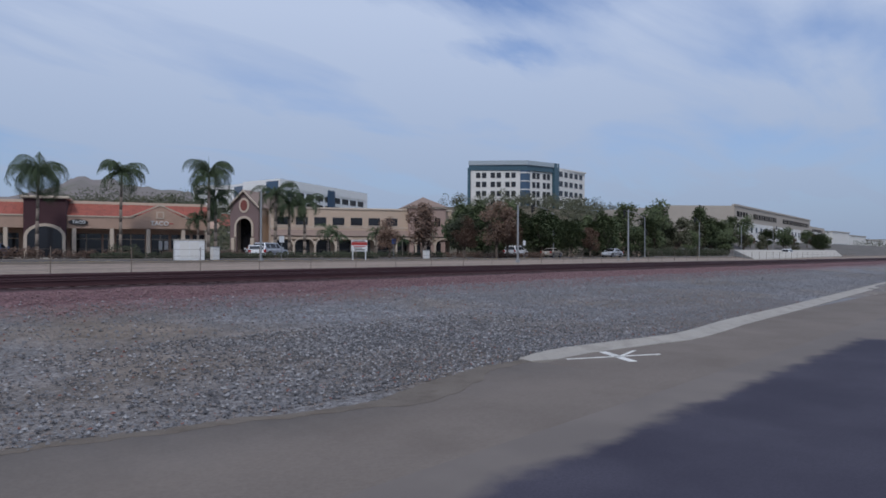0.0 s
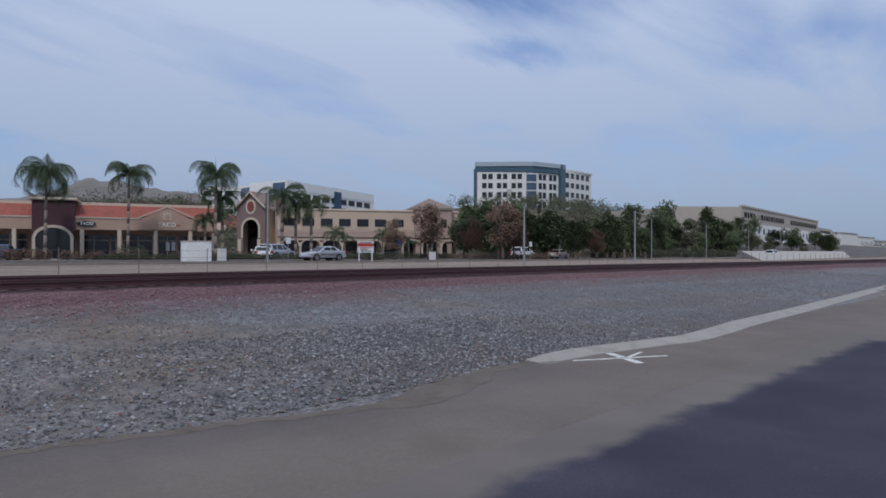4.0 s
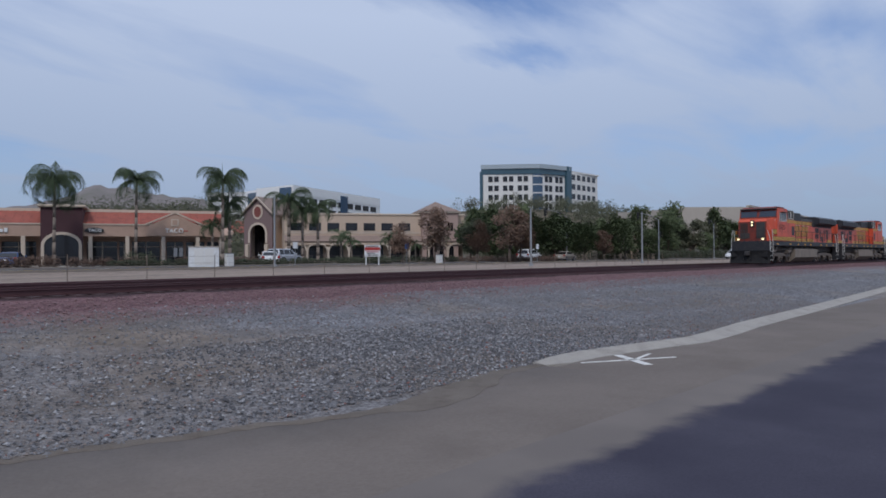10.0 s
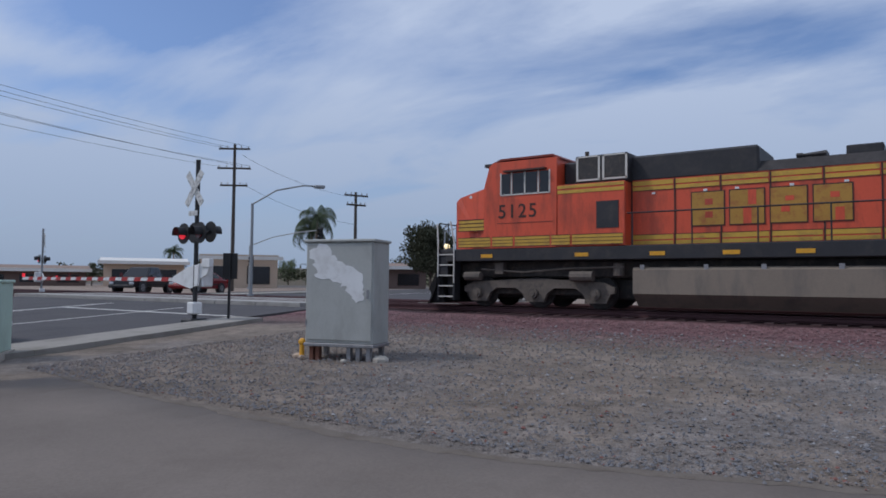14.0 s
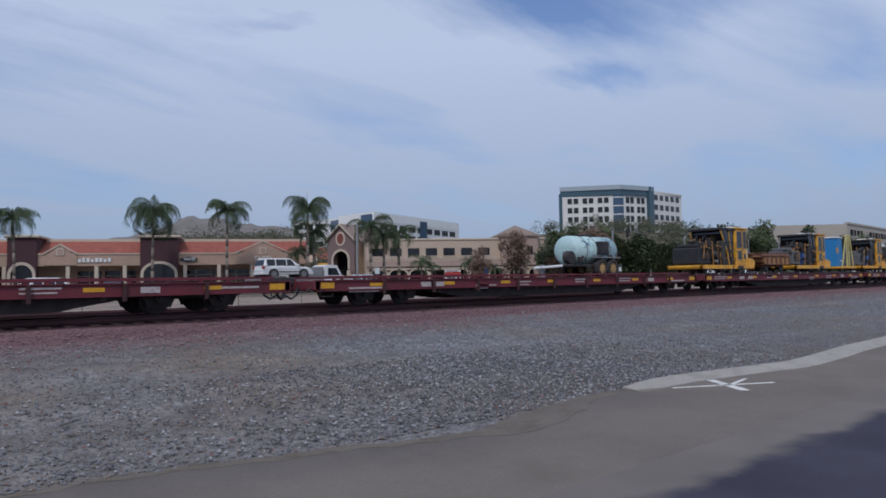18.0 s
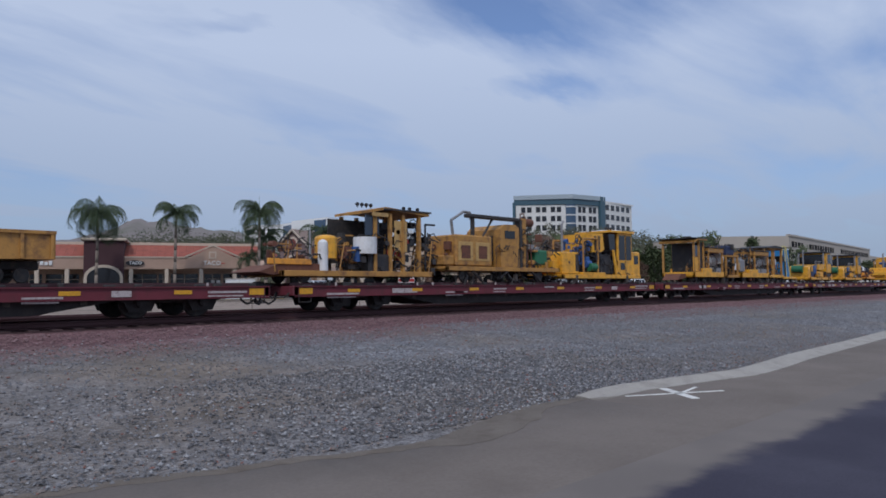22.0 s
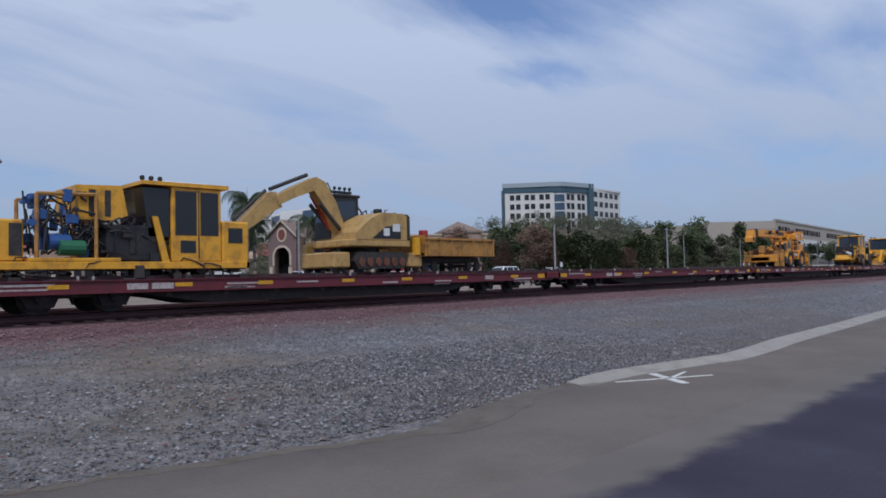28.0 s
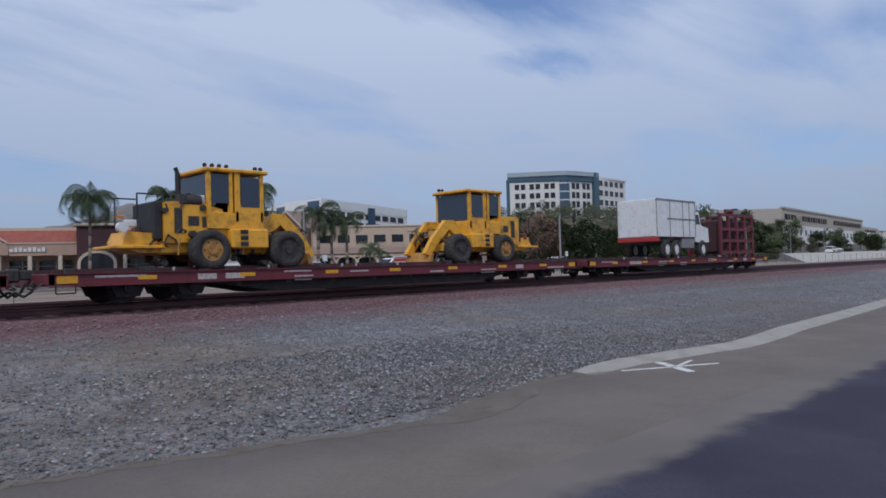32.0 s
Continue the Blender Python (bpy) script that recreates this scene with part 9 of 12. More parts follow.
def office():
    b = thing("office_building", placed(62.5, 90.6, 87.2, 75.3, GROUND_FAR), "two-storey beige office building with arched arcade", "building")
    L = 29.0
    part("core", Shape().box(0, L, 2.4, 20, 0, 7.4), STUCCO_L, b)
    up = part("upper_wall", Shape().box(0, L, 1.4, 2.4, 4.0, 7.6), STUCCO_L, b)
    part("parapet_trim", Shape().box(-0.1, L + 0.1, 1.25, 2.5, 7.45, 7.75, 0.05), TRIM, up)
    part("belt", Shape().box(0, L, 1.33, 1.4, 4.55, 4.8), TRIM, up)
    for i in range(10):
        x = 0.9 + i * 2.85
        if 20.5 < x < 28:
            continue
        w = part("window", Shape().box(x, x + 1.85, 1.36, 1.42, 5.0, 6.2), WINDOW, b)
        part("window_sill", Shape().box(x - 0.1, x + 1.95, 1.25, 1.4, 4.86, 4.98), TRIM, w)
    part("canopy_roof", Shape().prism([(-0.3, 3.3), (1.5, 4.3), (1.5, 4.1), (-0.2, 3.15)], 0, L, "x"), TILE_B, b, "brown tile canopy roof")
    part("arcade_beam", Shape().box(0, L, -0.1, 0.3, 2.75, 3.25), STUCCO_L, b)
    for i in range(9):
        x0 = 0.4 + i * 3.2
        if x0 + 2.7 > L:
            break
        part("arcade_arch", arch_shape(x0, x0 + 2.7, 1.9, 2.85, 0.22, -0.12, 0.25, 8, 0.75), TRIM, b, "curved cream arch band")
        part("arcade_column", Shape().box(x0 - 0.36, x0 - 0.08, -0.1, 0.25, 0, 2.4, 0.03), TRIM, b)
        part("shop_window", Shape().box(x0 + 0.2, x0 + 2.4, 2.3, 2.42, 0.3, 2.6), WINDOW, b)
    t = part("corner_tower", Shape().box(21.6, 27.6, 0.2, 6.5, 0, 8.1), mat("pink_stucco", (0.40, 0.29, 0.25), 0.9, vary=0.06, scale=0.6, fine=12), b, "pinkish corner tower")
    part("tower_roof", Shape().add([(21.2, -0.2, 8.1), (28.0, -0.2, 8.1), (28.0, 6.9, 8.1), (21.2, 6.9, 8.1), (24.6, 3.3, 9.9)], [(0, 1, 4), (1, 2, 4), (2, 3, 4), (3, 0, 4), (3, 2, 1, 0)]), TILE_B, t)
    part("tower_cornice", Shape().box(21.3, 27.9, -0.1, 6.8, 7.85, 8.12, 0.04), TRIM, t)
    for x in (22.4, 24.1, 25.8):
        part("tower_window", Shape().box(x, x + 0.9, 0.15, 0.22, 5.0, 6.3), WINDOW, t)
        part("tower_arch", arch_fill(x - 0.1, x + 1.0, 0.2, 2.6, 0.14, 0.2), WINDOW, t)
    for y in (2.0, 4.2):
        part("side_window", Shape().box(27.6, 27.66, y, y + 1.1, 5.0, 6.3), WINDOW, t)


def facade(b, x0, y0, x1, y1, z0, z1, rows, cols, wall, pane, thick=1.0, win=(0.5, 0.52), name="window", margin=0.06, lift=0.0, pair=0.0):
    """A flat wall between two plan points with a grid of recessed panes."""
    d = Vector((x1 - x0, y1 - y0))
    L = d.length
    w = part("wall", Shape().box(0, L, 0, thick, z0, z1), wall, b)
    w.matrix_local = pose(x0, y0, 0, 0, 0, math.degrees(math.atan2(d.y, d.x)))
    cw, rh = L * (1 - 2 * margin) / cols, (z1 - z0) / rows
    for r in range(rows):
        for c in range(cols):
            cx = L * margin + (c + 0.5 + (pair if c % 2 == 0 else -pair)) * cw
            cz = z0 + (r + 0.5) * rh + lift
            p = part(name, Shape().box(cx - cw * win[0] / 2, cx + cw * win[0] / 2, -0.12, 0.05, cz - rh * win[1] / 2, cz + rh * win[1] / 2), pane, w)
    return w


def tower():
    b = thing("office_tower", pose(0, 0, 0), "white office tower with teal glass crown on a hill", "building")
    body = Shape().prism([(256, 209.5), (271.0, 190.8), (290.3, 187), (318, 188), (322, 236), (288, 234)], 10, 39.5, "z")
    part("core", body, WALLW, b)
    facade(b, 254.6, 209.8, 269.0, 191.6, 14, 39.6, 6, 6, WALLW, WINDOW, 1.0, (0.6, 0.58), pair=0.09)
    facade(b, 272.6, 189.4, 287.6, 186.2, 14, 39.6, 6, 4, WALLW, WINDOW, 1.0, (0.6, 0.66), pair=0.1)
    facade(b, 290.6, 186.0, 318.6, 187.0, 14, 42.0, 6, 5, WALLW, WINDOW, 1.0, (0.62, 0.54))
    part("glass_corner", Shape().prism([(268.6, 191.6), (270.2, 189.3), (272.6, 188.9), (274, 192), (271, 195)], 12, 40.5, "z"), BLUEGLASS, b, "dark glass corner strip")
    s = Shape()
    for k in range(7):
        s.prism([(268.5, 191.5), (270.1, 189.1), (272.7, 188.7), (273, 189.2), (270.4, 189.6), (269, 191.9)], 15 + k * 3.9, 15.5 + k * 3.9, "z")
    parts("glass_band", s, WALLW, b)
    part("glass_stair", Shape().prism([(287.0, 186.2), (287.2, 184.8), (290.8, 184.6), (291.0, 186.4)], 12, 44.2, "z"), TEAL, b, "teal glass stair strip")
    part("glass_edge", Shape().prism([(253.6, 211), (254.3, 209.8), (255.5, 210.4), (255, 212)], 12, 41, "z"), TEAL, b)
    part("crown_glass", Shape().prism([(253.9, 210.4), (270.2, 189.2), (288, 185.4), (290, 190), (272, 194), (258, 212)], 39.7, 42.2, "z"), TEAL, b, "teal glass band under the roof")
    part("crown", Shape().prism([(253.6, 210.4), (264, 196.2), (270.0, 188.6), (276, 187.2), (289.6, 184.6), (291, 192), (272, 196), (258, 213)], 42.2, 44.2, "z"), mat("pale_teal_panel", (0.35, 0.41, 0.45), 0.6, vary=0.05, scale=0.3, fine=5), b)
    part("parapet", Shape().box(291, 318.8, 186.2, 187.4, 41.9, 42.6), WALLW, b)


def white_block():
    b = thing("white_office", pose(0, 0, 0), "long white three-storey office block on the hill", "building")
    part("core", Shape().prism([(149.6, 211.7), (212.3, 236), (204, 258), (149, 250), (147.9, 231.5)], 8, 27.2, "z"), WALLX, b)
    w = facade(b, 148.7, 210.5, 212.7, 235.1, 13.4, 24.2, 3, 9, WALLX, WINDOW, 1.0, (0.74, 0.6), margin=0.045)
    part("parapet", Shape().box(0, 68.5, -0.15, 1.0, 24.2, 27.55), WALLX, w)
    part("glass_bay", Shape().box(33.5, 39.0, -0.4, 0.2, 13, 26.2), BLUEGLASS, w, "blue glass bay")
    part("sign_bar", Shape().box(2.5, 9.0, -0.25, -0.14, 25.2, 26.1), WALLB, w)
    e = facade(b, 147.1, 231.3, 148.6, 210.5, 13.4, 24.2, 3, 3, WALLX, WINDOW, 1.0, (0.7, 0.6))
    part("parapet", Shape().box(0, 20.8, -0.15, 1.0, 24.2, 27.55), WALLX, e)
    part("glass_bay", Shape().box(14.0, 20.5, -0.4, 0.2, 13, 26.8), BLUEGLASS, e, "blue glass corner bay")
    part("link_glass", Shape().prism([(148.9, 242.6), (147.0, 231.2), (151, 231), (153, 243)], 8, 26.2, "z"), BLUEGLASS, b, "blue glass link")
    v = facade(b, 140.6, 256.0, 148.8, 243.0, 15.8, 26.4, 3, 3, WALLX, WINDOW, 6.0, (0.74, 0.56))
    part("parapet", Shape().box(0, 15.4, -0.15, 5.5, 26.4, 27.2), WALLX, v)


def parking():
    b = thing("parking_structure", pose(0, 0, 0), "long beige parking structure with dark openings", "building")
    part("core", Shape().prism([(238.6, 107.3), (255.4, 90.4), (400, 103.2), (396, 140), (245, 135)], 2, 18.0, "z"), WALLB, b)
    part("end_core", Shape().prism([(400, 103.2), (446, 107.4), (442, 140), (396, 140)], 2, 14.8, "z"), WALLB, b)
    facade(b, 237.5, 106.5, 254.6, 89.4, 3, 18.3, 1, 1, WALLB, WALLB, 1.0, (0.2, 0.2))
    up = part("upper_wall", Shape().box(0, 146, 0, 1, 12.9, 18.9).box(146, 191.8, 0, 1, 11.4, 15.6), WALLB, b)
    up.matrix_local = placed(254.8, 89.3, 445.8, 106.0)
    # the openings come in groups with plain wall between them
    for x0, n, z in ((3, 2, 14.7), (27, 5, 14.7), (80, 5, 14.7), (118, 3, 14.7), (152, 4, 12.4)):
        for i in range(n):
            # matte black panels on the wall stand for the shade inside the openings
            o = part("opening", Shape().box(x0 + i * 8.2, x0 + i * 8.2 + 6.6, -0.15, 0.1, z, z + 1.9), PLOUGH, up, "matte black panel painting an opening's shade")
            part("opening_post", Shape().box(x0 + i * 8.2 + 3.1, x0 + i * 8.2 + 3.5, -0.25, -0.1, z, z + 1.9), WALLB, o)
    part("roof_band", Shape().box(-0.3, 146.2, -0.3, 0, 18.3, 18.95), WALLB, up)
    low = facade(b, 254.9, 89.1, 445.9, 105.8, 3.0, 12.85, 2, 22, WALLW, WINDOW, 1.0, (0.3, 0.42))
    part("pilaster", Shape().box(0, 2.5, -0.3, 0, 3, 12.85).box(60, 62, -0.3, 0, 3, 12.85).box(120, 122, -0.3, 0, 3, 12.85), WALLB, low)
    part("stair_head", Shape().box(406, 416, 108, 113, 14.8, 19.6), WALLB, b)
    for x, y, w, h in ((560, 128, 50, 17), (650, 136, 60, 16), (780, 148, 70, 14), (920, 160, 60, 17)):
        f = thing("warehouse", pose(x, y, 4.0), "pale low warehouse far along the valley", "building", "far warehouses")
        part("wall", Shape().box(0, w, 0, 30, -3, h - 4), WALLW, f)
        part("roof", Shape().box(-0.5, w + 0.5, -0.5, 30.5, h - 4, h - 3.4), WALLB, f)
        for i in range(6):
            part("door", Shape().box(4 + i * w / 7, 4 + i * w / 7 + 4, -0.15, 0, 0, 4.5), WINDOW, f)


def steakhouse():
    b = thing("restaurant", placed(-17.2, 78.0, 8.2, 79.6, GROUND_FAR), "yellow restaurant with green metal roof and plum base", "building")
    L = 25.4
    part("wall", Shape().box(0, L, 0, 12, 1.7, 4.6), CREAM, b)
    part("base_wall", Shape().box(-0.03, L + 0.03, -0.03, 12.03, 0, 1.7), PLUM, b)
    part("belt", Shape().box(-0.06, L + 0.06, -0.1, 0.0, 1.66, 1.88), WHITE, b, "white trim board")
    for x in (-0.08, 12.6, L - 0.12):
        part("corner_board", Shape().box(x, x + 0.2, -0.12, -0.02, 0.1, 4.5), WHITE, b)
    r = part("roof", Shape().prism([(-0.8, 4.4), (6.0, 7.3), (12.8, 4.4), (12.8, 4.6), (6.0, 7.55), (-0.8, 4.6)], -0.5, L + 0.5, "x"), GREENROOF, b, "green standing-seam metal roof")
    cap = part("raised_roof", Shape().prism([(L - 4.2, 6.9), (L - 3.0, 8.15), (L - 0.6, 8.15), (L + 0.9, 4.5), (L - 4.2, 5.2)], 1.2, 11.0, "y"), GREENROOF, b, "raised green roof end")
    s = Shape()
    for i in range(44):
        x = -0.4 + i * 0.6
        s.add([(x - 0.03, -0.82, 4.6), (x + 0.03, -0.82, 4.6), (x, -0.82, 4.67), (x - 0.03, 6.0, 7.55), (x + 0.03, 6.0, 7.55), (x, 6.0, 7.62)], [(0, 1, 2), (0, 3, 4, 1), (1, 4, 5, 2), (2, 5, 3, 0)])
    parts("roof_seam", s, GREENROOF, r)
    part("fascia", Shape().box(-0.6, L + 0.6, -0.95, -0.8, 4.32, 4.62), TRIM, b)
    # gabled porch with white barge boards
    c = 4.45
    g = part("porch", Shape().prism([(c - 3.7, 0), (c - 3.7, 4.9), (c, 7.5), (c + 3.7, 4.9), (c + 3.7, 0)], -3.6, 0.2, "y"), CREAM, b)
    part("porch_roof", Shape().prism([(c - 4.5, 4.45), (c, 7.6), (c + 4.5, 4.45), (c + 4.5, 4.7), (c, 7.9), (c - 4.5, 4.7)], -4.1, 3.0, "y"), DARKWOOD, g)
    part("barge_board", Shape().prism([(c - 4.6, 4.38), (c, 7.62), (c, 7.98), (c - 4.6, 4.72)], -4.22, -4.1, "y").prism([(c + 4.6, 4.38), (c, 7.62), (c, 7.98), (c + 4.6, 4.72)], -4.22, -4.1, "y"), WHITE, g, "white barge boards")
    part("porch_base", Shape().box(c - 3.75, c + 3.75, -3.65, -3.58, 0, 1.66), PLUM, g)
    part("porch_belt", Shape().box(c - 3.78, c + 3.78, -3.72, -3.6, 1.66, 1.88), WHITE, g)
    for x in (c - 3.78, c + 3.58):
        part("porch_post", Shape().box(x, x + 0.2, -3.72, -3.6, 0.0, 4.6), WHITE, g)
    part("porch_window", Shape().box(c - 2.1, c - 1.0, -3.66, -3.59, 2.8, 4.4), DARKWOOD, g, "dark brown shutter")
    s = Shape()
    for k in range(8):
        s.box(c - 2.1 + k * 0.53, c - 1.7 + k * 0.53, -3.72, -3.6, 5.15, 5.15 + (0.75 if k in (0, 7) else 0.55))
    parts("sign_bar", s, RUST, g, "rust red raised sign bars")
    part("sign_rule", Shape().box(c - 1.2, c + 1.2, -3.7, -3.6, 4.85, 5.0), RUST, g)
    part("service_door", Shape().box(16.0, 17.2, -0.06, 0.0, 0, 2.1), TRIM, b)
    part("equipment_box", Shape().box(17.6, 19.2, -1.0, -0.1, 0, 1.9, 0.03), WALLW, b)


mall()
gatehouse()
office()
tower()
white_block()
parking()
steakhouse()
wb = thing("low_building", placed(116.0, 68.0, 128.0, 62.5, GROUND_FAR), "low beige building half hidden behind roadside trees", "building")
part("wall", Shape().box(0, 13, 0, 8, 0, 4.2), STUCCO_L, wb)
part("parapet", Shape().box(-0.2, 13.2, -0.2, 8.2, 4.2, 4.5), STUCCO, wb)
for k in range(3):
    part("window", Shape().box(2 + k * 3.6, 3.6 + k * 3.6, -0.05, 0, 1.2, 2.8), WINDOW, wb)


def left_block(x, y, w, d, h, turn, wall, roof, label):
    b = thing("shop_building", pose(x, y, 0.7, 0, 0, turn), label, "building", "low shops beyond the crossing")
    part("wall", Shape().box(0, w, 0, d, 0, h), wall, b)
    part("roof", Shape().prism([(-0.8, h), (-0.8, h + 0.2), (d * 0.3, h + 0.75), (d + 0.5, h + 0.75), (d + 0.5, h)], -0.5, w + 0.5, "x") if roof is not wall else Shape().box(-0.1, w + 0.1, -0.1, d, h, h + 0.5), roof, b)
    n = max(2, int(w / 4))
    for i in range(n):
        part("shop_window", Shape().box((i + 0.2) * w / n, (i + 0.8) * w / n, -0.06, 0, 0.5, h * 0.75), WINDOW, b)
    part("fascia", Shape().box(-0.6, w + 0.6, -0.95, -0.8, h - 0.1, h + 0.3), WALLW, b)


BROWNW = mat("dark_brown_stucco", (0.17, 0.115, 0.10), 0.9, vary=0.1, scale=0.6, fine=12)
for x, y, w, d, h, turn, wall, roof, lab in ((-82.9, 46.3, 9.2, 9, 2.9, 58, STUCCO_L, WALLW, "low beige shop with a white roof edge"), (-68.9, 49.8, 8.6, 8, 3.4, 51, STUCCO_L, STUCCO_L, "small beige flat-roofed shop"), (-93.0, 36.0, 12.0, 8, 1.9, 66, BROWNW, TILE_B, "low brown shop with brown tile roof"), (-79.0, 58.0, 8.0, 8, 2.9, 54, BROWNW, TILE, "low brown shop with red tile roof"), (-60.0, 66.0, 9.0, 8, 2.6, 45, BROWNW, TILE_B, "low brown shop with brown tile roof"), (-112.0, 8.0, 16.0, 9, 1.9, 86, WALLB, TILE_B, "long low beige shed beyond the side road")):
    left_block(x, y, w, d, h, turn, wall, roof, lab)

# ---- plants ----
def leaf_mat(name, lo, hi):
    m = bpy.data.materials.new(name)
    m.use_nodes = True
    n, l = m.node_tree.nodes, m.node_tree.links
    b = n["Principled BSDF"]
    b.inputs["Roughness"].default_value = 0.8
    b.inputs["Specular IOR Level"].default_value = 0.2
    g = n.new("ShaderNodeNewGeometry")
    oi = n.new("ShaderNodeObjectInfo")
    ad = n.new("ShaderNodeMath"); ad.operation = "MULTIPLY_ADD"; ad.inputs[1].default_value = 0.7
    sc = n.new("ShaderNodeMath"); sc.operation = "MULTIPLY"; sc.inputs[1].default_value = 0.3
    l.new(oi.outputs["Random"], sc.inputs[0])
    l.new(g.outputs["Random Per Island"], ad.inputs[0]); l.new(sc.outputs[0], ad.inputs[2])
    x = n.new("ShaderNodeMix"); x.data_type = "RGBA"
    x.inputs["A"].default_value = (*lo, 1); x.inputs["B"].default_value = (*hi, 1)
    l.new(ad.outputs[0], x.inputs["Factor"]); l.new(x.outputs["Result"], b.inputs["Base Color"])
    return m


LEAF = leaf_mat("green_leaves", (0.034, 0.052, 0.026), (0.12, 0.145, 0.07))
LEAF_D = leaf_mat("dark_leaves", (0.026, 0.033, 0.021), (0.075, 0.084, 0.05))
LEAF_R = leaf_mat("rusty_leaves", (0.09, 0.062, 0.048), (0.24, 0.152, 0.11))
# greyed towards olive: some distance haze is put into the leaf colour
LEAF_F = leaf_mat("hazed_far_leaves", (0.034, 0.042, 0.028), (0.115, 0.115, 0.07))
LEAF_H = leaf_mat("brown_hedge_leaves", (0.05, 0.035, 0.028), (0.15, 0.095, 0.07))
LEAF_P = leaf_mat("palm_leaves", (0.025, 0.042, 0.02), (0.10, 0.13, 0.07))
LEAF_O = leaf_mat("grey_green_leaves", (0.045, 0.05, 0.03), (0.13, 0.13, 0.085))
BARK = mat("bark", (0.13, 0.10, 0.08), 0.95, vary=0.2, scale=4, fine=20, bump=0.4)
PALMBARK = mat("palm_bark", (0.24, 0.195, 0.16), 0.95, vary=0.15, scale=6, fine=20, bump=0.4)


def leaves(rnd, centres, n, size):
    """Small leaf blades strewn in clumps."""
    v, f = [], []
    for c, r in centres:
        for _ in range(n):
            while True:
                p = Vector((rnd.uniform(-1, 1), rnd.uniform(-1, 1), rnd.uniform(-1, 1)))
                if 0.25 < p.length < 1:
                    break
            o = Vector(c) + Vector((p.x * r[0], p.y * r[1], p.z * r[2]))
            a = Vector((rnd.uniform(-1, 1), rnd.uniform(-1, 1), rnd.uniform(-0.7, 0.7))).normalized() * size * rnd.uniform(0.6, 1.4)
            b = a.orthogonal().normalized() * size * rnd.uniform(0.3, 0.7)
            k = len(v)
            v += [tuple(o - a), tuple(o + b), tuple(o + a), tuple(o - b)]
            f.append((k, k + 1, k + 2, k + 3))
    s = Shape()
    s.v, s.f = v, f
    return s


def crown_mesh(name, rnd, w, h, z0, clumps, per, size, material):
    cs = []
    for i in range(clumps):
        a, r = rnd.uniform(0, 6.28), math.sqrt(rnd.random()) * w * 0.72
        z = z0 + h * rnd.uniform(0.12, 0.9)
        taper = 1.0 - 0.6 * abs((z - z0) / h - 0.4)
        cs.append(((r * taper * math.cos(a), r * taper * math.sin(a), z), (w * rnd.uniform(0.25, 0.42), w * rnd.uniform(0.25, 0.42), h * rnd.uniform(0.12, 0.22))))
    s = leaves(rnd, cs, per, size)
    me = bpy.data.meshes.new(name)
    me.from_pydata(s.v, [], s.f)
    me.materials.append(material)
    return me, cs


def tree_kind(seed, h, w, trunk, material, clumps=16, per=60, size=0.22):
    """A tree standing at the origin: trunk with limbs, and a crown of leaves."""
    rnd = random.Random(seed)
    me, cs = crown_mesh("crown", rnd, w, h - trunk, trunk, clumps, per, size, material)
    s = Shape()
    r0 = 0.035 * h * 0.6 + 0.05
    s.cyl((0, 0, -0.3), (rnd.uniform(-0.1, 0.1), rnd.uniform(-0.1, 0.1), trunk), r0, 8, r0 * 0.7)
    s.cyl((0, 0, trunk - 0.05), (rnd.uniform(-0.2, 0.2), 0, trunk + (h - trunk) * 0.6), r0 * 0.7, 7, r0 * 0.2)
    for c, _ in cs[:6]:
        s.cyl((0, 0, trunk * rnd.uniform(0.7, 1.1)), c, r0 * 0.4, 5, r0 * 0.1)
    return s.mesh("trunk", BARK, True), me


def plant_tree(kind, x, y, label, group="", scale=1.0, name="tree", z=None, turn=None):
    t = thing(name, pose(x, y, gz(x, y) if z is None else z, 0, 0, random.uniform(0, 360) if turn is None else turn), label, "tree", group)
    for nm, me in (("trunk", kind[0]), ("crown", kind[1])):
        o = new(nm, me)
        o.parent = t
        o.scale = (scale, scale, scale)
    return t


GREEN = [tree_kind(100 + i, 7.2, 3.5, 1.4, (LEAF, LEAF_D, LEAF)[i], 34, 80, 0.24) for i in range(3)]
PINE = [tree_kind(110 + i, 8.0, 2.7, 1.2, LEAF, 28, 80, 0.22) for i in range(2)]
RUSTY = [tree_kind(120 + i, 5.6, 2.1, 1.3, LEAF_R, 30, 110, 0.12) for i in range(2)]
GREY = [tree_kind(130 + i, 5.0, 2.0, 1.3, LEAF_O, 18, 70, 0.2) for i in range(2)]
SLIM = tree_kind(140, 11.3, 1.25, 1.6, LEAF_O, 52, 130, 0.13)
BROAD = [tree_kind(150 + i, 6.2, 3.1, 1.5, (LEAF_R, LEAF_O)[i], 60, 230, 0.13) for i in range(2)]


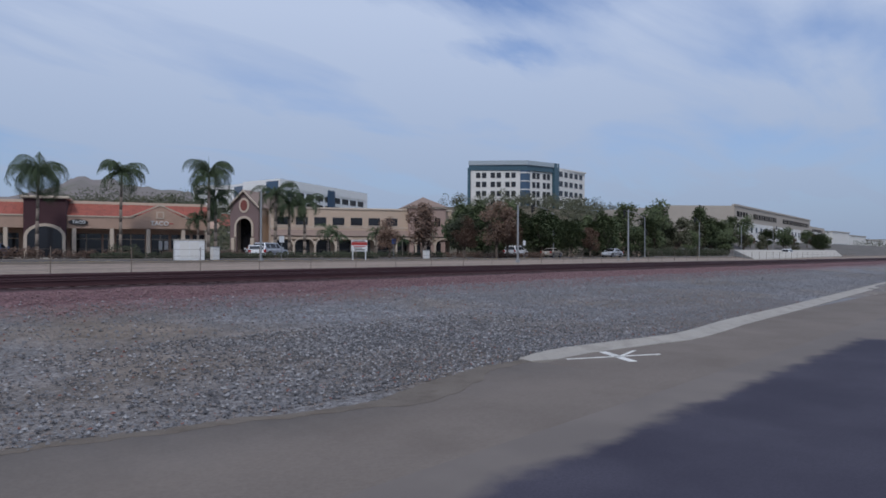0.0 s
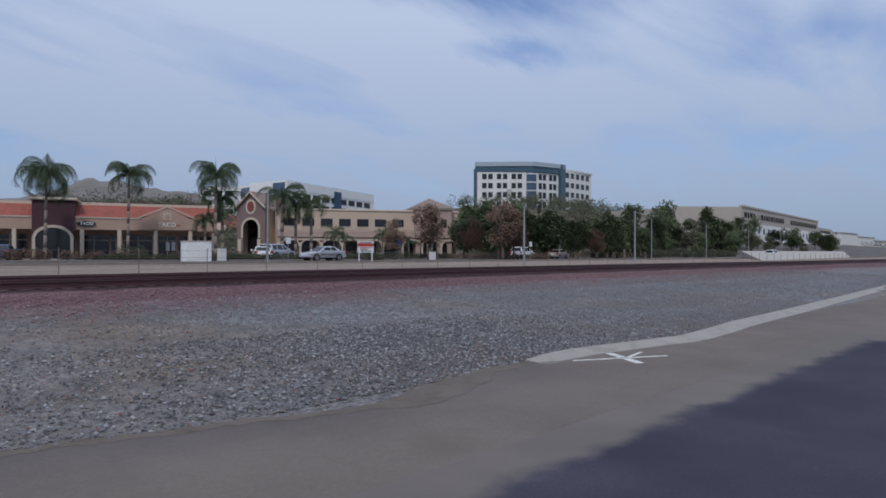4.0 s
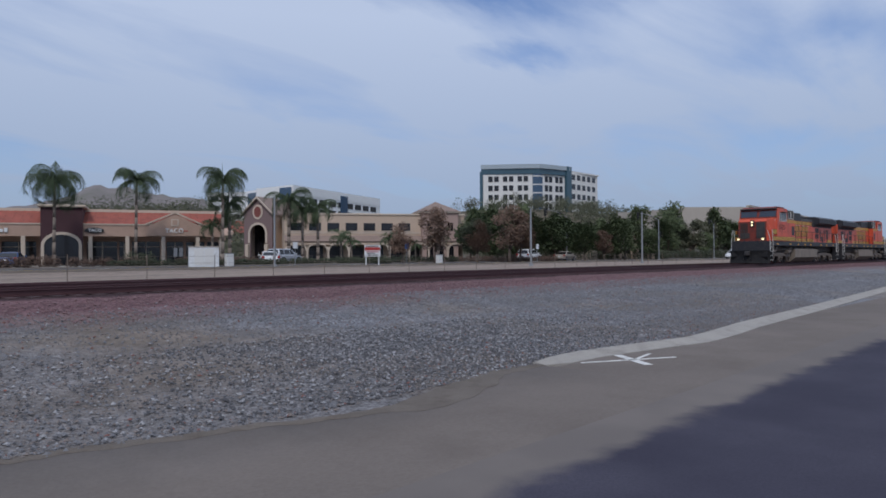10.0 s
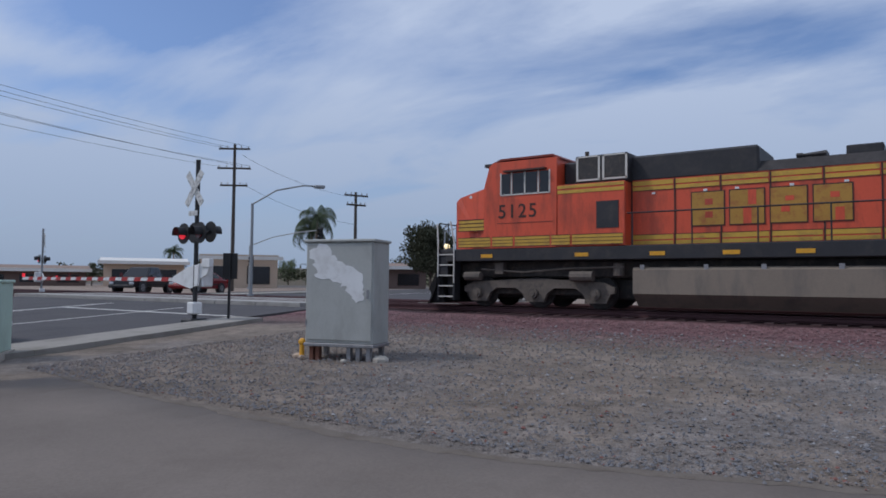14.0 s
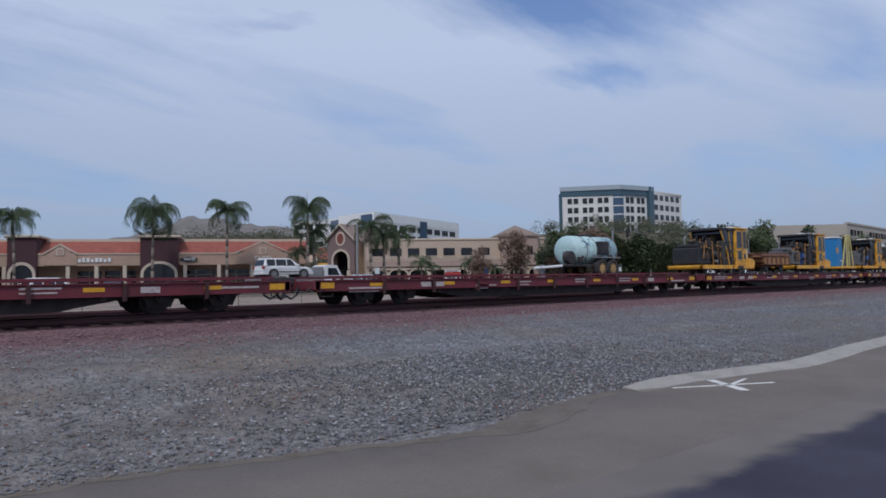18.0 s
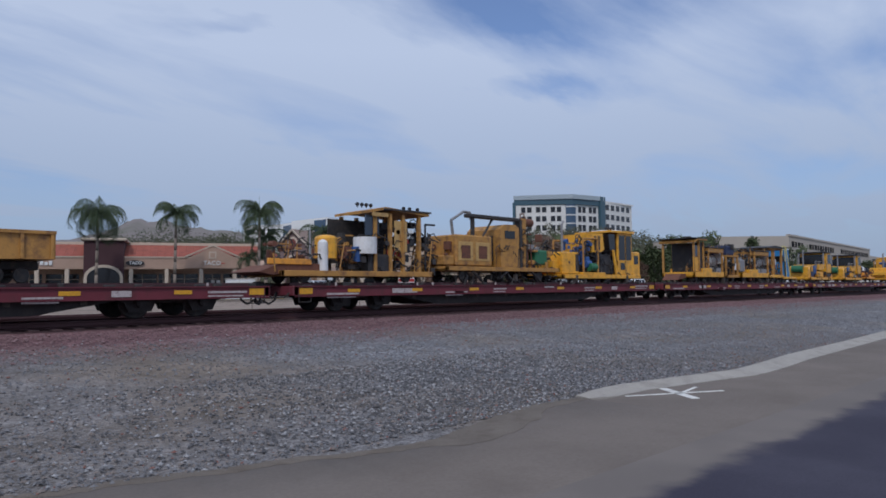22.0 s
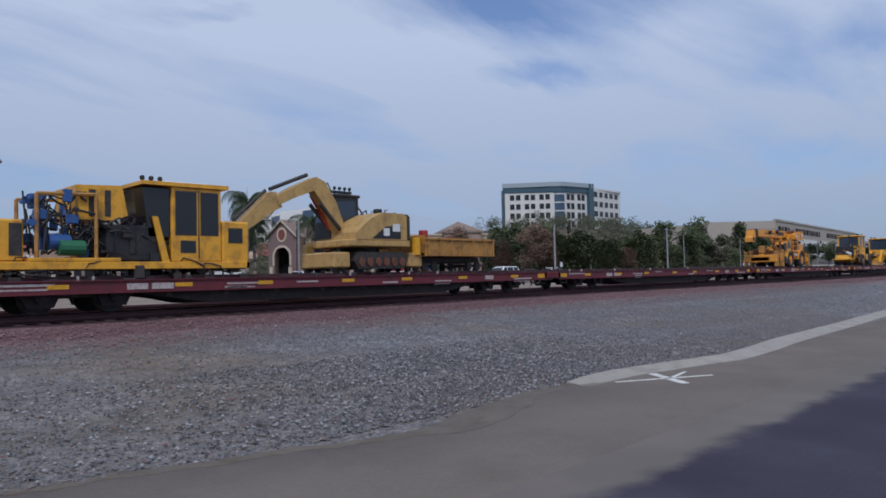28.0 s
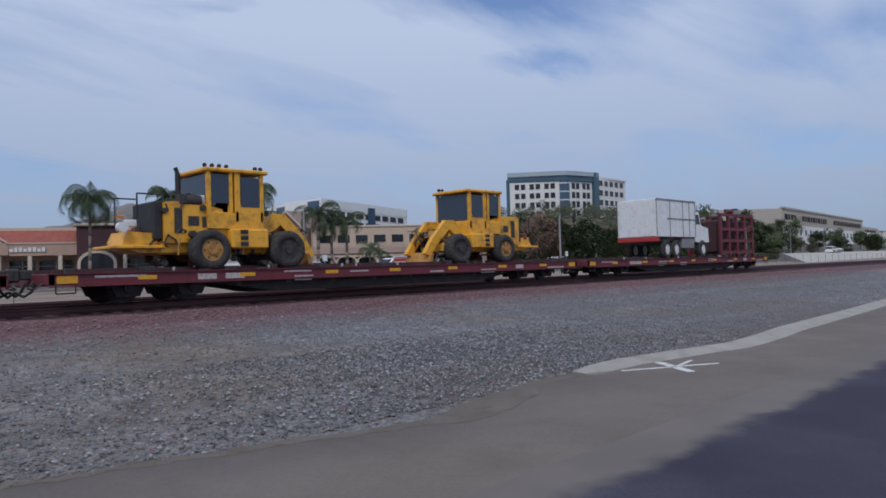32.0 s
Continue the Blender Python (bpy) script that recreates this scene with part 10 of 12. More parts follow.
def palm_kind(seed, h, fronds, flen, droop, material, skirt=0):
    rnd = random.Random(seed)
    s = Shape()
    n = 7
    lean = rnd.uniform(-0.25, 0.25)
    for i in range(n):
        a, b = i / n, (i + 1) / n
        s.cyl((lean * a * a, 0, h * a - 0.3 * (i == 0)), (lean * b * b, 0, h * b), 0.17 - 0.05 * a, 9, 0.17 - 0.05 * b)
    trunk = s.mesh("trunk", PALMBARK, True)
    top = Vector((lean, 0, h))
    v, f = [], []
    for k in range(fronds):
        az = 2 * math.pi * k / fronds + rnd.uniform(-0.25, 0.25)
        el = rnd.uniform(-0.25, 1.4)
        L = flen * rnd.uniform(0.8, 1.15)
        d = Vector((math.cos(az), math.sin(az), 0))
        p, ang = top.copy(), el
        segs = 11
        for i in range(segs):
            step = L / segs
            q = p + (d * math.cos(ang) + Vector((0, 0, math.sin(ang)))) * step
            side = Vector((-d.y, d.x, 0))
            leaf = L * 0.24 * math.sin(math.pi * (0.12 + 0.83 * (i + 0.5) / segs)) + 0.05
            for sg in (-1, 1):
                for hh in (0.0, 0.33, 0.66):
                    o = p.lerp(q, hh)
                    tip = o + side * sg * leaf * 0.75 + (q - p).normalized() * leaf * 0.5 + Vector((0, 0, -leaf * (0.35 + droop * 0.5)))
                    c = len(v)
                    v += [tuple(o), tuple(o + (q - p) * 0.2), tuple(tip)]
                    f.append((c, c + 1, c + 2))
            c = len(v)
            w = side * 0.03
            v += [tuple(p - w), tuple(p + w), tuple(q + w), tuple(q - w)]
            f.append((c, c + 1, c + 2, c + 3))
            p = q
            ang -= droop * (0.5 + 1.0 * i / segs) / segs * 2.6
    me = bpy.data.meshes.new("crown")
    me.from_pydata(v, [], f)
    me.materials.append(material)
    return trunk, me


PALM_A = palm_kind(1, 8.5, 30, 4.1, 1.4, LEAF_P)
PALM_B = palm_kind(2, 8.7, 32, 3.2, 1.1, LEAF_P)
PALM_C = palm_kind(3, 8.9, 30, 3.8, 1.3, LEAF_P)
PALM_S = palm_kind(4, 3.6, 18, 2.2, 1.0, LEAF_P)
PALM_M = palm_kind(5, 5.6, 22, 2.6, 1.1, LEAF_P)
SPEAR = Shape().cyl((0, 0, 8.9), (0.1, 0, 10.8), 0.06, 5, 0.01)
for kind, x, y, lab in ((PALM_A, 24.6, 74.0, "tall palm with long drooping fronds"), (PALM_B, 31.4, 71.4, "tall bushy palm beside the shops"), (PALM_C, 38.9, 67.6, "tall palm with an upright new spear")):
    t = plant_tree(kind, x, y, lab, "tall palms before the shops", 1.0, "palm_tree")
    if kind is PALM_C:
        part("spear_leaf", SPEAR, LEAF_P, t)
for kind, x, y, sc in ((PALM_B, -13.2, 72.4, 0.92), (PALM_B, -3.3, 72.0, 0.94), (PALM_B, 2.1, 71.8, 0.9), (PALM_B, 3.7, 72.4, 0.84), (PALM_B, 11.7, 70.0, 0.8)):
    plant_tree(kind, x, y, "palm with a ragged green crown", "palms beside the restaurant", sc, "palm_tree")
for x, y, sc in ((50.4, 72.2, 1.75), (52.3, 72.0, 1.5), (54.2, 71.4, 1.6), (60, 74, 1.0), (66.8, 72, 0.95), (75.2, 70.5, 1.1), (57.6, 69, 0.8), (69, 69, 0.7)):
    plant_tree(PALM_S if sc < 1.12 else PALM_M, x, y, "small palm among the office planting", "small palms by the offices", sc if sc < 1.12 else sc * 0.8, "palm_tree")
for i, (x, y, sc) in enumerate(((58.3, 60.5, 0.85), (64.0, 60.5, 1.25), (69.8, 58.5, 0.95), (74.6, 57.0, 1.35), (79.0, 58.5, 1.2), (104.0, 60.0, 0.9))):
    plant_tree(RUSTY[i % 2], x, y, "small tree with rusty brown autumn leaves", "rusty autumn trees along the road", sc)
rndt = random.Random(9)
for i in range(34):
    u = i / 33
    x = 80 + 48 * u + rndt.uniform(-2, 2)
    y = 69 - 6 * u + rndt.uniform(-7, 7)
    plant_tree((GREEN + PINE)[rndt.randrange(5)], x, y, "dense dark green tree in the roadside grove", "green trees of the grove", rndt.uniform(0.78, 1.08) * (1.04 - 0.2 * u))
for i in range(24):
    x = 130 + i * 8.5 + rndt.uniform(-3, 3)
    y = 74 + rndt.uniform(-5, 9) + 0.02 * (x - 130)
    plant_tree((GREEN + GREY + RUSTY)[rndt.randrange(7)], x, y, "green roadside tree below the parking structure", "trees below the parking structure", rndt.uniform(0.8, 1.25))
big_row = random.Random(77)
for i in range(22):
    u = i / 21
    x, y = 128 + 112 * u + big_row.uniform(-4, 4), 72 + 12 * u + big_row.uniform(-4, 5)
    plant_tree((GREEN + PINE + GREY)[big_row.randrange(7)], x, y, "tall green tree before the parking structure", "trees below the parking structure", big_row.uniform(1.1, 1.4) if u < 0.3 else big_row.uniform(1.65, 1.9) if u < 0.62 else big_row.uniform(1.2, 1.45))
for x, y, sc in ((40.9, 69.6, 1.2), (39.6, 71.0, 0.8)):
    plant_tree(PALM_M, x, y, "bushy palm before the gabled entrance", "small palms by the offices", sc, "palm_tree")
plant_tree(SLIM, -9.0, 75.0, "slender bare-looking grey-green tree", "", 1.0)
plant_tree(BROAD[0], -24.0, 55.0, "broad tree with reddish brown leaves", "", 1.18)
plant_tree(BROAD[1], -41.3, 56.5, "rounded grey-green tree by the street", "", 1.05)
plant_tree(RUSTY[1], -0.4, 69.5, "thin brown-leaved tree before the restaurant", "", 0.95)
for x, y, k, sc in ((-33, 62, GREY[1], 0.9), (-150, 110, GREEN[0], 0.9), (-160, 90, GREEN[1], 0.8), (-120, 110, GREEN[2], 0.8), (-120, 16, GREY[0], 0.95), (-122, 11, GREEN[0], 0.62), (-118, 7, GREEN[2], 0.55), (-119, 4, GREEN[1], 0.6), (-124, -2, PINE[1], 0.5), (-150, 50, GREY[0], 0.8), (-170, 60, GREY[1], 0.9), (-140, 40, PINE[0], 0.7), (-165, 38, GREEN[0], 0.75), (-96, 52, GREY[1], 0.62)):
    plant_tree(k, x, y, "green tree beyond the level crossing", "trees beyond the crossing", sc)
for x, y, sc in ((-51.7, 51, 1.3), (-53.4, 52, 1.15), (-98, 66, 0.95), (-122, 13.5, 1.0), (-130, 52, 0.9)):
    plant_tree(PALM_M, x, y, "palm tree beyond the level crossing", "palms beyond the crossing", sc, "palm_tree")


def hedge(x0, y0, x1, y1, h, material, label, seed):
    rnd = random.Random(seed)
    L = math.hypot(x1 - x0, y1 - y0)
    n = max(3, int(L / 0.8))
    cs = []
    for i in range(n):
        u = (i + 0.5) / n
        cs.append(((x0 + (x1 - x0) * u + rnd.uniform(-0.2, 0.2), y0 + (y1 - y0) * u + rnd.uniform(-0.3, 0.3), GROUND_FAR + h * 0.42), (0.7, 0.6, h * rnd.uniform(0.42, 0.62))))
    s = leaves(rnd, cs, 300, 0.095)
    me = bpy.data.meshes.new("hedge")
    me.from_pydata(s.v, [], s.f)
    me.materials.append(material)
    tagged(new("hedge", me), label, "hedge", "hedges before the shops")


hedge(23.5, 66.5, 29.5, 64.5, 1.0, LEAF_H, "low reddish hedge before the shops", 1)
hedge(33.0, 66.0, 40.0, 62.5, 1.1, LEAF_H, "dark reddish hedge before the shops", 2)
hedge(29.0, 68.0, 31.6, 67.2, 1.7, LEAF_D, "rounded dark green shrubs", 3)
hedge(8.0, 70.5, 22.5, 66.2, 1.2, LEAF_H, "low reddish brown hedge along the lot", 7)
hedge(44.0, 64.5, 56.0, 60.5, 0.9, LEAF_D, "low dark hedge along the lot", 8)
hedge(26.0, 64.6, 42.0, 61.6, 0.8, LEAF_D, "low dark hedge beside the pavement", 9)
hedge(56, 70, 70, 62, 1.0, LEAF_D, "low dark shrubs before the offices", 4)
hedge(-15, 70.5, 6, 71, 0.8, LEAF_D, "low shrubs before the restaurant", 5)
hedge(80, 66, 128, 60, 1.9, LEAF_D, "dark undergrowth below the roadside grove", 10)
hedge(130, 66, 200, 72, 2.2, LEAF_D, "dark undergrowth below the roadside trees", 11)
hedge(70, 64, 84, 56, 0.9, LEAF_H, "low brownish shrubs by the road", 6)


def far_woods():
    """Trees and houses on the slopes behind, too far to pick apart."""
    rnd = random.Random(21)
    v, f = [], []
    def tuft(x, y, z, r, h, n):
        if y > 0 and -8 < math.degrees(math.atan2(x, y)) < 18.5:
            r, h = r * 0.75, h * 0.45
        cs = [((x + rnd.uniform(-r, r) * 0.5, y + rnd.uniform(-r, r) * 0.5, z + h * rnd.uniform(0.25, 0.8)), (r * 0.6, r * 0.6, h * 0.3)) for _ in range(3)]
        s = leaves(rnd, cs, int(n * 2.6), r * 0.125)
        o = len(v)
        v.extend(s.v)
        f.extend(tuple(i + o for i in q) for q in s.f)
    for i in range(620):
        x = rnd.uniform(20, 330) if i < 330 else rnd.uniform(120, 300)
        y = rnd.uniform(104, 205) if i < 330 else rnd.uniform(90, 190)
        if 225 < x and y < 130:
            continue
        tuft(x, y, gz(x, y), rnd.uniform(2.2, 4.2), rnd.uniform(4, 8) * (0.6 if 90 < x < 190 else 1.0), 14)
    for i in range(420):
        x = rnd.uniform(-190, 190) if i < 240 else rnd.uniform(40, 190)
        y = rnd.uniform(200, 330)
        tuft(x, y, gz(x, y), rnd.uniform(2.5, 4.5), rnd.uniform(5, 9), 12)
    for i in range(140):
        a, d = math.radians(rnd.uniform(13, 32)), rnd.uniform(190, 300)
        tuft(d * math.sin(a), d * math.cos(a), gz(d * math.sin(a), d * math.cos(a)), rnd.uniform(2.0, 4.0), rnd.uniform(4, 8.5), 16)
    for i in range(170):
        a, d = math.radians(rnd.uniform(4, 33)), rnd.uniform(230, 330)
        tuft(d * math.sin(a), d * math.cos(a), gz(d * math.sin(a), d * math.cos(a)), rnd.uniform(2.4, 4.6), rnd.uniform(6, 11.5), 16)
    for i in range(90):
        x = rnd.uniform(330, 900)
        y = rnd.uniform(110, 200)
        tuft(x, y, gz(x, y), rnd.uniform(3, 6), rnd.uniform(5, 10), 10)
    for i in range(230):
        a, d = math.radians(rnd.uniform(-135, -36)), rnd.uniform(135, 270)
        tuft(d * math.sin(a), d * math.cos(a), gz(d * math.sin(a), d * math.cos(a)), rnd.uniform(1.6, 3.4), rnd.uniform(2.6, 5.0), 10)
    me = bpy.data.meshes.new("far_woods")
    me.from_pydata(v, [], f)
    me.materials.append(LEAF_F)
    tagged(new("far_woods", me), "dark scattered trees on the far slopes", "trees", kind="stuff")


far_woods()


RIDGE_AT = [-75, -50, -30, -20, -5, 8, 13, 16, 18.5, 19.8, 20.8, 21.6, 23.1, 24.2, 26, 28, 30, 33, 37, 45, 75]
RIDGE_UP = [7, 8, 10, 18, 22, 30, 50, 64, 72, 84, 97, 91, 95, 88, 84, 80, 74, 58, 38, 20, 10]


def hills():
    # distance haze is mixed into the hills' base colour
    m = mat("hazy_hill", (0.20, 0.175, 0.165), 1.0, vary=0.15, scale=0.01, fine=0.08, dirt=(0.11, 0.12, 0.08), dirt_amt=0.6, bump=0.0)
    rnd = random.Random(3)
    v, f = [], []
    cols, rows = 320, 10
    for j in range(rows):
        for i in range(cols):
            a = math.radians(-75 + 150 * i / (cols - 1))
            d = 620 + j * 70
            x, y = d * math.sin(a), d * math.cos(a)
            ridge = float(np.interp(math.degrees(a), RIDGE_AT, RIDGE_UP))
            z = 6 + (ridge + 5 * noise.noise((x * 0.009, y * 0.009, 2)) + 7 * abs(noise.noise((x * 0.03, y * 0.03, 5))) + 5 * noise.noise((x * 0.07, y * 0.07, 8))) * smooth(0, 7, j)
            v.append((x, y, z))
    for j in range(rows - 1):
        for i in range(cols - 1):
            f.append((j * cols + i, j * cols + i + 1, (j + 1) * cols + i + 1, (j + 1) * cols + i))
    me = bpy.data.meshes.new("hills")
    me.from_pydata(v, [], f)
    me.materials.append(m)
    me.polygons.foreach_set("use_smooth", [True] * len(me.polygons))
    tagged(new("hills", me), "hazy brown hills on the horizon", "hills", kind="structure")


hills()


def hill_houses():
    """Pale houses scattered on the slope behind the shops."""
    rnd = random.Random(33)
    roofs = (TILE_B, TILE, STUCCO)
    for i in range(24):
        a = math.radians(rnd.uniform(16, 33))
        d = rnd.uniform(200, 285)
        x, y = d * math.sin(a), d * math.cos(a)
        w, dp, h = rnd.uniform(6, 10), rnd.uniform(5, 8), rnd.uniform(2.4, 3.8)
        b = thing("house", pose(x, y, gz(x, y) - 0.5, 0, 0, rnd.uniform(-50, 10)), "pale stucco house with tiled roof on the far slope", "house", "houses on the slope")
        part("wall", Shape().box(-w / 2, w / 2, -dp / 2, dp / 2, -1, h), (STUCCO_L, WALLB, STUCCO)[i % 3], b)
        part("roof", Shape().prism([(-dp / 2 - 0.5, h - 0.1), (0, h + 2.0), (dp / 2 + 0.5, h - 0.1)], -w / 2 - 0.4, w / 2 + 0.4, "x"), roofs[i % 3], b)
        for k in (-0.3, 0.05, 0.3):
            part("window", Shape().box(k * w, k * w + 1.3, -dp / 2 - 0.05, -dp / 2, h - 2.0, h - 0.8), WINDOW, b)


hill_houses()

# ---- the level crossing and the street over it ----
CROSSBOARD = mat("crossing_concrete", (0.33, 0.32, 0.30), 0.9, vary=0.12, scale=0.8, fine=30, dirt=(0.16, 0.15, 0.14), dirt_amt=0.6, bump=0.2)
BOXGREY = mat("weathered_grey_paint", (0.40, 0.41, 0.39), 0.6, vary=0.08, scale=1.4, fine=25, dirt=(0.27, 0.27, 0.25), dirt_amt=0.5, bump=0.06, streak=0.4)
PALEGREEN = mat("pale_green_paint", (0.42, 0.56, 0.48), 0.6, vary=0.08, scale=1.6, fine=25, dirt=(0.28, 0.36, 0.31), dirt_amt=0.5, bump=0.06, streak=0.4)
SIGNALK = mat("signal_black", (0.018, 0.018, 0.02), 0.6, vary=0.15, scale=4, fine=30)
POLEGREY = mat("grey_pole", (0.30, 0.31, 0.32), 0.55, 0.3, vary=0.08, scale=2, fine=20)
LATTICE = mat("aluminium_lattice", (0.15, 0.16, 0.175), 0.6, 0.3, vary=0.12, scale=3, fine=25)
POLEWOOD = mat("pole_wood", (0.085, 0.07, 0.06), 0.95, vary=0.2, scale=3, fine=30, streak=0.2)
DARKLENS = glass("dark_red_lens", (0.10, 0.012, 0.012), 0.25)
REDLIT = glow("red_signal", (1.0, 0.03, 0.05), 0.6)
GREENLIT = glow("green_signal", (0.02, 0.30, 0.17), 0.12)


def flat(name, pts, material, label, lift, category="road", grid=2.5):
    """Paving of any straight-sided outline of four corners, lying on the ground."""
    a, b, c, d = (Vector(p) for p in pts)
    n = max(1, round(max((b - a).length, (c - d).length) / grid))
    m = max(1, round(max((d - a).length, (c - b).length) / grid))
    v, f = [], []
    for j in range(m + 1):
        for i in range(n + 1):
            p = a.lerp(b, i / n).lerp(d.lerp(c, i / n), j / m)
            v.append((p.x, p.y, gz(p.x, p.y) + lift))
    w = n + 1
    for j in range(m):
        for i in range(n):
            f.append((j * w + i, j * w + i + 1, (j + 1) * w + i + 1, (j + 1) * w + i))
    s = Shape().add(v, f)
    rim = [i for i in range(w)] + [j * w + n for j in range(1, m + 1)] + [m * w + i for i in range(n - 1, -1, -1)] + [j * w for j in range(m - 1, 0, -1)]
    o = len(s.v)
    s.v += [(v[i][0], v[i][1], v[i][2] - 0.15) for i in rim]
    for k in range(len(rim)):
        e = (k + 1) % len(rim)
        s.f.append((rim[k], rim[e], o + e, o + k))
    return solid(name, s, material, label, category, kind="structure")


def street_x(x, y):
    """The cross street leans slightly; x is counted at y = 0."""
    return x - 0.17 * y


flat("cross_street", [(street_x(-37, -60), -60), (street_x(-15, -60), -60), (street_x(-15, 17.9), 17.9), (street_x(-37, 17.9), 17.9)], ASPHALT2, "worn grey asphalt of the cross street", 0.05)
flat("cross_street_far", [(street_x(-37, 22.9), 22.9), (street_x(-15, 22.9), 22.9), (street_x(-15, 160), 160), (street_x(-37, 160), 160)], ASPHALT2, "worn grey asphalt of the cross street", 0.05)
flat("side_road", [(-150, -14), (-37.6, -14), (-37.6, 3.0), (-150, 3.0)], ASPHALT2, "worn grey asphalt road beyond the street", 0.03)
# crossing panels between and beside the rails
cp = thing("crossing_panels", pose(0, 0, 0), "grey concrete level crossing panels between the rails", "crossing", kind="structure")
for y0, y1 in ((17.95, 19.58), (19.76, 21.04), (21.22, 22.85)):
    for i in range(9):
        x = -41 + i * 2.45
        part("panel", Shape().box(x, x + 2.42, y0, y1, 0.45, RAIL_Z - 0.015, 0.012), CROSSBOARD, cp)
# street paint
for nm, lines in (("lane_lines", [((-26.2, -40), (-26.2, 16.5), 0.12), ((-25.9, -40), (-25.9, 16.5), 0.12), ((-20.4, 5.5), (-20.4, 16.0), 0.12), ((-26.0, 14.2), (-15.6, 14.2), 0.3)]),
                  ("crosswalk_lines", [((-30, 0.2), (-19.0, 0.9), 0.15), ((-30, 3.4), (-19.6, 4.0), 0.15), ((-24.0, 26.5), (-24.0, 60), 0.12), ((-36.5, 26.0), (-26, 26.0), 0.3)])):
    g = thing(nm, pose(0, 0, 0), "worn white paint lines on the street", "road marking", kind="structure")
    for a, b, w in lines:
        n = 10
        for i in range(n):
            p, q = Vector(a).lerp(Vector(b), i / n), Vector(a).lerp(Vector(b), (i + 1) / n)
            A, B = (street_x(p.x, p.y), p.y), (street_x(q.x, q.y), q.y)
            z0, z1 = gz(*A) + 0.058, gz(*B) + 0.058
            d = (Vector(B) - Vector(A)).normalized()
            o = Vector((-d.y, d.x)) * w / 2
            part("paint_line", Shape().add([(A[0] - o.x, A[1] - o.y, z0), (B[0] - o.x, B[1] - o.y, z1), (B[0] + o.x, B[1] + o.y, z1), (A[0] + o.x, A[1] + o.y, z0)], [(0, 1, 2, 3)]), PAINT, g)


SLABC = mat("dusty_sidewalk", (0.31, 0.29, 0.26), 0.92, vary=0.14, scale=0.7, fine=35, dirt=(0.17, 0.155, 0.135), dirt_amt=0.6, bump=0.2, spec=0.3, jitter=0.1)


def sidewalk():
    w = thing("sidewalk", pose(0, 0, 0), "pale concrete sidewalk corner with score joints", "pavement", kind="structure")
    # slabs, corner first and then the strip along the street
    rows = [((-11.0, -6.0), (-14.9, -6.0)), ((-11.0, -3.0), (-14.9, -3.0)), ((-11.1, -0.1), (-14.95, -0.1)), ((-11.5, 1.35), (-15.3, 1.5)), ((-12.4, 3.4), (-15.6, 3.3)), ((-12.75, 4.2), (-15.75, 4.3)), ((-14.3, 5.4), (-15.95, 5.4)), ((-14.6, 6.8), (-16.2, 6.8)), ((-14.9, 8.2), (-16.45, 8.2)), ((-15.2, 9.6), (-16.7, 9.6)), ((-15.5, 11.0), (-16.95, 11.0)), ((-15.8, 12.4), (-17.2, 12.4)), ((-16.1, 13.8), (-17.4, 13.8))]
    for (a, b), (c, d) in zip(rows, rows[1:]):
        n = 2 if a[0] - b[0] > 2 else 1
        for i in range(n):
            q = [Vector(a).lerp(Vector(b), (i + 0.003) / n), Vector(a).lerp(Vector(b), (i + 0.997) / n), Vector(c).lerp(Vector(d), (i + 0.997) / n), Vector(c).lerp(Vector(d), (i + 0.003) / n)]
            top = [(p.x, p.y - (0.008 if k > 1 else 0), gz(p.x, p.y) + 0.11) for k, p in enumerate(q)]
            low = [(x, y, z - 0.3) for x, y, z in top]
            part("slab", Shape().add(top + low, [(0, 1, 2, 3), (7, 6, 5, 4), (0, 4, 5, 1), (1, 5, 6, 2), (2, 6, 7, 3), (3, 7, 4, 0)]), SLABC, w)


sidewalk()
for x0, x1, y0, y1 in ((-40.6, -38.6, 3, 16), (-38.0, -35.5, 28, 44)):
    flat("sidewalk_far", [(x0, y0), (x1, y0), (x1 - 2, y1), (x0 - 2, y1)], SLABC, "pale concrete sidewalk across the street", 0.12, "pavement")
flat("sidewalk_corner", [(-18.6, 24.5), (-16.4, 24.5), (-18.5, 44), (-20.7, 44)], SLABC, "pale concrete sidewalk beyond the tracks", 0.1, "pavement")


def light_pair(t, z, y, lit, wide=0.42, side=-1):
    bar = part("light_bar", Shape().cyl((-wide, y, z), (wide, y, z), 0.035, 8), SIGNALK, t)
    for x, on in ((-wide, lit == 1), (wide, lit == 2)):
        part("backplate", Shape().cyl((x, y + side * 0.02, z), (x, y + side * 0.05, z), 0.30, 20), SIGNALK, bar, "round black signal backplate")
        part("lens", Shape().cyl((x, y + side * 0.06, z), (x, y + side * 0.09, z), 0.16, 16), REDLIT if on else DARKLENS, bar, "red flashing light")
        h = Shape()
        for k in range(9):
            a0, a1 = math.radians(-20 + k * 24.4), math.radians(4.4 + k * 24.4)
            h.add([(x + 0.18 * math.cos(a0), y + side * 0.05, z + 0.18 * math.sin(a0)), (x + 0.18 * math.cos(a1), y + side * 0.05, z + 0.18 * math.sin(a1)), (x + 0.18 * math.cos(a1), y + side * 0.3, z + 0.18 * math.sin(a1)), (x + 0.18 * math.cos(a0), y + side * 0.3, z + 0.18 * math.sin(a0))], [(0, 1, 2, 3)])
        part("hood", h, SIGNALK, bar)


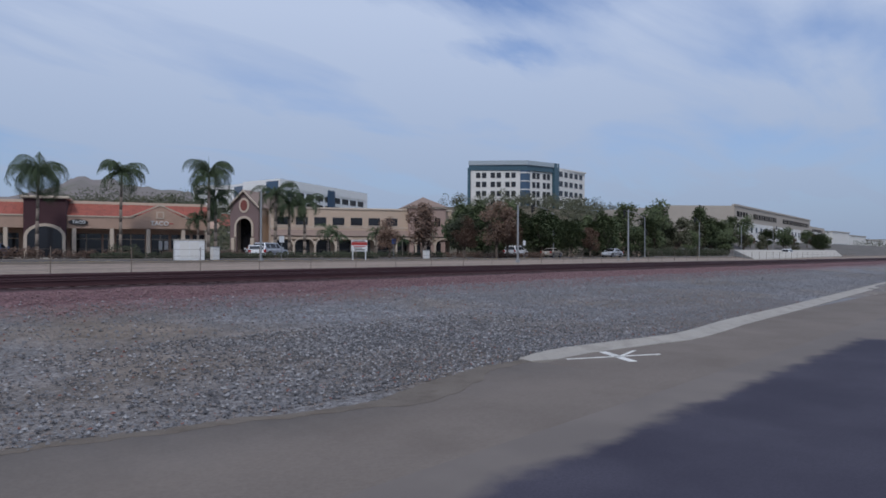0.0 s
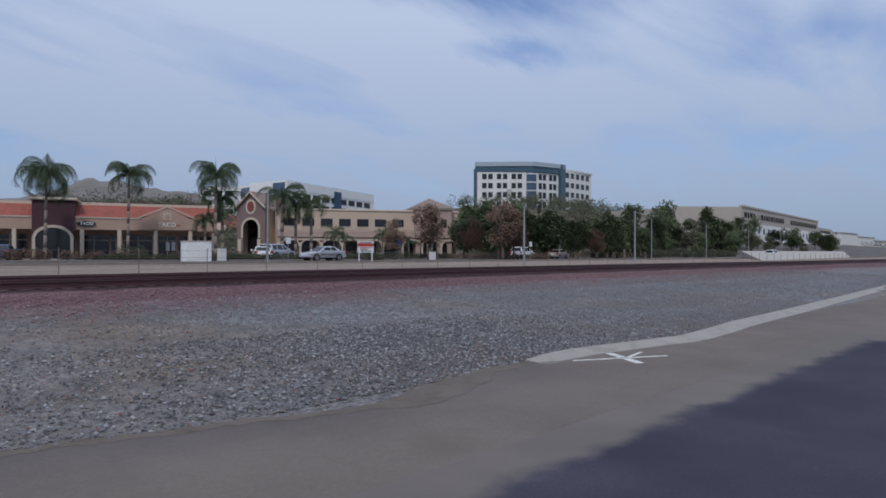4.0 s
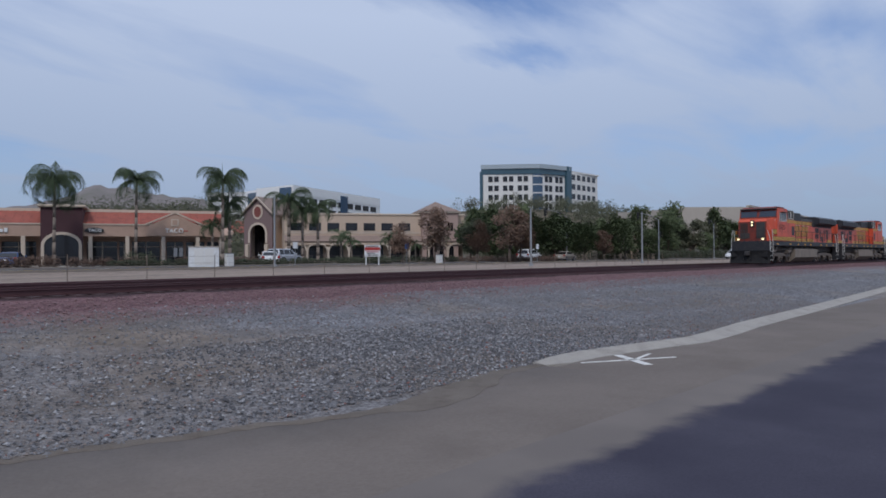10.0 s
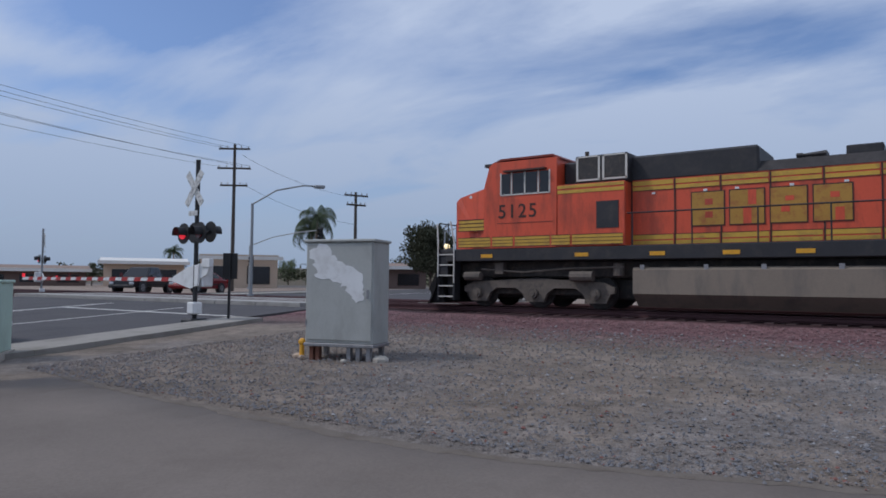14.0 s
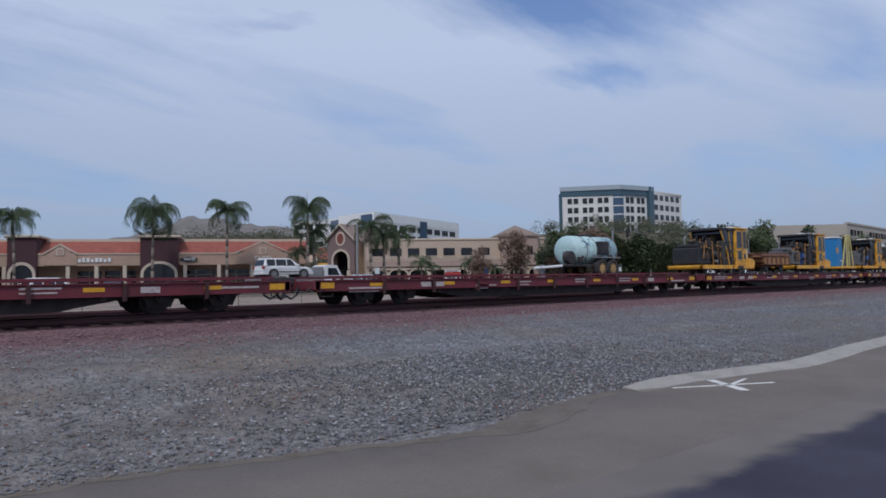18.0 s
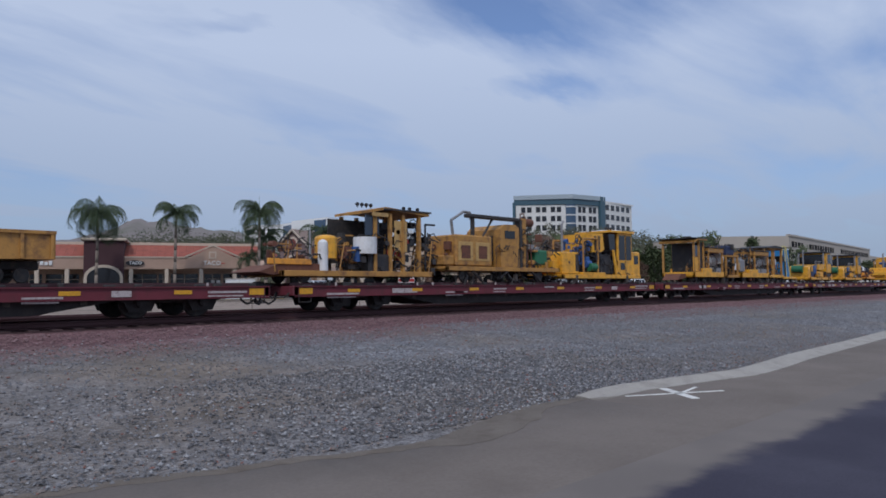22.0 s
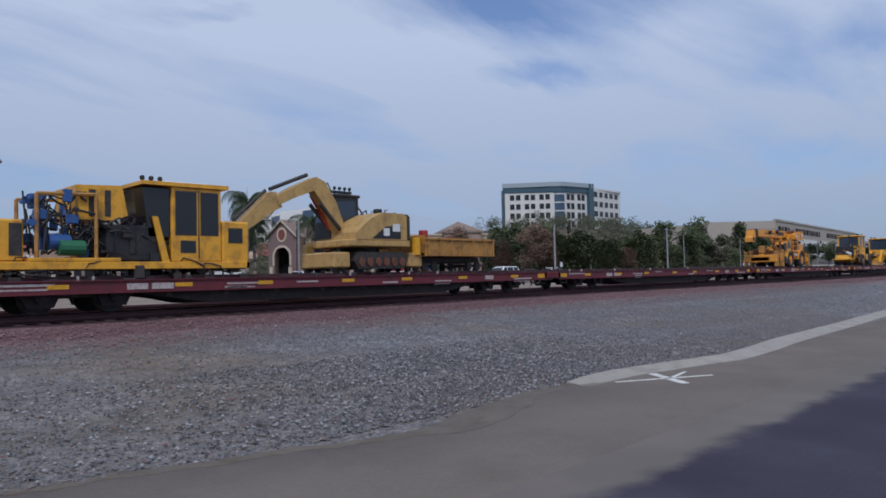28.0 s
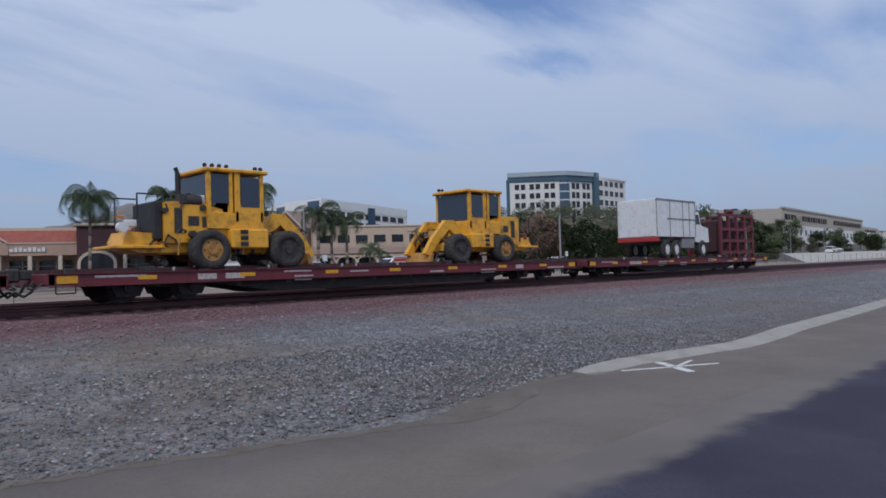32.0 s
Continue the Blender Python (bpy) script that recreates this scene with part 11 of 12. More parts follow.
def crossing_signal(x, y, turn, arm, lit, label, worn=True, z=None, height=4.7):
    """Mast with crossbuck, paired lights and gate mechanism; the arm lies lowered along local -x."""
    t = thing("crossing_signal", pose(x, y, gz(x, y) if z is None else z, 0, 0, turn), label, "crossing signal", "level crossing signals")
    part("mast", Shape().cyl((0, 0, 0), (0, 0, height), 0.065, 12), SIGNALK if worn else POLEGREY, t)
    part("base", Shape().box(-0.28, 0.28, -0.28, 0.28, -0.1, 0.16, 0.05), SIGNALK, t)
    part("junction_box", Shape().box(-0.1, 0.24, -0.2, 0.1, 0.28, 0.62, 0.03), WHITE, t)
    light_pair(t, 2.58, -0.12, lit)
    light_pair(t, 2.62, 0.14, lit, 0.42, 1)
    # crossbuck of two boards, its paint flaking
    c = Shape()
    for s_ in (-1, 1):
        d = Vector((math.cos(math.radians(50)) * s_, 0, math.sin(math.radians(50))))
        n = Vector((-d.z, 0, d.x)) * 0.115
        o = Vector((0, -0.1 - 0.02 * (s_ > 0), 3.86))
        q = [o - d * 0.6 - n, o + d * 0.6 - n, o + d * 0.6 + n, o - d * 0.6 + n]
        c.add([tuple(p) for p in q] + [tuple(p + Vector((0, 0.015, 0))) for p in q], [(0, 1, 2, 3), (7, 6, 5, 4), (0, 4, 5, 1), (1, 5, 6, 2), (2, 6, 7, 3), (3, 7, 4, 0)])
    parts("crossbuck_board", c, CBUCK, t, "peeling white crossbuck board")
    part("track_sign", Shape().box(-0.22, 0.22, -0.14, -0.12, 3.08, 3.22), CBUCK, t)
    g = part("gate_mechanism", Shape().box(-0.3, 0.26, 0.06, 0.42, 1.05, 1.72, 0.04), WHITE if arm else STEELG, t, "white gate mechanism housing")
    if arm:
        part("counterweight", Shape().prism([(0.1, 1.25), (0.55, 1.4), (0.75, 1.75), (0.3, 1.75)], 0.0, 0.06, "y").box(0.35, 0.75, -0.04, 0.1, 1.6, 1.85, 0.02), WHITE, g)
        part("arm_bracket", Shape().prism([(-0.2, 1.0), (0.2, 1.1), (0.25, 1.7), (-0.3, 1.62), (-1.1, 1.34), (-1.1, 1.2)], -0.06, 0.0, "y"), WHITE, g)
        a = part("gate_arm", Shape().box(-arm, -0.9, -0.05, -0.01, 1.21, 1.31), WHITE, t, "lowered red and white striped gate arm")
        k, x0 = 0, -1.4
        while x0 > -arm + 0.4:
            part("red_stripe", Shape().prism([(x0, 1.197), (x0 - 0.4, 1.197), (x0 - 0.32, 1.323), (x0 + 0.08, 1.323)], -0.055, -0.005, "y"), REDP, a)
            x0 -= 0.82
        for i, px_ in enumerate((-arm + 0.05, -arm * 0.66, -arm * 0.35)):
            part("arm_light", Shape().cyl((px_, -0.03, 1.32), (px_, -0.03, 1.46), 0.05, 8), REDLIT if i == 0 else DARKLENS, a)
    return t


CBUCK = mat("peeling_white", (0.62, 0.63, 0.62), 0.7, vary=0.2, scale=6, fine=40, dirt=(0.12, 0.12, 0.12), dirt_amt=0.95)
crossing_signal(-17.45, 12.45, -4, 12.2, 1, "black crossing signal with peeling crossbuck and lowered gate")
crossing_signal(-31.6, 10.3, 25, 0, 0, "crossing signal with dark red lights across the street")
crossing_signal(-50.0, 23.6, 160, 8.0, 2, "crossing signal with lit red light beyond the tracks", False, 0.3)
t = thing("sign_post", pose(-16.9, 13.2, gz(-16.9, 13.2), 0, 0, 30), "thin black steel post with the back of a dark sign", "sign post")
part("post", Shape().box(-0.03, 0.03, -0.03, 0.03, 0, 2.0), SIGNALK, t)
part("sign_back", Shape().box(-0.22, 0.22, 0.03, 0.045, 1.25, 2.0, 0.005), SIGNALK, t)


def equipment_box():
    t = thing("equipment_cabinet", placed(-9.42, 9.03, -8.13, 9.40, 0.26), "grey signal cabinet with white paint patches on legs", "cabinet")
    W, D = 1.34, 0.66
    part("body", Shape().box(0, W, 0, D, 0.2, 2.0, 0.012), BOXGREY, t)
    part("lid", Shape().box(-0.035, W + 0.035, -0.05, D + 0.03, 2.0, 2.05, 0.012), BOXGREY, t)
    d = part("door", Shape().box(0.03, W - 0.03, -0.022, 0.0, 0.26, 1.97, 0.006), BOXGREY, t)
    part("handle", Shape().box(W - 0.12, W - 0.09, -0.05, -0.02, 1.0, 1.16), STEELG, d)
    part("hinge", Shape().cyl((0.025, -0.02, 0.5), (0.025, -0.02, 0.62), 0.014, 8), STEELG, d)
    part("base_rim", Shape().box(-0.02, W + 0.02, -0.03, D + 0.02, 0.14, 0.2, 0.01), STEELG, t)
    for x in (0.08, 0.2, 0.82, 1.0, 1.2):
        part("leg", Shape().box(x, x + 0.075, 0.02, 0.12, -0.2, 0.15), STEELG if x > 0.5 else RUST, t)
    for x in (0.08, 1.2):
        part("leg", Shape().box(x, x + 0.075, D - 0.12, D - 0.02, -0.2, 0.15), STEELG, t)
    # rolled-on white paint that hides scrawls
    rnd = random.Random(5)
    patches = [(0.26, 1.78, 0.16, 0.15), (0.34, 1.6, 0.17, 0.2), (0.5, 1.48, 0.2, 0.14), (0.62, 1.38, 0.16, 0.12), (0.78, 1.36, 0.16, 0.17), (0.86, 1.22, 0.13, 0.16), (0.9, 1.08, 0.1, 0.12), (0.36, 1.42, 0.15, 0.08), (0.7, 1.52, 0.12, 0.05)]
    for i, (x, z, rx, rz) in enumerate(patches):
        ring = []
        for k in range(18):
            a = 2 * math.pi * k / 18
            q = 1 + 0.22 * rnd.uniform(-1, 1)
            ring.append((x * 1.15 + rx * 1.3 * q * math.cos(a), z + rz * 1.15 * q * math.sin(a)))
        part("paint_patch", Shape().prism(ring, -0.0252 - 0.0006 * i, -0.0222, "y"), WHITE, d, "white paint patch")
    for i, (x, y, r, m) in enumerate(((1.45, 0.1, 0.14, CONCRETE), (-0.25, 0.2, 0.09, STUCCO_L), (-0.1, 0.05, 0.06, STUCCO_L), (0.9, -0.25, 0.06, CONCRETE))):
        s = Shape().ball((0, 0, 0), r, 8, 5, (1.2, 0.9, 0.65))
        s.v = [(a * (1 + 0.15 * noise.noise((a * 9, b * 9, i))), b, c) for a, b, c in s.v]
        o = solid("rock", s, m, "pale broken rock at the cabinet's foot", "rock", "rocks by the cabinet")
        o.matrix_world = placed(-9.42, 9.03, -8.13, 9.40, 0.19) @ pose(x, y, 0, 0, 0, 40 * i)
    y_ = thing("yellow_marker", placed(-9.42, 9.03, -8.13, 9.40, 0.14) @ pose(-0.12, 0.1, 0), "short yellow marker stub beside the grey cabinet", "marker")
    part("stub", Shape().cyl((0, 0, -0.1), (0, 0, 0.3), 0.045, 10).ball((0, 0, 0.32), 0.07, 8, 5), YELLOW, y_)


equipment_box()


def green_cabinet():
    t = thing("traffic_cabinet", pose(-15.0, 5.85, gz(-15, 5.85) + 0.11, 0, 0, 52), "pale green traffic signal cabinet on the sidewalk", "cabinet")
    part("body", Shape().box(-0.55, 0.55, -0.4, 0.4, 0.06, 1.36, 0.015), PALEGREEN, t)
    part("lid", Shape().box(-0.58, 0.58, -0.43, 0.43, 1.36, 1.42, 0.015), PALEGREEN, t)
    part("plinth", Shape().box(-0.6, 0.6, -0.45, 0.45, -0.1, 0.06), CONCRETE, t)
    d = part("door", Shape().box(-0.5, 0.5, -0.42, -0.4, 0.12, 1.3, 0.004), PALEGREEN, t)
    part("handle", Shape().box(0.36, 0.4, -0.45, -0.42, 0.6, 0.8), STEELG, d)
    for k in range(5):
        part("louvre", Shape().box(-0.35, 0.2, -0.43, -0.42, 0.2 + k * 0.05, 0.225 + k * 0.05), STEELG, d)
    part("notice", Shape().box(-0.3, -0.08, -0.428, -0.42, 0.35, 0.75), WHITE, d)


green_cabinet()


WIREG = mat("dull_grey_wire", (0.16, 0.16, 0.17), 0.5, 0.5, vary=0.15, scale=5, fine=30)


def shopping_cart():
    t = thing("shopping_cart", pose(-11.9, 4.55, gz(-11.9, 4.55) + 0.03, 0, 0, 150), "abandoned metal shopping cart with yellow and orange sign", "shopping cart")
    L0, L1, W = -0.38, 0.42, 0.27
    ring = lambda x0, x1, w, z: [(x0, -w, z), (x1, -w, z), (x1, w, z), (x0, w, z), (x0, -w, z)]
    s = Shape()
    for z, x0, x1, w in ((0.42, L0 + 0.05, L1 - 0.12, 0.2), (0.62, L0 + 0.03, L1 - 0.06, 0.235), (0.88, L0, L1, W)):
        s.tube(ring(x0, x1, w, z), 0.011, 5)
    part("basket_rim", s, WIREG, t)
    w = Shape()
    for i in range(13):
        u = i / 12
        xb, xt = L0 + 0.05 + (L1 - 0.17 - L0) * u, L0 + (L1 - L0) * u
        for sg in (-1, 1):
            w.cyl((xb, sg * 0.2, 0.42), (xt, sg * W, 0.88), 0.0045, 4)
        w.cyl((xb, -0.2, 0.42), (xb, 0.2, 0.42), 0.0045, 4)
    for i in range(8):
        y = -1 + 2 * i / 7
        w.cyl((L1 - 0.12, y * 0.2, 0.42), (L1, y * W, 0.88), 0.0045, 4)
        w.cyl((L0 + 0.05, y * 0.2, 0.42), (L0, y * W, 0.88), 0.0045, 4)
    part("basket_wire", w, WIREG, t)
    fr = Shape()
    for sg in (-1, 1):
        fr.tube([(L0 - 0.06, sg * W, 0.98), (L0, sg * 0.24, 0.85), (L0 + 0.05, sg * 0.22, 0.4), (L0 - 0.02, sg * 0.24, 0.14), (L1 + 0.05, sg * 0.2, 0.16), (L1 - 0.1, sg * 0.18, 0.42)], 0.014, 6)
    part("chassis", fr, WIREG, t)
    part("lower_tray", Shape().tube(ring(L0 + 0.02, L1, 0.2, 0.2), 0.01, 5).cyl((L0, 0, 0.2), (L1, 0, 0.2), 0.008, 5), WIREG, t)
    part("handle_bar", Shape().cyl((L0 - 0.06, -W, 0.98), (L0 - 0.06, W, 0.98), 0.018, 8), GREENP, t, "green plastic handle")
    part("sign_board", Shape().box(L0 - 0.01, L0 + 0.005, -0.2, 0.1, 0.76, 0.92), CREAM, t, "yellow and orange sign board")
    part("side_sign", Shape().box(-0.3, 0.18, -W - 0.012, -W - 0.004, 0.72, 0.92), mat("orange_sign", (0.62, 0.2, 0.03), 0.5, vary=0.1), t, "orange sign strip")
    for x in (L0 + 0.02, L1):
        for sg in (-1, 1):
            c = part("caster", Shape().wheel((x, sg * 0.21, 0.065), 0.065, 0.03, 12), RUBBER, t)
            part("caster_fork", Shape().box(x - 0.02, x + 0.02, sg * 0.21 - 0.025, sg * 0.21 + 0.025, 0.06, 0.17), WIREG, c)


shopping_cart()


def signal_head(t, x, y, z, turn, lit=None, name="signal_head"):
    """Three-lamp traffic head facing local -y."""
    h = part(name, Shape().box(-0.17, 0.17, -0.1, 0.1, -0.53, 0.53, 0.03).box(-0.27, 0.27, 0.0, 0.02, -0.63, 0.63), SIGNALK, t, "black three-lamp traffic light")
    h.matrix_local = pose(x, y, z, 0, 0, turn)
    for k in range(3):
        zz = 0.34 - 0.34 * k
        lamp = part("lamp", Shape().cyl((0, -0.1, zz), (0, -0.13, zz), 0.13, 14), SIGNALK, h)
        if lit == k:
            part("lit_lens", Shape().cyl((0.02, -0.125, zz), (0.02, -0.136, zz), 0.075, 14), GREENLIT, h, "small green lit lens")
        v = Shape()
        for j in range(8):
            a0, a1 = math.radians(-20 + j * 27.5), math.radians(7.5 + j * 27.5)
            v.add([(0.15 * math.cos(a0), -0.1, zz + 0.15 * math.sin(a0)), (0.15 * math.cos(a1), -0.1, zz + 0.15 * math.sin(a1)), (0.15 * math.cos(a1), -0.34, zz + 0.15 * math.sin(a1)), (0.15 * math.cos(a0), -0.34, zz + 0.15 * math.sin(a0))], [(0, 1, 2, 3)])
        part("visor", v, SIGNALK, h)
    return h


def corner_signal():
    t = thing("traffic_signal_pole", pose(-13.95, 2.9, 0.1), "tall grey traffic signal pole with curved mast arm", "traffic signal")
    part("pole", Shape().cyl((0, 0, 0), (0.15, 0, 10.6), 0.13, 14, 0.085), POLEGREY, t)
    part("base_plate", Shape().box(-0.24, 0.24, -0.24, 0.24, -0.05, 0.05, 0.02), POLEGREY, t)
    for i in range(4):
        part("bolt", Shape().cyl((0.17 * (-1) ** i, 0.17 * (-1) ** (i // 2), 0.05), (0.17 * (-1) ** i, 0.17 * (-1) ** (i // 2), 0.14), 0.025, 6), STEELG, t)
    arm = [(0.03, 0, 4.45), (0.03, -0.5, 4.68), (0.05, -1.1, 4.95), (0.1, -1.6, 5.02), (0.05, -2.2, 4.98), (-0.05, -2.6, 4.9)]
    s = Shape()
    for i, (a, b) in enumerate(zip(arm, arm[1:])):
        s.cyl(a, b, 0.075 - 0.009 * i, 10, 0.066 - 0.009 * i)
    part("mast_arm", s, POLEGREY, t)
    part("arm_clamp", Shape().box(-0.16, 0.16, -0.2, 0.14, 4.25, 4.6, 0.04), POLEGREY, t)
    part("camera_bracket", Shape().tube([(0.0, 0.1, 4.35), (0.0, 0.3, 4.3), (0.0, 0.3, 4.5)], 0.02, 6), SIGNALK, t)
    part("sensor", Shape().box(0.05, 0.15, -1.75, -1.65, 5.05, 5.2, 0.01), SIGNALK, t)
    signal_head(t, -0.1, -2.72, 4.66, 115).scale = (0.75, 0.75, 0.75)
    signal_head(t, -0.05, -0.28, 3.55, 10)
    signal_head(t, 0.0, 0.62, 3.42, 70, 2)
    b = Shape()
    for z in (2.9, 3.98):
        b.cyl((0, -0.3, z + 0.05), (0, 0.65, z - 0.05), 0.022, 6)
    parts("bracket_bar", b, SIGNALK, t)
    for y in (-0.25, 0.68):
        part("top_cap", Shape().ball((0, y, 4.22 - 0.1 * (y > 0)), 0.12, 10, 6), SIGNALK, t)
    part("pedestrian_head", Shape().box(-0.1, 0.12, -0.42, -0.12, 1.35, 1.85, 0.03), SIGNALK, t, "dark pedestrian signal")
    part("push_button", Shape().box(-0.06, 0.06, 0.1, 0.18, 0.95, 1.12, 0.02), YELLOW, t)
    part("small_box", Shape().box(-0.06, 0.12, 0.08, 0.2, 2.05, 2.35, 0.02), SIGNALK, t)


corner_signal()


def signal_bridge():
    a, b = Vector((-45.0, 1.9, 0)), Vector((-51.0, 17.0, 0))
    t = thing("signal_bridge", pose(0, 0, 0), "grey steel lattice signal bridge across the tracks", "signal bridge")
    d = (b - a).normalized()
    n = Vector((-d.y, d.x, 0))
    for p in (a, b):
        s = Shape()
        for o in (-0.4, 0.4):
            s.cyl(tuple(p + n * o + Vector((0, 0, -0.2))), tuple(p + n * o + Vector((0, 0, 8.8))), 0.13, 8)
        col = part("column", s, LATTICE, t)
        lace = Shape()
        for k in range(9):
            sg = (-1) ** k
            lace.cyl(tuple(p + n * 0.4 * sg + Vector((0, 0, 0.4 + k * 0.9))), tuple(p - n * 0.4 * sg + Vector((0, 0, 1.3 + k * 0.9))), 0.03, 5)
        part("lacing", lace, LATTICE, col)
    L = (b - a).length
    ch = Shape()
    for z in (7.35, 8.7):
        for o in (-0.45, 0.45):
            ch.cyl(tuple(a - d * 0.3 + n * o + Vector((0, 0, z))), tuple(b + d * 0.3 + n * o + Vector((0, 0, z))), 0.085, 8)
    parts("chord", ch, LATTICE, t)
    k = 12
    for o in (-0.45, 0.45):
        w = Shape()
        for i in range(k):
            p, q = a + d * L * i / k + n * o, a + d * L * (i + 1) / k + n * o
            z0, z1 = (7.35, 8.7) if i % 2 else (8.7, 7.35)
            w.cyl(tuple(p + Vector((0, 0, z0))), tuple(q + Vector((0, 0, z1))), 0.035, 5)
            w.cyl(tuple(p + Vector((0, 0, 7.35))), tuple(p + Vector((0, 0, 8.7))), 0.03, 5)
        parts("brace", w, LATTICE, t)
    for u in (0.28, 0.48):
        c = a + d * L * u
        cage = Shape()
        for sx in (-0.9, 0.9):
            for sn in (-0.5, 0.5):
                cage.cyl(tuple(c + d * sx + n * sn + Vector((0, 0, 8.7))), tuple(c + d * sx + n * sn + Vector((0, 0, 9.7))), 0.03, 5)
        for z in (9.2, 9.7):
            cage.tube([tuple(c + d * sx + n * sn + Vector((0, 0, z))) for sx, sn in ((-0.9, -0.5), (0.9, -0.5), (0.9, 0.5), (-0.9, 0.5), (-0.9, -0.5))], 0.028, 5)
        part("cage_rail", cage, LATTICE, t)
        hd = part("signal_head", Shape().box(-0.5, 0.5, -0.25, 0.25, 8.55, 8.8, 0.03), SIGNALK, t)
        hd.matrix_local = pose(c.x, c.y, 0, 0, 0, 20)
    part("relay_box", Shape().box(-45.6, -45.1, 3.0, 3.8, 7.7, 8.5, 0.03), STEELG, t)


signal_bridge()


def utility_pole(x, y, h, turn, arms, label):
    t = thing("utility_pole", pose(x, y, gz(x, y), 0, 0, turn), label, "utility pole", "wooden utility poles")
    part("pole", Shape().cyl((0, 0, -0.3), (0, 0, h), 0.17, 10, 0.11), POLEWOOD, t)
    for z, w in arms:
        c = part("crossarm", Shape().box(-w, w, -0.16, -0.06, z - 0.07, z + 0.07), POLEWOOD, t)
        for k in (-0.9, -0.45, 0.45, 0.9):
            part("insulator", Shape().cyl((k * w, -0.11, z + 0.07), (k * w, -0.11, z + 0.24), 0.045, 6), STEELG, c)
    return t


utility_pole(-47, 37, 12.0, 38, ((11.6, 1.25), (10.0, 1.35), (8.6, 1.1)), "tall dark utility pole with three crossarms")
utility_pole(-24, -29, 12.0, -20, ((11.6, 1.25), (10.0, 1.35)), "tall dark utility pole beside the road")
utility_pole(-40.4, 44.4, 8.4, 70, ((8.1, 1.1), (7.3, 0.9)), "dark utility pole with two crossarms beyond the crossing")


def wire(a, b, sag, r=0.013):
    a, b = Vector(a), Vector(b)
    n = 14
    pts = []
    for i in range(n + 1):
        u = i / n
        p = a.lerp(b, u)
        pts.append((p.x, p.y, p.z - sag * 4 * u * (1 - u)))
    return Shape().tube(pts, r, 4)


wr = thing("overhead_wires", pose(0, 0, 0), "thin black overhead wires between the utility poles", "wires")
for dx, z, s_ in ((-1.1, 12.5, 1.3), (-0.5, 12.5, 1.2), (1.1, 12.5, 1.4), (-1.2, 10.9, 1.2), (1.2, 10.9, 1.3), (0.5, 10.9, 1.0)):
    part("wire", wire((-47 + dx, 37 + dx * 0.3, z), (-24 + dx, -29 + dx * 0.3, z), s_), SIGNALK, wr)
for z in (11.7, 9.4):
    part("wire", wire((-46, 37.0, z), (-40.4, 44.4, z - 3.0), 0.5), SIGNALK, wr)


def street_lamp(x, y, h, arm, label, head=True, rise=0.5):
    """Steel pole with a bent arm; arm gives its reach as (dx, dy)."""
    z = gz(x, y)
    t = thing("street_lamp", pose(x, y, z), label, "street lamp", "street lamps and signals beyond the tracks")
    part("pole", Shape().cyl((0, 0, -0.1), (0, 0, h), 0.10, 10, 0.07), POLEGREY, t)
    part("pole_base", Shape().cyl((0, 0, -0.05), (0, 0, 0.25), 0.2, 10, 0.16), POLEGREY, t)
    if arm:
        ax, ay = arm
        part("arm", Shape().tube([(0, 0, h - 0.05), (ax * 0.35, ay * 0.35, h + rise * 0.7), (ax * 0.75, ay * 0.75, h + rise), (ax, ay, h + rise)], 0.045, 7), POLEGREY, t)
        if head:
            hd = part("lamp_head", Shape().box(-0.3, 0.3, -0.14, 0.14, -0.12, 0.06, 0.04), POLEGREY, t)
            hd.matrix_local = pose(ax, ay, h + rise, 0, 0, math.degrees(math.atan2(ay, ax)))
    return t


street_lamp(-30.8, 25.5, 5.2, (2.3, 2.8), "grey street lamp with long arm by the crossing", True, 1.1)
street_lamp(-27.4, 48, 9.0, (2.0, 0.3), "tall grey street lamp beyond the crossing", True, 0.9)
street_lamp(4.3, 59.8, 9.0, (0.5, -0.2), "tall grey street lamp beside the restaurant", True, 0.4)
street_lamp(34.5, 51.5, 6.0, None, "plain grey pole by the far road")
street_lamp(50.4, 36.2, 5.0, None, "pale grey pole beside the tracks")
street_lamp(71.3, 36.4, 5.6, None, "pale grey pole beside the tracks")
street_lamp(-26, 0.2, 3.0, None, "thin pale pole beside the street")
tp = thing("dark_pole", pose(-13.6, 31, gz(-13.6, 31)), "plain tall dark wooden pole", "pole")
part("pole", Shape().cyl((0, 0, -0.3), (0, 0, 7.15), 0.13, 10, 0.1), POLEWOOD, tp)
for x, y, h, arm in ((-57.0, 47, 4.4, (13.0, -3.0)), (-36.5, 52, 5.4, (6.5, 0.5)), (-24.5, 50.5, 5.2, (-4.5, -1.0)), (96, 62, 7.0, (-6, 0)), (120, 58, 7.2, (-7, 0.5)), (165, 66, 8, (-3, 0)), (205, 70, 8, (-3, 0)), (240, 72, 8, (3, 0))):
    t = street_lamp(x, y, h, arm, "traffic signal pole with long curved arm", False, 0.9)
    u = 1.0
    signal_head(t, arm[0], arm[1] - 0.05, h + 0.5, 0, None, "traffic_light")
    signal_head(t, 0.35, 0, h * 0.62, 0, None, "traffic_light")


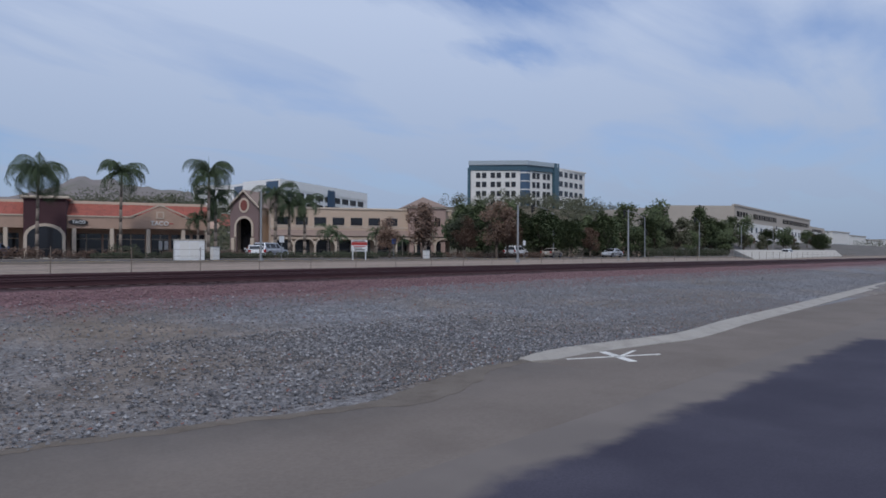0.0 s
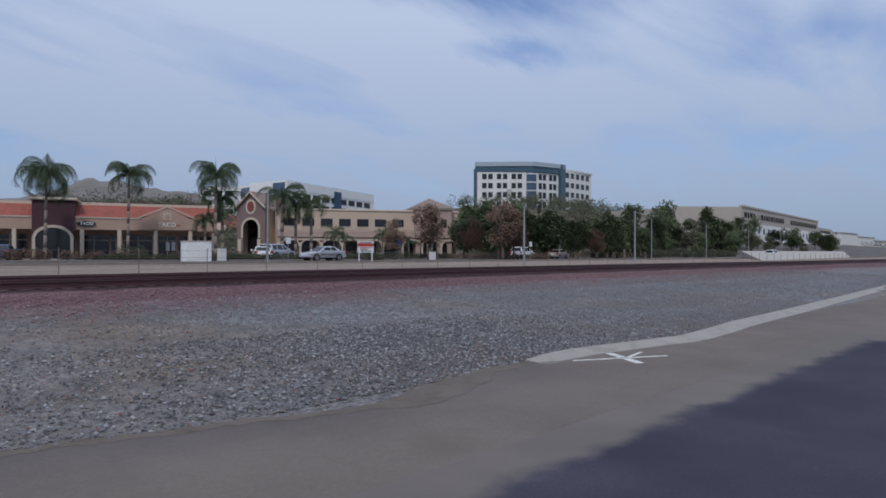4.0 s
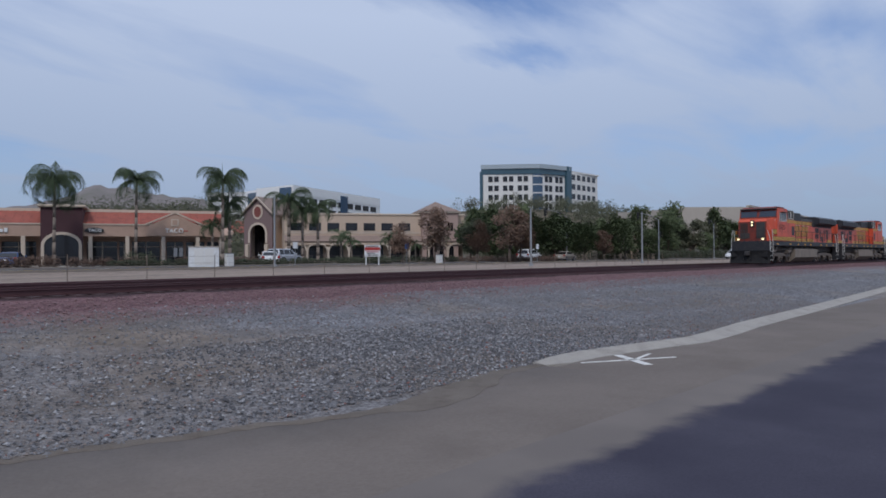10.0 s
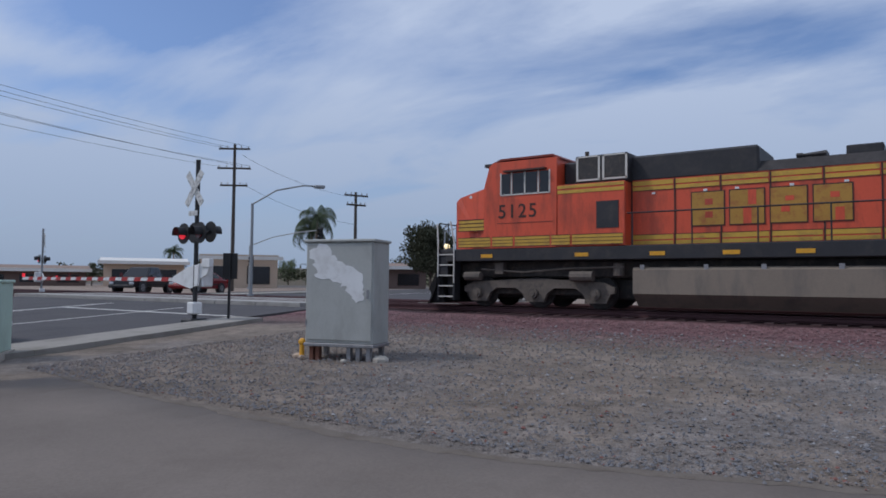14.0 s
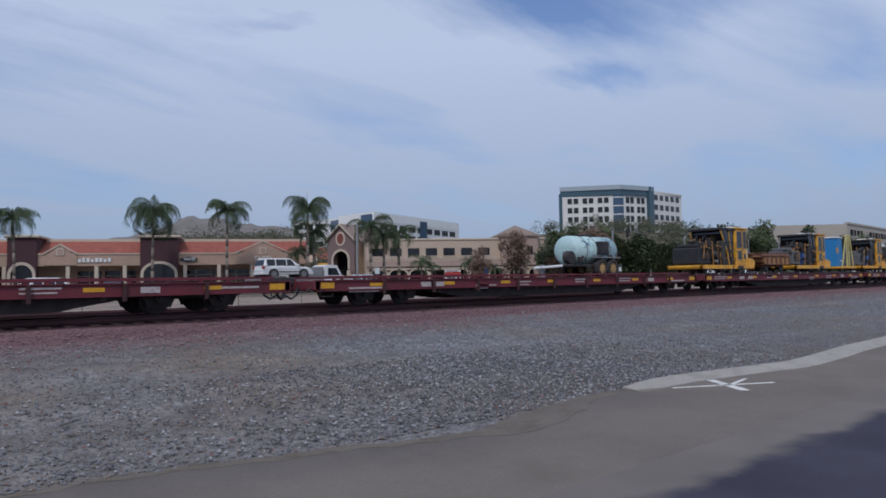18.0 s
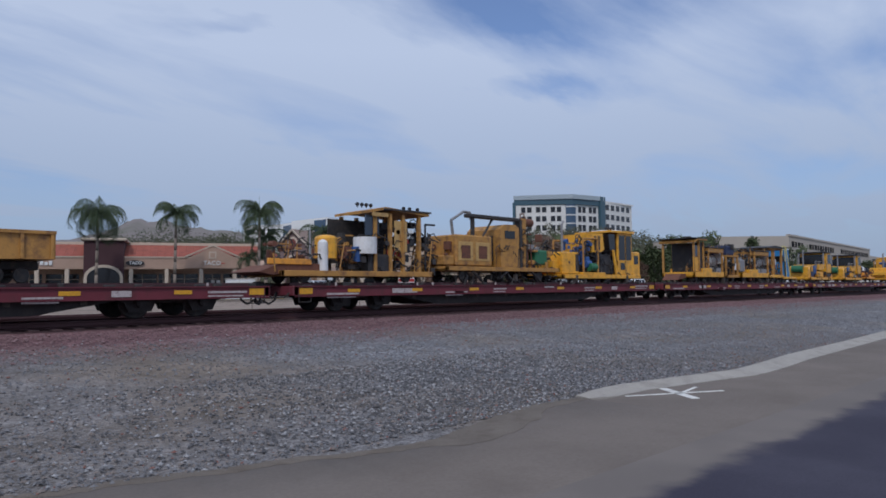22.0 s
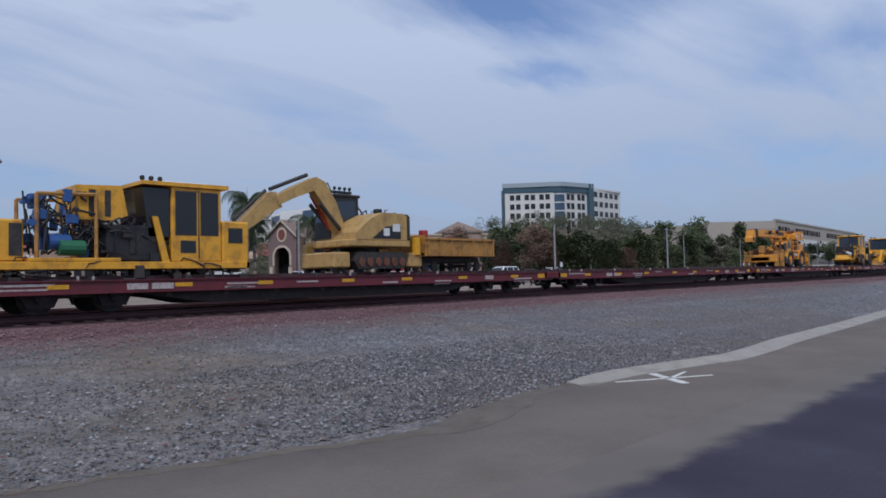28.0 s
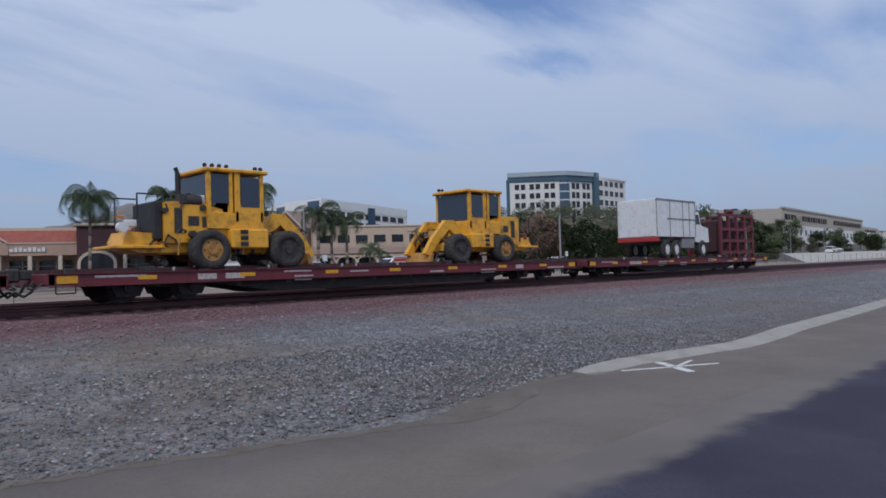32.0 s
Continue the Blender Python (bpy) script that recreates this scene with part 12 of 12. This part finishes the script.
def rail_fence(x0, y0, x1, y1, h, gap, rails, material, label, thick=0.04):
    t = thing("fence", pose(0, 0, 0), label, "fence", "fences along the tracks")
    L = math.hypot(x1 - x0, y1 - y0)
    n = max(1, round(L / gap))
    me = Shape().cyl((0, 0, -0.1), (0, 0, h), thick, 6).mesh("post", material)
    for i in range(n + 1):
        x, y = x0 + (x1 - x0) * i / n, y0 + (y1 - y0) * i / n
        o = new("post", me)
        o.parent = t
        o.location = (x, y, gz(x, y))
    for z in rails:
        part("rail", Shape().tube([(x0 + (x1 - x0) * i / n, y0 + (y1 - y0) * i / n, gz(x0 + (x1 - x0) * i / n, y0 + (y1 - y0) * i / n) + z) for i in range(n + 1)], thick * 0.4, 4), material, t)
    return t


rail_fence(-60, 1.0, -43, -4, 1.0, 3.0, (0.5, 0.95), BROWNG, "low dark fence beyond the side road")
rail_fence(-13, 45.0, 3, 45.8, 1.0, 2.6, (0.45, 0.9), BLACK, "low black rail fence beside the far lot", 0.09)
rail_fence(-12, 29.0, 160, 33.0, 1.1, 3.2, (0.35, 0.7, 1.0), mat("rusty_fence", (0.17, 0.135, 0.11), 0.9, vary=0.2, scale=3, fine=20), "wire fence with thin rusty posts along the railway", 0.018)

# ---- the road and lots across the tracks ----
KERBD = mat("dusty_kerb", (0.24, 0.205, 0.175), 0.92, vary=0.15, scale=1.0, fine=25, dirt=(0.16, 0.13, 0.105), dirt_amt=0.6, bump=0.2)
flat("far_road", [(-16, 46), (330, 46), (330, 61), (-16, 61)], ASPHALT2, "grey asphalt road beyond the railway", 0.04, grid=14)
flat("shop_lot", [(-15, 63.2), (96, 63.2), (64, 74), (-15, 74)], ASPHALT2, "grey asphalt parking lot before the shops", 0.03, grid=8)
flat("far_pavement", [(-15, 61.1), (140, 61.1), (140, 63.1), (-15, 63.1)], KERBD, "dusty concrete pavement along the far road", 0.14, "pavement", 8)
for y0, x0, x1 in ((45.6, -15, 330), (61.0, -15, 140)):
    k = thing("far_kerb", pose(0, 0, 0), "pale concrete kerb of the far road", "kerb", kind="structure")
    n = int((x1 - x0) / 11)
    for i in range(n):
        a = x0 + (x1 - x0) * i / n
        b = x0 + (x1 - x0) * (i + 1) / n - 0.01
        part("kerbstone", Shape().box(a, b, y0 - 0.12, y0 + 0.12, gz(a, y0) - 0.1, gz(a, y0) + 0.14), KERBD, k)
lm = thing("far_lane_lines", pose(0, 0, 0), "white and yellow lane lines of the far road", "road marking", kind="structure")
for i in range(40):
    x = -10 + i * 8
    part("lane_dash", Shape().box(x, x + 3, 57.2, 57.32, gz(x, 57) + 0.03, gz(x, 57) + 0.046), PAINT, lm)
part("centre_line", Shape().box(-14, 330, 53.4, 53.6, 0.78, 0.797), mat("yellow_road_paint", (0.55, 0.36, 0.05), 0.8, vary=0.15, scale=3, fine=40), lm)
# pale concrete ramp towards the underpass
rp = thing("concrete_ramp", pose(0, 0, 0), "pale concrete slope with a low wall beside the far road", "ramp", kind="structure")
part("slope", Shape().add([(100, 32.4, 0.74), (200, 43.5, 0.9), (283, 63.8, 2.7), (160, 56.2, 2.3), (100, 32.4, 0.2), (200, 43.5, 0.2), (283, 63.8, 0.2), (160, 56.2, 0.2)], [(0, 1, 2, 3), (7, 6, 5, 4), (0, 4, 5, 1), (1, 5, 6, 2), (2, 6, 7, 3), (3, 7, 4, 0)]), CONCRETE, rp)


def property_sign():
    t = thing("property_sign", placed(43.1, 49.8, 44.4, 49.0, gz(44, 49)), "white property sign with red bands on two posts", "sign")
    W = 1.5
    for x in (0.15, W - 0.15):
        part("post", Shape().box(x - 0.05, x + 0.05, 0, 0.1, -0.2, 1.9), WHITE, t)
    b = part("board", Shape().box(0, W, -0.04, 0.0, 0.85, 1.9, 0.01), WHITE, t)
    part("red_band", Shape().box(0.02, W - 0.02, -0.052, -0.041, 1.42, 1.72), REDP, b, "red band across the sign")
    for i, (x0, x1, z) in enumerate(((0.15, 1.3, 1.8), (0.2, 1.3, 1.3), (0.2, 1.0, 1.16), (0.3, 1.25, 1.0))):
        part("text_bar", Shape().box(x0, x1, -0.05, -0.041, z - 0.04, z + 0.04), REDP if i == 1 else BLACK, b)


property_sign()
ub = thing("utility_box", pose(31.5, 58.0, gz(31, 58), 0, 0, -24), "large white utility enclosure beside the far road", "cabinet")
part("body", Shape().box(-1.25, 1.25, -0.6, 0.6, 0, 1.75, 0.03), WHITE, ub)
part("lid", Shape().box(-1.3, 1.3, -0.65, 0.65, 1.75, 1.85, 0.03), WALLB, ub)
for x in (-0.8, 0.05):
    part("door", Shape().box(x, x + 0.75, -0.63, -0.6, 0.2, 1.6, 0.01), WALLW, ub)
for x, y, h in ((33.9, 60.5, 1.6), (35.3, 60.2, 1.2), (62, 58, 1.0)):
    t = thing("traffic_cabinet", pose(x, y, gz(x, y)), "small pale metal cabinet at the road's edge", "cabinet", "small roadside cabinets")
    part("body", Shape().box(-0.35, 0.35, -0.25, 0.25, 0, h, 0.02), WALLW, t)
    part("lid", Shape().box(-0.38, 0.38, -0.28, 0.28, h, h + 0.06, 0.02), STEELG, t)
for x, y, c in ((9.0, 62.0, BLUEP), (43, 60.5, WHITE), (58, 59.5, BLUEP), (78, 55, WHITE)):
    t = thing("road_sign", pose(x, y, gz(x, y)), "small road sign on a thin post", "road sign", "small road signs")
    part("post", Shape().cyl((0, 0, -0.1), (0, 0, 2.4), 0.03, 6), GALV, t)
    part("plate", Shape().box(-0.3, 0.3, -0.05, -0.03, 1.75, 2.4, 0.005), c, t)

# ---- road vehicles ----
def paintwork(name, c, metal=0.2):
    return mat(name, c, 0.28, metal, vary=0.03, scale=1.0, fine=10, dirt=tuple(x * 0.8 for x in c), dirt_amt=0.3, bump=0.0)


CAR_SILVER = paintwork("silver_paint", (0.58, 0.60, 0.64), 0.35)
CAR_WHITE = paintwork("car_white", (0.74, 0.74, 0.74), 0.0)
CAR_BLACK = paintwork("car_black", (0.02, 0.02, 0.024), 0.1)
CAR_RED = paintwork("car_red", (0.22, 0.015, 0.02), 0.1)
CAR_BLUE = paintwork("car_blue", (0.05, 0.09, 0.2), 0.2)
CAR_TAN = paintwork("car_tan", (0.38, 0.33, 0.27), 0.3)
TAILRED = glass("tail_lens", (0.35, 0.012, 0.014), 0.2)
LENS = glass("headlamp_lens", (0.55, 0.57, 0.6), 0.1)

# side outlines: lower body and cabin, front at +x, as (x, z) in shares of length and metres
STYLES = {
    "sedan": (4.7, 1.8, [(-2.3, 0.35), (-2.35, 0.62), (-2.28, 0.92), (-1.5, 0.98), (0.85, 0.95), (1.9, 0.80), (2.3, 0.66), (2.35, 0.42), (2.2, 0.28), (-2.1, 0.28)],
              [(-1.75, 0.95), (-1.0, 1.38), (-0.5, 1.45), (0.2, 1.43), (1.1, 0.92)], 0.32, (-1.4, 1.42), [(-1.25, -0.42), (-0.36, 0.7)]),
    "suv": (4.85, 1.95, [(-2.35, 0.42), (-2.42, 0.75), (-2.36, 1.05), (-1.5, 1.08), (1.0, 1.06), (1.95, 0.98), (2.3, 0.82), (2.38, 0.5), (2.2, 0.36), (-2.2, 0.36)],
            [(-2.34, 1.05), (-2.12, 1.70), (-1.8, 1.76), (0.1, 1.76), (0.35, 1.7), (1.2, 1.03)], 0.40, (-1.42, 1.45), [(-2.0, -1.25), (-1.15, -0.2), (-0.12, 0.72)]),
    "pickup": (5.7, 1.95, [(-2.8, 0.5), (-2.82, 1.05), (-0.75, 1.08), (1.1, 1.08), (2.4, 1.02), (2.78, 0.85), (2.82, 0.5), (2.6, 0.4), (-2.7, 0.42)],
               [(-0.85, 1.05), (-0.72, 1.72), (-0.5, 1.8), (0.55, 1.78), (1.3, 1.05)], 0.39, (-1.75, 1.85), [(-0.62, -0.02), (0.06, 0.9)]),
    "van": (5.3, 2.0, [(-2.6, 0.42), (-2.65, 1.1), (1.2, 1.1), (2.2, 1.0), (2.6, 0.8), (2.65, 0.45), (2.4, 0.36), (-2.5, 0.36)],
            [(-2.64, 1.08), (-2.55, 2.0), (-2.3, 2.1), (0.9, 2.05), (1.15, 1.98), (1.95, 1.03)], 0.36, (-1.65, 1.7), [(0.2, 1.3)]),
}


def round_off(ob, width):
    """Pressed-metal edges."""
    b = ob.modifiers.new("edges", "BEVEL")
    b.width, b.segments, b.limit_method, b.angle_limit = width, 3, "ANGLE", math.radians(18)
    b.harden_normals = True


def vehicle(style, paint, label, m, group="", rim=None):
    L, W, low, cabin_, r, axles, panes = STYLES[style]
    t = thing({"sedan": "sedan", "suv": "sport_utility_car", "pickup": "pickup_truck", "van": "delivery_van"}[style], m, label, "car" if style in ("sedan", "suv") else ("truck" if style == "pickup" else "van"), group)
    # lower body: the outer sections are smaller, so that the flanks bulge
    n = len(low)
    v = []
    for y, k, kx in ((-W / 2, 0.80, 0.985), (-W / 2 + 0.09, 1.0, 1.0), (W / 2 - 0.09, 1.0, 1.0), (W / 2, 0.80, 0.985)):
        v += [(x * kx, y * (0.88 if abs(x) > L * 0.46 else 1.0), 0.6 + (z - 0.6) * k) for x, z in low]
    f = [tuple(range(n)), tuple(range(4 * n - 1, 3 * n - 1, -1))]
    for k in range(3):
        f += [(k * n + i, (k + 1) * n + i, (k + 1) * n + (i + 1) % n, k * n + (i + 1) % n) for i in range(n)]
    body = part("body", Shape().add(v, f), paint, t, smooth=True)
    round_off(body, 0.05)
    # cabin: leaning sides
    n2 = len(cabin_)
    z0, z1 = cabin_[0][1], max(p[1] for p in cabin_)
    def lean(z, out=0.0):
        return (W / 2 - 0.05 - 0.2 * (z - z0) / (z1 - z0) if style != "van" else W / 2 - 0.04 - 0.08 * (z - z0) / (z1 - z0)) + out
    v = [(x, -lean(z), z) for x, z in cabin_] + [(x, lean(z), z) for x, z in cabin_]
    f = [tuple(range(n2)), tuple(range(2 * n2 - 1, n2 - 1, -1))] + [(i, n2 + i, n2 + (i + 1) % n2, (i + 1) % n2) for i in range(n2)]
    round_off(part("cabin", Shape().add(v, f), paint, t, smooth=True), 0.06)
    za, zb = z0 + 0.07, z1 - 0.1
    if style == "van":
        za = z0 + 0.18
    def top_x(x, z):
        # keep pane corners inside the sloping ends
        lo = cabin_[0][0] + (cabin_[1][0] - cabin_[0][0]) * min(1, (z - z0) / (cabin_[1][1] - z0)) + 0.1
        q, e = cabin_[-2], cabin_[-1]
        hi = e[0] + (q[0] - e[0]) * min(1, (z - e[1]) / (q[1] - e[1])) - 0.1
        return min(max(x, lo), hi)
    for sg in (-1, 1):
        for x0, x1 in panes:
            q = [(top_x(x0, za), za), (top_x(x1, za), za), (top_x(x1, zb), zb), (top_x(x0, zb), zb)]
            part("side_window", Shape().add([(x, sg * lean(z, 0.006), z) for x, z in q] + [(x, sg * lean(z, -0.03), z) for x, z in q], [(0, 1, 2, 3), (7, 6, 5, 4), (0, 4, 5, 1), (1, 5, 6, 2), (2, 6, 7, 3), (3, 7, 4, 0)]), CABGLASS, t)
        part("side_trim", Shape().box(axles[0] + 0.5, axles[1] - 0.5, sg * W / 2 - 0.01, sg * W / 2 + 0.012, 0.55, 0.63), BLACK, t)
        part("mirror", Shape().box(cabin_[-1][0] - 0.45, cabin_[-1][0] - 0.25, min(sg * (W / 2 - 0.02), sg * (W / 2 + 0.16)), max(sg * (W / 2 - 0.02), sg * (W / 2 + 0.16)), z0 + 0.02, z0 + 0.2, 0.04), paint if style != "pickup" else BLACK, t)
        for x0, x1 in panes[-2:]:
            part("door_handle", Shape().box(x0 + 0.12, x0 + 0.32, sg * W / 2 - 0.01, sg * W / 2 + 0.03, z0 - 0.2, z0 - 0.15), paint, t)
        xh = low[-4][0]
        part("headlight", Shape().box(L / 2 - 0.28, L / 2 + 0.0, min(sg * (W / 2 - 0.42), sg * (W / 2 - 0.12)), max(sg * (W / 2 - 0.42), sg * (W / 2 - 0.12)), 0.58, 0.76, 0.03), LENS, t)
        tz = 0.95 if style in ("suv", "van") else 0.8
        part("tail_light", Shape().box(-L / 2 - 0.012, -L / 2 + 0.16, min(sg * (W / 2 - 0.26), sg * (W / 2 + 0.004)), max(sg * (W / 2 - 0.26), sg * (W / 2 + 0.004)), tz - 0.1, tz + 0.14, 0.02), TAILRED, t)
    def screen(a, b, name):
        (xa, za_), (xb, zb_) = a, b
        p = [Vector((xa, 0, za_)).lerp(Vector((xb, 0, zb_)), u) for u in (0.1, 0.9)]
        nrm = Vector((zb_ - za_, 0, xa - xb)).normalized() * (0.012 if (zb_ - za_) * (1 if xa > xb else -1) else 0.012)
        if nrm.z < 0:
            nrm = -nrm
        q = [(p[0].x, -lean(p[0].z) + 0.08, p[0].z), (p[1].x, -lean(p[1].z) + 0.08, p[1].z), (p[1].x, lean(p[1].z) - 0.08, p[1].z), (p[0].x, lean(p[0].z) - 0.08, p[0].z)]
        part(name, Shape().add([tuple(Vector(c) + nrm) for c in q] + [tuple(Vector(c) - nrm) for c in q], [(0, 1, 2, 3), (7, 6, 5, 4), (0, 4, 5, 1), (1, 5, 6, 2), (2, 6, 7, 3), (3, 7, 4, 0)]), CABGLASS, t)
    screen(cabin_[-1], cabin_[-2], "windscreen")
    screen(cabin_[0], cabin_[1], "rear_window")
    if style == "pickup":
        part("bed", Shape().box(-2.74, -0.9, -0.82, 0.82, 1.06, 1.1), BLACK, t)
    for x0 in (-L / 2 - 0.03, L / 2 - 0.12):
        part("bumper", Shape().box(x0, x0 + 0.15, -W / 2 + 0.08, W / 2 - 0.08, 0.36, 0.56, 0.04), BLACK if style == "pickup" else paint, t)
    part("plate", Shape().box(-L / 2 - 0.036, -L / 2 - 0.026, -0.16, 0.16, 0.62, 0.78), WHITE, t)
    for x in axles:
        for sg in (-1, 1):
            part("wheel_arch", Shape().cyl((x, sg * (W / 2 - 0.3), r), (x, sg * (W / 2 + 0.004), r), r + 0.07, 18), BLACK, t)
            w = part("wheel", Shape().wheel((x, sg * (W / 2 - 0.1), r), r, 0.22, 20), RUBBER, t, "black tyre")
            part("rim", Shape().cyl((x, sg * (W / 2 - 0.1), r), (x, sg * (W / 2 + 0.016), r), r * 0.64, 14), rim or STEELG, w)
            sp = Shape()
            for k in range(5):
                a = 2 * math.pi * k / 5
                c = Vector((x + math.cos(a) * r * 0.36, sg * (W / 2 + 0.017), r + math.sin(a) * r * 0.36))
                sp.cyl(tuple(c), tuple(c + Vector((0, sg * 0.004, 0))), r * 0.13, 7)
            part("rim_hole", sp, BLACK, w)
    return t


ZR = GROUND_FAR + 0.04


def drive(ob, marks, y, right):
    """Keys a vehicle along the far road: marks are (seconds, x), its first and last speed going on."""
    (ta, xa), (tb, xb) = marks[0], marks[1]
    (tc, xc), (td, xd) = marks[-2], marks[-1]
    rows = [(0.0, xa + (xb - xa) / (tb - ta) * (0 - ta))] if ta > 0 else []
    rows += marks
    if td < 32:
        rows.append((32.0, xd + (xd - xc) / (td - tc) * (32 - td)))
    DRIVING.append((ob, [(t, pose(x, y, ZR, 0, 0, 0 if right else 180)) for t, x in rows]))


v = vehicle("sedan", CAR_SILVER, "silver sedan driving along the far road", pose(106, 49.5, ZR, 0, 0, 180))
drive(v, [(0, 106), (1, 90), (5.5, 26.6), (6, 21.6), (6.5, 17)], 57, False)
v = vehicle("pickup", CAR_WHITE, "white pickup truck driving along the far road", pose(16, 60, ZR))
drive(v, [(10.4, 16.1), (11, 23.1), (11.5, 29.6), (12, 37), (12.4, 42.7)], 59.4, True)
v = vehicle("van", CAR_WHITE, "white delivery van driving along the far road", pose(11.5, 54, ZR))
drive(v, [(11.3, 13.4), (12, 20.5), (12.5, 27.1)], 55.3, True)
v = vehicle("sedan", CAR_SILVER, "silver sedan following a white van", pose(1.5, 54, ZR))
drive(v, [(11.3, 4.8), (12, 12.3), (12.5, 18.9)], 55.3, True)
v = vehicle("suv", CAR_WHITE, "white car waiting far along the road", pose(155, 59, ZR))
drive(v, [(6, 154.9), (9, 142.1)], 51.2, False)


def tow_truck():
    t = thing("tow_truck", pose(0, 56, ZR), "white flatbed tow truck with amber roof lights", "truck")
    part("cab", Shape().prism([(1.6, 0.5), (1.6, 2.35), (1.9, 2.5), (2.9, 2.45), (3.4, 1.55), (4.6, 1.35), (4.7, 0.5)], -1.05, 1.05, "y"), CAR_WHITE, t)
    for sg in (-1, 1):
        part("side_window", Shape().prism([(1.95, 1.55), (1.95, 2.2), (2.8, 2.2), (3.2, 1.55)], sg * 1.05 - 0.008, sg * 1.05 + 0.008, "y"), CABGLASS, t)
    part("windscreen", Shape().add([(3.42, -0.9, 1.6), (3.42, 0.9, 1.6), (2.96, 0.9, 2.42), (2.96, -0.9, 2.42), (3.36, -0.9, 1.6), (3.36, 0.9, 1.6), (2.9, 0.9, 2.42), (2.9, -0.9, 2.42)], [(0, 1, 2, 3), (7, 6, 5, 4), (0, 4, 5, 1), (1, 5, 6, 2), (2, 6, 7, 3), (3, 7, 4, 0)]), CABGLASS, t)
    part("frame", Shape().box(-4.6, 1.7, -0.45, 0.45, 0.65, 1.0), BLACK, t)
    part("bed", Shape().box(-5.0, 1.4, -1.2, 1.2, 1.12, 1.28, 0.02), STEELG, t, "grey steel flat bed")
    part("headboard", Shape().box(1.3, 1.4, -1.15, 1.15, 1.28, 2.3), STEELG, t)
    part("light_bar", Shape().box(1.9, 2.2, -0.7, 0.7, 2.5, 2.65, 0.04), REFLECT, t)
    part("tool_box", Shape().box(-1.5, 0.8, -1.1, -0.6, 0.5, 1.08, 0.02), CAR_WHITE, t)
    for x in (-3.1, 3.55):
        for sg in (-1, 1):
            w = part("wheel", Shape().wheel((x, sg * 0.9, 0.45), 0.45, 0.3, 20), RUBBER, t)
            part("rim", Shape().cyl((x, sg * 0.9, 0.45), (x, sg * 1.07, 0.45), 0.27, 12), STEELG, w)
    return t


TOW = [(13.5, -17.0), (17, 21.0), (17.5, 25.9), (18, 31.7), (18.5, 37.5)]
drive(tow_truck(), TOW, 56, True)
v = vehicle("suv", CAR_WHITE, "white car carried on a flatbed tow truck", pose(-1.8, 56, ZR + 1.28))
first, last = -17.0 - 13.5 * (38.0 / 3.5), 37.5 + 13.5 * 11.6
DRIVING.append((v, [(t, pose(x - 1.9, 56, ZR + 1.285)) for t, x in [(0.0, first)] + TOW + [(32.0, last)]]))

# standing at the crossing and on the lots
vehicle("suv", CAR_SILVER, "silver sport utility car waiting at the crossing", pose(-18.3, 5.2, gz(-18, 5.2) + 0.05, 0, 0, 96))
vehicle("pickup", CAR_BLACK, "black pickup truck waiting beyond the crossing", pose(-45.7, 28.5, gz(-46, 28) + 0.05, 0, 0, -62))
vehicle("sedan", CAR_RED, "dark red sedan waiting beyond the crossing", pose(-43.6, 31.5, gz(-43, 31) + 0.05, 0, 0, -72))
for st, p, lab, x, y, a in (("suv", CAR_WHITE, "white passenger car parked before the shops", 14.8, 70.6, 12), ("suv", CAR_BLACK, "black car parked before the shops", 16.0, 75.0, 60),
                            ("sedan", CAR_BLUE, "dark blue sedan parked before the shops", 20.6, 72.6, 62), ("sedan", CAR_WHITE, "white sedan parked near the entrance", 42.3, 64.2, 62),
                            ("suv", CAR_SILVER, "silver car parked near the entrance", 46.5, 67.5, 20), ("suv", CAR_WHITE, "white car parked by the offices", 86.0, 62.0, 10),
                            ("sedan", CAR_TAN, "tan sedan parked by the offices", 92.5, 60.0, 10), ("suv", CAR_BLUE, "dark blue car parked beside the restaurant", -4.0, 68.5, 80),
                            ("sedan", CAR_SILVER, "silver sedan parked beside the restaurant", 1.5, 68.0, 80)):
    vehicle(st, p, lab, pose(x, y, gz(x, y) + 0.04, 0, 0, a), "parked cars")

# ---- movement ----
def motions():
    for ob, s, y, z, turn in MOVING:
        walk(ob, [(t, pose(x + s, TRACK_Y + y, RAIL_Z + z, 0, 0, turn)) for t, x in FRONT])
    for ob, rows in DRIVING:
        walk(ob, rows)


motions()
